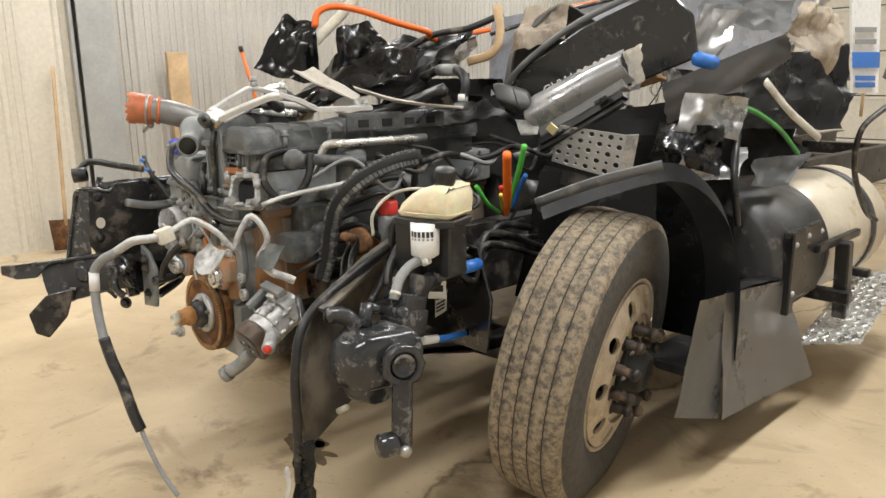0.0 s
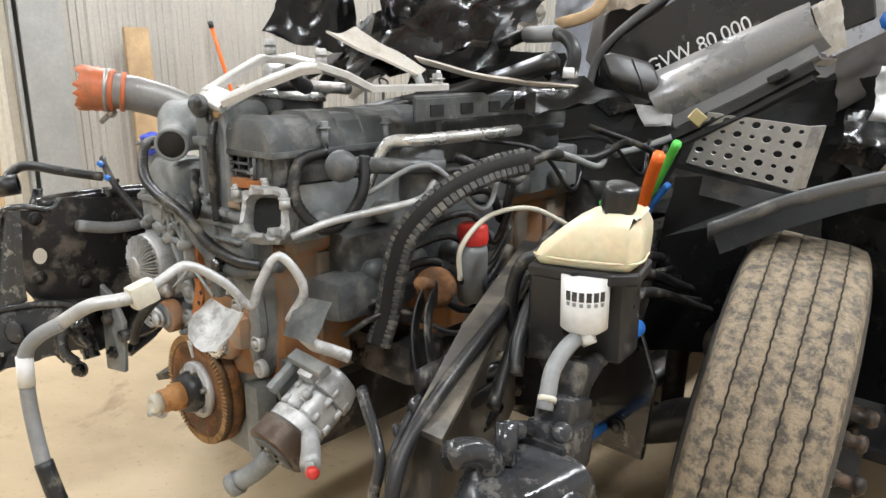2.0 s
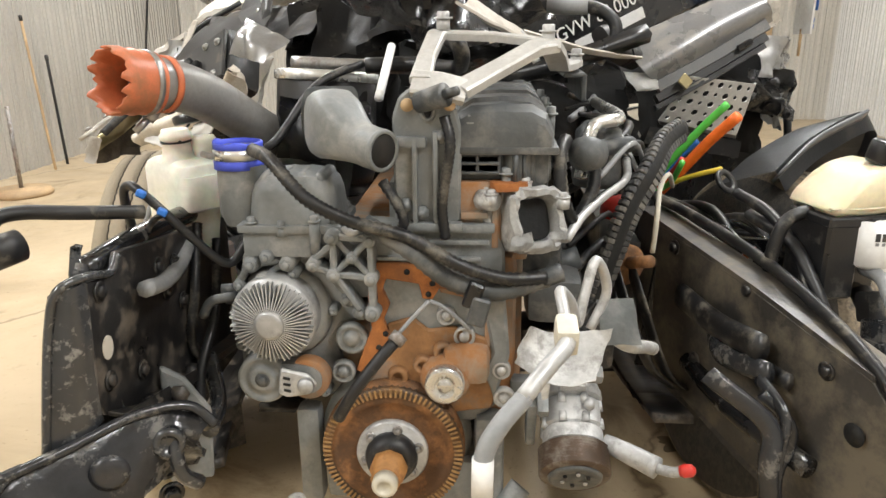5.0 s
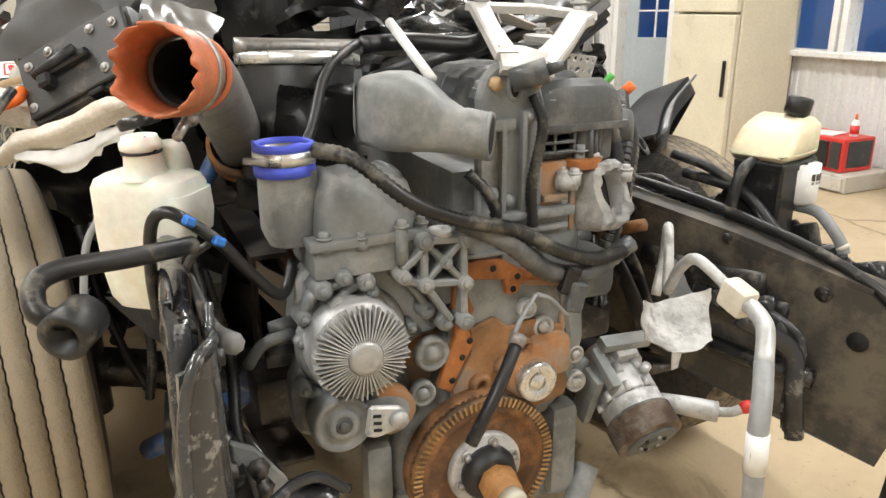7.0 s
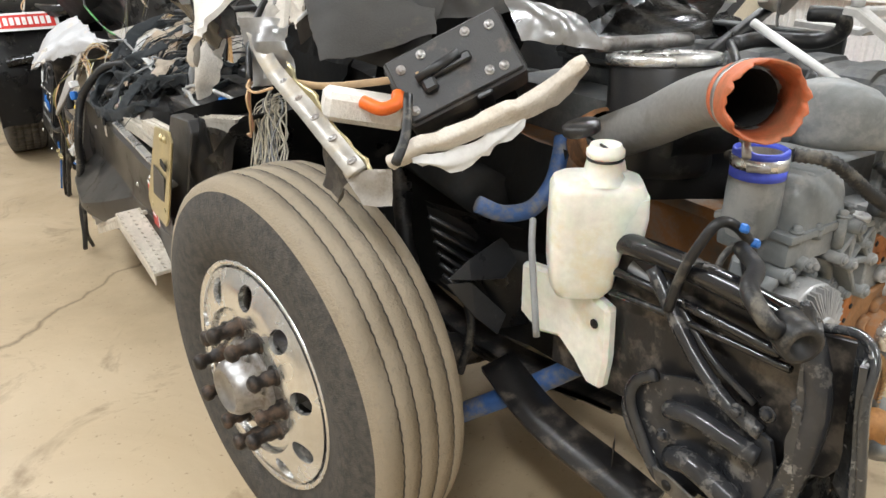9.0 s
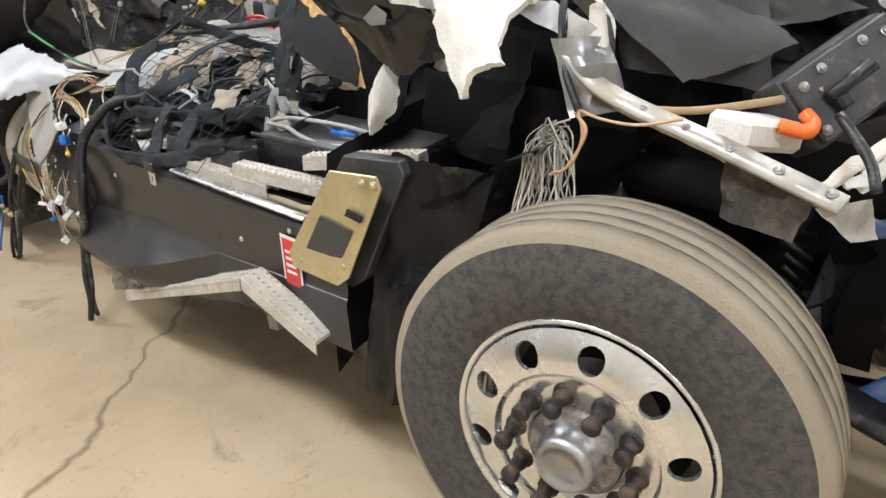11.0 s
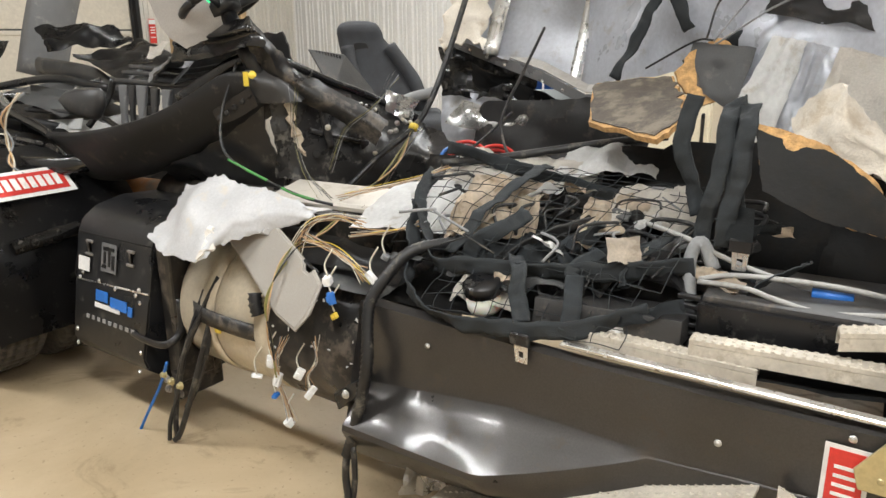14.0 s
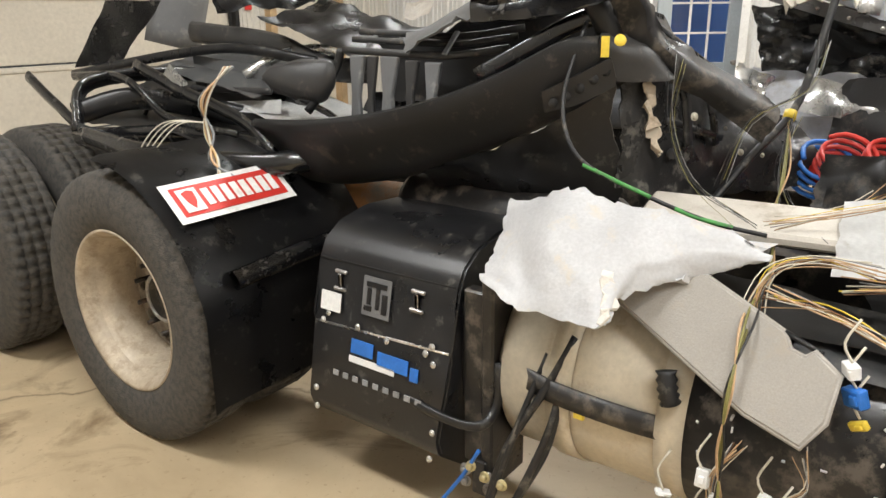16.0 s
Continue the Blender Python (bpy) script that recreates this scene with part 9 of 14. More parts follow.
hose("tan_bar", [(1.050, 0.791, 1.391), (1.080, 0.986, 1.267), (1.100, 1.265, 1.150)], 0.018, "beige", "tan trim bar across the wreck", "trim", flat=0.4)
hose("black_cable", [(1.300, 1.413, 1.280), (1.280, 1.205, 1.196), (1.250, 1.270, 1.028), (1.220, 1.570, 0.817), (1.220, 1.759, 0.739)], 0.012, "rubber", "black cable looping down the wreck", "cable")

# parts above the engine: crushed hood and dash
hood = [
    ("hood_scrap", "black", (-0.320, -0.625, 1.452), (-0.120, -0.442, 1.397), (-0.220, -0.384, 1.665), (-0.340, -0.462, 1.647), 0.05, "crushed glossy black hood piece", 0),
    ("hood_scrap", "black", (-0.120, -0.375, 1.418), (-0.080, -0.075, 1.472), (-0.160, -0.167, 1.650), (-0.180, -0.335, 1.612), 0.03, "crushed glossy black hood piece", 1),
    ("hood_scrap", "plastic", (-0.45, -0.35, 1.33), (0.10, -0.10, 1.36), (0.02, 0.28, 1.60), (-0.45, 0.10, 1.60), 0.08, "crushed black dashboard shell", 2),
    ("hood_scrap", "plastic", (-0.55, -0.20, 1.30), (-0.10, -0.30, 1.38), (-0.12, 0.05, 1.52), (-0.58, 0.15, 1.50), 0.07, "crushed black dashboard shell", 3),
    ("hood_scrap", "black", (-0.15, -0.50, 1.36), (0.20, -0.30, 1.42), (0.10, -0.10, 1.55), (-0.25, -0.28, 1.50), 0.06, "crushed glossy black hood piece", 4),
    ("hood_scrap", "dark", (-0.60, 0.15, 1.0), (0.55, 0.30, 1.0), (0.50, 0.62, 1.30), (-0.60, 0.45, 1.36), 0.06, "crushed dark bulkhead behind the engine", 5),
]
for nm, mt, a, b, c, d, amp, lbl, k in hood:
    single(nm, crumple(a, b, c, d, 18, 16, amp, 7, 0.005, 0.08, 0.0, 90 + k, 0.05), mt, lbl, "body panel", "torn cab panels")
single("spoon_bracket", patch([[(0.098, -0.455, 1.392), (0.180, -0.425, 1.368), (0.262, -0.385, 1.346), (0.340, -0.310, 1.330), (0.412, -0.228, 1.318)], [(0.108, -0.440, 1.376), (0.185, -0.400, 1.352), (0.262, -0.362, 1.334), (0.340, -0.295, 1.322), (0.415, -0.222, 1.315)], [(0.122, -0.405, 1.372), (0.195, -0.365, 1.352), (0.268, -0.335, 1.338), (0.344, -0.280, 1.326), (0.418, -0.216, 1.317)]], 6, 4, 0.002, 12, 0.005, 21), "beige", "long pale grey blade-shaped bracket", "bracket")
single("pillar_bracket", patch([[(-0.050, -0.610, 1.452), (0.010, -0.585, 1.418), (0.062, -0.552, 1.392), (0.120, -0.490, 1.352)], [(-0.035, -0.580, 1.445), (0.022, -0.555, 1.408), (0.072, -0.522, 1.380), (0.125, -0.470, 1.345)], [(-0.020, -0.545, 1.462), (0.036, -0.520, 1.425), (0.086, -0.490, 1.394), (0.130, -0.450, 1.358)]], 6, 4, 0.003, 14, 0.006, 22), "beige", "bent pale channel bracket with a hole", "bracket")
single("pillar_fork", tube([(0.085, -0.49, 1.385), (0.115, -0.47, 1.345), (0.128, -0.465, 1.318)], 0.011, 8, 5, flat=0.4), "alu", "bent alloy fork under the bracket", "bracket")
hose("frame_tube", [(-0.220, -0.477, 1.487), (-0.200, -0.375, 1.586), (-0.180, -0.277, 1.678), (-0.160, -0.204, 1.766)], 0.020, "wire_w", "bent pale alloy tube", "bar", flat=0.5)
hose("hose_over", [(-0.242, 0.000, 1.487), (-0.097, 0.100, 1.589), (0.040, 0.200, 1.620), (0.140, 0.300, 1.675)], 0.014, "rubber", "black hose over the wreck", "hose")
hose("tan_strip", [(0.130, 0.100, 1.480), (0.242, 0.120, 1.510), (0.259, 0.150, 1.585), (0.198, 0.200, 1.699)], 0.018, "wood", "tan trim strip hanging over the dash", "trim", flat=0.4)
single("tan_liner", crumple((0.129, 0.350, 1.528), (0.312, 0.500, 1.594), (0.262, 0.600, 1.740), (0.094, 0.500, 1.700), 12, 12, 0.06, 8, 0.006, 0.1, 0, 99, 0.04), "tan", "crumpled tan liner felt", "liner")
single("tan_liner", crumple((-0.262, 0.200, 1.514), (0.040, 0.200, 1.482), (-0.057, 0.300, 1.581), (-0.350, 0.300, 1.619), 12, 12, 0.05, 10, 0.006, 0.15, 0, 100, 0.04), "felt", "crumpled pale liner felt", "liner")

# dark slotted rail above the cylinder head
hb = thing("slotted_rail", (0.24, -0.35, 1.25), "dark grey steel rail with square slots beside the valve cover", "rail")
part("web", box((0.012, 0.46, 0.055), (0.225, -0.36, 1.268), 0.003), "engine_d", hb)
part("top_flange", box((0.05, 0.46, 0.010), (0.205, -0.36, 1.296), 0.003), "engine_d", hb)
for k in range(4):
    part("slot", box((0.003, 0.045, 0.026), (0.2325, -0.52 + 0.105 * k, 1.266), 0.001), "dark", hb)


# ---- passenger side: skirt, steps, wheel arch ----
def sheet(grid, thick=0.005):
    """A panel from rows of points, with thickness."""
    bm = bmesh.new()
    vs = [[bm.verts.new(p) for p in row] for row in grid]
    for a, b in zip(vs, vs[1:]):
        for k in range(len(a) - 1):
            bm.faces.new((a[k], a[k + 1], b[k + 1], b[k]))
    bmesh.ops.solidify(bm, geom=bm.faces[:], thickness=thick)
    return smooth(bm, 35)


sk = thing("side_skirt", (-1.1, 1.5, 0.3), "charcoal metallic side skirt, dented, over the fuel tank", "side skirt")
rows_ = []
for i in range(49):
    f = i / 48
    y = 2.36 - 1.62 * f
    k = min(1.0, max(0.0, (0.585 - f) / 0.26))
    flare = (0.110 + 0.12 * f) * k
    zb = 0.785 - 0.02 * math.sin(f * 3)
    crease = 0.512 + 0.064 * min(1, f / 0.33) + 0.046 * max(0, (f - 0.575) / 0.425)
    drop = 0.85 * flare
    row = [(-1.04, y, zb - 0.01), (-1.085, y, zb + 0.012), (-1.115, y, zb), (-1.122, y, 0.70), (-1.119, y, 0.64), (-1.120, y, crease + 0.006), (-1.122, y, crease)]
    for a in (0.25, 0.5, 0.75):
        dent = 0.020 * k * noise.noise(V((y * 6, a * 1.6, 0.4))) + 0.008 * k * noise.noise(V((y * 15, a * 4, 2.0)))
        row.append((-1.122 - flare * a, y, crease - 0.012 * a - drop * a + dent))
    row += [(-1.126 - flare, y, crease - 0.012 - drop), (-1.130 - flare, y, crease - 0.03 - drop), (-1.125 - flare * 0.93, y, 0.36 + 0.08 * f), (-1.09 - flare * 0.7, y, 0.27 + 0.15 * f)]
    rows_.append([V(p) + V((0.004 * noise.noise(V(p) * 5), 0, 0)) for p in row])
M["skirtp"] = mat("satin_charcoal_metallic_paint", (0.15, 0.143, 0.138), 0.34, 0.65, 0.10, 2.5, 0.03, 200, (0.14, 0.12, 0.10), 0.10, 9, coat=0.5)
part("panel", sheet(rows_), "skirtp", sk)
part("end_cap", crumple((-1.22, 2.37, 0.36), (-0.95, 2.37, 0.36), (-0.95, 2.38, 0.78), (-1.11, 2.37, 0.78), 6, 8, 0.01, 8, 0.005, 0, 0, 101), "paint", sk)
part("bright_rail", box((0.03, 0.75, 0.012), (-1.098, 1.30, 0.802), 0.003, (0, 0, 0)), "alub", sk, "scuffed bright edge rail")
for yy, zz in ((2.10, 0.70), (1.25, 0.66), (0.98, 0.76), (0.95, 0.70)):
    part("rivet", bolt((-1.124, yy, zz), (-1, 0, 0), 0.006, 0.004), "alub", sk)
rl = part("red_label", box((0.002, 0.07, 0.15), (-1.128, 0.985, 0.655), 0, (0, 0, 0)), "red", sk, "red warning label with pale border")
part("label_border", box((0.0015, 0.090, 0.175), (-1.1262, 0.985, 0.653)), "white", rl)
for k in range(4):
    part("text_bar", box((0.002, 0.045, 0.008), (-1.1295, 0.985, 0.69 - 0.022 * k)), "white", rl)


M["treadm"] = mat("dusty_step_aluminium", (0.58, 0.53, 0.45), 0.55, 0.12, 0.15, 14, 0.3, 90, (0.40, 0.35, 0.28), 0.22, 22)


def step_bar(a, b, wid, name="step_tread", lab="pale serrated aluminium step tread"):
    """A serrated step: channel with a row of raised teeth."""
    a, b = V(a), V(b)
    d = (b - a).normalized()
    s = d.cross(V((0, 0, 1))).normalized() * wid / 2
    st_ = thing(name, a, lab, "step", "step treads")
    part("channel", join(slab([a - s, b - s, b + s, a + s], 0.014, (0, 0, 1), 0.002), slab([a - s, b - s, b - s - V((0, 0, 0.03)), a - s - V((0, 0, 0.03))], 0.004), slab([a + s, b + s, b + s - V((0, 0, 0.03)), a + s - V((0, 0, 0.03))], 0.004)), "treadm", st_)
    L = (b - a).length
    n = int(L / 0.022)
    tm = bpy.data.meshes.new("tooth")
    tb = box((0.009, 0.008, 0.005), (0, 0, 0.0), 0, (0, 25, 0))
    tb.to_mesh(tm)
    tb.free()
    tm.materials.append(M["treadm"])
    for k in range(n):
        for e in (-0.86, 0.0, 0.86):
            o = new("tooth", tm)
            o.parent = st_
            o.matrix_parent_inverse = Matrix.Translation(-st_.location)
            o.matrix_basis = Matrix.Translation(a + d * (0.022 * (k + 0.5)) + s * e + V((0, 0, 0.014)))
    return st_


step_bar((-1.06, 1.68, 0.825), (-1.02, 1.20, 0.815), 0.046)
step_bar((-1.03, 1.36, 0.86), (-0.98, 0.86, 0.865), 0.050)
step_bar((-0.98, 1.05, 0.93), (-0.88, 0.66, 0.985), 0.05)
step_bar((-1.170, 2.037, 0.235), (-1.170, 1.149, 0.573), 0.09)
step_bar((-1.200, 1.098, 0.606), (-1.150, 0.829, 0.461), 0.09)
part_sb = thing("step_bracket", (-1.0, 1.5, 0.25), "dirty steel step bracket under the skirt", "bracket")
for piece in (box((0.04, 0.05, 0.28), (-1.02, 1.95, 0.36), 0.005, (10, 0, 0)), box((0.04, 0.05, 0.26), (-1.02, 1.30, 0.40), 0.005, (-10, 0, 0)), box((0.30, 0.05, 0.04), (-0.92, 1.62, 0.33), 0.005),):
    part("hanger", piece, "steel", part_sb)
part("torn_end", crumple((-1.22, 2.16, 0.20), (-1.10, 2.05, 0.20), (-1.10, 2.05, 0.33), (-1.22, 2.12, 0.33), 8, 8, 0.03, 20, 0.004, 0.15, 0, 102), "sheet", part_sb)

# zinc plate in its black tray
zp = thing("battery_step_plate", (-1.1, 0.75, 0.6), "yellow zinc plate with a dark window in a bent black tray", "plate")
Z = [V(p) for p in (((-1.100, 0.774, 0.985)), ((-1.100, 0.593, 1.005)), ((-1.100, 0.575, 0.975)), ((-1.120, 0.709, 0.695)), ((-1.120, 0.759, 0.657)), ((-1.120, 0.958, 0.656)), ((-1.120, 0.971, 0.701)))]
zc = sum(Z, V()) / len(Z)
ext = lambda f, o: [zc + (p - zc) * f + V((o, 0, 0)) for p in Z]
part("tray", slab(ext(1.16, 0.03), 0.05, (1, 0, 0), 0.004), "darkp", zp, "bent charcoal tray")
part("plate", slab(ext(1.0, -0.022), 0.008, (1, 0, 0), 0.002), "zinc", zp, "yellow zinc plated face")
win = [V(p) + V((-0.014, 0, 0)) for p in (((-1.120, 0.811, 0.853)), ((-1.120, 0.680, 0.841)), ((-1.120, 0.736, 0.741)), ((-1.120, 0.890, 0.735)))]
part("window", slab(win, 0.004, (-1, 0, 0), 0.001), "darkp", zp, "dark recessed window")
slt = [V(p) + V((-0.014, 0, 0)) for p in (((-1.120, 0.693, 0.902)), ((-1.120, 0.635, 0.894)), ((-1.120, 0.646, 0.872)), ((-1.120, 0.707, 0.879)))]
part("slot", slab(slt, 0.004, (-1, 0, 0), 0.001), "dark", zp)
for u in (((-1.120, 0.633, 0.982)), ((-1.120, 0.587, 0.985)), ((-1.120, 0.918, 0.687)), ((-1.120, 0.753, 0.684)), ((-1.120, 0.729, 0.723))):
    part("plate_bolt", bolt(V(u) + V((-0.014, 0, 0)), (-1, 0, 0), 0.009, 0.006), "zinc", zp)

# dark inner arch panels between plate and tyre
wa = thing("wheel_arch", (-0.9, 0.4, 0.4), "crushed black wheel arch liner behind the tyre", "wheel arch")
part("liner", crumple((-1.14, 0.72, 0.30), (-1.08, 0.46, 0.34), (-1.02, 0.30, 1.05), (-1.05, 0.62, 1.05), 14, 18, 0.05, 6, 0.006, 0.04, 0.0, 103, 0.03), "plastic", wa)
part("liner", crumple((-1.08, 0.50, 0.90), (-0.60, 0.45, 0.55), (-0.55, 0.10, 1.10), (-1.02, 0.20, 1.12), 14, 14, 0.05, 6, 0.006, 0.04, 0.0, 104, 0.03), "plastic", wa)
# near-black walls fill in the shaded depth of the wheel well
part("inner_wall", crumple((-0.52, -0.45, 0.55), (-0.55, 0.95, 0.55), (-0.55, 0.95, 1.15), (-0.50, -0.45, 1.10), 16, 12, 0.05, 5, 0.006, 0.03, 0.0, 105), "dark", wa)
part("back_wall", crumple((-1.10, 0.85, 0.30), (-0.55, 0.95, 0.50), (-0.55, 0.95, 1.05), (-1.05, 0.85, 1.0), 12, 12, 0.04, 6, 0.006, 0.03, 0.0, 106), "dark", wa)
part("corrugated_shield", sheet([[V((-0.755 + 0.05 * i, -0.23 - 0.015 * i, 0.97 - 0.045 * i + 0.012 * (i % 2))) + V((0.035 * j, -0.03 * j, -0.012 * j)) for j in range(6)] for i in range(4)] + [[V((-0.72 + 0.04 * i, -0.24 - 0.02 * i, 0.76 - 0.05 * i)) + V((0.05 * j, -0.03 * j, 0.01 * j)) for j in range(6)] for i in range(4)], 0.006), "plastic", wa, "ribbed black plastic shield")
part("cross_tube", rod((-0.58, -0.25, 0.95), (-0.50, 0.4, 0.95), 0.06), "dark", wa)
hose("blue_hose", [(-0.722, -0.400, 1.005), (-0.669, -0.420, 0.979), (-0.607, -0.440, 0.983), (-0.554, -0.440, 1.025), (-0.516, -0.420, 1.077), (-0.493, -0.400, 1.114)], 0.019, "blue_d", "dark blue silicone hose", "hose", n=12)
hose("blue_pipe", [(-0.72, -0.26, 0.36), (-0.62, -0.38, 0.46), (-0.53, -0.52, 0.59), (-0.50, -0.58, 0.66)], 0.026, "blue_d", "dusty blue hose end pointing at the floor", "hose", n=12)
for k, pts in enumerate(([(-0.80, -0.10, 0.90), (-0.78, -0.16, 0.75), (-0.74, -0.20, 0.60), (-0.70, -0.22, 0.50)], [(-0.70, -0.28, 0.80), (-0.68, -0.32, 0.66), (-0.70, -0.30, 0.52)], [(-0.58, -0.70, 0.95), (-0.56, -0.80, 0.82), (-0.57, -0.88, 0.72), (-0.55, -0.95, 0.66)], [(-0.60, -0.75, 1.0), (-0.59, -0.82, 0.88), (-0.60, -0.84, 0.76), (-0.58, -0.80, 0.70)])):
    hose("brake_hose", pts, 0.012, "rubber", "black corrugated hose hanging behind the wheel", "hose", 0.002, group="wheel well hoses")
M["pipe_g"] = mat("pale_grey_plastic_pipe", (0.36, 0.355, 0.34), 0.45, 0, 0.15, 9, 0.1, 90, (0.24, 0.22, 0.19), 0.25, 14)
hose("grey_pipe", [(-0.616, -0.750, 0.971), (-0.604, -0.850, 0.940), (-0.594, -0.950, 0.939), (-0.579, -1.050, 0.963)], 0.016, "grey_h", "bent grey rubber pipe ending in a bush", "pipe")

# ---- passenger A pillar, dash and liner ----
ap = thing("pillar_channel", (-1.0, -0.2, 1.1), "bent bright aluminium door pillar channel", "pillar")
pa = [(-0.985, 0.14, 1.33), (-0.99, 0.04, 1.26), (-1.0, -0.20, 1.195), (-1.01, -0.42, 1.135)]
M["pale_m"] = mat("dull_pale_pillar_metal", (0.50, 0.47, 0.42), 0.42, 0.45, 0.2, 9, 0.25, 70, (0.40, 0.34, 0.25), 0.35, 14)
part("channel", strap(pa, 0.040, (0.9, -0.1, 0.5), 0.010), "pale_m", ap)
part("flange", strap([V(p) + V((0.035, 0.0, -0.02)) for p in pa], 0.04, (0.1, 0.3, 1), 0.006), "zinc", ap, "yellowed side flange")
part("hinge_block", crumple((-1.03, 0.10, 1.20), (-0.95, 0.0, 1.22), (-0.93, 0.08, 1.36), (-1.02, 0.16, 1.36), 8, 8, 0.03, 18, 0.01, 0.1, 0.02, 107), "sheet", ap)
part("torn_foot", crumple((-1.01, -0.44, 1.07), (-0.97, -0.48, 1.075), (-0.95, -0.45, 1.14), (-1.03, -0.38, 1.13), 8, 10, 0.02, 22, 0.005, 0.15, 0, 108), "beige", ap, "torn pale foot")
part("fibre_pad", crumple((-1.02, -0.36, 1.05), (-0.98, -0.20, 1.05), (-0.97, -0.20, 1.17), (-1.0, -0.38, 1.13), 8, 8, 0.02, 25, 0.012, 0.1, 0, 109), "carpet", ap)
for k in range(5):
    part("rivet", bolt(V((-1.008 + 0.004 * k, -0.40 + 0.09 * k, 1.150 + 0.022 * k)), (-0.5, 0, 0.9), 0.007, 0.004), "steel", ap)
M["wire_p"] = mat("pink_wire", (0.62, 0.30, 0.22), 0.5, 0, 0.1, 9, 0.05, 90)
M["trimg"] = mat("warm_grey_soft_trim", (0.10, 0.094, 0.088), 0.62, 0, 0.12, 4, 0.25, 260, (0.18, 0.16, 0.13), 0.15, 9)
rope = thing("glass_fibre_strands", (-0.86, 0.15, 1.0), "frayed pale fibre strands hanging over the tyre", "strands")
random.seed(5)
for k in range(52):
    a = V((-0.920, 0.202, 1.132)) + V((random.uniform(-0.015, 0.015), random.uniform(-0.03, 0.03), random.uniform(-0.03, 0.04)))
    f, g = random.random(), random.uniform(0.6, 1.25)
    b = V((-0.990, 0.267, 0.964)).lerp(V((-0.960, 0.126, 0.987)), f)
    b = a + (b - a) * g
    m1 = a.lerp(b, 0.30) + V((random.uniform(-0.03, 0.01), (0.5 - f) * 0.05, 0.025))
    m2 = a.lerp(b, 0.68) + V((random.uniform(-0.02, 0.02), random.uniform(-0.02, 0.02), 0.01))
    part("strand", tube([a, m1, m2, b], random.uniform(0.0013, 0.0028), 5, 4), "wire_w" if k % 4 else "grey_h", rope)
hose("black_lead", [(-0.800, 0.255, 1.472), (-0.930, 0.191, 1.390), (-1.000, 0.134, 1.300), (-1.030, 0.079, 1.226)], 0.008, "rubber", "black taped lead hanging over the rail", "cable")
for k, mt in enumerate(("wire_t", "wire_p", "wire_t")):
    o = V((0.006 * k, 0.008 * k, -0.006 * k))
    hose("loop_wire", [V((-1.030, 0.080, 1.229)) + o, V((-1.040, 0.061, 1.181)) - o, V((-1.040, 0.076, 1.130)) + o, V((-1.030, 0.110, 1.095)), V((-1.020, 0.148, 1.075)) - o], 0.0032, mt, "thin tan and pink wire looping over the tyre", "cable", group="loop wires")
hose("tan_wire", [(-1.030, 0.075, 1.227), (-1.060, 0.006, 1.225), (-1.070, -0.076, 1.229), (-1.060, -0.154, 1.250)], 0.003, "wire_t", "thin tan wire along the pillar", "cable")
hose("tan_ribbon", [(-0.99, 0.02, 1.235), (-0.93, -0.10, 1.23), (-0.86, -0.22, 1.25), (-0.80, -0.30, 1.27)], 0.008, "wood", "thin tan ribbon over the dash", "ribbon", flat=0.4)
single("dash_carpet", patch([[(-0.901, -0.350, 1.137), (-0.846, -0.380, 1.168), (-0.739, -0.430, 1.210), (-0.625, -0.480, 1.263), (-0.563, -0.520, 1.317)], [(-0.902, -0.360, 1.122), (-0.850, -0.400, 1.150), (-0.739, -0.450, 1.192), (-0.619, -0.500, 1.244), (-0.571, -0.540, 1.299)], [(-0.890, -0.350, 1.102), (-0.828, -0.380, 1.123), (-0.710, -0.430, 1.165), (-0.578, -0.480, 1.219), (-0.544, -0.520, 1.278)]], 6, 4, 0.012, 12, 0.02, 110, 0.006), "felt_c", "thick cream felt floor liner edge", "liner")
single("dash_sheet", patch([[(-0.867, -0.380, 1.121), (-0.786, -0.400, 1.140), (-0.696, -0.430, 1.170), (-0.593, -0.470, 1.227)], [(-0.867, -0.390, 1.116), (-0.793, -0.410, 1.110), (-0.717, -0.440, 1.146), (-0.621, -0.470, 1.208)], [(-0.854, -0.380, 1.111), (-0.786, -0.400, 1.092), (-0.721, -0.430, 1.127), (-0.647, -0.460, 1.169)]], 6, 4, 0.014, 14, 0.005, 111, 0.010), "white", "torn white backing sheet under the liner", "liner")
single("foam_block", box((0.17, 0.10, 0.06), (-0.89, -0.22, 1.20), 0.012, (0, 12, -20)), "felt", "white foam block on the liner", "foam")
hose("orange_hook", [(-0.915, -0.27, 1.225), (-0.895, -0.31, 1.215), (-0.86, -0.31, 1.222), (-0.845, -0.29, 1.235)], 0.014, "hiviz", "bright orange plastic hook", "hook", n=10)
hose("grab_bar", [(-0.944, -0.450, 1.147), (-0.904, -0.420, 1.188), (-0.856, -0.350, 1.244)], 0.010, "rubber", "thin dark bar over the liner", "bar")
bx = thing("dash_module", (-0.73, -0.33, 1.2), "charcoal plastic dash module box with bolts and a strap", "dash module")
c0 = V((-0.735, -0.33, 1.285))
ex_ = (V((-0.618, -0.443, 1.286)) - V((-0.825, -0.344, 1.177))).normalized()
ey_ = (V((-0.85, -0.271, 1.251)) - V((-0.825, -0.344, 1.177))).normalized()
rb = Matrix((ex_, (ey_ - ex_ * ey_.dot(ex_)).normalized(), ex_.cross(ey_).normalized())).transposed().to_4x4()


def local(b, m):
    bmesh.ops.transform(b, matrix=m, verts=b.verts)
    return b


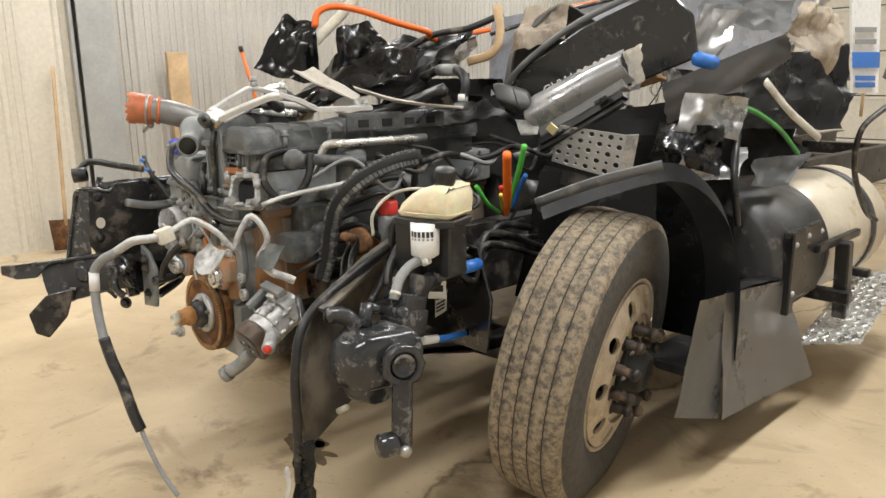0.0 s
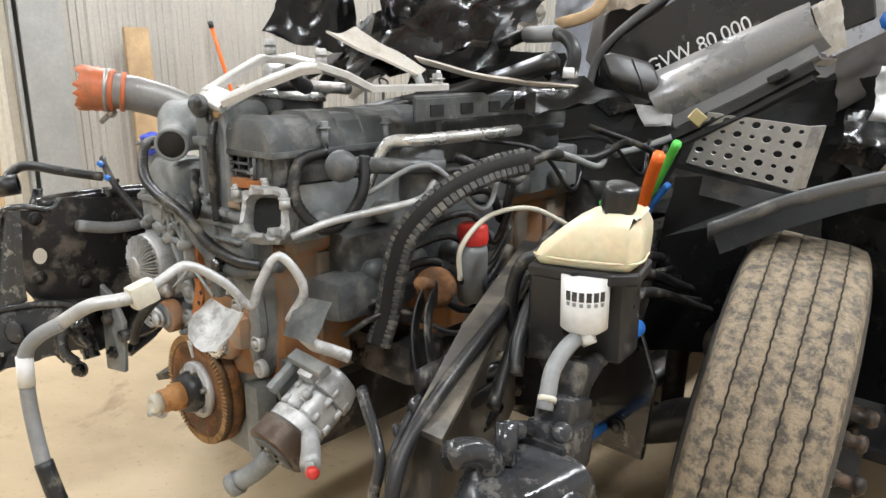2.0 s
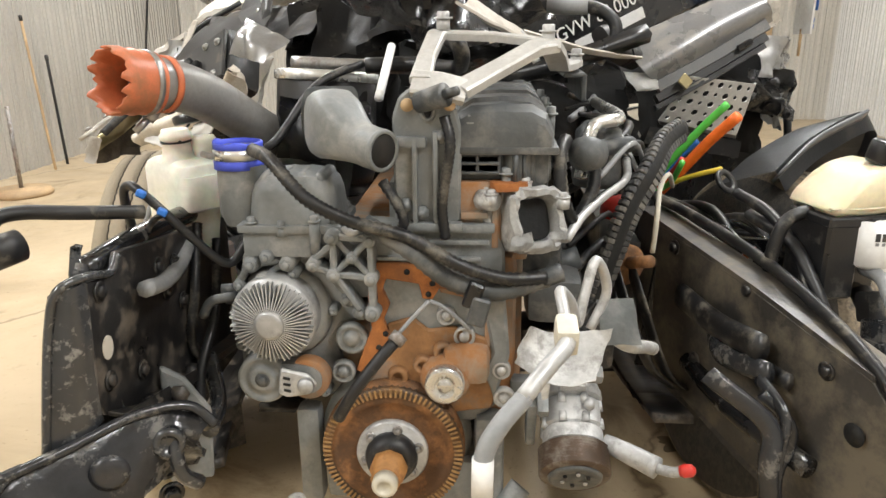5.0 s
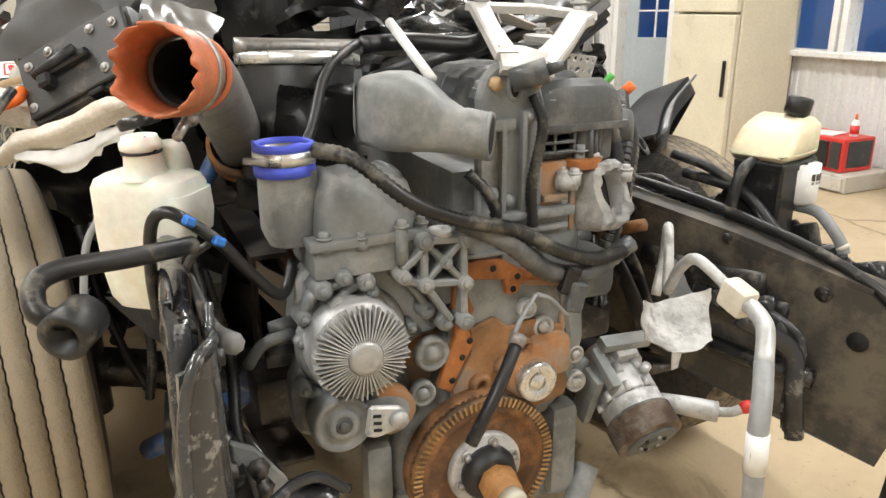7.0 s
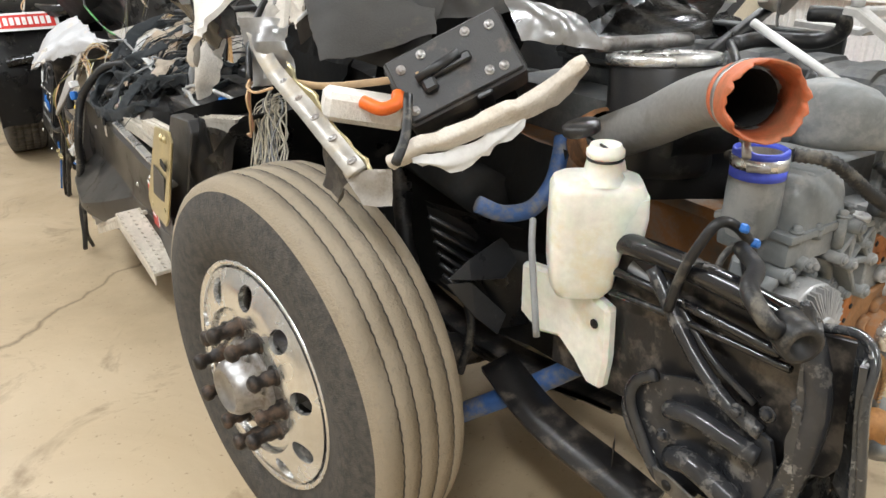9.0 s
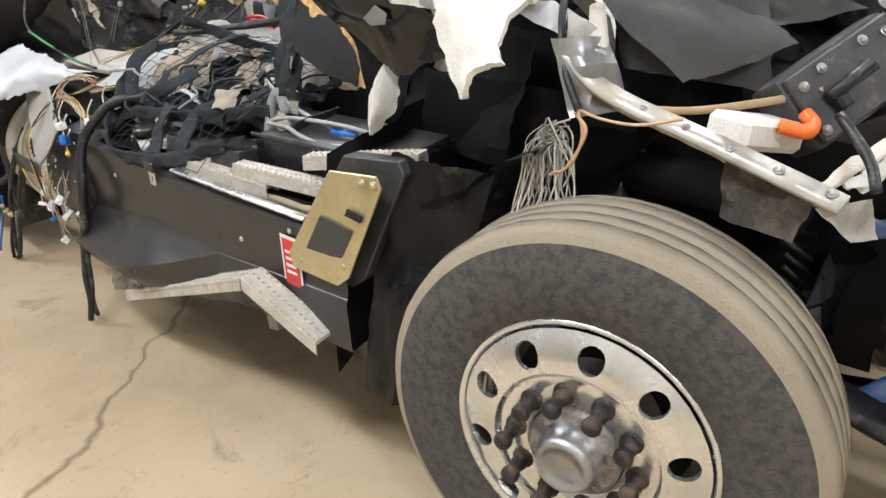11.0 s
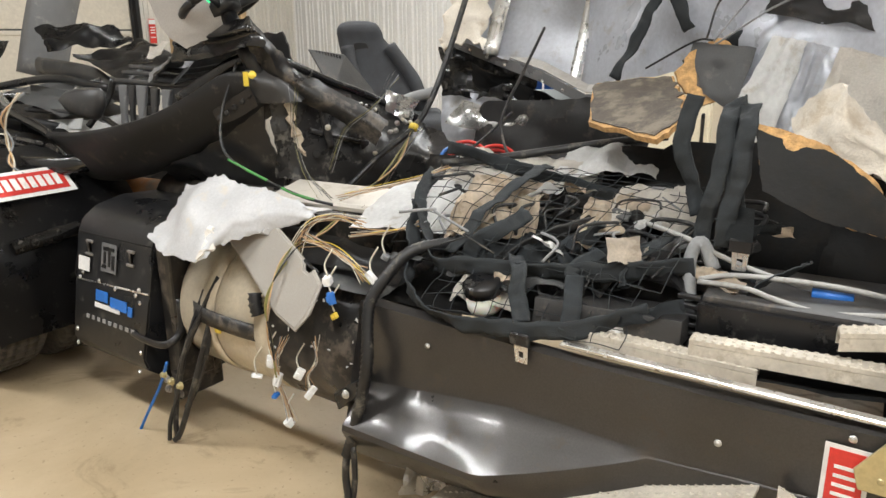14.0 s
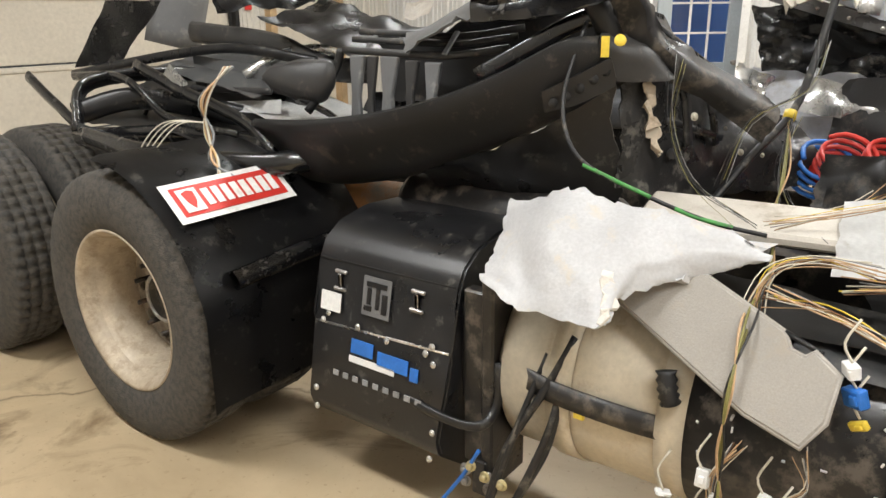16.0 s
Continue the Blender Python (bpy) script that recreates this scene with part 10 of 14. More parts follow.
mb = Matrix.Translation(c0) @ rb
part("body", local(smooth(box((0.27, 0.16, 0.10), (0, 0, -0.05), 0.02, (0, 0, 0), 2), 40), mb), "darkp", bx)
part("top_plate", local(box((0.25, 0.14, 0.012), (0, 0.0, 0.006), 0.003), mb), "darkp", bx)
part("latch", local(join(box((0.12, 0.02, 0.018), (-0.02, 0.0, 0.022), 0.004), rod((-0.08, 0.0, 0.03), (0.02, 0.01, 0.035), 0.010), box((0.03, 0.03, 0.03), (-0.06, -0.02, 0.025), 0.006)), mb), "plastic", bx)
part("strap", local(box((0.035, 0.012, 0.14), (0.03, -0.085, -0.05), 0.003), mb), "plastic", bx)
for k, (u, v) in enumerate(((-0.10, 0.04), (-0.05, 0.05), (0.05, 0.05), (0.10, 0.04), (-0.11, -0.05), (0.09, -0.05), (0.06, -0.045))):
    part("module_bolt", bolt(mb @ V((u, v, 0.012)), rb.to_3x3() @ V((0, 0, 1)), 0.007, 0.006), "steel", bx)
# large trim panels around it
trims = [
    ("trim_panel", "trimg", (-0.85, 0.09, 1.28), (-0.75, -0.20, 1.24), (-0.58, -0.10, 1.43), (-0.75, 0.22, 1.51), 0.02, 0.03, "charcoal door trim panel, bent"),
    ("trim_panel", "trimg", (-0.92, -0.08, 1.27), (-0.70, -0.22, 1.33), (-0.58, 0.0, 1.45), (-0.86, 0.16, 1.42), 0.02, 0.03, "grey plastic trim panel, bent"),
    ("trim_panel", "trimg", (-0.80, 0.02, 1.34), (-0.45, -0.28, 1.38), (-0.42, 0.03, 1.46), (-0.72, 0.26, 1.46), 0.03, 0.0, "charcoal trim panel, cracked"),
    ("trim_panel", "plastic", (-0.62, 0.05, 1.34), (-0.25, -0.20, 1.36), (-0.15, 0.25, 1.48), (-0.55, 0.45, 1.48), 0.05, 0.0, "black crushed trim"),
    ("trim_panel", "sheet", (-0.62, -0.40, 1.33), (-0.50, -0.52, 1.32), (-0.46, -0.42, 1.37), (-0.60, -0.30, 1.42), 0.02, 0.03, "bent shiny metal corner"),
    ("trim_panel", "plastic", (-0.231, -0.100, 1.242), (0.221, -0.150, 1.231), (0.42, 0.060, 1.270), (0.025, 0.200, 1.334), 0.05, 0.0, "black crushed dash underside"),
    ("trim_panel", "black", (-0.211, -0.200, 1.295), (0.265, -0.300, 1.268), (0.34, -0.160, 1.320), (0.107, 0.000, 1.359), 0.04, 0.0, "black crushed hood edge"),
]
for k, (nm, mt, a, b, c, d, amp, bul, lbl) in enumerate(trims):
    single(nm, crumple(a, b, c, d, 16, 14, amp, 6, 0.006, 0.05, bul, 120 + k, 0.02), mt, lbl, "trim panel", "torn cab panels")
hose("steering_shaft", [(-0.452, -0.450, 1.318), (-0.300, -0.450, 1.311), (-0.171, -0.450, 1.306)], 0.016, "steel", "dark steel shaft under the dash", "shaft")
hose("dash_beam", [(-0.176, -0.450, 1.230), (0.187, -0.350, 1.308), (0.410, -0.300, 1.378)], 0.024, "plastic", "black square dash beam", "beam", n=4)

# ---- white felt, dark box panel, pillar beam ----
fl = thing("insulation_sheet", (-1.0, 0.4, 1.2), "torn white insulation felt hanging over the door sill", "insulation")
part("flap", patch([[(-0.580, 0.897, 1.587), (-0.520, 0.810, 1.643), (-0.520, 0.740, 1.615), (-0.560, 0.658, 1.570)], [(-0.740, 0.740, 1.490), (-0.760, 0.620, 1.548), (-0.760, 0.505, 1.535), (-0.800, 0.379, 1.480)], [(-0.930, 0.570, 1.461), (-0.940, 0.475, 1.482), (-0.930, 0.366, 1.464), (-0.920, 0.260, 1.436)], [(-1.020, 0.471, 1.355), (-1.040, 0.398, 1.386), (-1.030, 0.337, 1.389), (-1.010, 0.287, 1.379)], [(-1.080, 0.359, 1.227), (-1.100, 0.324, 1.246), (-1.090, 0.307, 1.290), (-1.090, 0.221, 1.304)]], 7, 7, 0.020, 8, 0.014, 130, 0.008), "felt", fl)
part("upper_fold", patch([[(-0.580, 0.879, 1.570), (-0.580, 0.835, 1.570), (-0.580, 0.783, 1.562)], [(-0.700, 0.764, 1.464), (-0.720, 0.716, 1.490), (-0.740, 0.655, 1.500)], [(-0.800, 0.681, 1.403), (-0.820, 0.637, 1.425), (-0.840, 0.587, 1.451)]], 6, 6, 0.03, 9, 0.014, 131, 0.008), "felt", fl)
part("top_fold", crumple((-0.750, 0.830, 1.588), (-0.750, 0.608, 1.530), (-0.650, 0.631, 1.624), (-0.650, 0.825, 1.650), 18, 16, 0.03, 9, 0.012, 0.1, 0.02, 132), "felt", fl)
single("insulation_strip", patch([[(-0.860, 0.776, 1.282), (-0.860, 0.760, 1.284), (-0.850, 0.748, 1.274)], [(-0.890, 0.779, 1.210), (-0.930, 0.736, 1.234), (-0.880, 0.736, 1.211)], [(-0.920, 0.803, 1.161), (-0.970, 0.729, 1.189), (-0.900, 0.719, 1.165)], [(-0.930, 0.813, 1.109), (-0.990, 0.739, 1.118), (-0.920, 0.724, 1.114)], [(-0.950, 0.790, 1.049), (-0.980, 0.757, 1.051), (-0.940, 0.758, 1.060)]], 6, 6, 0.008, 12, 0.012, 133, 0.006), "felt", "narrow torn white foam strip", "insulation")
dbx = thing("door_corner", (-1.0, 0.8, 1.3), "charcoal painted door corner folded to a point", "body panel")
tip, DF, DL, DC, DR = V((-1.215, 0.906, 1.540)), V((-1.06, 0.708, 1.494)), V((-0.98, 0.845, 1.332)), V((-0.98, 0.649, 1.397)), V((-1.00, 0.672, 1.531))
part("upper_face", patch([[tip, tip.lerp(V((-1.05, 0.725, 1.601)), 0.5), (-1.05, 0.725, 1.601)], [tip + V((0.0, -0.005, -0.006)), tip.lerp(DF, 0.5) + V((-0.01, 0, 0.035)), (-1.035, 0.690, 1.560)], [tip + V((0, -0.006, -0.016)), tip.lerp(DF, 0.5) + V((-0.008, 0, 0.0)), DF]], 8, 8, 0.004, 5, 0.005, 134, 0.0), "paint_d", dbx)
part("fold_face", patch([[(-1.045, 0.722, 1.603), (-1.035, 0.690, 1.562), DF + V((0.004, 0, 0))], [(-1.00, 0.690, 1.575), (-0.995, 0.672, 1.54), (-1.00, 0.680, 1.47)], [DR, (-0.98, 0.655, 1.50), DC]], 6, 6, 0.004, 8, 0.005, 135, 0.0), "gloss_b", dbx, "folded black return")
part("front_face", patch([[tip + V((0, -0.004, -0.018)), tip.lerp(DF, 0.5) + V((-0.006, 0, -0.004)), DF + V((0, 0, -0.003))], [tip.lerp(DL, 0.5) + V((0.01, 0, 0.0)), (-1.07, 0.79, 1.44), (-1.015, 0.685, 1.45)], [DL, (-0.98, 0.74, 1.36), DC]], 9, 9, 0.008, 6, 0.005, 136, 0.0), "gloss_b", dbx, "glossy black front face")
part("lower_face", patch([[DL + V((0.002, 0, -0.003)), (-0.975, 0.74, 1.358), DC + V((0.002, 0, -0.002)), (-0.935, 0.575, 1.372)], [(-0.955, 0.76, 1.27), (-0.955, 0.69, 1.30), (-0.950, 0.61, 1.325), (-0.92, 0.53, 1.325)], [(-0.930, 0.677, 1.215), (-0.925, 0.63, 1.225), (-0.92, 0.56, 1.255), (-0.915, 0.485, 1.270)]], 8, 8, 0.016, 8, 0.005, 137, 0.006), "gloss_b", dbx, "glossy black crumpled face")
part("pale_tear", slab([(-1.008, 0.722, 1.360), (-0.995, 0.690, 1.392), (-0.985, 0.660, 1.372), (-0.985, 0.668, 1.345), (-1.0, 0.705, 1.342)], 0.003, (-0.9, -0.3, 0.3), 0.001), "gpaint", dbx, "bare grey tear in the paint")
part("crease_edge", tube([tip + V((0, 0, -0.012)), tip.lerp(DF, 0.5) + V((-0.012, 0, 0.0)), DF + V((-0.006, 0, 0)), DC + V((-0.008, 0, 0))], 0.005, 6, 5), "paint_d", dbx)
fld = thing("folded_felt", (-0.44, 1.05, 1.15), "cream felt liner crumpled into folds behind the door corner", "felt")
part("fold", patch([[(-0.360, 1.311, 1.353), (-0.420, 1.219, 1.433), (-0.440, 1.134, 1.413), (-0.460, 1.030, 1.321)], [(-0.400, 1.278, 1.281), (-0.480, 1.171, 1.333), (-0.500, 1.088, 1.312), (-0.520, 0.997, 1.259)], [(-0.440, 1.212, 1.204), (-0.500, 1.121, 1.219), (-0.520, 1.048, 1.210), (-0.540, 0.978, 1.193)]], 9, 8, 0.035, 9, 0.010, 159, 0.012), "felt_c", fld)
bmn = thing("roof_rail", (-0.5, 0.4, 1.4), "long bent pale metal roof rail", "rail")
wr_ = [V(q) for q in ((-0.43, 0.77, 1.640), (-0.513, 0.636, 1.580), (-0.60, 0.45, 1.500), (-0.70, 0.28, 1.430), (-0.80, 0.15, 1.385), (-0.88, 0.09, 1.355))]
part("rail", join(*[slab([a + V((-0.020, -0.010, -0.012)), b + V((-0.020, -0.010, -0.012)), b + V((0.016, 0.010, 0.008)), a + V((0.016, 0.010, 0.008))], 0.008, (-0.3, 0.2, 0.9), 0.0015) for a, b in zip(wr_, wr_[1:])]), "white", bmn, "white painted face")
part("inner_face", join(*[slab([a + V((-0.022, -0.011, -0.013)), b + V((-0.022, -0.011, -0.013)), b + V((-0.012, -0.006, -0.062)), a + V((-0.012, -0.006, -0.062))], 0.006, (-0.8, -0.5, -0.1), 0.001) for a, b in zip(wr_, wr_[1:])]), "carpet", bmn, "brown-grey inner face")
part("end_plate", slab([(-0.900, 0.136, 1.413), (-0.890, 0.113, 1.418), (-0.930, 0.069, 1.314), (-0.950, 0.103, 1.298)], 0.02, (-1, 0, 0), 0.004), "beige", bmn, "beige end plate")
for k, (a, b, c, d, mt) in enumerate((((-0.950, 0.305, 1.399), (-0.940, 0.171, 1.346), (-0.900, 0.197, 1.399), (-0.910, 0.269, 1.426), "white"), ((-0.970, 0.157, 1.311), (-0.960, 0.096, 1.310), (-0.930, 0.102, 1.372), (-0.930, 0.182, 1.409), "felt"), ((-1.000, 0.101, 1.297), (-0.970, 0.053, 1.292), (-0.950, 0.067, 1.341), (-0.970, 0.118, 1.333), "sheet"))):
    part("torn_scrap", crumple(a, b, c, d, 12, 10, 0.02, 16, 0.006, 0.12, 0.01, 138 + k), mt, bmn, "torn pale scrap")
pbk = thing("slotted_bracket", (-0.720, 0.167, 1.443), "grey steel bracket plate with a square hole", "bracket")
part("plate", join(*[slab([q0, q1, q2, q3], 0.006, (-0.5, 0, 1), 0.001) for q0, q1, q2, q3 in ((V((-0.740, 0.213, 1.452)), V((-0.730, 0.191, 1.455)), V((-0.740, 0.154, 1.422)), V((-0.750, 0.174, 1.418))), (V((-0.730, 0.198, 1.455)), V((-0.720, 0.194, 1.465)), V((-0.700, 0.133, 1.444)), V((-0.710, 0.145, 1.441))), (V((-0.740, 0.158, 1.422)), V((-0.710, 0.148, 1.440)), V((-0.700, 0.130, 1.442)), V((-0.740, 0.151, 1.415))))]), "greyp", pbk)
dbk = thing("hinge_bracket", (-0.620, 0.024, 1.489), "dark steel hinge bracket with bright screws", "bracket")
part("arm", slab([(-0.640, 0.109, 1.521), (-0.620, 0.040, 1.535), (-0.600, -0.081, 1.438), (-0.620, -0.089, 1.382), (-0.640, -0.009, 1.425), (-0.660, 0.093, 1.455)], 0.02, (-1, 0, 0.4), 0.004), "darkp", dbk)
for q in ((-0.670, 0.083, 1.510), (-0.670, 0.080, 1.470), (-0.650, 0.021, 1.517), (-0.650, -0.032, 1.440)):
    part("screw", bolt(q, (-1, 0, 0.4), 0.007, 0.006), "alub", dbk)
hose("orange_cable", [(0.08, 1.96, 1.93), (0.05, 1.86, 1.925), (0.02, 1.72, 1.885), (-0.16, 1.48, 1.822), (-0.34, 1.20, 1.760), (-0.36, 1.017, 1.708), (-0.36, 0.745, 1.652), (-0.34, 0.56, 1.622), (-0.24, 0.43, 1.58), (-0.14, 0.15, 1.585), (0.0, 0.0, 1.60), (0.000, -0.168, 1.629), (-0.030, -0.309, 1.666), (-0.060, -0.412, 1.679), (-0.080, -0.472, 1.657), (-0.080, -0.490, 1.604)], 0.0125, "hiviz", "long orange cable along the wrecked roof", "cable", n=10)
hose("black_cable", [(0.28, 2.25, 1.97), (0.12, 1.85, 1.92), (0.05, 1.6, 1.86), (-0.05, 1.3, 1.80), (-0.16, 1.0, 1.72), (-0.20, 0.6, 1.62)], 0.010, "rubber", "black cable beside the orange one", "cable")


# ---- cab remains, tank, auxiliary unit, rear ----
ft = thing("fuel_tank", (-0.85, 2.8, 0.25), "cream fuel tank with black straps, its front end blackened", "fuel tank")
TC = V((-0.845, 0, 0.55))
part("tank", lathe([(0, 0), (0.25, 0), (0.285, 0.03), (0.285, 0.50), (0, 0.50)], TC + V((0, 2.82, 0)), (0, 1, 0), 48), "cream_m", ft)
part("front_end", lathe([(0.285, 0.46), (0.29, 0.47), (0.29, 0.0), (0.26, -0.03), (0, -0.03)], TC + V((0, 2.37, 0)), (0, 1, 0), 48), "blackd", ft, "black tank front with white specks")
for yy in (2.84, 3.14):
    part("strap", lathe([(0.287, -0.035), (0.293, -0.035), (0.293, 0.035), (0.287, 0.035)], TC + V((0, yy, 0)), (0, 1, 0), 48), "cream_m", ft, "steel tank strap")
part("cross_strap", strap([V((-1.105, 3.30, 0.585)), V((-1.142, 3.15, 0.575)), V((-1.142, 2.95, 0.567)), V((-1.12, 2.82, 0.56))], 0.06, (0.1, 0, 1), 0.008), "blackd", ft, "black band along the tank")
part("yellow_tag", box((0.012, 0.03, 0.022), (-1.146, 3.07, 0.535), 0.003), "yellow", ft, "yellow tag")
part("spring_hose", tube([(-1.13, 2.86, 0.72), (-1.14, 2.85, 0.68), (-1.14, 2.84, 0.645)], 0.026, 14, 4, ribs=0.006), "rubber", ft)
part("rear_end", lathe([(0.285, 0.0), (0.25, 0.035), (0, 0.04)], TC + V((0, 3.32, 0)), (0, 1, 0), 48), "cream_m", ft)
vz = thing("sun_visor", (-1.1, 2.8, 0.8), "beige rectangular sun visor panel leaning on the tank", "visor")
vq = [V((-1.03, 3.10, 0.87)), V((-1.20, 2.66, 0.705)), V((-1.235, 2.54, 0.685)), V((-1.20, 2.505, 0.735)), V((-1.155, 2.50, 0.825)), V((-1.13, 2.555, 0.855)), V((-1.128, 2.57, 0.835)), V((-1.11, 2.60, 0.835)), V((-1.10, 2.62, 0.87)), V((-0.98, 2.95, 0.98))]
vn = (vq[1] - vq[0]).cross(vq[9] - vq[0]).normalized()
vq = [q - vn * (q - vq[0]).dot(vn) for q in vq]
M["visor"] = mat("grey_beige_visor_vinyl", (0.36, 0.335, 0.30), 0.6, 0, 0.05, 6, 0.2, 220, (0.36, 0.32, 0.27), 0.1, 9)
part("board", slab(vq, 0.018, vn if vn.x < 0 else -vn, 0.005), "visor", vz)
vf = vn if vn.x < 0 else -vn
part("edge_piping", tube([q + vf * 0.009 for q in vq + vq[:1]], 0.006, 6, 1), "visor", vz, "rounded vinyl edge")
part("pivot_rod", rod(vq[8] + vf * 0.009, vq[6] + vf * 0.009 + V((0.01, -0.03, 0.01)), 0.006, 0.006, 10), "plastic", vz, "black pivot rod")

# auxiliary power unit
ap_ = thing("auxiliary_power_unit", (-0.95, 3.75, 0.2), "black plastic auxiliary power unit with latches, badge and bars", "power unit")
Y0, Y1 = 3.46, 4.02
bm = bmesh.new()
prof = [(-1.06, 0.17), (-1.20, 0.28), (-1.215, 0.33), (-1.17, 0.58), (-1.16, 0.60), (-1.13, 0.78), (-1.10, 0.84), (-1.03, 0.885), (-0.90, 0.91), (-0.72, 0.90), (-0.72, 0.17)]
lo = [bm.verts.new((x, Y0 + 0.02 * (z < 0.5), z)) for x, z in prof]
hi = [bm.verts.new((x, Y1 + 0.05 * (z < 0.6) * 0, z)) for x, z in prof]
bm.faces.new(lo[::-1])
bm.faces.new(hi)
for i in range(len(prof)):
    j = (i + 1) % len(prof)
    bm.faces.new((lo[i], lo[j], hi[j], hi[i]))
bmesh.ops.bevel(bm, geom=bm.edges[:], offset=0.008, segments=2, affect="EDGES")
body = part("housing", smooth(bm, 40), "plastic", ap_)
part("seam", strap([(-1.166, Y0 + 0.015, 0.598), (-1.166, Y1 - 0.01, 0.578)], 0.008, (0.1, 0, 1), 0.004, 1), "alub", body, "pale seam strip")
part("seam", strap([(-1.128, Y0 + 0.015, 0.79), (-1.128, Y1 - 0.01, 0.79)], 0.006, (0.1, 0, 1), 0.003, 1), "dark", body)


def face(y, z):
    """A point just off the unit's leaning front."""
    x = -1.17 + (-1.13 + 1.17) * (z - 0.58) / 0.20 if z > 0.58 else -1.215 + (-1.17 + 1.215) * (z - 0.33) / 0.25
    return V((x - 0.004, y, z))


nrm_u = V((-1, 0, 0.2)).normalized()


def facebar(y0, y1, z0, z1, mt, nm="badge_bar", lbl=""):
    return part(nm, slab([face(y0, z0), face(y1, z0), face(y1, z1), face(y0, z1)], 0.003, (-1, 0, 0.1)), mt, ap_, lbl)


facebar(3.70, 3.81, 0.645, 0.765, "greyp", "badge", "grey embossed badge")
for a, b, c, d in ((3.715, 3.795, 0.735, 0.75), (3.74, 3.755, 0.67, 0.735), (3.71, 3.73, 0.66, 0.72), (3.77, 3.80, 0.66, 0.675), (3.775, 3.79, 0.68, 0.73)):
    part("badge_bar", slab([face(a, c) + nrm_u * 0.003, face(b, c) + nrm_u * 0.003, face(b, d) + nrm_u * 0.003, face(a, d) + nrm_u * 0.003], 0.003, (-1, 0, 0.1)), "plastic", ap_)
facebar(3.90, 3.985, 0.625, 0.685, "white", "sticker", "white paper sticker")
facebar(3.61, 3.73, 0.50, 0.545, "blue", "badge_bar", "bright blue badge bar")
facebar(3.75, 3.84, 0.515, 0.56, "blue")
facebar(3.66, 3.845, 0.485, 0.505, "white")
facebar(3.57, 3.60, 0.49, 0.53, "blue")
for k in range(9):
    facebar(3.55 + 0.042 * k, 3.572 + 0.042 * k, 0.425, 0.442, "grey_h", "badge_bar", "small grey letter bar")
for y in (3.60, 3.91):
    for z in (0.70, 0.755):
        part("latch", join(box((0.012, 0.05, 0.012), face(y, z), 0.003), box((0.016, 0.014, 0.05), face(y, 0.727), 0.003)), "steel", ap_, "steel draw latch")
for y, z in ((3.52, 0.56), (3.53, 0.61), (3.70, 0.585), (3.95, 0.615), (3.97, 0.59), (3.50, 0.36), (3.98, 0.36), (3.50, 0.28), (3.97, 0.30), (3.82, 0.60), (3.55, 0.585)):
    part("screw", bolt(face(y, z), nrm_u, 0.007, 0.004), "alub", ap_)
part("side_slats", join(*[box((0.03, 0.012, 0.30), (-1.10 + 0.075 * k, Y0 - 0.004, 0.60), 0.003) for k in range(4)]), "plastic", ap_, "side frame slats")
part("side_bar", tube([(-1.17, 3.72, 0.445), (-1.20, 3.52, 0.42), (-1.19, 3.36, 0.42), (-1.13, 3.33, 0.47), (-1.12, 3.33, 0.60)], 0.016, 8, 5, flat=0.6), "plastic", ap_, "black pipe bracket")
hr = thing("hanger_bracket", (-1.0, 3.3, 0.2), "black steel hanger beside the power unit with bolts", "bracket")
part("post", join(box((0.16, 0.04, 0.62), (-1.06, 3.36, 0.55), 0.006), box((0.05, 0.10, 0.55), (-1.10, 3.40, 0.52), 0.006), box((0.22, 0.05, 0.12), (-1.04, 3.38, 0.22), 0.006)), "blackd", hr)
for z in (0.20, 0.24):
    for y in (3.34, 3.42):
        part("hanger_bolt", bolt((-1.155, y, z), (-1, 0, 0), 0.013, 0.014), "steel", hr)

# quarter fender with sign, bars
qf = thing("quarter_fender", (-1.1, 4.2, 0.3), "black plastic quarter fender in front of the drive wheels", "fender")
rows_ = []
for i in range(15):
    t = radians(118 - 118 * i / 14)
    r = 0.575
    rows_.append([V((x, 4.76 - r * math.sin(t) * 1.0 if False else 4.76 - r * math.cos(radians(62) * 0 + radians(12) + (math.pi / 2 - radians(12)) * (1 - i / 14)), 0.508 + r * math.sin(radians(12) + (math.pi / 2 - radians(12)) * (1 - i / 14)) - (0.012 if k in (0, 6) else 0))) for k, x in enumerate((-1.45, -1.42, -1.25, -1.05, -0.85, -0.70, -0.67))])
last = rows_[-1]
for dz in (0.10, 0.22, 0.33):
    rows_.append([p + V((0, 0.02 * dz, -dz)) for p in last])
part("sheet", sheet(rows_, 0.008), "plastic", qf)


def onfender(x, ang, off=0.592):
    return V((x, 4.76 - off * math.cos(ang), 0.508 + off * math.sin(ang)))


fn = V((0, -math.cos(radians(49)), math.sin(radians(49))))


def sign_plate(x0, x1, s0, s1, lift):
    """A flat plate on the tilted sign, s up the slope."""
    o = V((0, 4.76, 0.508)) + fn * (0.600 + lift)
    up = V((0, math.sin(radians(49)), math.cos(radians(49))))
    return slab([o + V((x0, 0, 0)) + up * s0, o + V((x1, 0, 0)) + up * s0, o + V((x1, 0, 0)) + up * s1, o + V((x0, 0, 0)) + up * s1], 0.002, fn)


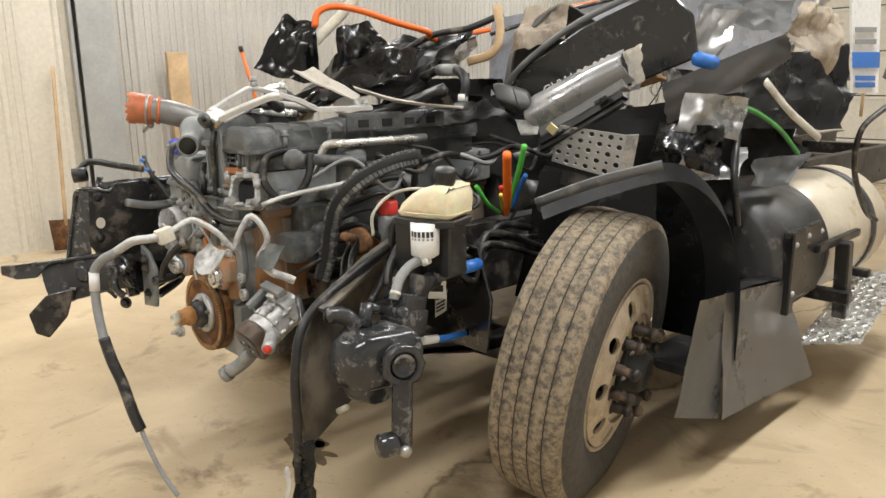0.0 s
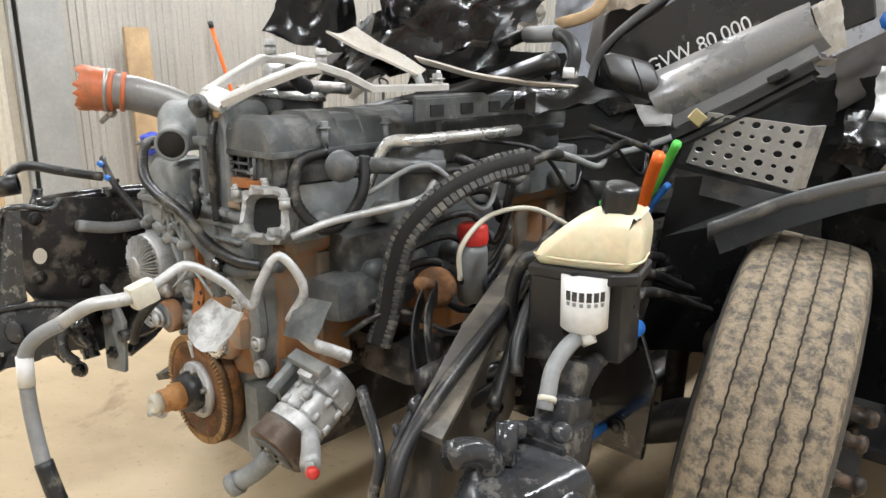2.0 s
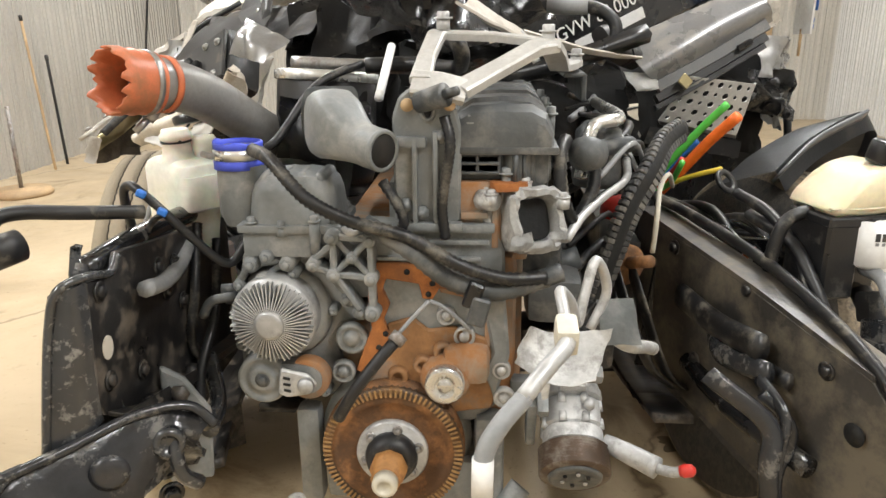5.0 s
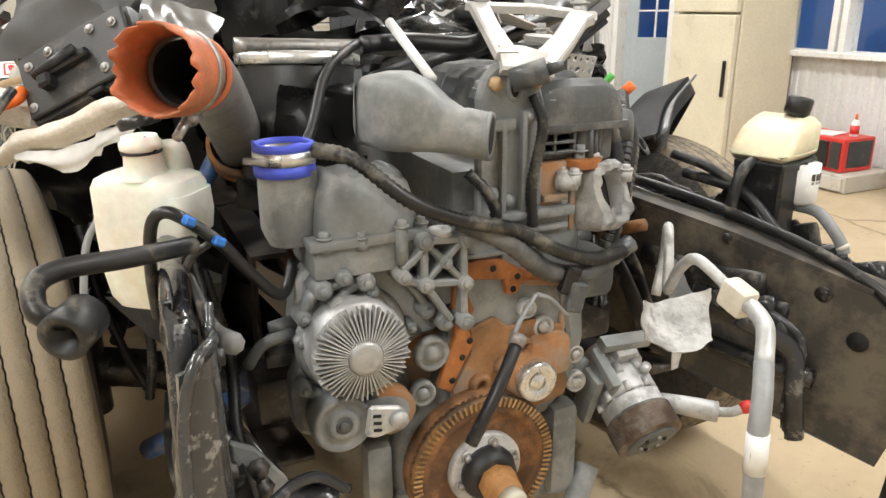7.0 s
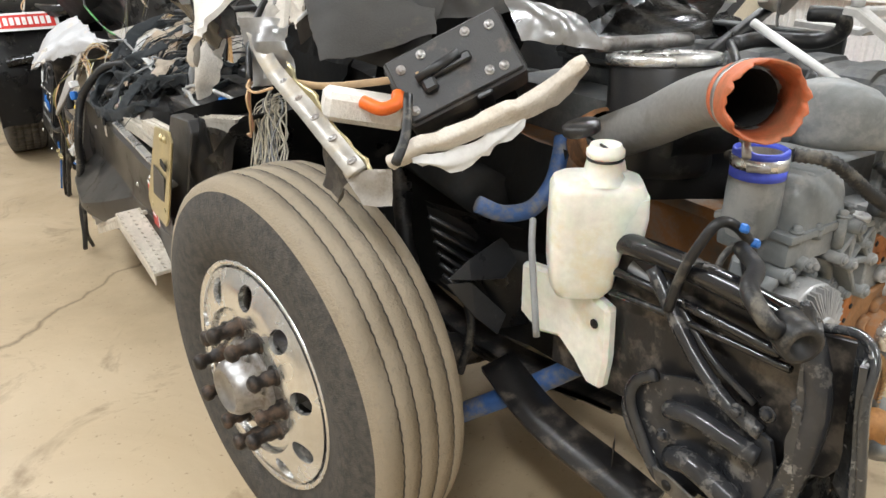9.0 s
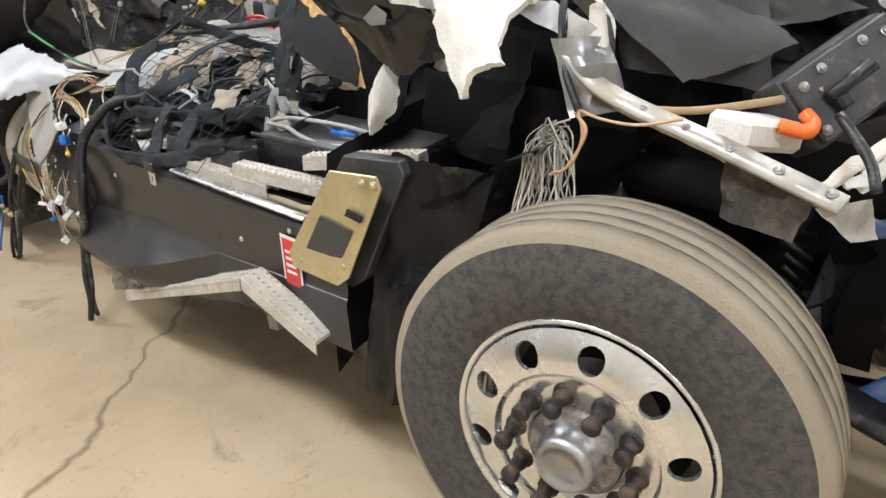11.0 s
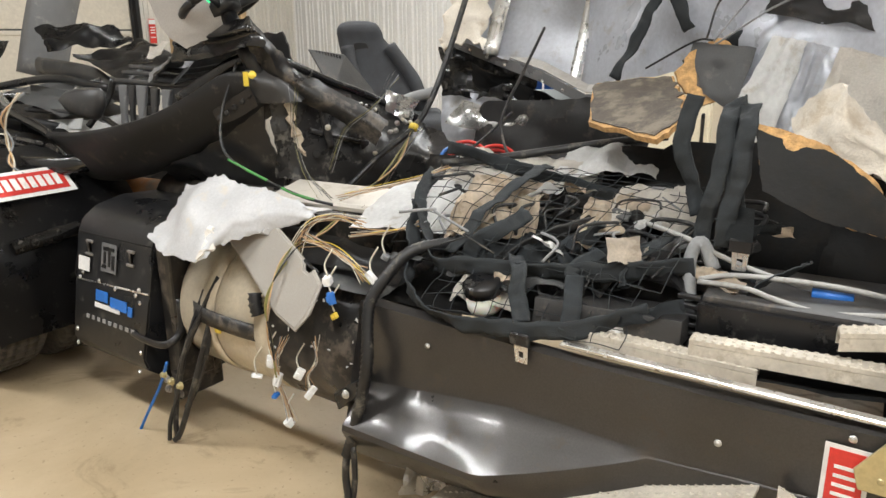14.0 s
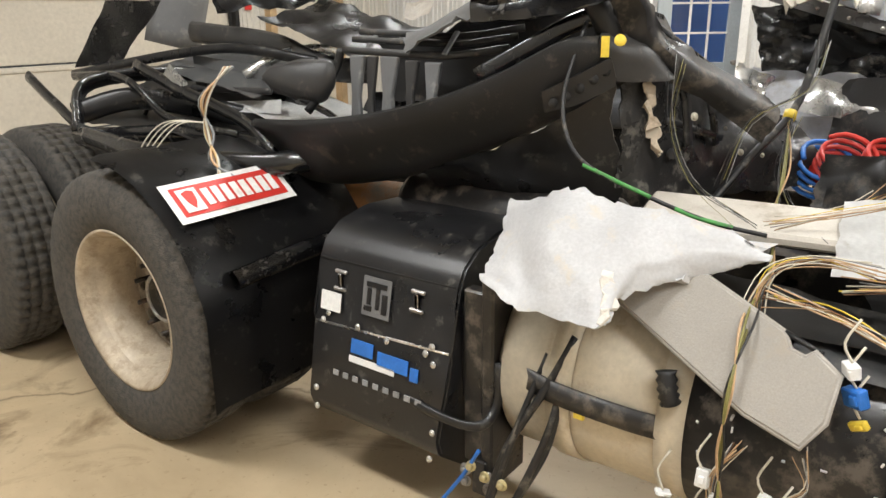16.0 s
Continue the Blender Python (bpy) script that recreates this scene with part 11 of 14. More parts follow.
kw = part("sign_plate", sign_plate(-1.42, -0.95, -0.080, 0.080, 0), "white", qf, "white bordered red sign with pale bars")
part("red_field", sign_plate(-1.395, -0.975, -0.058, 0.058, 0.003), "red", kw, "red field")
for k in range(8):
    part("letter_bar", sign_plate(-1.292 + 0.038 * k, -1.292 + 0.038 * k + 0.026, -0.034, 0.034, 0.006), "white", kw)
part("emblem", sign_plate(-1.380, -1.308, -0.046, 0.046, 0.006), "white", kw)
part("emblem_shield", slab([V((x, 4.76, 0.508)) + fn * 0.609 + V((0, math.sin(radians(49)), math.cos(radians(49)))) * q for x, q in ((-1.344, -0.036), (-1.328, -0.008), (-1.322, 0.030), (-1.344, 0.038), (-1.366, 0.030), (-1.360, -0.008))], 0.002, fn), "red", kw, "red shield emblem")
for x in (-1.30, -1.20, -1.05, -0.95):
    part("rivet", bolt(onfender(x, radians(45), 0.585), (0, -0.7, 0.7), 0.009, 0.005), "steel", qf)
part("pipe_stub", pipe([(-1.33, 4.20, 0.72), (-1.10, 4.16, 0.755), (-0.70, 4.10, 0.80)], 0.033, 0.005, 20, 3), "black", qf, "glossy black pipe")
single("exhaust_can", join(lathe([(0, 0), (0.08, 0), (0.085, 0.02), (0.085, 0.5), (0.07, 0.55), (0, 0.55)], (-0.62, 4.62, 0.82), (0.1, -1, 0.0), 24), rod((-0.6, 4.62, 0.82), (-0.6, 4.72, 0.82), 0.06)), "rust_s", "dark rusty exhaust section behind the fender", "exhaust")
single("air_tank", lathe([(0, 0), (0.10, 0), (0.12, 0.03), (0.12, 0.8), (0.10, 0.83), (0, 0.83)], (-0.62, 3.2, 0.86), (0, 1, 0), 28), "blackd", "black air tank on the frame", "tank")

# torn white cloth over the unit
cl_ = thing("torn_liner_sheet", (-1.1, 3.0, 0.9), "torn white moulded liner sheet draped over the unit", "liner")
M["linerw"] = mat("white_moulded_liner_plastic", (0.53, 0.53, 0.54), 0.42, 0, 0.08, 6, 0.2, 110, (0.56, 0.51, 0.44), 0.12, 11)
part("sheet", patch([[(-1.000, 3.375, 1.028), (-0.980, 3.225, 1.078), (-0.970, 3.110, 1.069), (-0.970, 2.953, 1.054), (-0.960, 2.812, 1.033), (-0.950, 2.706, 0.983)], [(-1.060, 3.364, 0.984), (-1.080, 3.191, 1.046), (-1.050, 3.066, 1.030), (-1.030, 2.936, 1.025), (-1.000, 2.812, 1.018), (-0.970, 2.701, 0.985)], [(-1.130, 3.347, 0.933), (-1.170, 3.155, 0.964), (-1.170, 3.010, 0.964), (-1.090, 2.923, 0.980), (-1.030, 2.819, 0.990), (-0.980, 2.706, 0.979)], [(-1.225, 3.325, 0.871), (-1.250, 3.148, 0.844), (-1.275, 2.970, 0.855), (-1.170, 2.967, 0.898), (-1.060, 2.867, 0.922), (-1.000, 2.767, 0.959)]], 8, 8, 0.016, 9, 0.005, 140, 0.016), "linerw", cl_)
part("edge_fray", patch([[(-1.175, 3.022, 0.963), (-1.180, 2.987, 0.958)], [(-1.230, 2.987, 0.904), (-1.200, 2.965, 0.902)], [(-1.280, 2.969, 0.854), (-1.260, 2.953, 0.881)]], 5, 6, 0.012, 30, 0.006, 141, 0.012), "felt", cl_, "frayed white edge")
single("liner_panel", crumple((-0.94, 2.58, 0.96), (-0.86, 2.12, 0.98), (-0.46, 2.20, 1.12), (-0.62, 2.62, 1.06), 16, 12, 0.015, 8, 0.012, 0.05, 0.0, 142), "white", "white torn trim panel lying on the frame", "trim panel")
single("beige_panel", box((0.20, 0.62, 0.035), (-0.72, 2.78, 1.0), 0.01, (0, -10, 6)), "beige", "beige trim panel lying on the wreck", "trim panel")

# big curved dash shell
dsh = thing("dash_shell", (-0.85, 3.8, 1.0), "long curved charcoal dash shell lying on the frame", "dash")
rim_l = spline([(-0.96, 4.50, 1.165), (-0.965, 4.22, 1.182), (-0.95, 3.95, 1.222), (-0.92, 3.71, 1.280), (-0.88, 3.50, 1.362), (-0.83, 3.33, 1.450), (-0.78, 3.24, 1.462)], 5)
low_l = spline([(-0.90, 4.50, 1.090), (-0.86, 4.33, 0.945), (-0.84, 3.98, 0.990), (-0.82, 3.73, 1.075), (-0.80, 3.51, 1.168), (-0.77, 3.33, 1.262), (-0.74, 3.20, 1.345)], 5)
g = []
for a, b in zip(rim_l, low_l):
    h = a.z - b.z
    g.append([a + V((0.15, 0, -0.10)), a + V((0.05, 0, -0.045)), a + V((0.026, 0, -0.006)), a + V((0.012, 0, 0.004)), a + V((-0.004, 0, -0.003)), a + V((-0.008, 0, -0.016)), a.lerp(b, 0.30) + V((-0.020, 0, 0)), a.lerp(b, 0.55) + V((-0.016, 0, 0)), a.lerp(b, 0.80) + V((-0.006, 0, 0)), b, b + V((0.05, 0, -0.012)), b + V((0.20, 0, 0.01))])
part("front", smooth(sheet(g, 0.006), 50), "darkp", dsh)
part("end_wall", patch([[g[-1][k] for k in (3, 6, 8, 9)], [g[-1][k] + V((0.10, -0.03 - 0.01 * k, 0.0)) for k in (3, 6, 8, 9)], [g[-1][k] + V((0.22, -0.02, 0.02)) for k in (3, 6, 8, 9)]], 6, 5, 0.006, 9, 0.008, 143, 0.004), "darkp", dsh)
part("yellow_mark", box((0.004, 0.022, 0.055), (-0.795, 3.215, 1.437), 0, (0, 0, 20)), "yellow", dsh, "yellow paint mark")
part("inset", patch([[(-0.835, 3.38, 1.315), (-0.815, 3.28, 1.365), (-0.79, 3.20, 1.410)], [(-0.828, 3.38, 1.285), (-0.80, 3.28, 1.315), (-0.775, 3.19, 1.365)], [(-0.815, 3.38, 1.255), (-0.79, 3.28, 1.285), (-0.765, 3.19, 1.335)]], 5, 5, 0.002, 12, 0.006, 144, 0.0), "plastic", dsh, "darker clip strip")
for q in ((-0.832, 3.345, 1.283), (-0.824, 3.310, 1.302), (-0.812, 3.275, 1.325), (-0.800, 3.240, 1.350), (-0.788, 3.212, 1.372)):
    part("clip_hole", lathe([(0, 0), (0.012, 0), (0.014, 0.004), (0, 0.003)], q, (-1, -0.2, 0.1), 14), "dark", dsh)
part("floor_pan", patch([[(-0.80, 4.46, 1.06), (-0.78, 4.05, 1.08), (-0.74, 3.70, 1.16), (-0.68, 3.38, 1.30)], [(-0.55, 4.46, 1.08), (-0.52, 4.05, 1.10), (-0.50, 3.70, 1.18), (-0.48, 3.38, 1.30)], [(-0.38, 4.40, 1.22), (-0.36, 4.05, 1.25), (-0.35, 3.70, 1.30), (-0.35, 3.38, 1.36)]], 5, 5, 0.02, 6, 0.008, 145, 0.01), "plastic", dsh, "dark inner floor")
for y, zt, w in ((4.20, 1.385, 0.05), (4.13, 1.385, 0.035), (4.05, 1.386, 0.06), (3.95, 1.375, 0.04), (3.86, 1.372, 0.05)):
    z0 = 1.10 + 0.16 * max(0.0, 4.2 - y)
    part("bracket_post", slab([(-0.70, y + w * 0.7, zt), (-0.70, y - w * 0.7, zt), (-0.715, y - w * 0.35, (zt + z0) / 2), (-0.72, y - w * 0.6, z0), (-0.72, y + w * 0.6, z0), (-0.715, y + w * 0.35, (zt + z0) / 2)], 0.02, (-1, 0, 0), 0.004), "greyp" if w > 0.045 else "darkp", dsh, "grey plastic bracket post")
for dx, dz, r in ((0.0, 0.0, 0.013), (0.05, 0.035, 0.011), (0.09, 0.06, 0.012)):
    part("cross_rail", tube([(-0.72 + dx, 4.26, 1.405 + dz), (-0.71 + dx, 4.05, 1.398 + dz), (-0.69 + dx, 3.82, 1.392 + dz), (-0.66 + dx, 3.60, 1.420 + dz)], r, 8, 5, flat=0.6), "darkp", dsh, "charcoal cross rail")
for y in (4.18, 4.0, 3.83):
    part("rail_tie", box((0.13, 0.02, 0.010), (-0.655, y, 1.432), 0.003, (0, -32, 12)), "greyp", dsh)
part("side_flange", tube([(-0.72, 4.27, 1.41), (-0.74, 4.29, 1.33), (-0.80, 4.31, 1.25), (-0.83, 4.35, 1.19)], 0.016, 8, 5, flat=0.5), "plastic", dsh)
part("upper_lip", tube([(-0.84, 3.60, 1.345), (-0.80, 3.45, 1.43), (-0.76, 3.32, 1.50), (-0.73, 3.24, 1.52)], 0.026, 10, 5, flat=0.35), "black", dsh, "glossy black upper lip")
part("under_panel", patch([[(-0.80, 3.85, 1.03), (-0.78, 3.62, 1.12), (-0.75, 3.42, 1.20), (-0.71, 3.22, 1.32)], [(-0.70, 3.85, 0.96), (-0.70, 3.62, 1.02), (-0.69, 3.42, 1.08), (-0.67, 3.22, 1.14)], [(-0.62, 3.85, 0.92), (-0.63, 3.62, 0.93), (-0.64, 3.42, 0.94), (-0.63, 3.20, 0.96)]], 6, 6, 0.02, 8, 0.006, 149, 0.015), "plastic", dsh, "torn black under panel")
part("back_shell", patch([[(-0.50, 4.28, 1.43), (-0.50, 4.0, 1.45), (-0.52, 3.75, 1.54), (-0.54, 3.50, 1.60), (-0.56, 3.26, 1.62)], [(-0.46, 4.28, 1.34), (-0.45, 4.0, 1.36), (-0.45, 3.75, 1.42), (-0.46, 3.50, 1.46), (-0.50, 3.26, 1.50)], [(-0.44, 4.28, 1.20), (-0.42, 4.0, 1.20), (-0.40, 3.75, 1.24), (-0.40, 3.50, 1.28), (-0.42, 3.26, 1.34)]], 6, 6, 0.02, 7, 0.008, 146, 0.02), "darkp", dsh, "charcoal back shell")
part("cowl", patch([[(-0.54, 4.02, 1.46), (-0.56, 3.75, 1.56), (-0.60, 3.50, 1.62)], [(-0.66, 4.00, 1.44), (-0.68, 3.76, 1.54), (-0.70, 3.55, 1.60)], [(-0.72, 3.96, 1.40), (-0.76, 3.74, 1.49), (-0.79, 3.58, 1.54)]], 6, 6, 0.015, 8, 0.008, 147, 0.02), "greyp", dsh, "grey plastic cowl")
part("felt_scrap", crumple((-0.74, 3.98, 1.50), (-0.72, 3.86, 1.54), (-0.66, 3.88, 1.59), (-0.68, 4.0, 1.56), 8, 8, 0.03, 20, 0.006, 0.2, 0, 148), "felt", dsh, "white torn felt scrap")
# mangled bulkhead sloping from the shell to the skirt
blk = thing("bulkhead", (-0.4, 3.0, 0.9), "mangled black steel bulkhead with torn edges", "bulkhead")
part("top_beam", patch([[(-0.800, 3.641, 1.591), (-0.780, 3.423, 1.632), (-0.760, 3.222, 1.669), (-0.740, 3.224, 1.662)], [(-0.830, 3.612, 1.576), (-0.820, 3.362, 1.602), (-0.800, 3.177, 1.630), (-0.760, 3.162, 1.615)], [(-0.800, 3.653, 1.556), (-0.790, 3.391, 1.572), (-0.780, 3.180, 1.601), (-0.740, 3.146, 1.583)], [(-0.840, 3.628, 1.502), (-0.840, 3.349, 1.522), (-0.820, 3.187, 1.563), (-0.760, 3.126, 1.558)]], 6, 4, 0.010, 9, 0.006, 410, 0.006), "black", blk, "glossy black folded beam")
part("side_flange", patch([[(-0.740, 3.224, 1.659), (-0.700, 3.148, 1.564), (-0.620, 3.131, 1.479), (-0.500, 3.025, 1.382), (-0.360, 2.855, 1.250)], [(-0.780, 3.180, 1.615), (-0.740, 3.146, 1.535), (-0.680, 3.131, 1.448), (-0.560, 3.029, 1.351), (-0.420, 2.845, 1.214)], [(-0.760, 3.228, 1.572), (-0.720, 3.206, 1.493), (-0.660, 3.175, 1.399), (-0.540, 3.066, 1.304), (-0.400, 2.876, 1.151)]], 5, 4, 0.018, 12, 0.006, 411, 0.012), "blackd", blk, "torn black flange")
part("tag", lathe([(0, 0), (0.016, 0), (0.016, 0.002), (0, 0.002)], (-0.800, 3.171, 1.454), (-0.8, -0.5, 0.3), 18), "yellow", blk, "yellow round tag")
M["bulk"] = mat("scuffed_dark_steel_sheet", (0.024, 0.023, 0.023), 0.30, 0.0, 0.35, 5, 0.5, 38, (0.16, 0.15, 0.13), 0.16, 16)
BT = [(-0.75, 3.23, 1.60), (-0.62, 3.18, 1.49), (-0.42, 3.14, 1.40), (-0.19, 3.12, 1.325), (0.00, 3.00, 1.215), (0.09, 2.90, 1.16)]
BM = [(-0.70, 3.22, 1.40), (-0.60, 3.155, 1.31), (-0.42, 3.11, 1.25), (-0.22, 3.07, 1.19), (-0.02, 2.95, 1.13), (0.08, 2.85, 1.10)]
BN = [(-0.68, 3.20, 1.20), (-0.615, 3.155, 1.16), (-0.49, 3.09, 1.12), (-0.26, 3.02, 1.08), (-0.05, 2.90, 1.06), (0.06, 2.80, 1.05)]
BB = [(-0.67, 3.20, 1.02), (-0.625, 3.155, 1.02), (-0.49, 3.10, 0.98), (-0.28, 3.02, 0.95), (-0.06, 2.90, 0.95), (0.05, 2.80, 0.96)]
part("web", patch([BT, BM, BN, BB], 9, 7, 0.016, 8, 0.006, 150, 0.010), "bulk", blk, "dented dark steel sheet")
part("seam_debris", patch([[(-0.685, 3.19, 1.47), (-0.655, 3.165, 1.38), (-0.645, 3.155, 1.29), (-0.63, 3.14, 1.18), (-0.60, 3.13, 1.12)], [(-0.660, 3.175, 1.46), (-0.635, 3.15, 1.38), (-0.620, 3.14, 1.29), (-0.612, 3.125, 1.18), (-0.585, 3.115, 1.12)]], 8, 5, 0.022, 34, 0.006, 152, 0.022), "card", blk, "crumbling pale seam filler")
for a, b, w in (((-0.52, 3.115, 1.40), (-0.49, 3.07, 1.14), 0.030), ((-0.34, 3.10, 1.35), (-0.32, 3.04, 1.12), 0.022), ((-0.56, 3.12, 1.22), (-0.30, 3.03, 1.14), 0.020)):
    part("pressed_rib", strap([a, V(a).lerp(V(b), 0.5) + V((-0.012, -0.014, 0)), b], w, V(b).cross(V((0.4, 0.9, 0))), 0.010), "bulk", blk)
part("edge_rail", tube([(-0.63, 3.17, 1.50), (-0.42, 3.125, 1.412), (-0.19, 3.105, 1.335), (0.01, 2.98, 1.222)], 0.017, 8, 6, flat=0.6), "black", blk, "glossy folded edge")
part("hinge_tab", crumple((-0.17, 3.04, 1.27), (-0.05, 2.97, 1.21), (-0.02, 2.95, 1.31), (-0.15, 3.05, 1.37), 8, 8, 0.03, 18, 0.006, 0.15, 0.0, 153), "alub", blk, "torn bright tab")
part("hinge_tab", crumple((-0.30, 3.05, 1.24), (-0.24, 3.02, 1.20), (-0.22, 3.03, 1.28), (-0.28, 3.06, 1.32), 8, 8, 0.025, 22, 0.006, 0.15, 0.0, 154), "black", blk)
random.seed(9)
for k in range(26):
    f, h = random.random(), random.random()
    p = V((-0.60, 3.12, 1.42)).lerp(V((-0.06, 2.98, 1.22)), f).lerp(V((-0.56, 3.08, 1.12)).lerp(V((-0.10, 2.88, 1.06)), f), h)
    part("stud", bolt(p + V((-0.012, -0.028, 0)), (-0.5, -0.85, 0.15), 0.004 + 0.005 * random.random(), 0.005), "steel" if k % 3 else "wire_w", blk)
for q, r in (((-0.30, 3.045, 1.262), 0.018), ((-0.36, 3.065, 1.115), 0.014), ((-0.13, 2.985, 1.20), 0.014), ((-0.55, 3.10, 1.12), 0.016), ((-0.47, 3.085, 1.345), 0.012)):
    part("round_hole", lathe([(0, 0), (r, 0), (r * 1.15, 0.004), (r * 0.9, 0.006), (0, 0.003)], q, (-0.45, -0.85, 0.15), 16), "dark", blk, "black round opening")
vp = thing("vent_panel", (-0.2, 3.3, 1.4), "charcoal trim panel with a louvred vent behind the bulkhead", "trim panel")
part("panel", slab([(-0.342, 3.33, 1.541), (-0.111, 3.33, 1.512), (0.019, 3.28, 1.35), (-0.02, 3.15, 1.20), (-0.34, 3.20, 1.36)], 0.012, (-0.3, -0.9, 0.2), 0.003), "darkp", vp)
for k in range(9):
    part("slat", box((0.008, 0.010, 0.05), V((-0.305, 3.315, 1.512)).lerp(V((-0.165, 3.305, 1.488)), k / 8), 0.002, (0, 8, 0)), "plastic", vp)
hose("green_cable", [(-0.78, 3.28, 1.50), (-0.86, 3.30, 1.30), (-0.92, 3.22, 1.16), (-0.90, 3.05, 1.08), (-0.86, 2.88, 1.02), (-0.84, 2.74, 1.0)], 0.006, "rubber", "black cable with green sleeves over the liner", "cable")
hose("green_sleeve", [(-0.925, 3.20, 1.14), (-0.91, 3.10, 1.10), (-0.895, 3.02, 1.07)], 0.006, "green_d", "green sleeve on a cable", "sleeve")
hose("green_sleeve", [(-0.88, 2.96, 1.045), (-0.865, 2.90, 1.025), (-0.85, 2.82, 1.01)], 0.006, "green_d", "green sleeve on a cable", "sleeve")

# seat and steering wheel
se = thing("seat", (1.3, 4.3, 0.0), "dark grey fabric truck seat, upright", "seat")
su, sv = V((0.66, -0.75, 0)), V((-0.75, -0.66, 0))
part("backrest", loft([ring_pts((x, y, z), su, sv, a, b, 3.2, 32) for x, y, z, a, b in ((1.27, 4.20, 1.02, 0.20, 0.07), (1.29, 4.20, 1.06, 0.235, 0.085), (1.285, 4.20, 1.15, 0.245, 0.09), (1.325, 4.28, 1.28, 0.240, 0.085), (1.330, 4.36, 1.40, 0.220, 0.080), (1.310, 4.42, 1.50, 0.190, 0.072), (1.295, 4.45, 1.56, 0.170, 0.066), (1.290, 4.465, 1.590, 0.158, 0.062), (1.288, 4.47, 1.62, 0.160, 0.072), (1.290, 4.48, 1.66, 0.148, 0.074), (1.300, 4.49, 1.69, 0.122, 0.062), (1.306, 4.50, 1.705, 0.070, 0.035))], 60), "fabric", se)
part("side_bolster", smooth(tube([V((1.31, 4.42, 1.53)) + su * 0.150 + sv * 0.05, V((1.33, 4.36, 1.40)) + su * 0.185 + sv * 0.07, V((1.325, 4.28, 1.28)) + su * 0.205 + sv * 0.08, V((1.29, 4.20, 1.10)) + su * 0.21 + sv * 0.08], 0.050, 12, 5), 60), "fabric", se)
part("side_bolster", smooth(tube([V((1.31, 4.42, 1.53)) - su * 0.140 + sv * 0.05, V((1.33, 4.36, 1.40)) - su * 0.180 + sv * 0.07, V((1.325, 4.28, 1.28)) - su * 0.200 + sv * 0.08, V((1.29, 4.20, 1.10)) - su * 0.20 + sv * 0.08], 0.050, 12, 5), 60), "fabric", se)
part("belt_recess", loft([ring_pts(V((1.308, 4.435, 1.50)) + sv * d - su * 0.03 + V((0, 0, 0)), su, (0, 0.2, 1), a, a * 1.2, 4, 20) for d, a in ((0.05, 0.055), (0.078, 0.050))]), "dark", se, "dark recess under the headrest")
part("cushion", smooth(local(box((0.50, 0.48, 0.15), (0, 0, 0), 0.06, (0, 0, 0), 4), pose(1.22, 4.00, 1.02, 6, 0, -48)), 60), "fabric", se)
part("armrest", smooth(tube([(1.10, 4.02, 1.155), (1.24, 3.98, 1.20), (1.40, 3.925, 1.225)], 0.038, 12, 5), 60), "greyp", se)
part("pedestal", box((0.36, 0.36, 0.98), (1.22, 4.05, 0.49), 0.03, (0, 0, -48)), "plastic", se)
sw = thing("steering_column_and_wheel", (-0.6, 3.45, 1.2), "black steering wheel on its column amid the wreck", "steering wheel")
swc = V((-0.755, 3.37, 1.725))
swd = (V((-2.66, -0.03, 1.61)) - swc).normalized()
swr = swd.cross(V((0, 0, -1))).normalized()
swu = (swr * 0.94 + V((0, 0, 1)) * 0.34).normalized()
swn = (swd * 0.38 + swd.cross(swu).normalized() * -0.92).normalized()
swn = swn if swn.z > 0 else -swn
rsw = frame_to(swn)
ring = [swc + rsw @ V((0.165 * math.cos(t), 0.165 * math.sin(t), 0)) for t in [2 * math.pi * k / 24 for k in range(25)]]
part("rim", tube(ring, 0.017, 10, 2), "plastic", sw)
for t in (0.4, 2.7, 4.6):
    part("spoke", tube([swc - swn * 0.03, swc + rsw @ V((0.155 * math.cos(t), 0.155 * math.sin(t), 0))], 0.020, 8, 1, flat=0.4), "plastic", sw)
part("hub", lathe([(0, -0.05), (0.06, -0.05), (0.07, -0.01), (0.05, 0.01), (0, 0.015)], swc, swn, 24), "plastic", sw)
part("column", rod(swc - swn * 0.05, swc - swn * 0.38, 0.035), "plastic", sw)
M["trimg_p"] = mat("pale_greige_plastic", (0.44, 0.42, 0.40), 0.42, 0, 0.08, 5, 0.12, 200, (0.32, 0.30, 0.27), 0.2, 7)
ptp = thing("pale_trim_wedge", (-0.85, 3.45, 1.6), "pale greige plastic trim wedge with a round hole", "trim panel")
part("wedge", smooth(patch([[(-1.03, 3.52, 1.845), (-0.95, 3.46, 1.855), (-0.88, 3.42, 1.825)], [(-0.99, 3.50, 1.735), (-0.91, 3.42, 1.765), (-0.83, 3.38, 1.735)], [(-0.95, 3.48, 1.615), (-0.85, 3.40, 1.650), (-0.74, 3.34, 1.655)], [(-0.88, 3.46, 1.560), (-0.80, 3.40, 1.600), (-0.69, 3.34, 1.625)]], 5, 5, 0.004, 6, 0.012, 158, 0.004), 50), "trimg_p", ptp)
part("round_hole", lathe([(0, 0), (0.018, 0), (0.021, 0.004), (0, 0.003)], (-0.945, 3.415, 1.775), (-0.5, -0.85, 0.1), 18), "dark", ptp)
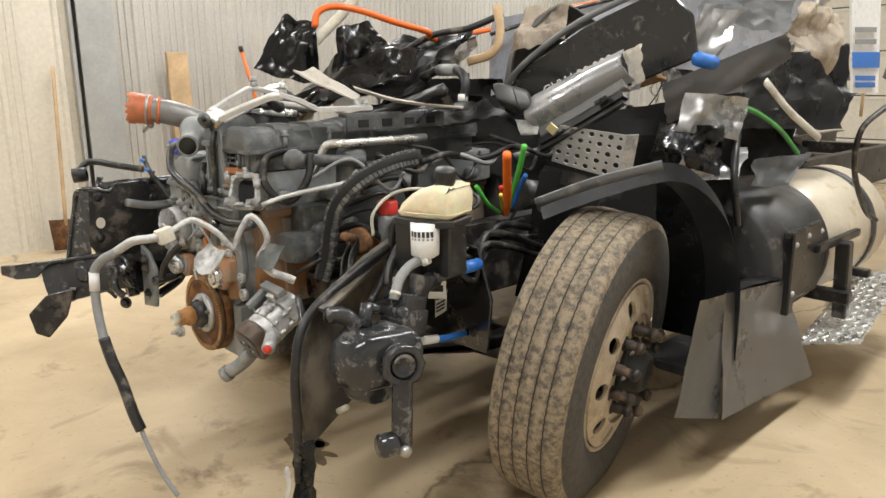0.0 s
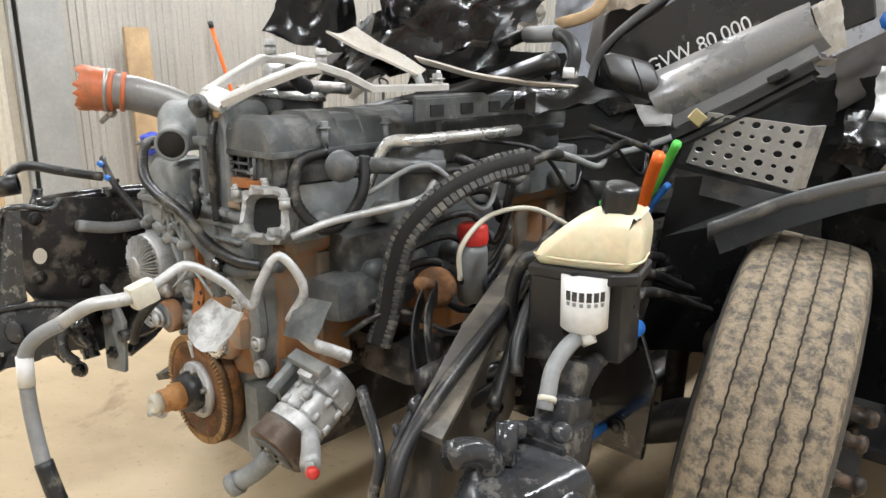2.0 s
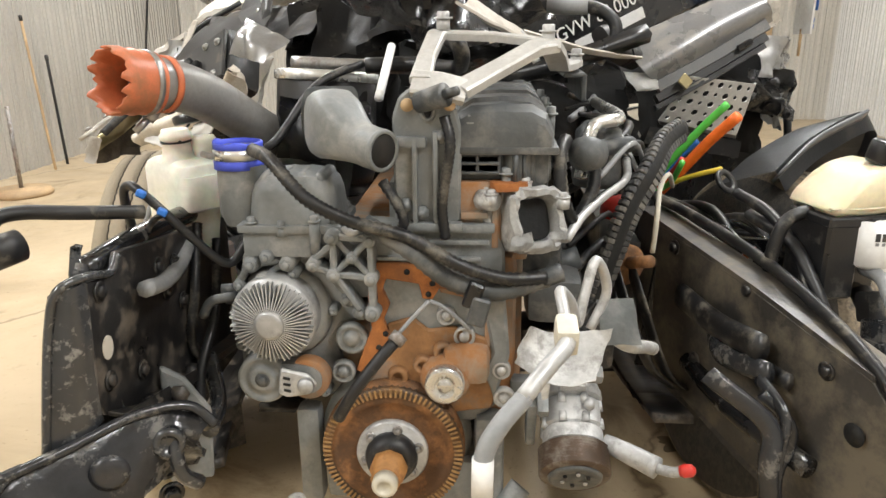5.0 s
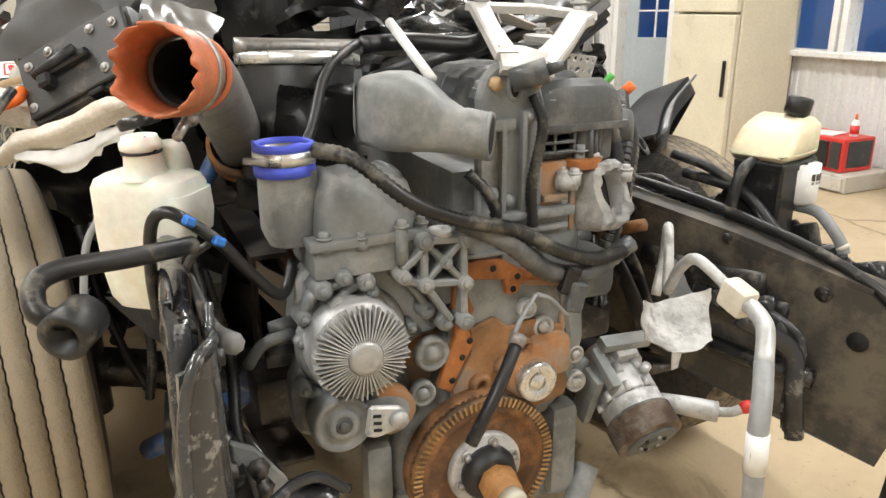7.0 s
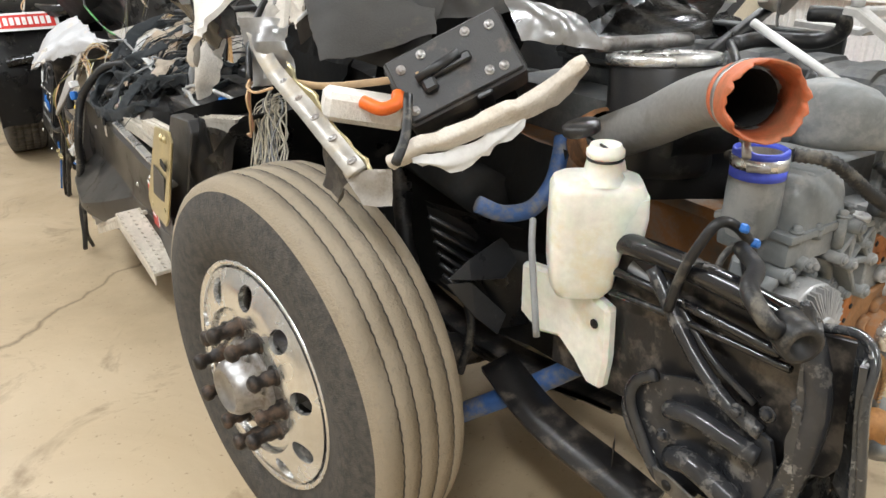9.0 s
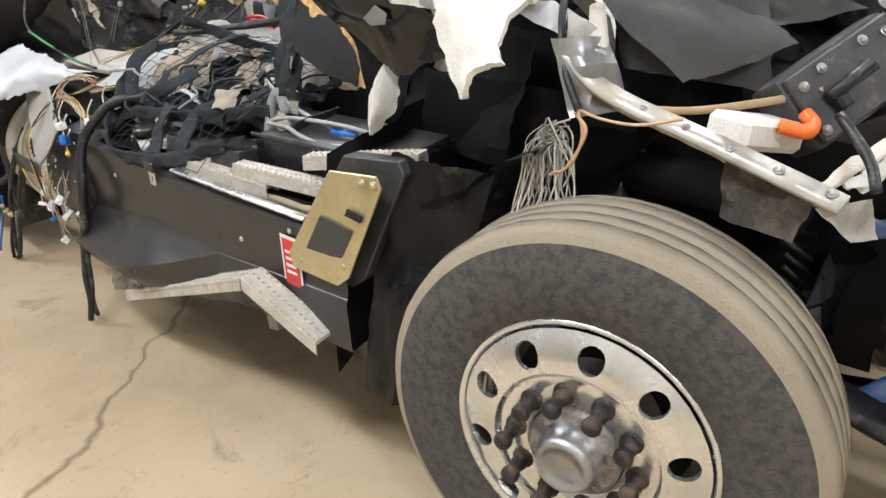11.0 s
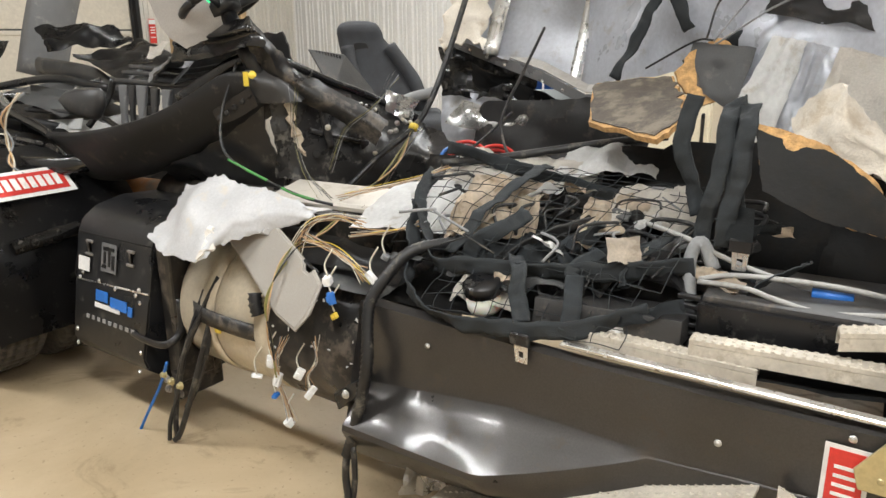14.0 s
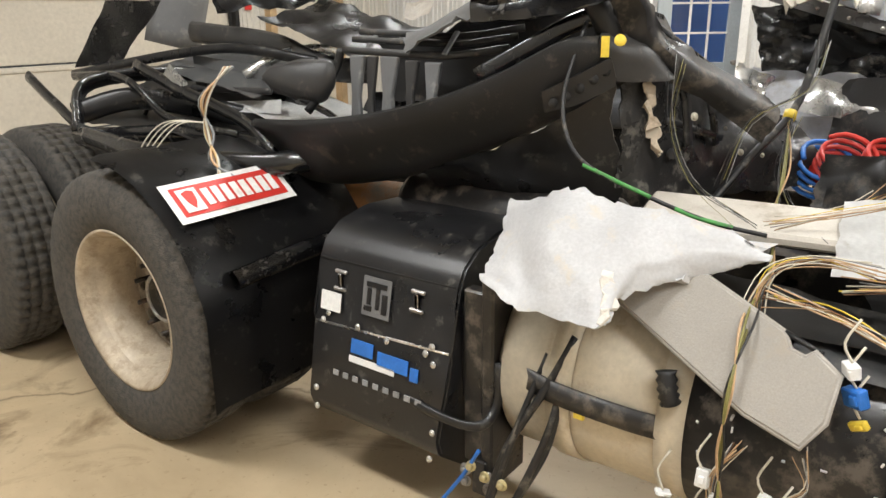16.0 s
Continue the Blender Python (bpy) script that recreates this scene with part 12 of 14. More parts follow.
# grey A pillar trim and light panel behind
gpz = thing("pillar_trim", (-0.9, 5.2, 1.2), "grey plastic pillar trim standing up from the wreck", "pillar trim")
part("trim", tube([(-0.02, 6.35, 1.35), (0.08, 6.30, 1.75), (0.20, 6.26, 2.12)], 0.16, 8, 4, flat=0.45), "greyp", gpz)
part("cap", lathe([(0, 0), (0.05, 0), (0.05, 0.02), (0, 0.025)], (0.08, 6.20, 2.02), (-0.5, -0.8, 0), 20), "darkp", gpz)
single("pillar_post", crumple((-0.750, 6.131, 1.281), (-0.650, 5.851, 1.311), (-0.550, 5.604, 1.598), (-0.600, 6.011, 1.605), 10, 16, 0.02, 5, 0.03, 0.02, 0.0, 160), "black", "black bent roof pillar", "pillar")

# doors stacked over the drive wheels
drs = [
    ("door_frame", "black", [(-1.10, 5.5, 1.05), (-0.95, 5.6, 1.25), (-0.55, 5.2, 1.26), (-0.60, 4.4, 1.10), (-0.95, 4.35, 1.02), (-1.12, 4.9, 1.02), (-1.10, 5.5, 1.05)], 0.045, "black steel door frame lying on the wheels"),
    ("door_frame", "plastic", [(-1.05, 5.6, 1.12), (-0.85, 5.4, 1.18), (-0.70, 4.9, 1.12), (-0.60, 4.45, 1.05)], 0.05, "black door edge with seals"),
    ("door_frame", "black", [(-1.0, 5.7, 1.0), (-0.90, 5.0, 1.06), (-0.85, 4.5, 1.04), (-0.70, 4.2, 1.02)], 0.04, "black door sill rail"),
    ("door_frame", "darkp", [(-0.40, 5.6, 1.45), (-0.40, 5.0, 1.40), (-0.50, 4.6, 1.32), (-0.40, 4.4, 1.30)], 0.05, "charcoal door trim edge"),
]
for nm, mt, pts, r, lbl in drs:
    single(nm, tube(pts, r, 8, 6, flat=0.5), mt, lbl, "door frame", "stacked door parts")
single("door_skin", crumple((-0.90, 4.45, 1.03), (-0.20, 4.5, 1.08), (-0.10, 5.9, 1.30), (-1.0, 5.8, 1.08), 18, 14, 0.04, 4, 0.01, 0.03, 0.0, 161, 0.03), "darkp", "charcoal door skin lying on the wheels", "body panel", "torn cab panels")
single("door_skin", crumple((-0.75, 4.75, 1.20), (-0.15, 4.7, 1.30), (-0.05, 5.6, 1.42), (-0.70, 5.5, 1.30), 16, 14, 0.03, 4, 0.01, 0.03, 0.02, 162, 0.02), "greyp", "grey door trim panel with pockets", "trim panel", "torn cab panels")
single("door_skin", crumple((-0.62, 4.30, 1.38), (-0.10, 4.25, 1.45), (-0.05, 5.0, 1.58), (-0.55, 4.95, 1.50), 16, 14, 0.04, 6, 0.01, 0.06, 0.02, 163, 0.02), "plastic", "black broken dash top", "trim panel", "torn cab panels")
single("switch_board", crumple((-0.55, 5.2, 1.55), (-0.10, 5.0, 1.58), (-0.10, 5.2, 1.70), (-0.50, 5.4, 1.68), 12, 10, 0.05, 10, 0.03, 0.1, 0.0, 164), "plastic", "black broken switch panel", "trim panel", "torn cab panels")
hose("pull_bar", [(-0.62, 4.95, 1.28), (-0.50, 4.85, 1.36), (-0.30, 4.8, 1.38), (-0.20, 4.8, 1.34)], 0.022, "alub", "silver grab handle on a trim panel", "bar")
single("white_sheet_pad", crumple((-0.85, 4.35, 1.10), (-0.55, 4.2, 1.14), (-0.40, 4.7, 1.20), (-0.70, 4.9, 1.16), 10, 10, 0.02, 8, 0.006, 0.05, 0, 165), "white", "white plastic sheet in the wreck", "sheet")
# dangling wire bunch over the drive wheel
wbn = thing("wire_bunch", (-1.05, 4.6, 1.2), "bunch of taped coloured wires hanging over the tyre", "wires")
for k in range(9):
    o = V((0.012 * math.cos(k * 2.1), 0.012 * math.sin(k * 1.7), 0))
    part("wire", tube([V((-1.06, 4.48, 1.36)) + o, V((-1.12, 4.55, 1.25)) - o, V((-1.11, 4.56, 1.13)) + o, V((-1.14, 4.50, 1.05)) - o, V((-1.16, 4.43, 1.0 - 0.02 * (k % 3))) + o * 2], 0.005, 5, 5), ("wire_t", "wire_w", "rust", "grey_h", "wire_t", "yellow", "rubber", "wire_w", "wire_t")[k], wbn)
for k in range(4):
    part("loose_wire", tube([V((-1.11, 4.56, 1.17)), V((-1.16, 4.66 + 0.03 * k, 1.16)), V((-1.22, 4.74 + 0.03 * k, 1.06)), V((-1.20, 4.80 + 0.04 * k, 0.98 - 0.02 * k))], 0.0025, 5, 5), "wire_w", wbn)

# ---- crushed roof ----
rf = thing("crushed_roof", (0.3, 2.4, 1.3), "crushed silver-grey cab roof with ribs, standing on edge", "roof")
R = [V((0.248, 2.904, 1.56)), V((0.405, 2.373, 1.352)), V((0.03, 1.53, 1.49)), V((0.03, 1.567, 1.866)), V((0.553, 2.957, 2.03))]
part("skin", crumple(R[0], R[1], R[1] + V((0.30, 0.02, 0.62)), R[4], 20, 20, 0.025, 4, 0.006, 0.05, 0.0, 170, 0.03), "silver", rf, "blue-grey silver roof skin")
part("skin", crumple(R[1], R[2], R[3], R[1] + V((0.25, 0.02, 0.64)), 20, 20, 0.035, 4, 0.006, 0.05, 0.0, 171, 0.04), "silver", rf)
part("skin", crumple(R[2] + V((0, 0.05, -0.15)), V((-0.35, 0.75, 1.30)), V((-0.25, 0.65, 1.70)), R[3] + V((0, -0.02, -0.02)), 20, 20, 0.045, 4, 0.006, 0.05, 0.0, 172, 0.05), "silver", rf)
rl_ = [V(q) for q in ((0.40, 3.112, 1.610), (0.34, 2.762, 1.510), (0.30, 2.498, 1.438), (0.25, 2.260, 1.348), (0.16, 2.02, 1.36))]
part("lower_rail", join(*[slab([a + V((0.05, 0.01, 0.03)), b + V((0.05, 0.01, 0.03)), b, a], 0.006, (-0.5, -0.2, 0.8), 0.001) for a, b in zip(rl_, rl_[1:])]), "castl", rf, "pale folded roof rail")
part("rail_face", join(*[slab([a + V((-0.002, 0, -0.004)), b + V((-0.002, 0, -0.004)), b + V((0.005, 0, -0.055)), a + V((0.005, 0, -0.055))], 0.006, (-0.9, -0.3, 0), 0.001) for a, b in zip(rl_, rl_[1:])]), "gpaint", rf, "grey dirty rail face")
for k in range(7):
    part("rail_rivet", bolt(rl_[0].lerp(rl_[3], 0.08 + 0.13 * k) + V((-0.008, -0.002, -0.028)), (-0.9, -0.3, 0), 0.005, 0.003), "alub", rf)
part("under_rail", crumple(R[0] + V((0.05, 0, -0.08)), R[1] + V((0.02, 0, -0.08)), R[1] + V((0.1, 0, -0.22)), R[0] + V((0.1, 0, -0.20)), 14, 8, 0.04, 10, 0.006, 0.1, 0, 173), "dark", rf)
for k, (f, w) in enumerate(((0.25, 0.07), (0.95, 0.05))):
    a = R[0].lerp(R[1], f)
    b = R[4].lerp(R[1] + V((0.30, 0.02, 0.62)), f)
    part("rib", strap([a + V((-0.025, -0.02, 0)), a.lerp(b, 0.5) + V((-0.04, -0.03, 0)), b + V((-0.02, -0.02, 0))], w, (-0.2, 0.9, 0.2), 0.014), "alub", rf, "bright roof rib")
part("hem", patch([[R[0].lerp(R[4], f) + V((0.03, -0.10, 0.0)) for f in (0.0, 0.3, 0.6, 0.95)], [R[0].lerp(R[4], f) + V((-0.05, 0.02 + 0.05 * (k % 2), 0.0)) for k, f in enumerate((0.02, 0.3, 0.62, 0.98))], [R[0].lerp(R[4], f) + V((-0.02, 0.13 - 0.06 * (k % 2), -0.03)) for k, f in enumerate((0.05, 0.28, 0.60, 0.92))]], 7, 7, 0.035, 11, 0.008, 174, 0.03), "felt_c", rf, "pale felt hem")
part("black_knot", patch([[(0.30, 2.62, 2.03), (0.30, 2.45, 2.11), (0.32, 2.25, 2.12), (0.34, 2.08, 2.06)], [(0.24, 2.55, 1.98), (0.22, 2.42, 2.02), (0.22, 2.25, 2.03), (0.26, 2.06, 1.98)], [(0.30, 2.46, 1.95), (0.30, 2.36, 1.94), (0.30, 2.24, 1.92), (0.32, 2.05, 1.93)]], 6, 5, 0.045, 5, 0.008, 175, 0.02), "gloss_b", rf, "crushed glossy black plastic")
part("black_knot", patch([[(0.26, 2.40, 1.98), (0.24, 2.28, 2.00), (0.27, 2.14, 1.97)], [(0.22, 2.37, 1.90), (0.20, 2.27, 1.91), (0.24, 2.17, 1.88)], [(0.28, 2.30, 1.82), (0.27, 2.24, 1.79), (0.29, 2.19, 1.79)]], 5, 5, 0.045, 6, 0.008, 176, 0.02), "gloss_b", rf)
part("webbing_band", strap([(0.16, 2.00, 1.93), (0.115, 1.90, 1.88), (0.10, 1.85, 1.75), (0.10, 1.785, 1.60)], 0.055, (0.2, 0.9, 0.35), 0.004), "cloth_b", rf, "black webbing strip")
for pts in ([(0.13, 1.91, 1.76), (0.12, 1.966, 1.627), (0.10, 2.074, 1.417)], [(0.05, 1.774, 1.475), (0.02, 1.60, 1.56), (0.00, 1.40, 1.665)]):
    part("belt", strap(pts, 0.050, (0.2, 0.9, 0.3), 0.004), "cloth_b", rf, "black webbing belt")
for k, (a, b, c, d, mt) in enumerate((((-0.220, 1.557, 1.265), (-0.250, 1.391, 1.247), (-0.120, 1.326, 1.561), (-0.100, 1.447, 1.583), "white"), ((-0.240, 1.407, 1.245), (-0.260, 1.310, 1.243), (-0.140, 1.232, 1.541), (-0.120, 1.337, 1.561), "silver"), ((-0.300, 1.303, 1.238), (-0.340, 1.065, 1.212), (-0.220, 1.073, 1.515), (-0.180, 1.238, 1.552), "felt"), ((-0.420, 1.051, 1.111), (-0.460, 0.893, 1.082), (-0.360, 0.999, 1.312), (-0.340, 1.146, 1.282), "tan"), ((-0.050, 1.495, 1.647), (-0.150, 1.149, 1.590), (-0.080, 1.199, 1.690), (0.000, 1.497, 1.733), "darkp"), ((-0.100, 1.737, 1.427), (-0.150, 1.533, 1.326), (-0.060, 1.499, 1.540), (-0.020, 1.731, 1.561), "greyp"))):
    part("lining", crumple(a, b, c, d, 14, 16, 0.025, 9, 0.006, 0.06, 0.01, 200 + k, 0.02), mt, rf, "torn pale roof lining" if mt != "darkp" else "dark torn lining")
for k, (a, b, c) in enumerate((((-0.060, 1.646, 1.562), (-0.020, 1.558, 1.692), (0.000, 1.498, 1.766)), ((-0.060, 1.671, 1.573), (-0.020, 1.633, 1.716), (0.050, 1.474, 1.799)), ((-0.080, 1.635, 1.551), (-0.060, 1.423, 1.687), (-0.100, 1.214, 1.719)), ((0.000, 1.904, 1.466), (-0.040, 1.720, 1.561), (-0.060, 1.646, 1.566)))):
    part("loose_wire", tube([a, b, c], 0.004, 5, 5), "rubber" if k % 2 else "grey_h", rf)
part("board_stub", crumple((0.250, 1.905, 2.015), (0.250, 1.775, 2.010), (0.235, 1.790, 1.90), (0.235, 1.870, 1.90), 8, 8, 0.012, 30, 0.025, 0.12, 0, 177), "osb", rf, "broken chipboard stub wedged in the roof")
single("grey_tent_panel", smooth(patch([[(0.30, 0.790, 1.640), (0.26, 0.715, 1.690), (0.22, 0.622, 1.732), (0.20, 0.530, 1.698), (0.19, 0.465, 1.635)], [(0.18, 0.745, 1.600), (0.10, 0.700, 1.640), (0.06, 0.622, 1.660), (0.08, 0.52, 1.640), (0.12, 0.43, 1.570)], [(0.12, 0.72, 1.50), (0.03, 0.68, 1.53), (0.0, 0.60, 1.55), (0.02, 0.49, 1.53), (0.10, 0.405, 1.48)], [(0.12, 0.70, 1.38), (0.02, 0.66, 1.39), (-0.02, 0.58, 1.40), (0.0, 0.47, 1.39), (0.10, 0.40, 1.33)]], 5, 5, 0.006, 5, 0.008, 178, 0.004), 50), "trimg", "dark grey bent trim panel behind the cable", "trim panel")
single("roof_edge", crumple((0.350, 1.816, 1.911), (0.250, 1.118, 1.755), (0.400, 1.082, 1.793), (0.450, 1.785, 1.954), 14, 8, 0.02, 8, 0.006, 0.04, 0, 179), "sheet", "bright torn roof edge", "body panel", "torn cab panels")
single("felt_lump", crumple((0.100, 0.799, 1.659), (0.100, 0.681, 1.647), (0.100, 0.702, 1.686), (0.100, 0.791, 1.682), 8, 8, 0.04, 12, 0.02, 0.1, 0.02, 180), "felt", "lump of white felt", "felt")

single("roof_corner", crumple((0.30, 3.05, 1.02), (0.36, 2.60, 1.02), (0.42, 2.55, 1.30), (0.40, 3.15, 1.32), 18, 14, 0.05, 6, 0.006, 0.05, 0.05, 190, 0.05), "silver", "crushed silver roof corner", "body panel", "torn cab panels")
single("roof_corner", crumple((0.34, 3.10, 1.30), (0.36, 2.55, 1.28), (0.45, 2.55, 1.52), (0.45, 3.20, 1.55), 18, 14, 0.06, 8, 0.006, 0.08, 0.0, 191, 0.05), "black", "crushed black roof trim", "body panel", "torn cab panels")
single("roof_corner", crumple((0.20, 2.98, 1.18), (0.22, 2.50, 1.12), (0.24, 2.46, 1.22), (0.26, 2.92, 1.30), 14, 8, 0.03, 10, 0.006, 0.06, 0.02, 192, 0.03), "alub", "bent bright metal strip under the roof", "body panel", "torn cab panels")
# glossy door frames over the drive wheels
for pts, r, mt in (([(-0.980, 6.125, 1.256), (-0.980, 5.894, 1.136), (-0.980, 5.537, 0.995), (-0.980, 4.868, 0.994), (-0.920, 4.404, 1.004)], 0.030, "black"), ([(-0.850, 5.397, 1.324), (-0.850, 5.047, 1.222), (-0.850, 4.697, 1.132), (-0.880, 4.480, 1.015)], 0.028, "black"), ([(-0.750, 6.142, 1.247), (-0.650, 5.438, 1.354), (-0.600, 5.009, 1.390), (-0.550, 4.581, 1.343)], 0.022, "plastic"), ([(-0.800, 5.145, 1.092), (-0.800, 5.445, 1.051), (-0.800, 5.427, 1.129), (-0.800, 5.246, 1.199), (-0.800, 4.863, 1.159)], 0.012, "black"), ([(-0.900, 5.851, 1.261), (-0.900, 5.417, 1.267), (-0.900, 5.114, 1.118), (-0.900, 4.676, 1.085)], 0.020, "black"), ([(-0.700, 5.221, 1.223), (-0.700, 4.907, 1.227), (-0.700, 4.694, 1.234)], 0.014, "darkp")):
    single("door_frame", tube(pts, r, 8, 6, flat=0.55), mt, "glossy black door frame lying over the drive wheels", "door frame", "stacked door parts")
single("mirror_shell", smooth(slab([(-0.800, 4.596, 1.294), (-0.800, 4.532, 1.340), (-0.780, 4.384, 1.366), (-0.780, 4.232, 1.366), (-0.780, 4.227, 1.289), (-0.790, 4.280, 1.215), (-0.800, 4.422, 1.224), (-0.800, 4.528, 1.245)], 0.05, (-1, 0, 0.3), 0.018), 50), "darkp", "charcoal mirror shell lying on the wreck", "mirror")
single("silver_strip", crumple((-0.860, 5.185, 1.292), (-0.860, 5.075, 1.242), (-0.860, 5.006, 1.259), (-0.860, 5.126, 1.340), 6, 8, 0.006, 20, 0.006, 0.05, 0, 193), "alub", "bright bent metal strip", "strip")
single("pale_strip", crumple((-0.720, 5.088, 1.133), (-0.720, 4.614, 1.151), (-0.680, 4.653, 1.203), (-0.680, 5.096, 1.167), 10, 6, 0.006, 14, 0.006, 0.05, 0, 194), "white", "pale plastic strip under the door frames", "strip")
single("pale_strip", crumple((-0.620, 5.312, 1.225), (-0.600, 4.743, 1.208), (-0.580, 4.753, 1.317), (-0.600, 5.337, 1.354), 10, 8, 0.01, 8, 0.006, 0.03, 0, 195), "greyp", "grey door glass frame panel", "strip")

# ---- chipboard ----
wd = thing("bed_board", (-0.45, 1.8, 1.25), "broken chipboard bed panel with grey carpet face", "board")


def ragged(corners, amp, seed, n=7):
    """The outline through corners, broken unevenly along its edges."""
    c = [V(p) for p in corners]
    mid = sum(c, V()) / len(c)
    out = []
    for k, a in enumerate(c):
        b = c[(k + 1) % len(c)]
        for i in range(n):
            q = a.lerp(b, i / n)
            w = noise.noise(q * 28 + V((seed, 0, 0))) + 0.6 * noise.noise(q * 70 + V((0, seed, 0)))
            out.append(q + (q - mid).normalized() * amp * (w - 0.2))
    return out


def shrink(corners, f):
    c = [V(p) for p in corners]
    mid = sum(c, V()) / len(c)
    return [mid + (q - mid) * f for q in c]


WN = V((-0.36, 0.11, 0.93)).normalized()
BD = [(-0.095, 2.071, 1.392), (-0.055, 1.90, 1.420), (-0.078, 1.766, 1.428), (-0.26, 1.66, 1.380), (-0.492, 1.586, 1.315), (-0.569, 1.640, 1.265), (-0.412, 1.939, 1.286)]
BE = [(-0.10, 1.766, 1.455), (-0.06, 1.734, 1.521), (0.07, 1.611, 1.591), (0.08, 1.566, 1.548), (0.05, 1.579, 1.510), (-0.10, 1.573, 1.364), (-0.14, 1.674, 1.340)]
BN_ = V((-0.80, -0.45, 0.35)).normalized()
part("core", slab(ragged(BD, 0.022, 3), 0.018, WN, 0.0), "osb", wd, "raw chipboard edge")
part("carpet_face", slab([q + WN * 0.019 for q in ragged(shrink(BD, 0.94), 0.022, 5)], 0.004, WN), "carpet", wd, "grey-brown carpeted face")
part("upper_piece", slab(ragged(BE, 0.018, 8), 0.016, BN_), "osb", wd, "torn chipboard piece")
part("upper_face", slab([q + BN_ * 0.018 + V((0.0, -0.016, -0.022)) for q in ragged(shrink(BE, 0.72), 0.012, 9)], 0.004, BN_), "carpet", wd)
bbd = thing("black_board", (-0.78, 1.15, 1.1), "black carpeted board with a raw splintered edge", "board")
K1 = [(-0.72, 1.335, 1.362), (-0.735, 1.25, 1.348), (-0.745, 1.155, 1.318), (-0.765, 1.035, 1.240), (-0.785, 0.985, 1.115), (-0.80, 1.14, 1.145), (-0.80, 1.28, 1.205)]
KN = V((-0.85, -0.35, 0.30)).normalized()
part("core", slab(ragged(K1, 0.010, 12), 0.016, KN), "osb", bbd, "raw splintered chipboard edge")
part("face", patch([[V(q) + KN * 0.020 + V((0, 0, -0.012)) for q in ((-0.72, 1.335, 1.362), (-0.745, 1.155, 1.318), (-0.765, 1.040, 1.240), (-0.775, 1.000, 1.180))], [V(q) + KN * 0.024 for q in ((-0.76, 1.31, 1.28), (-0.772, 1.15, 1.235), (-0.780, 1.05, 1.185), (-0.782, 1.005, 1.145))], [V(q) + KN * 0.020 for q in ((-0.80, 1.285, 1.203), (-0.80, 1.14, 1.143), (-0.79, 1.05, 1.125), (-0.785, 1.010, 1.115))]], 6, 6, 0.005, 9, 0.006, 186, 0.004), "dark", bbd, "black carpeted face")
for x0, y0, w in ((-0.70, 1.40, 0.045), (-0.715, 1.345, 0.05)):
    part("draped_band", strap([(x0 + 0.04, y0 + 0.01, 1.405), (x0 - 0.025, y0, 1.36), (x0 - 0.06, y0, 1.25), (x0 - 0.085, y0 + 0.015, 1.14), (x0 - 0.09, y0 + 0.02, 1.05)], w, (0, 1, 0.05), 0.004), "cloth_b", bbd, "black webbing draped over its end")


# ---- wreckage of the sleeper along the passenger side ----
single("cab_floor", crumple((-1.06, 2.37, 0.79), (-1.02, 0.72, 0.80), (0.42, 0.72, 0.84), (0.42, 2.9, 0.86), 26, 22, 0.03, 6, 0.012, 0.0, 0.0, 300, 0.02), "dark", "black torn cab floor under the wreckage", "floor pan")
# back fill: dark sheets added where the cab's inside lies in shade
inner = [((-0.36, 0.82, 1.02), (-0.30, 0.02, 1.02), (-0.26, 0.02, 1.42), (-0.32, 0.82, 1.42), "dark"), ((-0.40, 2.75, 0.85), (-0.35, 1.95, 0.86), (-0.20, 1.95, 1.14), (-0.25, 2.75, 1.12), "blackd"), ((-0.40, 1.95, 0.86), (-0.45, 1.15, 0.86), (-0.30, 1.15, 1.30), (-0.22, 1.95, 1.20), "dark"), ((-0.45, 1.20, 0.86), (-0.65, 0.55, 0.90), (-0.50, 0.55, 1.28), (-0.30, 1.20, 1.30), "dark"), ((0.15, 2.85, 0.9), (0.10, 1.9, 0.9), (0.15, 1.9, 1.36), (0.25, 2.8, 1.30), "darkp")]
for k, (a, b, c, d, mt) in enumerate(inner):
    single("torn_cab_sheet", crumple(a, b, c, d, 20, 14, 0.05, 7, 0.008, 0.06, 0.0, 310 + k, 0.04), mt, "crumpled dark fill for the cab's shaded inside", "body panel", "torn cab panels")
single("cab_sill", crumple((-1.05, 3.30, 0.86), (-1.02, 2.30, 0.83), (-0.86, 2.30, 0.86), (-0.86, 3.25, 0.92), 16, 8, 0.015, 8, 0.01, 0.02, 0, 320), "darkp", "charcoal plastic sill under the liner", "trim panel")
single("cab_sill", crumple((-1.10, 2.62, 0.79), (-1.08, 2.32, 0.795), (-0.92, 2.30, 0.83), (-0.94, 2.62, 0.84), 12, 8, 0.012, 8, 0.02, 0.02, 0, 321), "greyp", "grey plastic sill end with clips", "trim panel")
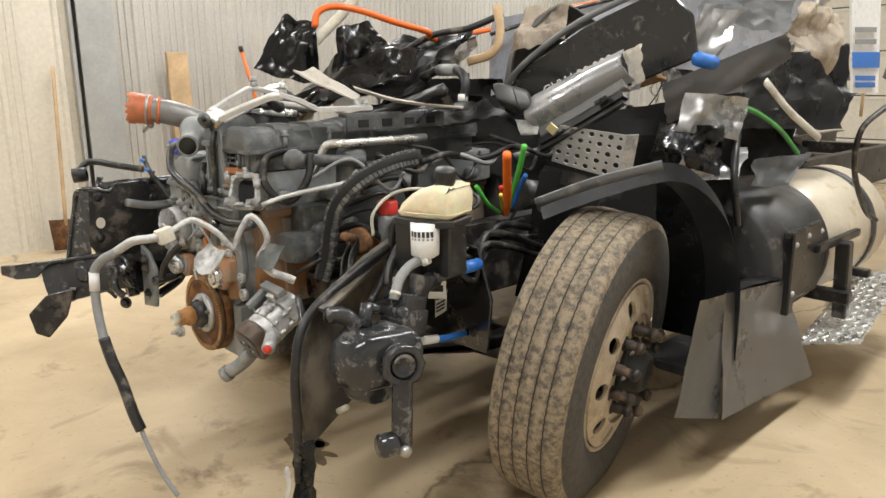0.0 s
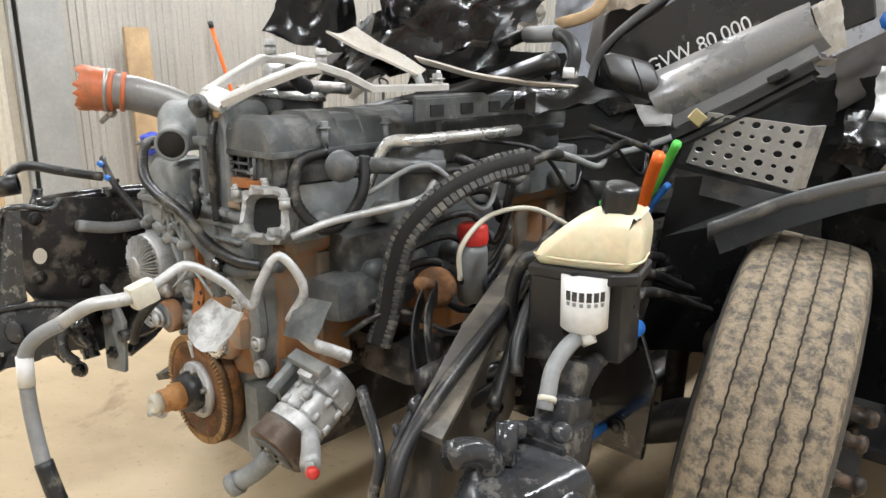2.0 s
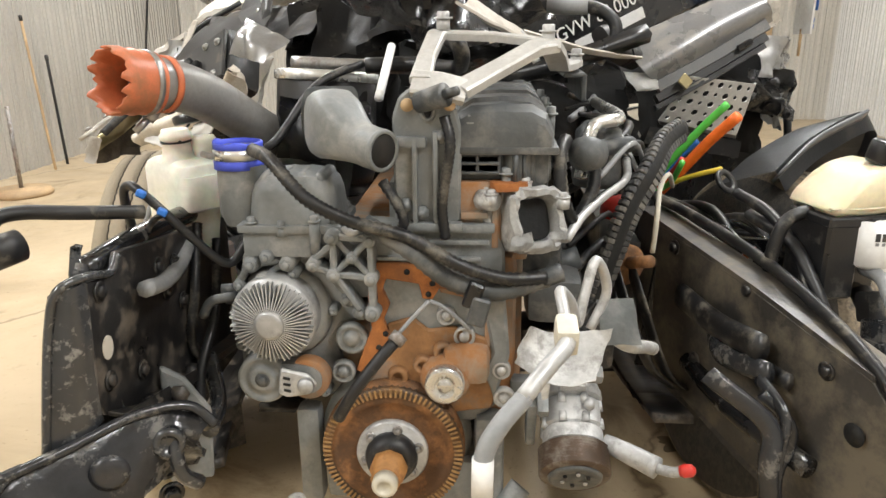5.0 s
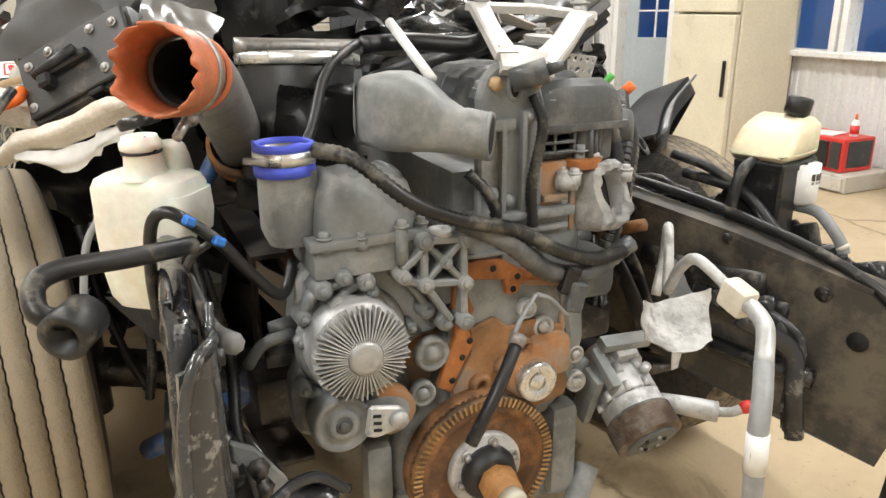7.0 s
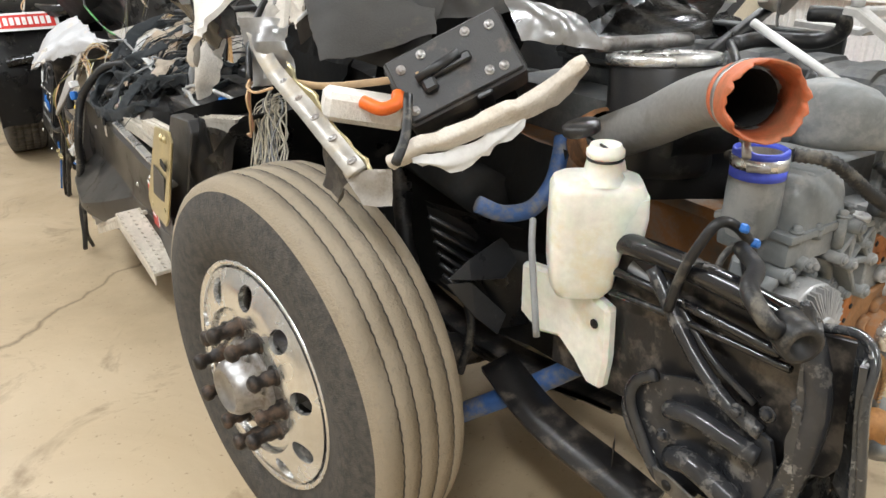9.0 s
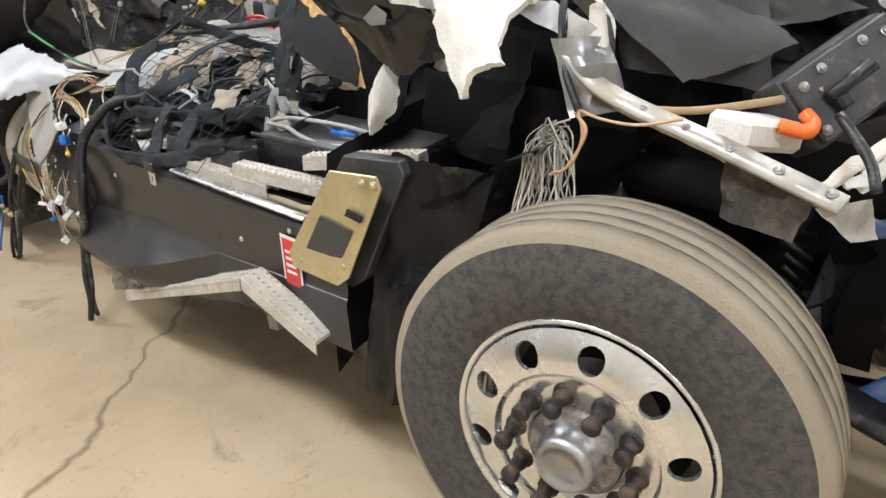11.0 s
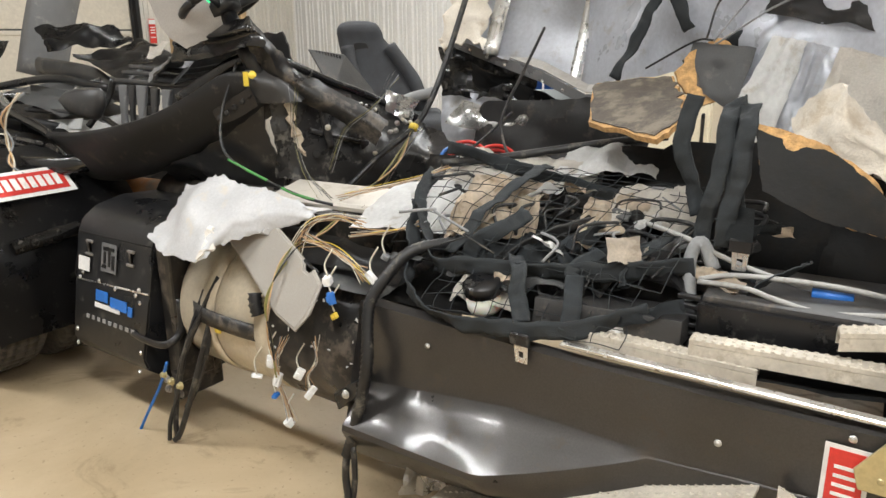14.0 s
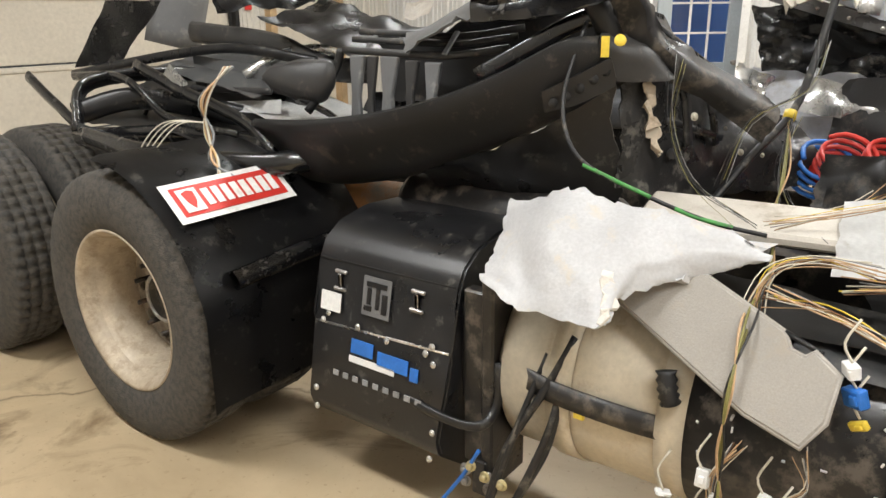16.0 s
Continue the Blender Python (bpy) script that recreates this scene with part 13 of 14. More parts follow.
# insulation heap
heap = [((-0.92, 2.20, 0.95), (-0.80, 1.92, 0.99), (-0.56, 1.98, 1.13), (-0.62, 2.26, 1.12), 0.05, "card"), ((-0.86, 1.92, 0.95), (-0.72, 1.55, 0.98), (-0.45, 1.60, 1.08), (-0.55, 1.95, 1.10), 0.055, "dark"), ((-0.80, 1.80, 1.01), (-0.68, 1.62, 1.02), (-0.50, 1.66, 1.10), (-0.60, 1.84, 1.10), 0.04, "card"), ((-0.98, 2.10, 0.90), (-0.92, 1.55, 0.92), (-0.70, 1.52, 0.99), (-0.78, 2.08, 0.97), 0.05, "cloth_b"), ((-0.62, 2.42, 1.10), (-0.40, 1.90, 1.06), (-0.22, 1.95, 1.15), (-0.40, 2.45, 1.17), 0.03, "felt"), ((-0.45, 2.05, 1.12), (-0.28, 1.70, 1.10), (-0.12, 1.75, 1.18), (-0.20, 2.10, 1.20), 0.03, "white"), ((-1.06, 2.08, 0.835), (-1.03, 1.86, 0.835), (-0.90, 1.86, 0.90), (-0.92, 2.08, 0.90), 0.035, "felt"), ((-0.72, 1.75, 1.02), (-0.58, 1.45, 1.03), (-0.42, 1.50, 1.12), (-0.50, 1.78, 1.12), 0.05, "felt")]
for k, (a, b, c, d, amp, mt) in enumerate(heap):
    single("insulation_wad", crumple(a, b, c, d, 24, 18, amp, 11, 0.008, 0.10, 0.02, 330 + k, 0.05), mt, "crumpled cream insulation card under the cargo net" if mt == "card" else "wad of torn pale insulation in the wreckage", "insulation", "insulation")
for k in range(14):
    random.seed(500 + k)
    c = V((-0.90 + 0.5 * random.random(), 1.5 + 0.75 * random.random(), 0.95 + 0.1 * random.random()))
    c.z += 0.18 * (c.x + 0.95)
    e1 = V((random.uniform(-1, 1), random.uniform(-1, 1), 0.3)).normalized() * random.uniform(0.03, 0.10)
    e2 = e1.cross(V((0.2, 0.3, 1))).normalized() * random.uniform(0.02, 0.05)
    single("torn_scrap", crumple(c - e1 - e2, c + e1 - e2, c + e1 + e2, c - e1 + e2, 8, 6, 0.03, 18, 0.004, 0.2, 0.0, 520 + k), ("card", "felt", "white", "tan", "darkp")[k % 5], "torn scrap of trim in the wreckage", "scrap", "scraps in the wreckage")


def net(surface, nu, nv, r=0.0014, seed=0):
    """A knotted cord net laid over surface(u, v)."""
    out = bmesh.new()

    def p(u, v):
        q = V(surface(u, v))
        n = noise.noise_vector(q * 9 + V((seed, 0, 0)))
        return q + V((n.x * 0.022, n.y * 0.04, abs(n.z) * 0.03))
    for i in range(nu + 1):
        out = join(out, tube([p(i / nu, k / 10) for k in range(11)], r, 5, 2))
    for j in range(nv + 1):
        out = join(out, tube([p(k / 14, j / nv) for k in range(15)], r, 5, 2))
    return out


def drape(u, v):
    y = 2.36 - 0.90 * u
    return (-0.97 + 0.50 * v + 0.08 * u * v, y, 0.925 + 0.21 * v + 0.05 * math.sin(math.pi * v) - 0.05 * u * v + 0.02)


def hangdown(u, v):
    return (-1.10 + 0.16 * v, 2.14 - 0.62 * u, 0.805 + 0.13 * v + 0.02 * math.sin(3 * u))


cn = thing("cargo_net", (-0.9, 2.0, 0.85), "black cord cargo net with webbing borders over the wreckage", "net")
part("mesh", net(drape, 16, 9, seed=1), "cloth_b", cn)
part("hanging_mesh", net(hangdown, 11, 4, seed=2), "cloth_b", cn)
part("border", strap([(-0.56, 2.42, 1.20), (-0.50, 2.22, 1.15), (-0.43, 1.98, 1.09), (-0.36, 1.77, 1.03), (-0.32, 1.50, 0.99)], 0.052, (-0.3, 0, 1), 0.004), "cloth_b", cn, "black webbing border")
part("border", strap([(-0.66, 2.40, 1.13), (-0.84, 2.335, 1.075), (-0.91, 2.26, 1.00), (-0.985, 2.16, 0.915), (-0.985, 2.0, 0.93), (-0.96, 1.80, 0.945), (-0.92, 1.60, 0.965), (-0.84, 1.42, 0.99)], 0.055, (-0.3, 0.3, 1), 0.004), "cloth_b", cn, "black webbing border")
part("border", strap([(-0.86, 2.33, 1.06), (-0.97, 2.27, 0.95), (-1.06, 2.22, 0.86), (-1.10, 2.14, 0.815), (-1.12, 2.02, 0.80), (-1.12, 1.85, 0.812), (-1.09, 1.66, 0.84), (-1.00, 1.48, 0.90)], 0.052, (-0.3, 0.2, 1), 0.004), "cloth_b", cn, "black webbing border")
part("border", strap([(-0.95, 2.14, 0.94), (-0.80, 2.10, 1.06), (-0.62, 2.05, 1.14), (-0.48, 2.05, 1.16)], 0.045, (0, 1, 0.1), 0.004), "cloth_b", cn, "black webbing cross strap")
part("cross_strap", strap([(-0.93, 1.92, 0.97), (-0.99, 1.875, 0.955), (-1.05, 1.84, 0.89), (-1.10, 1.80, 0.84)], 0.05, (0, 1, 0.1), 0.004), "cloth_b", cn, "black webbing strap")
part("cross_strap", strap([(-0.98, 1.70, 0.95), (-1.03, 1.68, 0.90), (-1.09, 1.66, 0.84)], 0.05, (0, 1, 0.1), 0.004), "cloth_b", cn, "black webbing strap")


def tongue(parent, at, down):
    at, down = V(at), V(down).normalized()
    side = V((0, 1, 0))
    n = side.cross(down).normalized()
    part("buckle_body", slab([at - side * 0.03, at + side * 0.03, at + side * 0.03 + down * 0.035, at - side * 0.03 + down * 0.035], 0.012, n, 0.004), "plastic", parent, "black plastic buckle")
    q = at + down * 0.035
    hole = [V((0.022, 0)), V((0.018, 0.045)), V((-0.018, 0.045)), V((-0.022, 0))]
    part("buckle_tongue", join(slab([q + side * 0.022, q + side * 0.018 + down * 0.05, q + side * 0.007 + down * 0.05, q + side * 0.007], 0.003, n, 0.0008), slab([q - side * 0.022, q - side * 0.018 + down * 0.05, q - side * 0.007 + down * 0.05, q - side * 0.007], 0.003, n, 0.0008), slab([q + side * 0.007, q + side * 0.007 + down * 0.018, q - side * 0.007 + down * 0.018, q - side * 0.007], 0.003, n, 0.0008), slab([q + side * 0.007 + down * 0.034, q + side * 0.007 + down * 0.05, q - side * 0.007 + down * 0.05, q - side * 0.007 + down * 0.034], 0.003, n, 0.0008)), "alub", parent, "bright steel buckle tongue")


tongue(cn, (-1.125, 1.785, 0.815), (-0.05, -0.1, -1))
sb = thing("seat_belt", (-0.8, 1.35, 1.05), "black webbing belt hanging with a steel buckle tongue", "belt")
part("webbing", strap([(-0.66, 1.39, 1.42), (-0.70, 1.385, 1.35), (-0.73, 1.365, 1.22), (-0.775, 1.34, 1.12), (-0.80, 1.32, 1.075)], 0.048, (0, 1, 0), 0.005), "cloth_b", sb)
part("webbing_fold", crumple((-0.82, 1.355, 1.07), (-0.82, 1.285, 1.07), (-0.77, 1.30, 1.15), (-0.77, 1.36, 1.15), 8, 8, 0.012, 14, 0.006, 0, 0, 340), "cloth_b", sb)
tongue(sb, (-0.81, 1.315, 1.075), (-0.03, 0, -1))
single("belt_end", strap([(-0.62, 1.52, 1.42), (-0.66, 1.54, 1.28), (-0.66, 1.50, 1.16), (-0.68, 1.47, 1.09)], 0.05, (0, 1, 0), 0.006), "cloth_b", "short grey webbing belt end", "belt")
# round jar under the net
for k in range(16):
    random.seed(640 + k)
    a = V((-0.98 + 0.12 * random.random(), 2.2 - 0.9 * random.random(), 0.86 + 0.08 * random.random()))
    b = a + V((0.10 + 0.25 * random.random(), -0.25 + 0.3 * random.random(), 0.06 + 0.10 * random.random()))
    single("webbing_scrap", strap([a, a.lerp(b, 0.35) + V((-0.03, 0.02, 0.02)), a.lerp(b, 0.7) + V((0.02, -0.03, 0.03)), b], 0.03 + 0.03 * random.random(), (random.uniform(-1, 1), random.uniform(-1, 1), 0.6), 0.004), "cloth_b" if k % 3 else "darkp", "crumpled black webbing tangled in the net", "webbing", "webbing in the net")
for k in range(22):
    random.seed(700 + k)
    a = V((-0.95 + 0.5 * random.random(), 1.35 + 1.0 * random.random(), 0.93))
    a.z += 0.25 * (a.x + 0.95) + 0.03
    b = a + V((random.uniform(-0.2, 0.2), random.uniform(-0.3, 0.3), random.uniform(-0.03, 0.08)))
    hose("tangled_cable", [a, a.lerp(b, 0.4) + V((0, 0.03, 0.04)), a.lerp(b, 0.7) + V((0.03, -0.02, 0.03)), b], 0.003 + 0.004 * random.random(), "rubber" if k % 4 else "grey_h", "thin black cable tangled in the wreckage", "cable", group="tangled cables")
for k in range(34):
    random.seed(900 + k)
    y = random.uniform(1.28, 2.28)
    c = V((random.uniform(-1.03, -0.62), y, 0.0))
    c.z = 0.865 + 0.42 * (c.x + 1.03) + random.uniform(-0.01, 0.03)
    e1 = V((random.uniform(-0.5, 0.5), random.choice((-1, 1)), random.uniform(-0.2, 0.4))).normalized() * random.uniform(0.04, 0.11)
    e2 = e1.cross(V((-0.6, random.uniform(-0.4, 0.4), 1))).normalized() * random.uniform(0.015, 0.04)
    single("trim_scrap", crumple(c - e1 - e2, c + e1 - e2 * 0.7, c + e1 + e2, c - e1 + e2 * 0.8, 9, 6, 0.03, 20, 0.004, 0.25, 0.0, 930 + k), ("darkp", "cloth_b", "plastic", "cloth_b", "greyp", "dark", "card")[k % 7], "torn dark scrap of trim caught in the net" if k % 7 != 6 else "torn scrap of pale card caught in the net", "scrap", "scraps in the wreckage")
jr = thing("jar", (-1.0, 1.98, 0.80), "pale jar with a ribbed black lid under the net", "jar")
part("body", lathe([(0, 0), (0.05, 0), (0.054, 0.01), (0.054, 0.055), (0, 0.055)], (-1.0, 1.975, 0.81), (-0.25, 0, 1), 24), "tank", jr)
part("lid", lathe([(0, 0.056), (0.058, 0.056), (0.058, 0.085), (0.053, 0.092), (0, 0.092)], (-1.0, 1.975, 0.81), (-0.25, 0, 1), 36, wob=lambda k, i, r, h: (r - 0.003 * (i % 2), h)), "plastic", jr, "ribbed black lid")
# boxes and rails by the treads
bb = thing("battery_box", (-0.78, 1.10, 0.80), "black plastic battery box with ribs", "box")
part("case", cast_box((0.30, 0.62, 0.13), (-0.77, 1.08, 0.875), 0.012, (0, -4, 4)), "plastic", bb)
part("lid", cast_box((0.27, 0.60, 0.022), (-0.775, 1.08, 0.945), 0.008, (0, -4, 4)), "darkp", bb)
for k in range(5):
    part("fin", box((0.02, 0.06, 0.012), (-0.91, 1.405, 0.83 + 0.025 * k), 0.002), "plastic", bb)
tr_ = thing("tray", (-0.92, 1.62, 0.81), "black plastic tray with a white paper label", "tray")
part("body", cast_box((0.20, 0.40, 0.07), (-0.93, 1.60, 0.845), 0.008, (0, 8, 6)), "darkp", tr_)
part("label", slab([(-1.035, 1.585, 0.825), (-1.03, 1.53, 0.825), (-1.015, 1.545, 0.875), (-1.02, 1.60, 0.875)], 0.002, (-1, 0, 0.2)), "white", tr_, "white paper label")
single("hinge_scrap", crumple((-1.09, 1.78, 0.825), (-1.05, 1.66, 0.83), (-0.98, 1.68, 0.87), (-1.02, 1.80, 0.87), 8, 6, 0.02, 16, 0.006, 0.1, 0, 345), "darkp", "broken black trim piece on the skirt", "scrap", "scraps in the wreckage")
hose("grey_pipe", [(-0.72, 1.60, 1.06), (-0.78, 1.47, 1.05), (-0.80, 1.37, 1.02), (-0.80, 1.26, 0.99), (-0.80, 1.14, 0.97)], 0.0075, "pipe_g", "pale grey plastic pipe in the wreckage", "pipe")
hose("grey_pipe", [(-0.86, 1.40, 0.965), (-0.85, 1.33, 0.985), (-0.83, 1.22, 0.99), (-0.80, 1.08, 0.985), (-0.78, 0.95, 0.97)], 0.0075, "pipe_g", "pale grey plastic pipe in the wreckage", "pipe")
hose("grey_pipe", [(-0.87, 1.40, 0.962), (-0.88, 1.28, 0.968), (-0.89, 1.20, 0.955), (-0.88, 1.10, 0.94), (-0.86, 0.95, 0.955)], 0.0075, "pipe_g", "pale grey plastic pipe in the wreckage", "pipe")
hose("blue_sleeve", [(-0.80, 1.14, 0.958), (-0.78, 1.05, 0.952)], 0.016, "blue", "blue sleeve on a pale pipe", "sleeve", sub=1)
hose("arched_hose", [(-0.86, 1.42, 0.90), (-0.82, 1.44, 1.0), (-0.80, 1.42, 1.05), (-0.80, 1.38, 0.98)], 0.018, "grey_h", "grey arched hose by the battery box", "hose")
# thick looms hanging over the skirt's end
hose("hanging_loom", [(-0.90, 2.16, 0.96), (-1.01, 2.24, 0.945), (-1.09, 2.285, 0.87), (-1.145, 2.31, 0.78), (-1.190, 2.284, 0.626), (-1.200, 2.305, 0.509), (-1.215, 2.327, 0.391), (-1.220, 2.360, 0.290)], 0.021, "rubber", "thick taped black loom hanging over the skirt", "cable", 0.003, 10)
hose("hanging_loom", [(-1.220, 2.359, 0.311), (-1.240, 2.353, 0.231), (-1.250, 2.336, 0.117), (-1.26, 2.36, 0.02)], 0.013, "rubber", "black cable hanging to the floor", "cable")
hose("hanging_loom", [(-1.220, 2.333, 0.330), (-1.230, 2.323, 0.216), (-1.240, 2.335, 0.111), (-1.22, 2.38, 0.02)], 0.010, "rubber", "black cable hanging to the floor", "cable")
pcl = thing("broken_clip", (-1.160, 2.379, 0.481), "black plastic clip with a bright screw", "clip")
part("clip", slab([(-1.170, 2.440, 0.472), (-1.170, 2.329, 0.553), (-1.170, 2.333, 0.489), (-1.170, 2.423, 0.417)], 0.02, (-1, 0, 0), 0.004), "plastic", pcl)
part("screw", bolt((-1.195, 2.378, 0.490), (-1, 0, 0.1), 0.010, 0.008), "alub", pcl)
# hoses before the tank
for pts, r in (([(-1.08, 3.121, 0.718), (-1.14, 3.172, 0.577), (-1.18, 3.272, 0.366), (-1.2, 3.328, 0.124), (-1.2, 3.33, 0.015)], 0.0115), ([(-1.08, 3.143, 0.649), (-1.15, 3.148, 0.478), (-1.18, 3.216, 0.269), (-1.2, 3.304, 0.06), (-1.21, 3.34, 0.013)], 0.0115), ([(-1.12, 3.135, 0.579), (-1.15, 3.155, 0.41), (-1.17, 3.22, 0.251), (-1.19, 3.262, 0.177)], 0.010), ([(-1.10, 3.19, 0.66), (-1.17, 3.24, 0.45), (-1.20, 3.30, 0.22), (-1.215, 3.345, 0.10), (-1.22, 3.36, 0.012)], 0.009)):
    hose("hanging_hose", pts, r, "rubber", "black hose hanging beside the fuel tank", "hose", group="hanging hoses")
hose("blue_cable", [(-1.200, 3.345, 0.353), (-1.200, 3.407, 0.240), (-1.220, 3.538, 0.035), (-1.240, 3.665, -0.183)], 0.006, "blue", "thin bright blue cable hanging to the floor", "cable")
for p in ((-1.200, 3.370, 0.294), (-1.200, 3.323, 0.276), (-1.200, 3.266, 0.273)):
    single("brass_fitting", bolt(p, (-1, 0, 0.2), 0.011, 0.016), "zinc", "small brass air fitting", "fitting")
# long cables with yellow tape
M["olive"] = mat("olive_wire", (0.24, 0.22, 0.07), 0.5, 0, 0.2, 12, 0.05, 90)
hose("wrapped_cable", [(0.30, 2.78, 2.05), (0.16, 2.80, 1.80), (0.04, 2.82, 1.55), (-0.08, 2.84, 1.33), (-0.19, 2.86, 1.21), (-0.36, 2.92, 1.10), (-0.50, 2.98, 0.98)], 0.013, "rubber", "black taped cable hanging from the roof", "cable")
hose("yellow_tape", [(-0.185, 2.86, 1.222), (-0.20, 2.86, 1.20)], 0.020, "yellow", "yellow tape round a cable", "tape", sub=1)
for k in range(4):
    o = V((0.006 * math.cos(2.2 * k), 0.008 * math.sin(2.2 * k), 0.004 * k))
    hose("striped_wire", [V((-0.19, 2.86, 1.205)) + o, V((-0.380, 2.816, 1.094)) - o * 2, V((-0.620, 2.774, 0.999)) + o, V((-0.900, 2.711, 0.932)) - o, V((-1.100, 2.698, 0.875)) + o * 2, V((-1.215, 2.695, 0.760)) - o, V((-1.215, 2.697, 0.607)) + o, V((-1.200, 2.694, 0.479)) - o], 0.0030, ("olive", "wire_t", "rubber", "olive")[k], "thin striped wire crossing the wreck down to the tank", "cable", group="striped wires")
hose("thin_cable", [(0.05, 2.36, 1.62), (-0.10, 2.37, 1.45), (-0.24, 2.38, 1.29), (-0.30, 2.34, 1.20), (-0.42, 2.22, 1.12)], 0.006, "rubber", "black cable hanging from the crushed roof", "cable")
hose("thin_cable", [(-0.20, 2.36, 1.30), (-0.30, 2.46, 1.18), (-0.42, 2.50, 1.12)], 0.006, "rubber", "black cable hanging from the crushed roof", "cable")
hose("thick_cable", [(-0.62, 2.40, 1.15), (-0.40, 2.25, 1.16), (-0.22, 2.0, 1.20), (-0.15, 1.75, 1.24)], 0.016, "rubber", "thick black cable over the insulation", "cable")
# coiled air lines
ca = thing("coiled_air_line", (0.25, 2.75, 0.9), "red and blue coiled air lines lying in the wreckage", "air line")
for nm, mt, c, ph in (("red_coil", "red", V((0.02, 2.72, 1.03)), 0.0), ("blue_coil", "blue", V((0.05, 2.79, 1.00)), 1.0), ("red_coil", "red", V((0.08, 2.60, 1.02)), 2.0)):
    ax = frame_to(V((-0.45, -0.35, 0.8)))
    part(nm, tube([c + ax @ V((0.085 * math.cos(t * 0.7 + ph), 0.085 * math.sin(t * 0.7 + ph), 0.0032 * t - 0.06)) for t in range(40)], 0.0085, 6, 2), mt, ca, "red coiled hose" if mt == "red" else "blue coiled hose")
# bundles of tan wires
WC = ("wire_t", "wire_w", "wire_t", "rust", "wire_w", "yellow", "wire_t", "grey_h", "wire_t", "wire_w")


def bundle(name, line, n, spread, r, label, seed):
    tg = thing(name, line[0], label, "wires", "torn wire bundles")
    random.seed(seed)
    for k in range(n):
        o = V((random.uniform(-1, 1), random.uniform(-1, 1), random.uniform(-0.5, 1))) * spread
        pts = []
        for i, p in enumerate(line):
            q = V((random.uniform(-1, 1), random.uniform(-1, 1), random.uniform(-1, 1))) * spread * 0.8
            pts.append(V(p) + o * (0.6 + 0.5 * (i == len(line) - 1)) + q * (2.2 if i in (0, len(line) - 1) else 0.7))
        part("wire", tube(pts, r * random.uniform(0.40, 0.72), 5, 4), (WC if seed < 8 else ("rubber", "grey_h", "rubber", "olive", "rubber", "rubber"))[(k + seed) % (len(WC) if seed < 8 else 6)], tg)
    return tg


bundle("wire_bundle", [(-1.040, 2.669, 0.923), (-1.050, 2.554, 0.913), (-1.060, 2.458, 0.883), (-1.070, 2.378, 0.842)], 16, 0.014, 0.0028, "bundle of tan and white torn wires", 1)
bundle("wire_bundle", [(-1.080, 2.702, 0.857), (-1.020, 2.686, 0.966), (-0.980, 2.602, 0.999), (-0.970, 2.483, 0.983)], 12, 0.014, 0.0026, "bundle of tan and white torn wires", 2)
bundle("wire_bundle", [(-0.970, 2.536, 0.947), (-0.950, 2.403, 0.967), (-0.930, 2.323, 0.988), (-0.900, 2.288, 0.999)], 12, 0.010, 0.003, "bundle of tan torn wires under the liner", 3)
bundle("wire_bundle", [(-0.800, 2.743, 1.019), (-0.780, 2.594, 1.064), (-0.720, 2.459, 1.103), (-0.660, 2.342, 1.141)], 9, 0.010, 0.0022, "thin tan wires along a white panel", 4)
bundle("wire_bundle", [(-0.700, 2.855, 0.973), (-0.620, 2.734, 0.998), (-0.550, 2.614, 1.024), (-0.480, 2.538, 1.051)], 10, 0.014, 0.0026, "loose yellow and tan wires in the wreckage", 5)
bundle("wire_bundle", [(-1.170, 2.672, 0.603), (-1.180, 2.713, 0.512), (-1.170, 2.707, 0.402), (-1.160, 2.687, 0.271)], 8, 0.010, 0.0026, "torn wires with white plugs before the tank", 6)
bundle("wire_bundle", [(-1.150, 2.543, 0.626), (-1.170, 2.528, 0.556), (-1.170, 2.573, 0.492), (-1.160, 2.577, 0.414)], 5, 0.010, 0.0024, "torn wires with white plugs before the tank", 7)
bundle("wire_bundle", [(-0.450, 2.743, 1.452), (-0.600, 2.736, 1.334), (-0.620, 2.868, 1.243), (-0.660, 2.901, 1.090)], 6, 0.012, 0.0016, "thin wires over the torn bulkhead", 8)
bundle("wire_bundle", [(-0.720, 3.047, 1.395), (-0.720, 3.046, 1.242), (-0.750, 2.965, 1.097), (-0.800, 2.801, 1.013)], 7, 0.012, 0.0016, "thin wires over the torn bulkhead", 9)
bundle("wire_bundle", [(-0.180, 2.844, 1.199), (-0.350, 2.837, 1.086), (-0.500, 2.777, 1.009), (-0.800, 2.635, 0.969)], 6, 0.016, 0.0018, "thin wires over the torn bulkhead", 10)
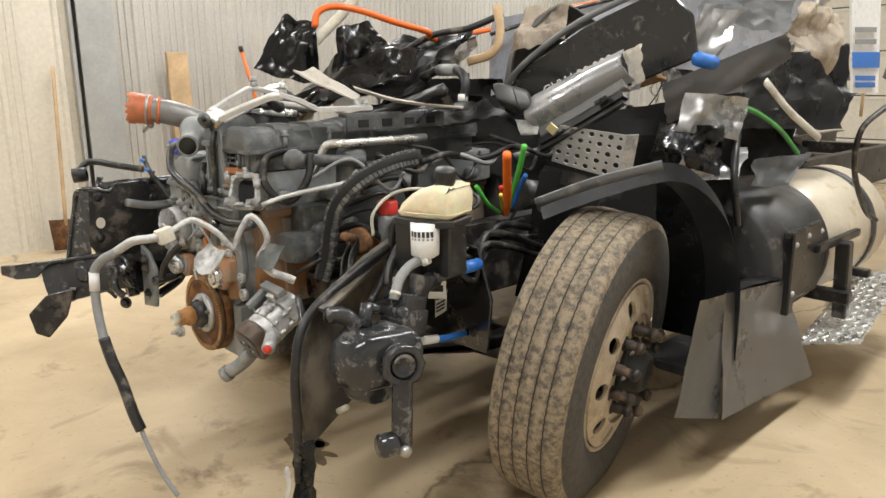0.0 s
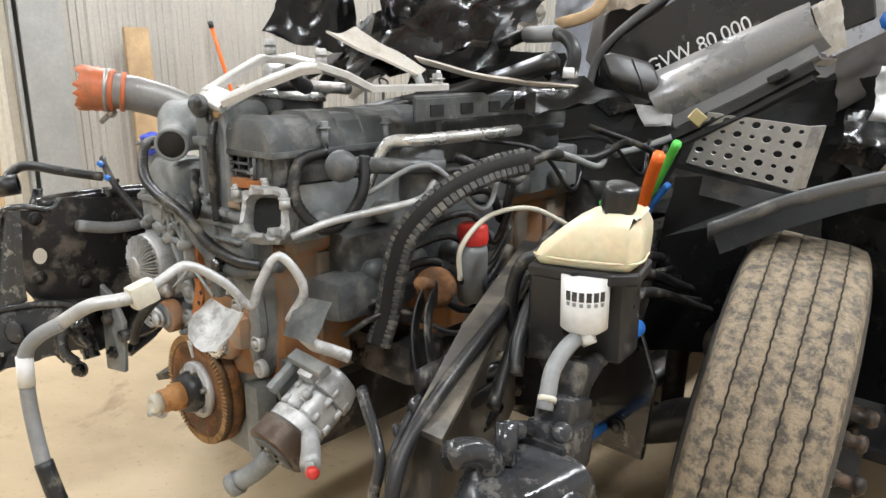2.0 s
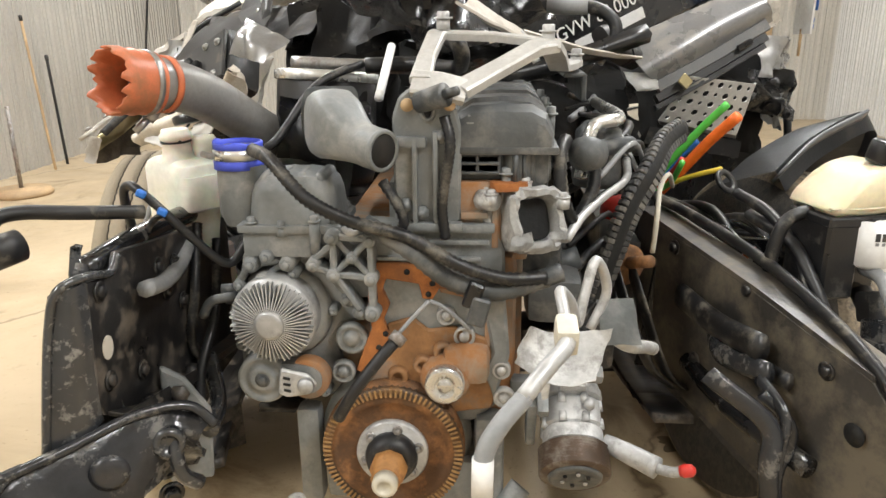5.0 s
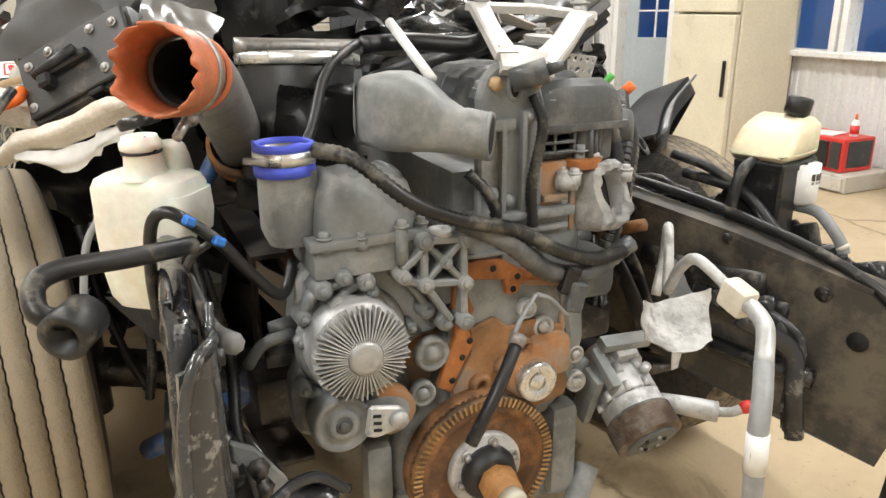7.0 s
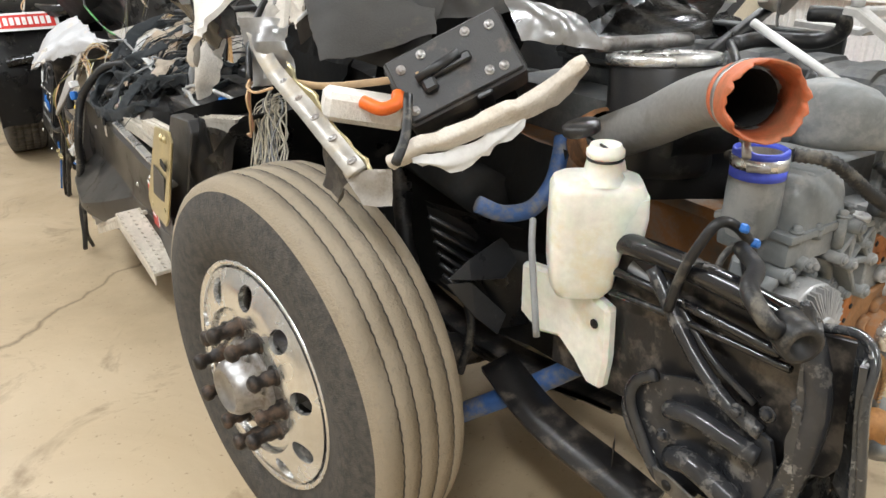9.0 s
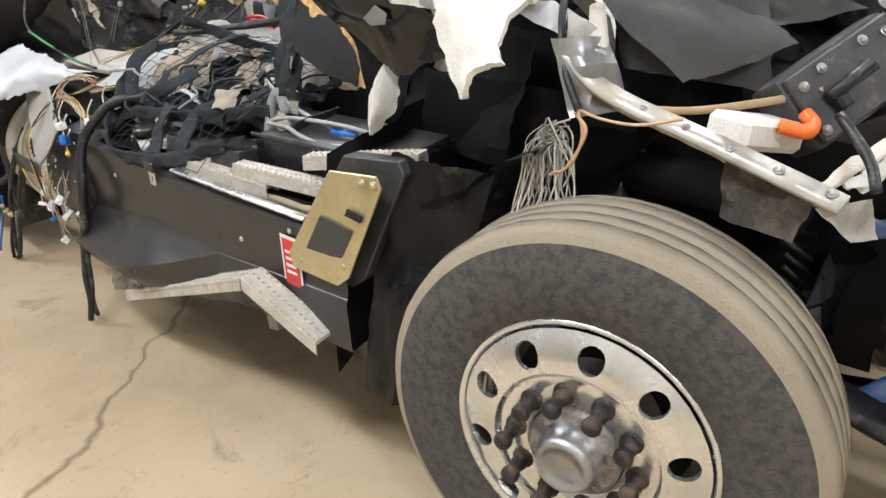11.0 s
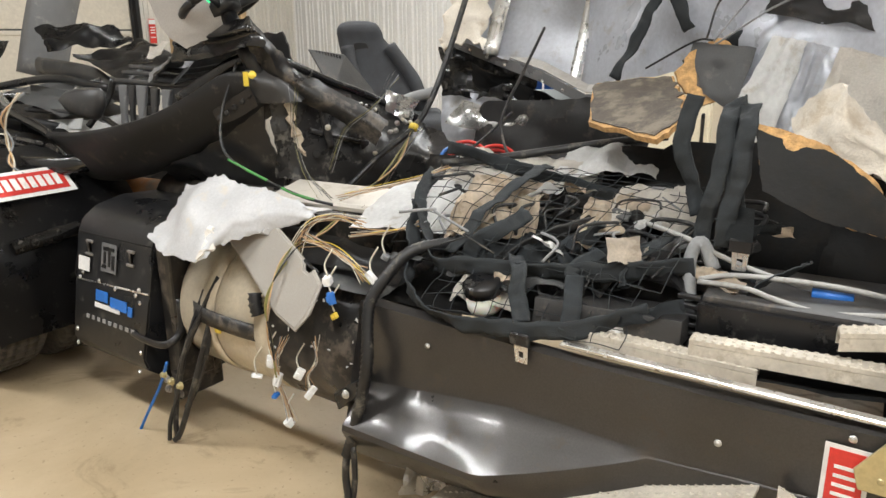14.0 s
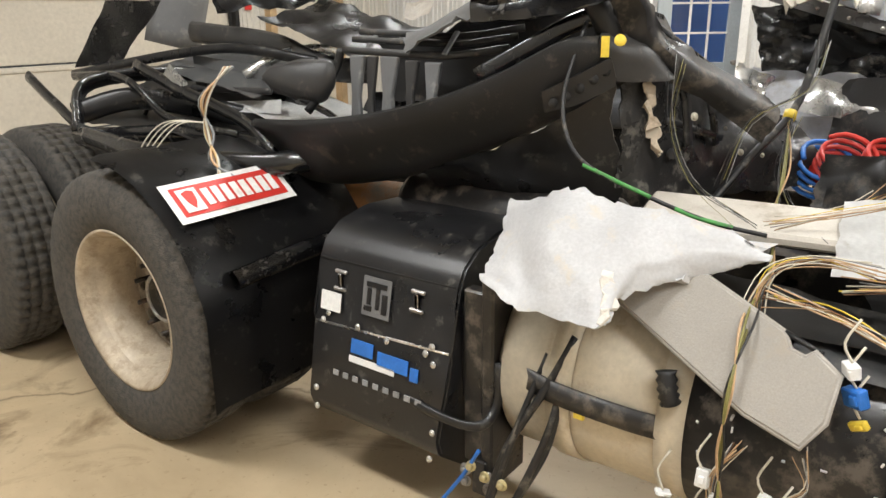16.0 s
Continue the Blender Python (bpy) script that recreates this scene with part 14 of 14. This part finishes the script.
for k, (p, sz, mt) in enumerate((((-1.185, 2.736, 0.508), (0.02, 0.03, 0.045), "white"), ((-1.185, 2.709, 0.447), (0.02, 0.025, 0.05), "white"), ((-1.180, 2.603, 0.495), (0.02, 0.03, 0.04), "white"), ((-1.180, 2.554, 0.439), (0.02, 0.02, 0.05), "white"), ((-1.170, 2.684, 0.281), (0.025, 0.03, 0.03), "white"), ((-1.180, 2.733, 0.377), (0.02, 0.015, 0.03), "blue"), ((-1.140, 2.485, 0.838), (0.025, 0.03, 0.04), "white"), ((-1.145, 2.469, 0.783), (0.025, 0.04, 0.05), "blue"), ((-1.150, 2.454, 0.726), (0.015, 0.02, 0.04), "yellow"), ((-1.080, 2.345, 0.851), (0.02, 0.06, 0.025), "white"), ((-1.000, 2.359, 0.903), (0.02, 0.025, 0.02), "grey_h"), ((-1.180, 2.825, 0.428), (0.02, 0.04, 0.012), "white"))):
    pc = thing("plug_connector", p, "%s plastic wiring plug on torn wires" % {"white": "white", "blue": "blue", "yellow": "yellow", "grey_h": "grey"}[mt], "connector", "wiring plugs")
    part("shell", box(sz, p, 0.003, (15 * k, 10, 20 * k)), mt, pc)
    part("latch", box((sz[0] * 0.5, sz[1] * 0.5, sz[2] * 0.4), V(p) + V((-sz[0] * 0.6, 0, 0)), 0.002, (15 * k, 10, 20 * k)), mt, pc)
    part("lead", tube([V(p) + V((0, 0, sz[2] * 0.4)), V(p) + V((0.01, 0.02, 0.05)), V(p) + V((0.03, 0.0, 0.10))], 0.003, 5, 3), "wire_w", pc)
# specks of broken glass and trim on the tank's black front
random.seed(77)
for k in range(26):
    an, yy = radians(random.uniform(100, 190)), random.uniform(2.36, 2.80)
    q = V((-0.845 + 0.293 * math.cos(an), yy, 0.55 + 0.293 * math.sin(an)))
    nn = V((math.cos(an), 0, math.sin(an)))
    single("glass_crumb", box((0.003 + 0.004 * random.random(), 0.012 * random.random() + 0.004, 0.004 + 0.008 * random.random()), q, 0.001, (40 * k, 0, 25 * k)), "white" if k % 3 else "silver", "crumb of broken trim stuck on the tank", "crumb", "crumbs on the tank")
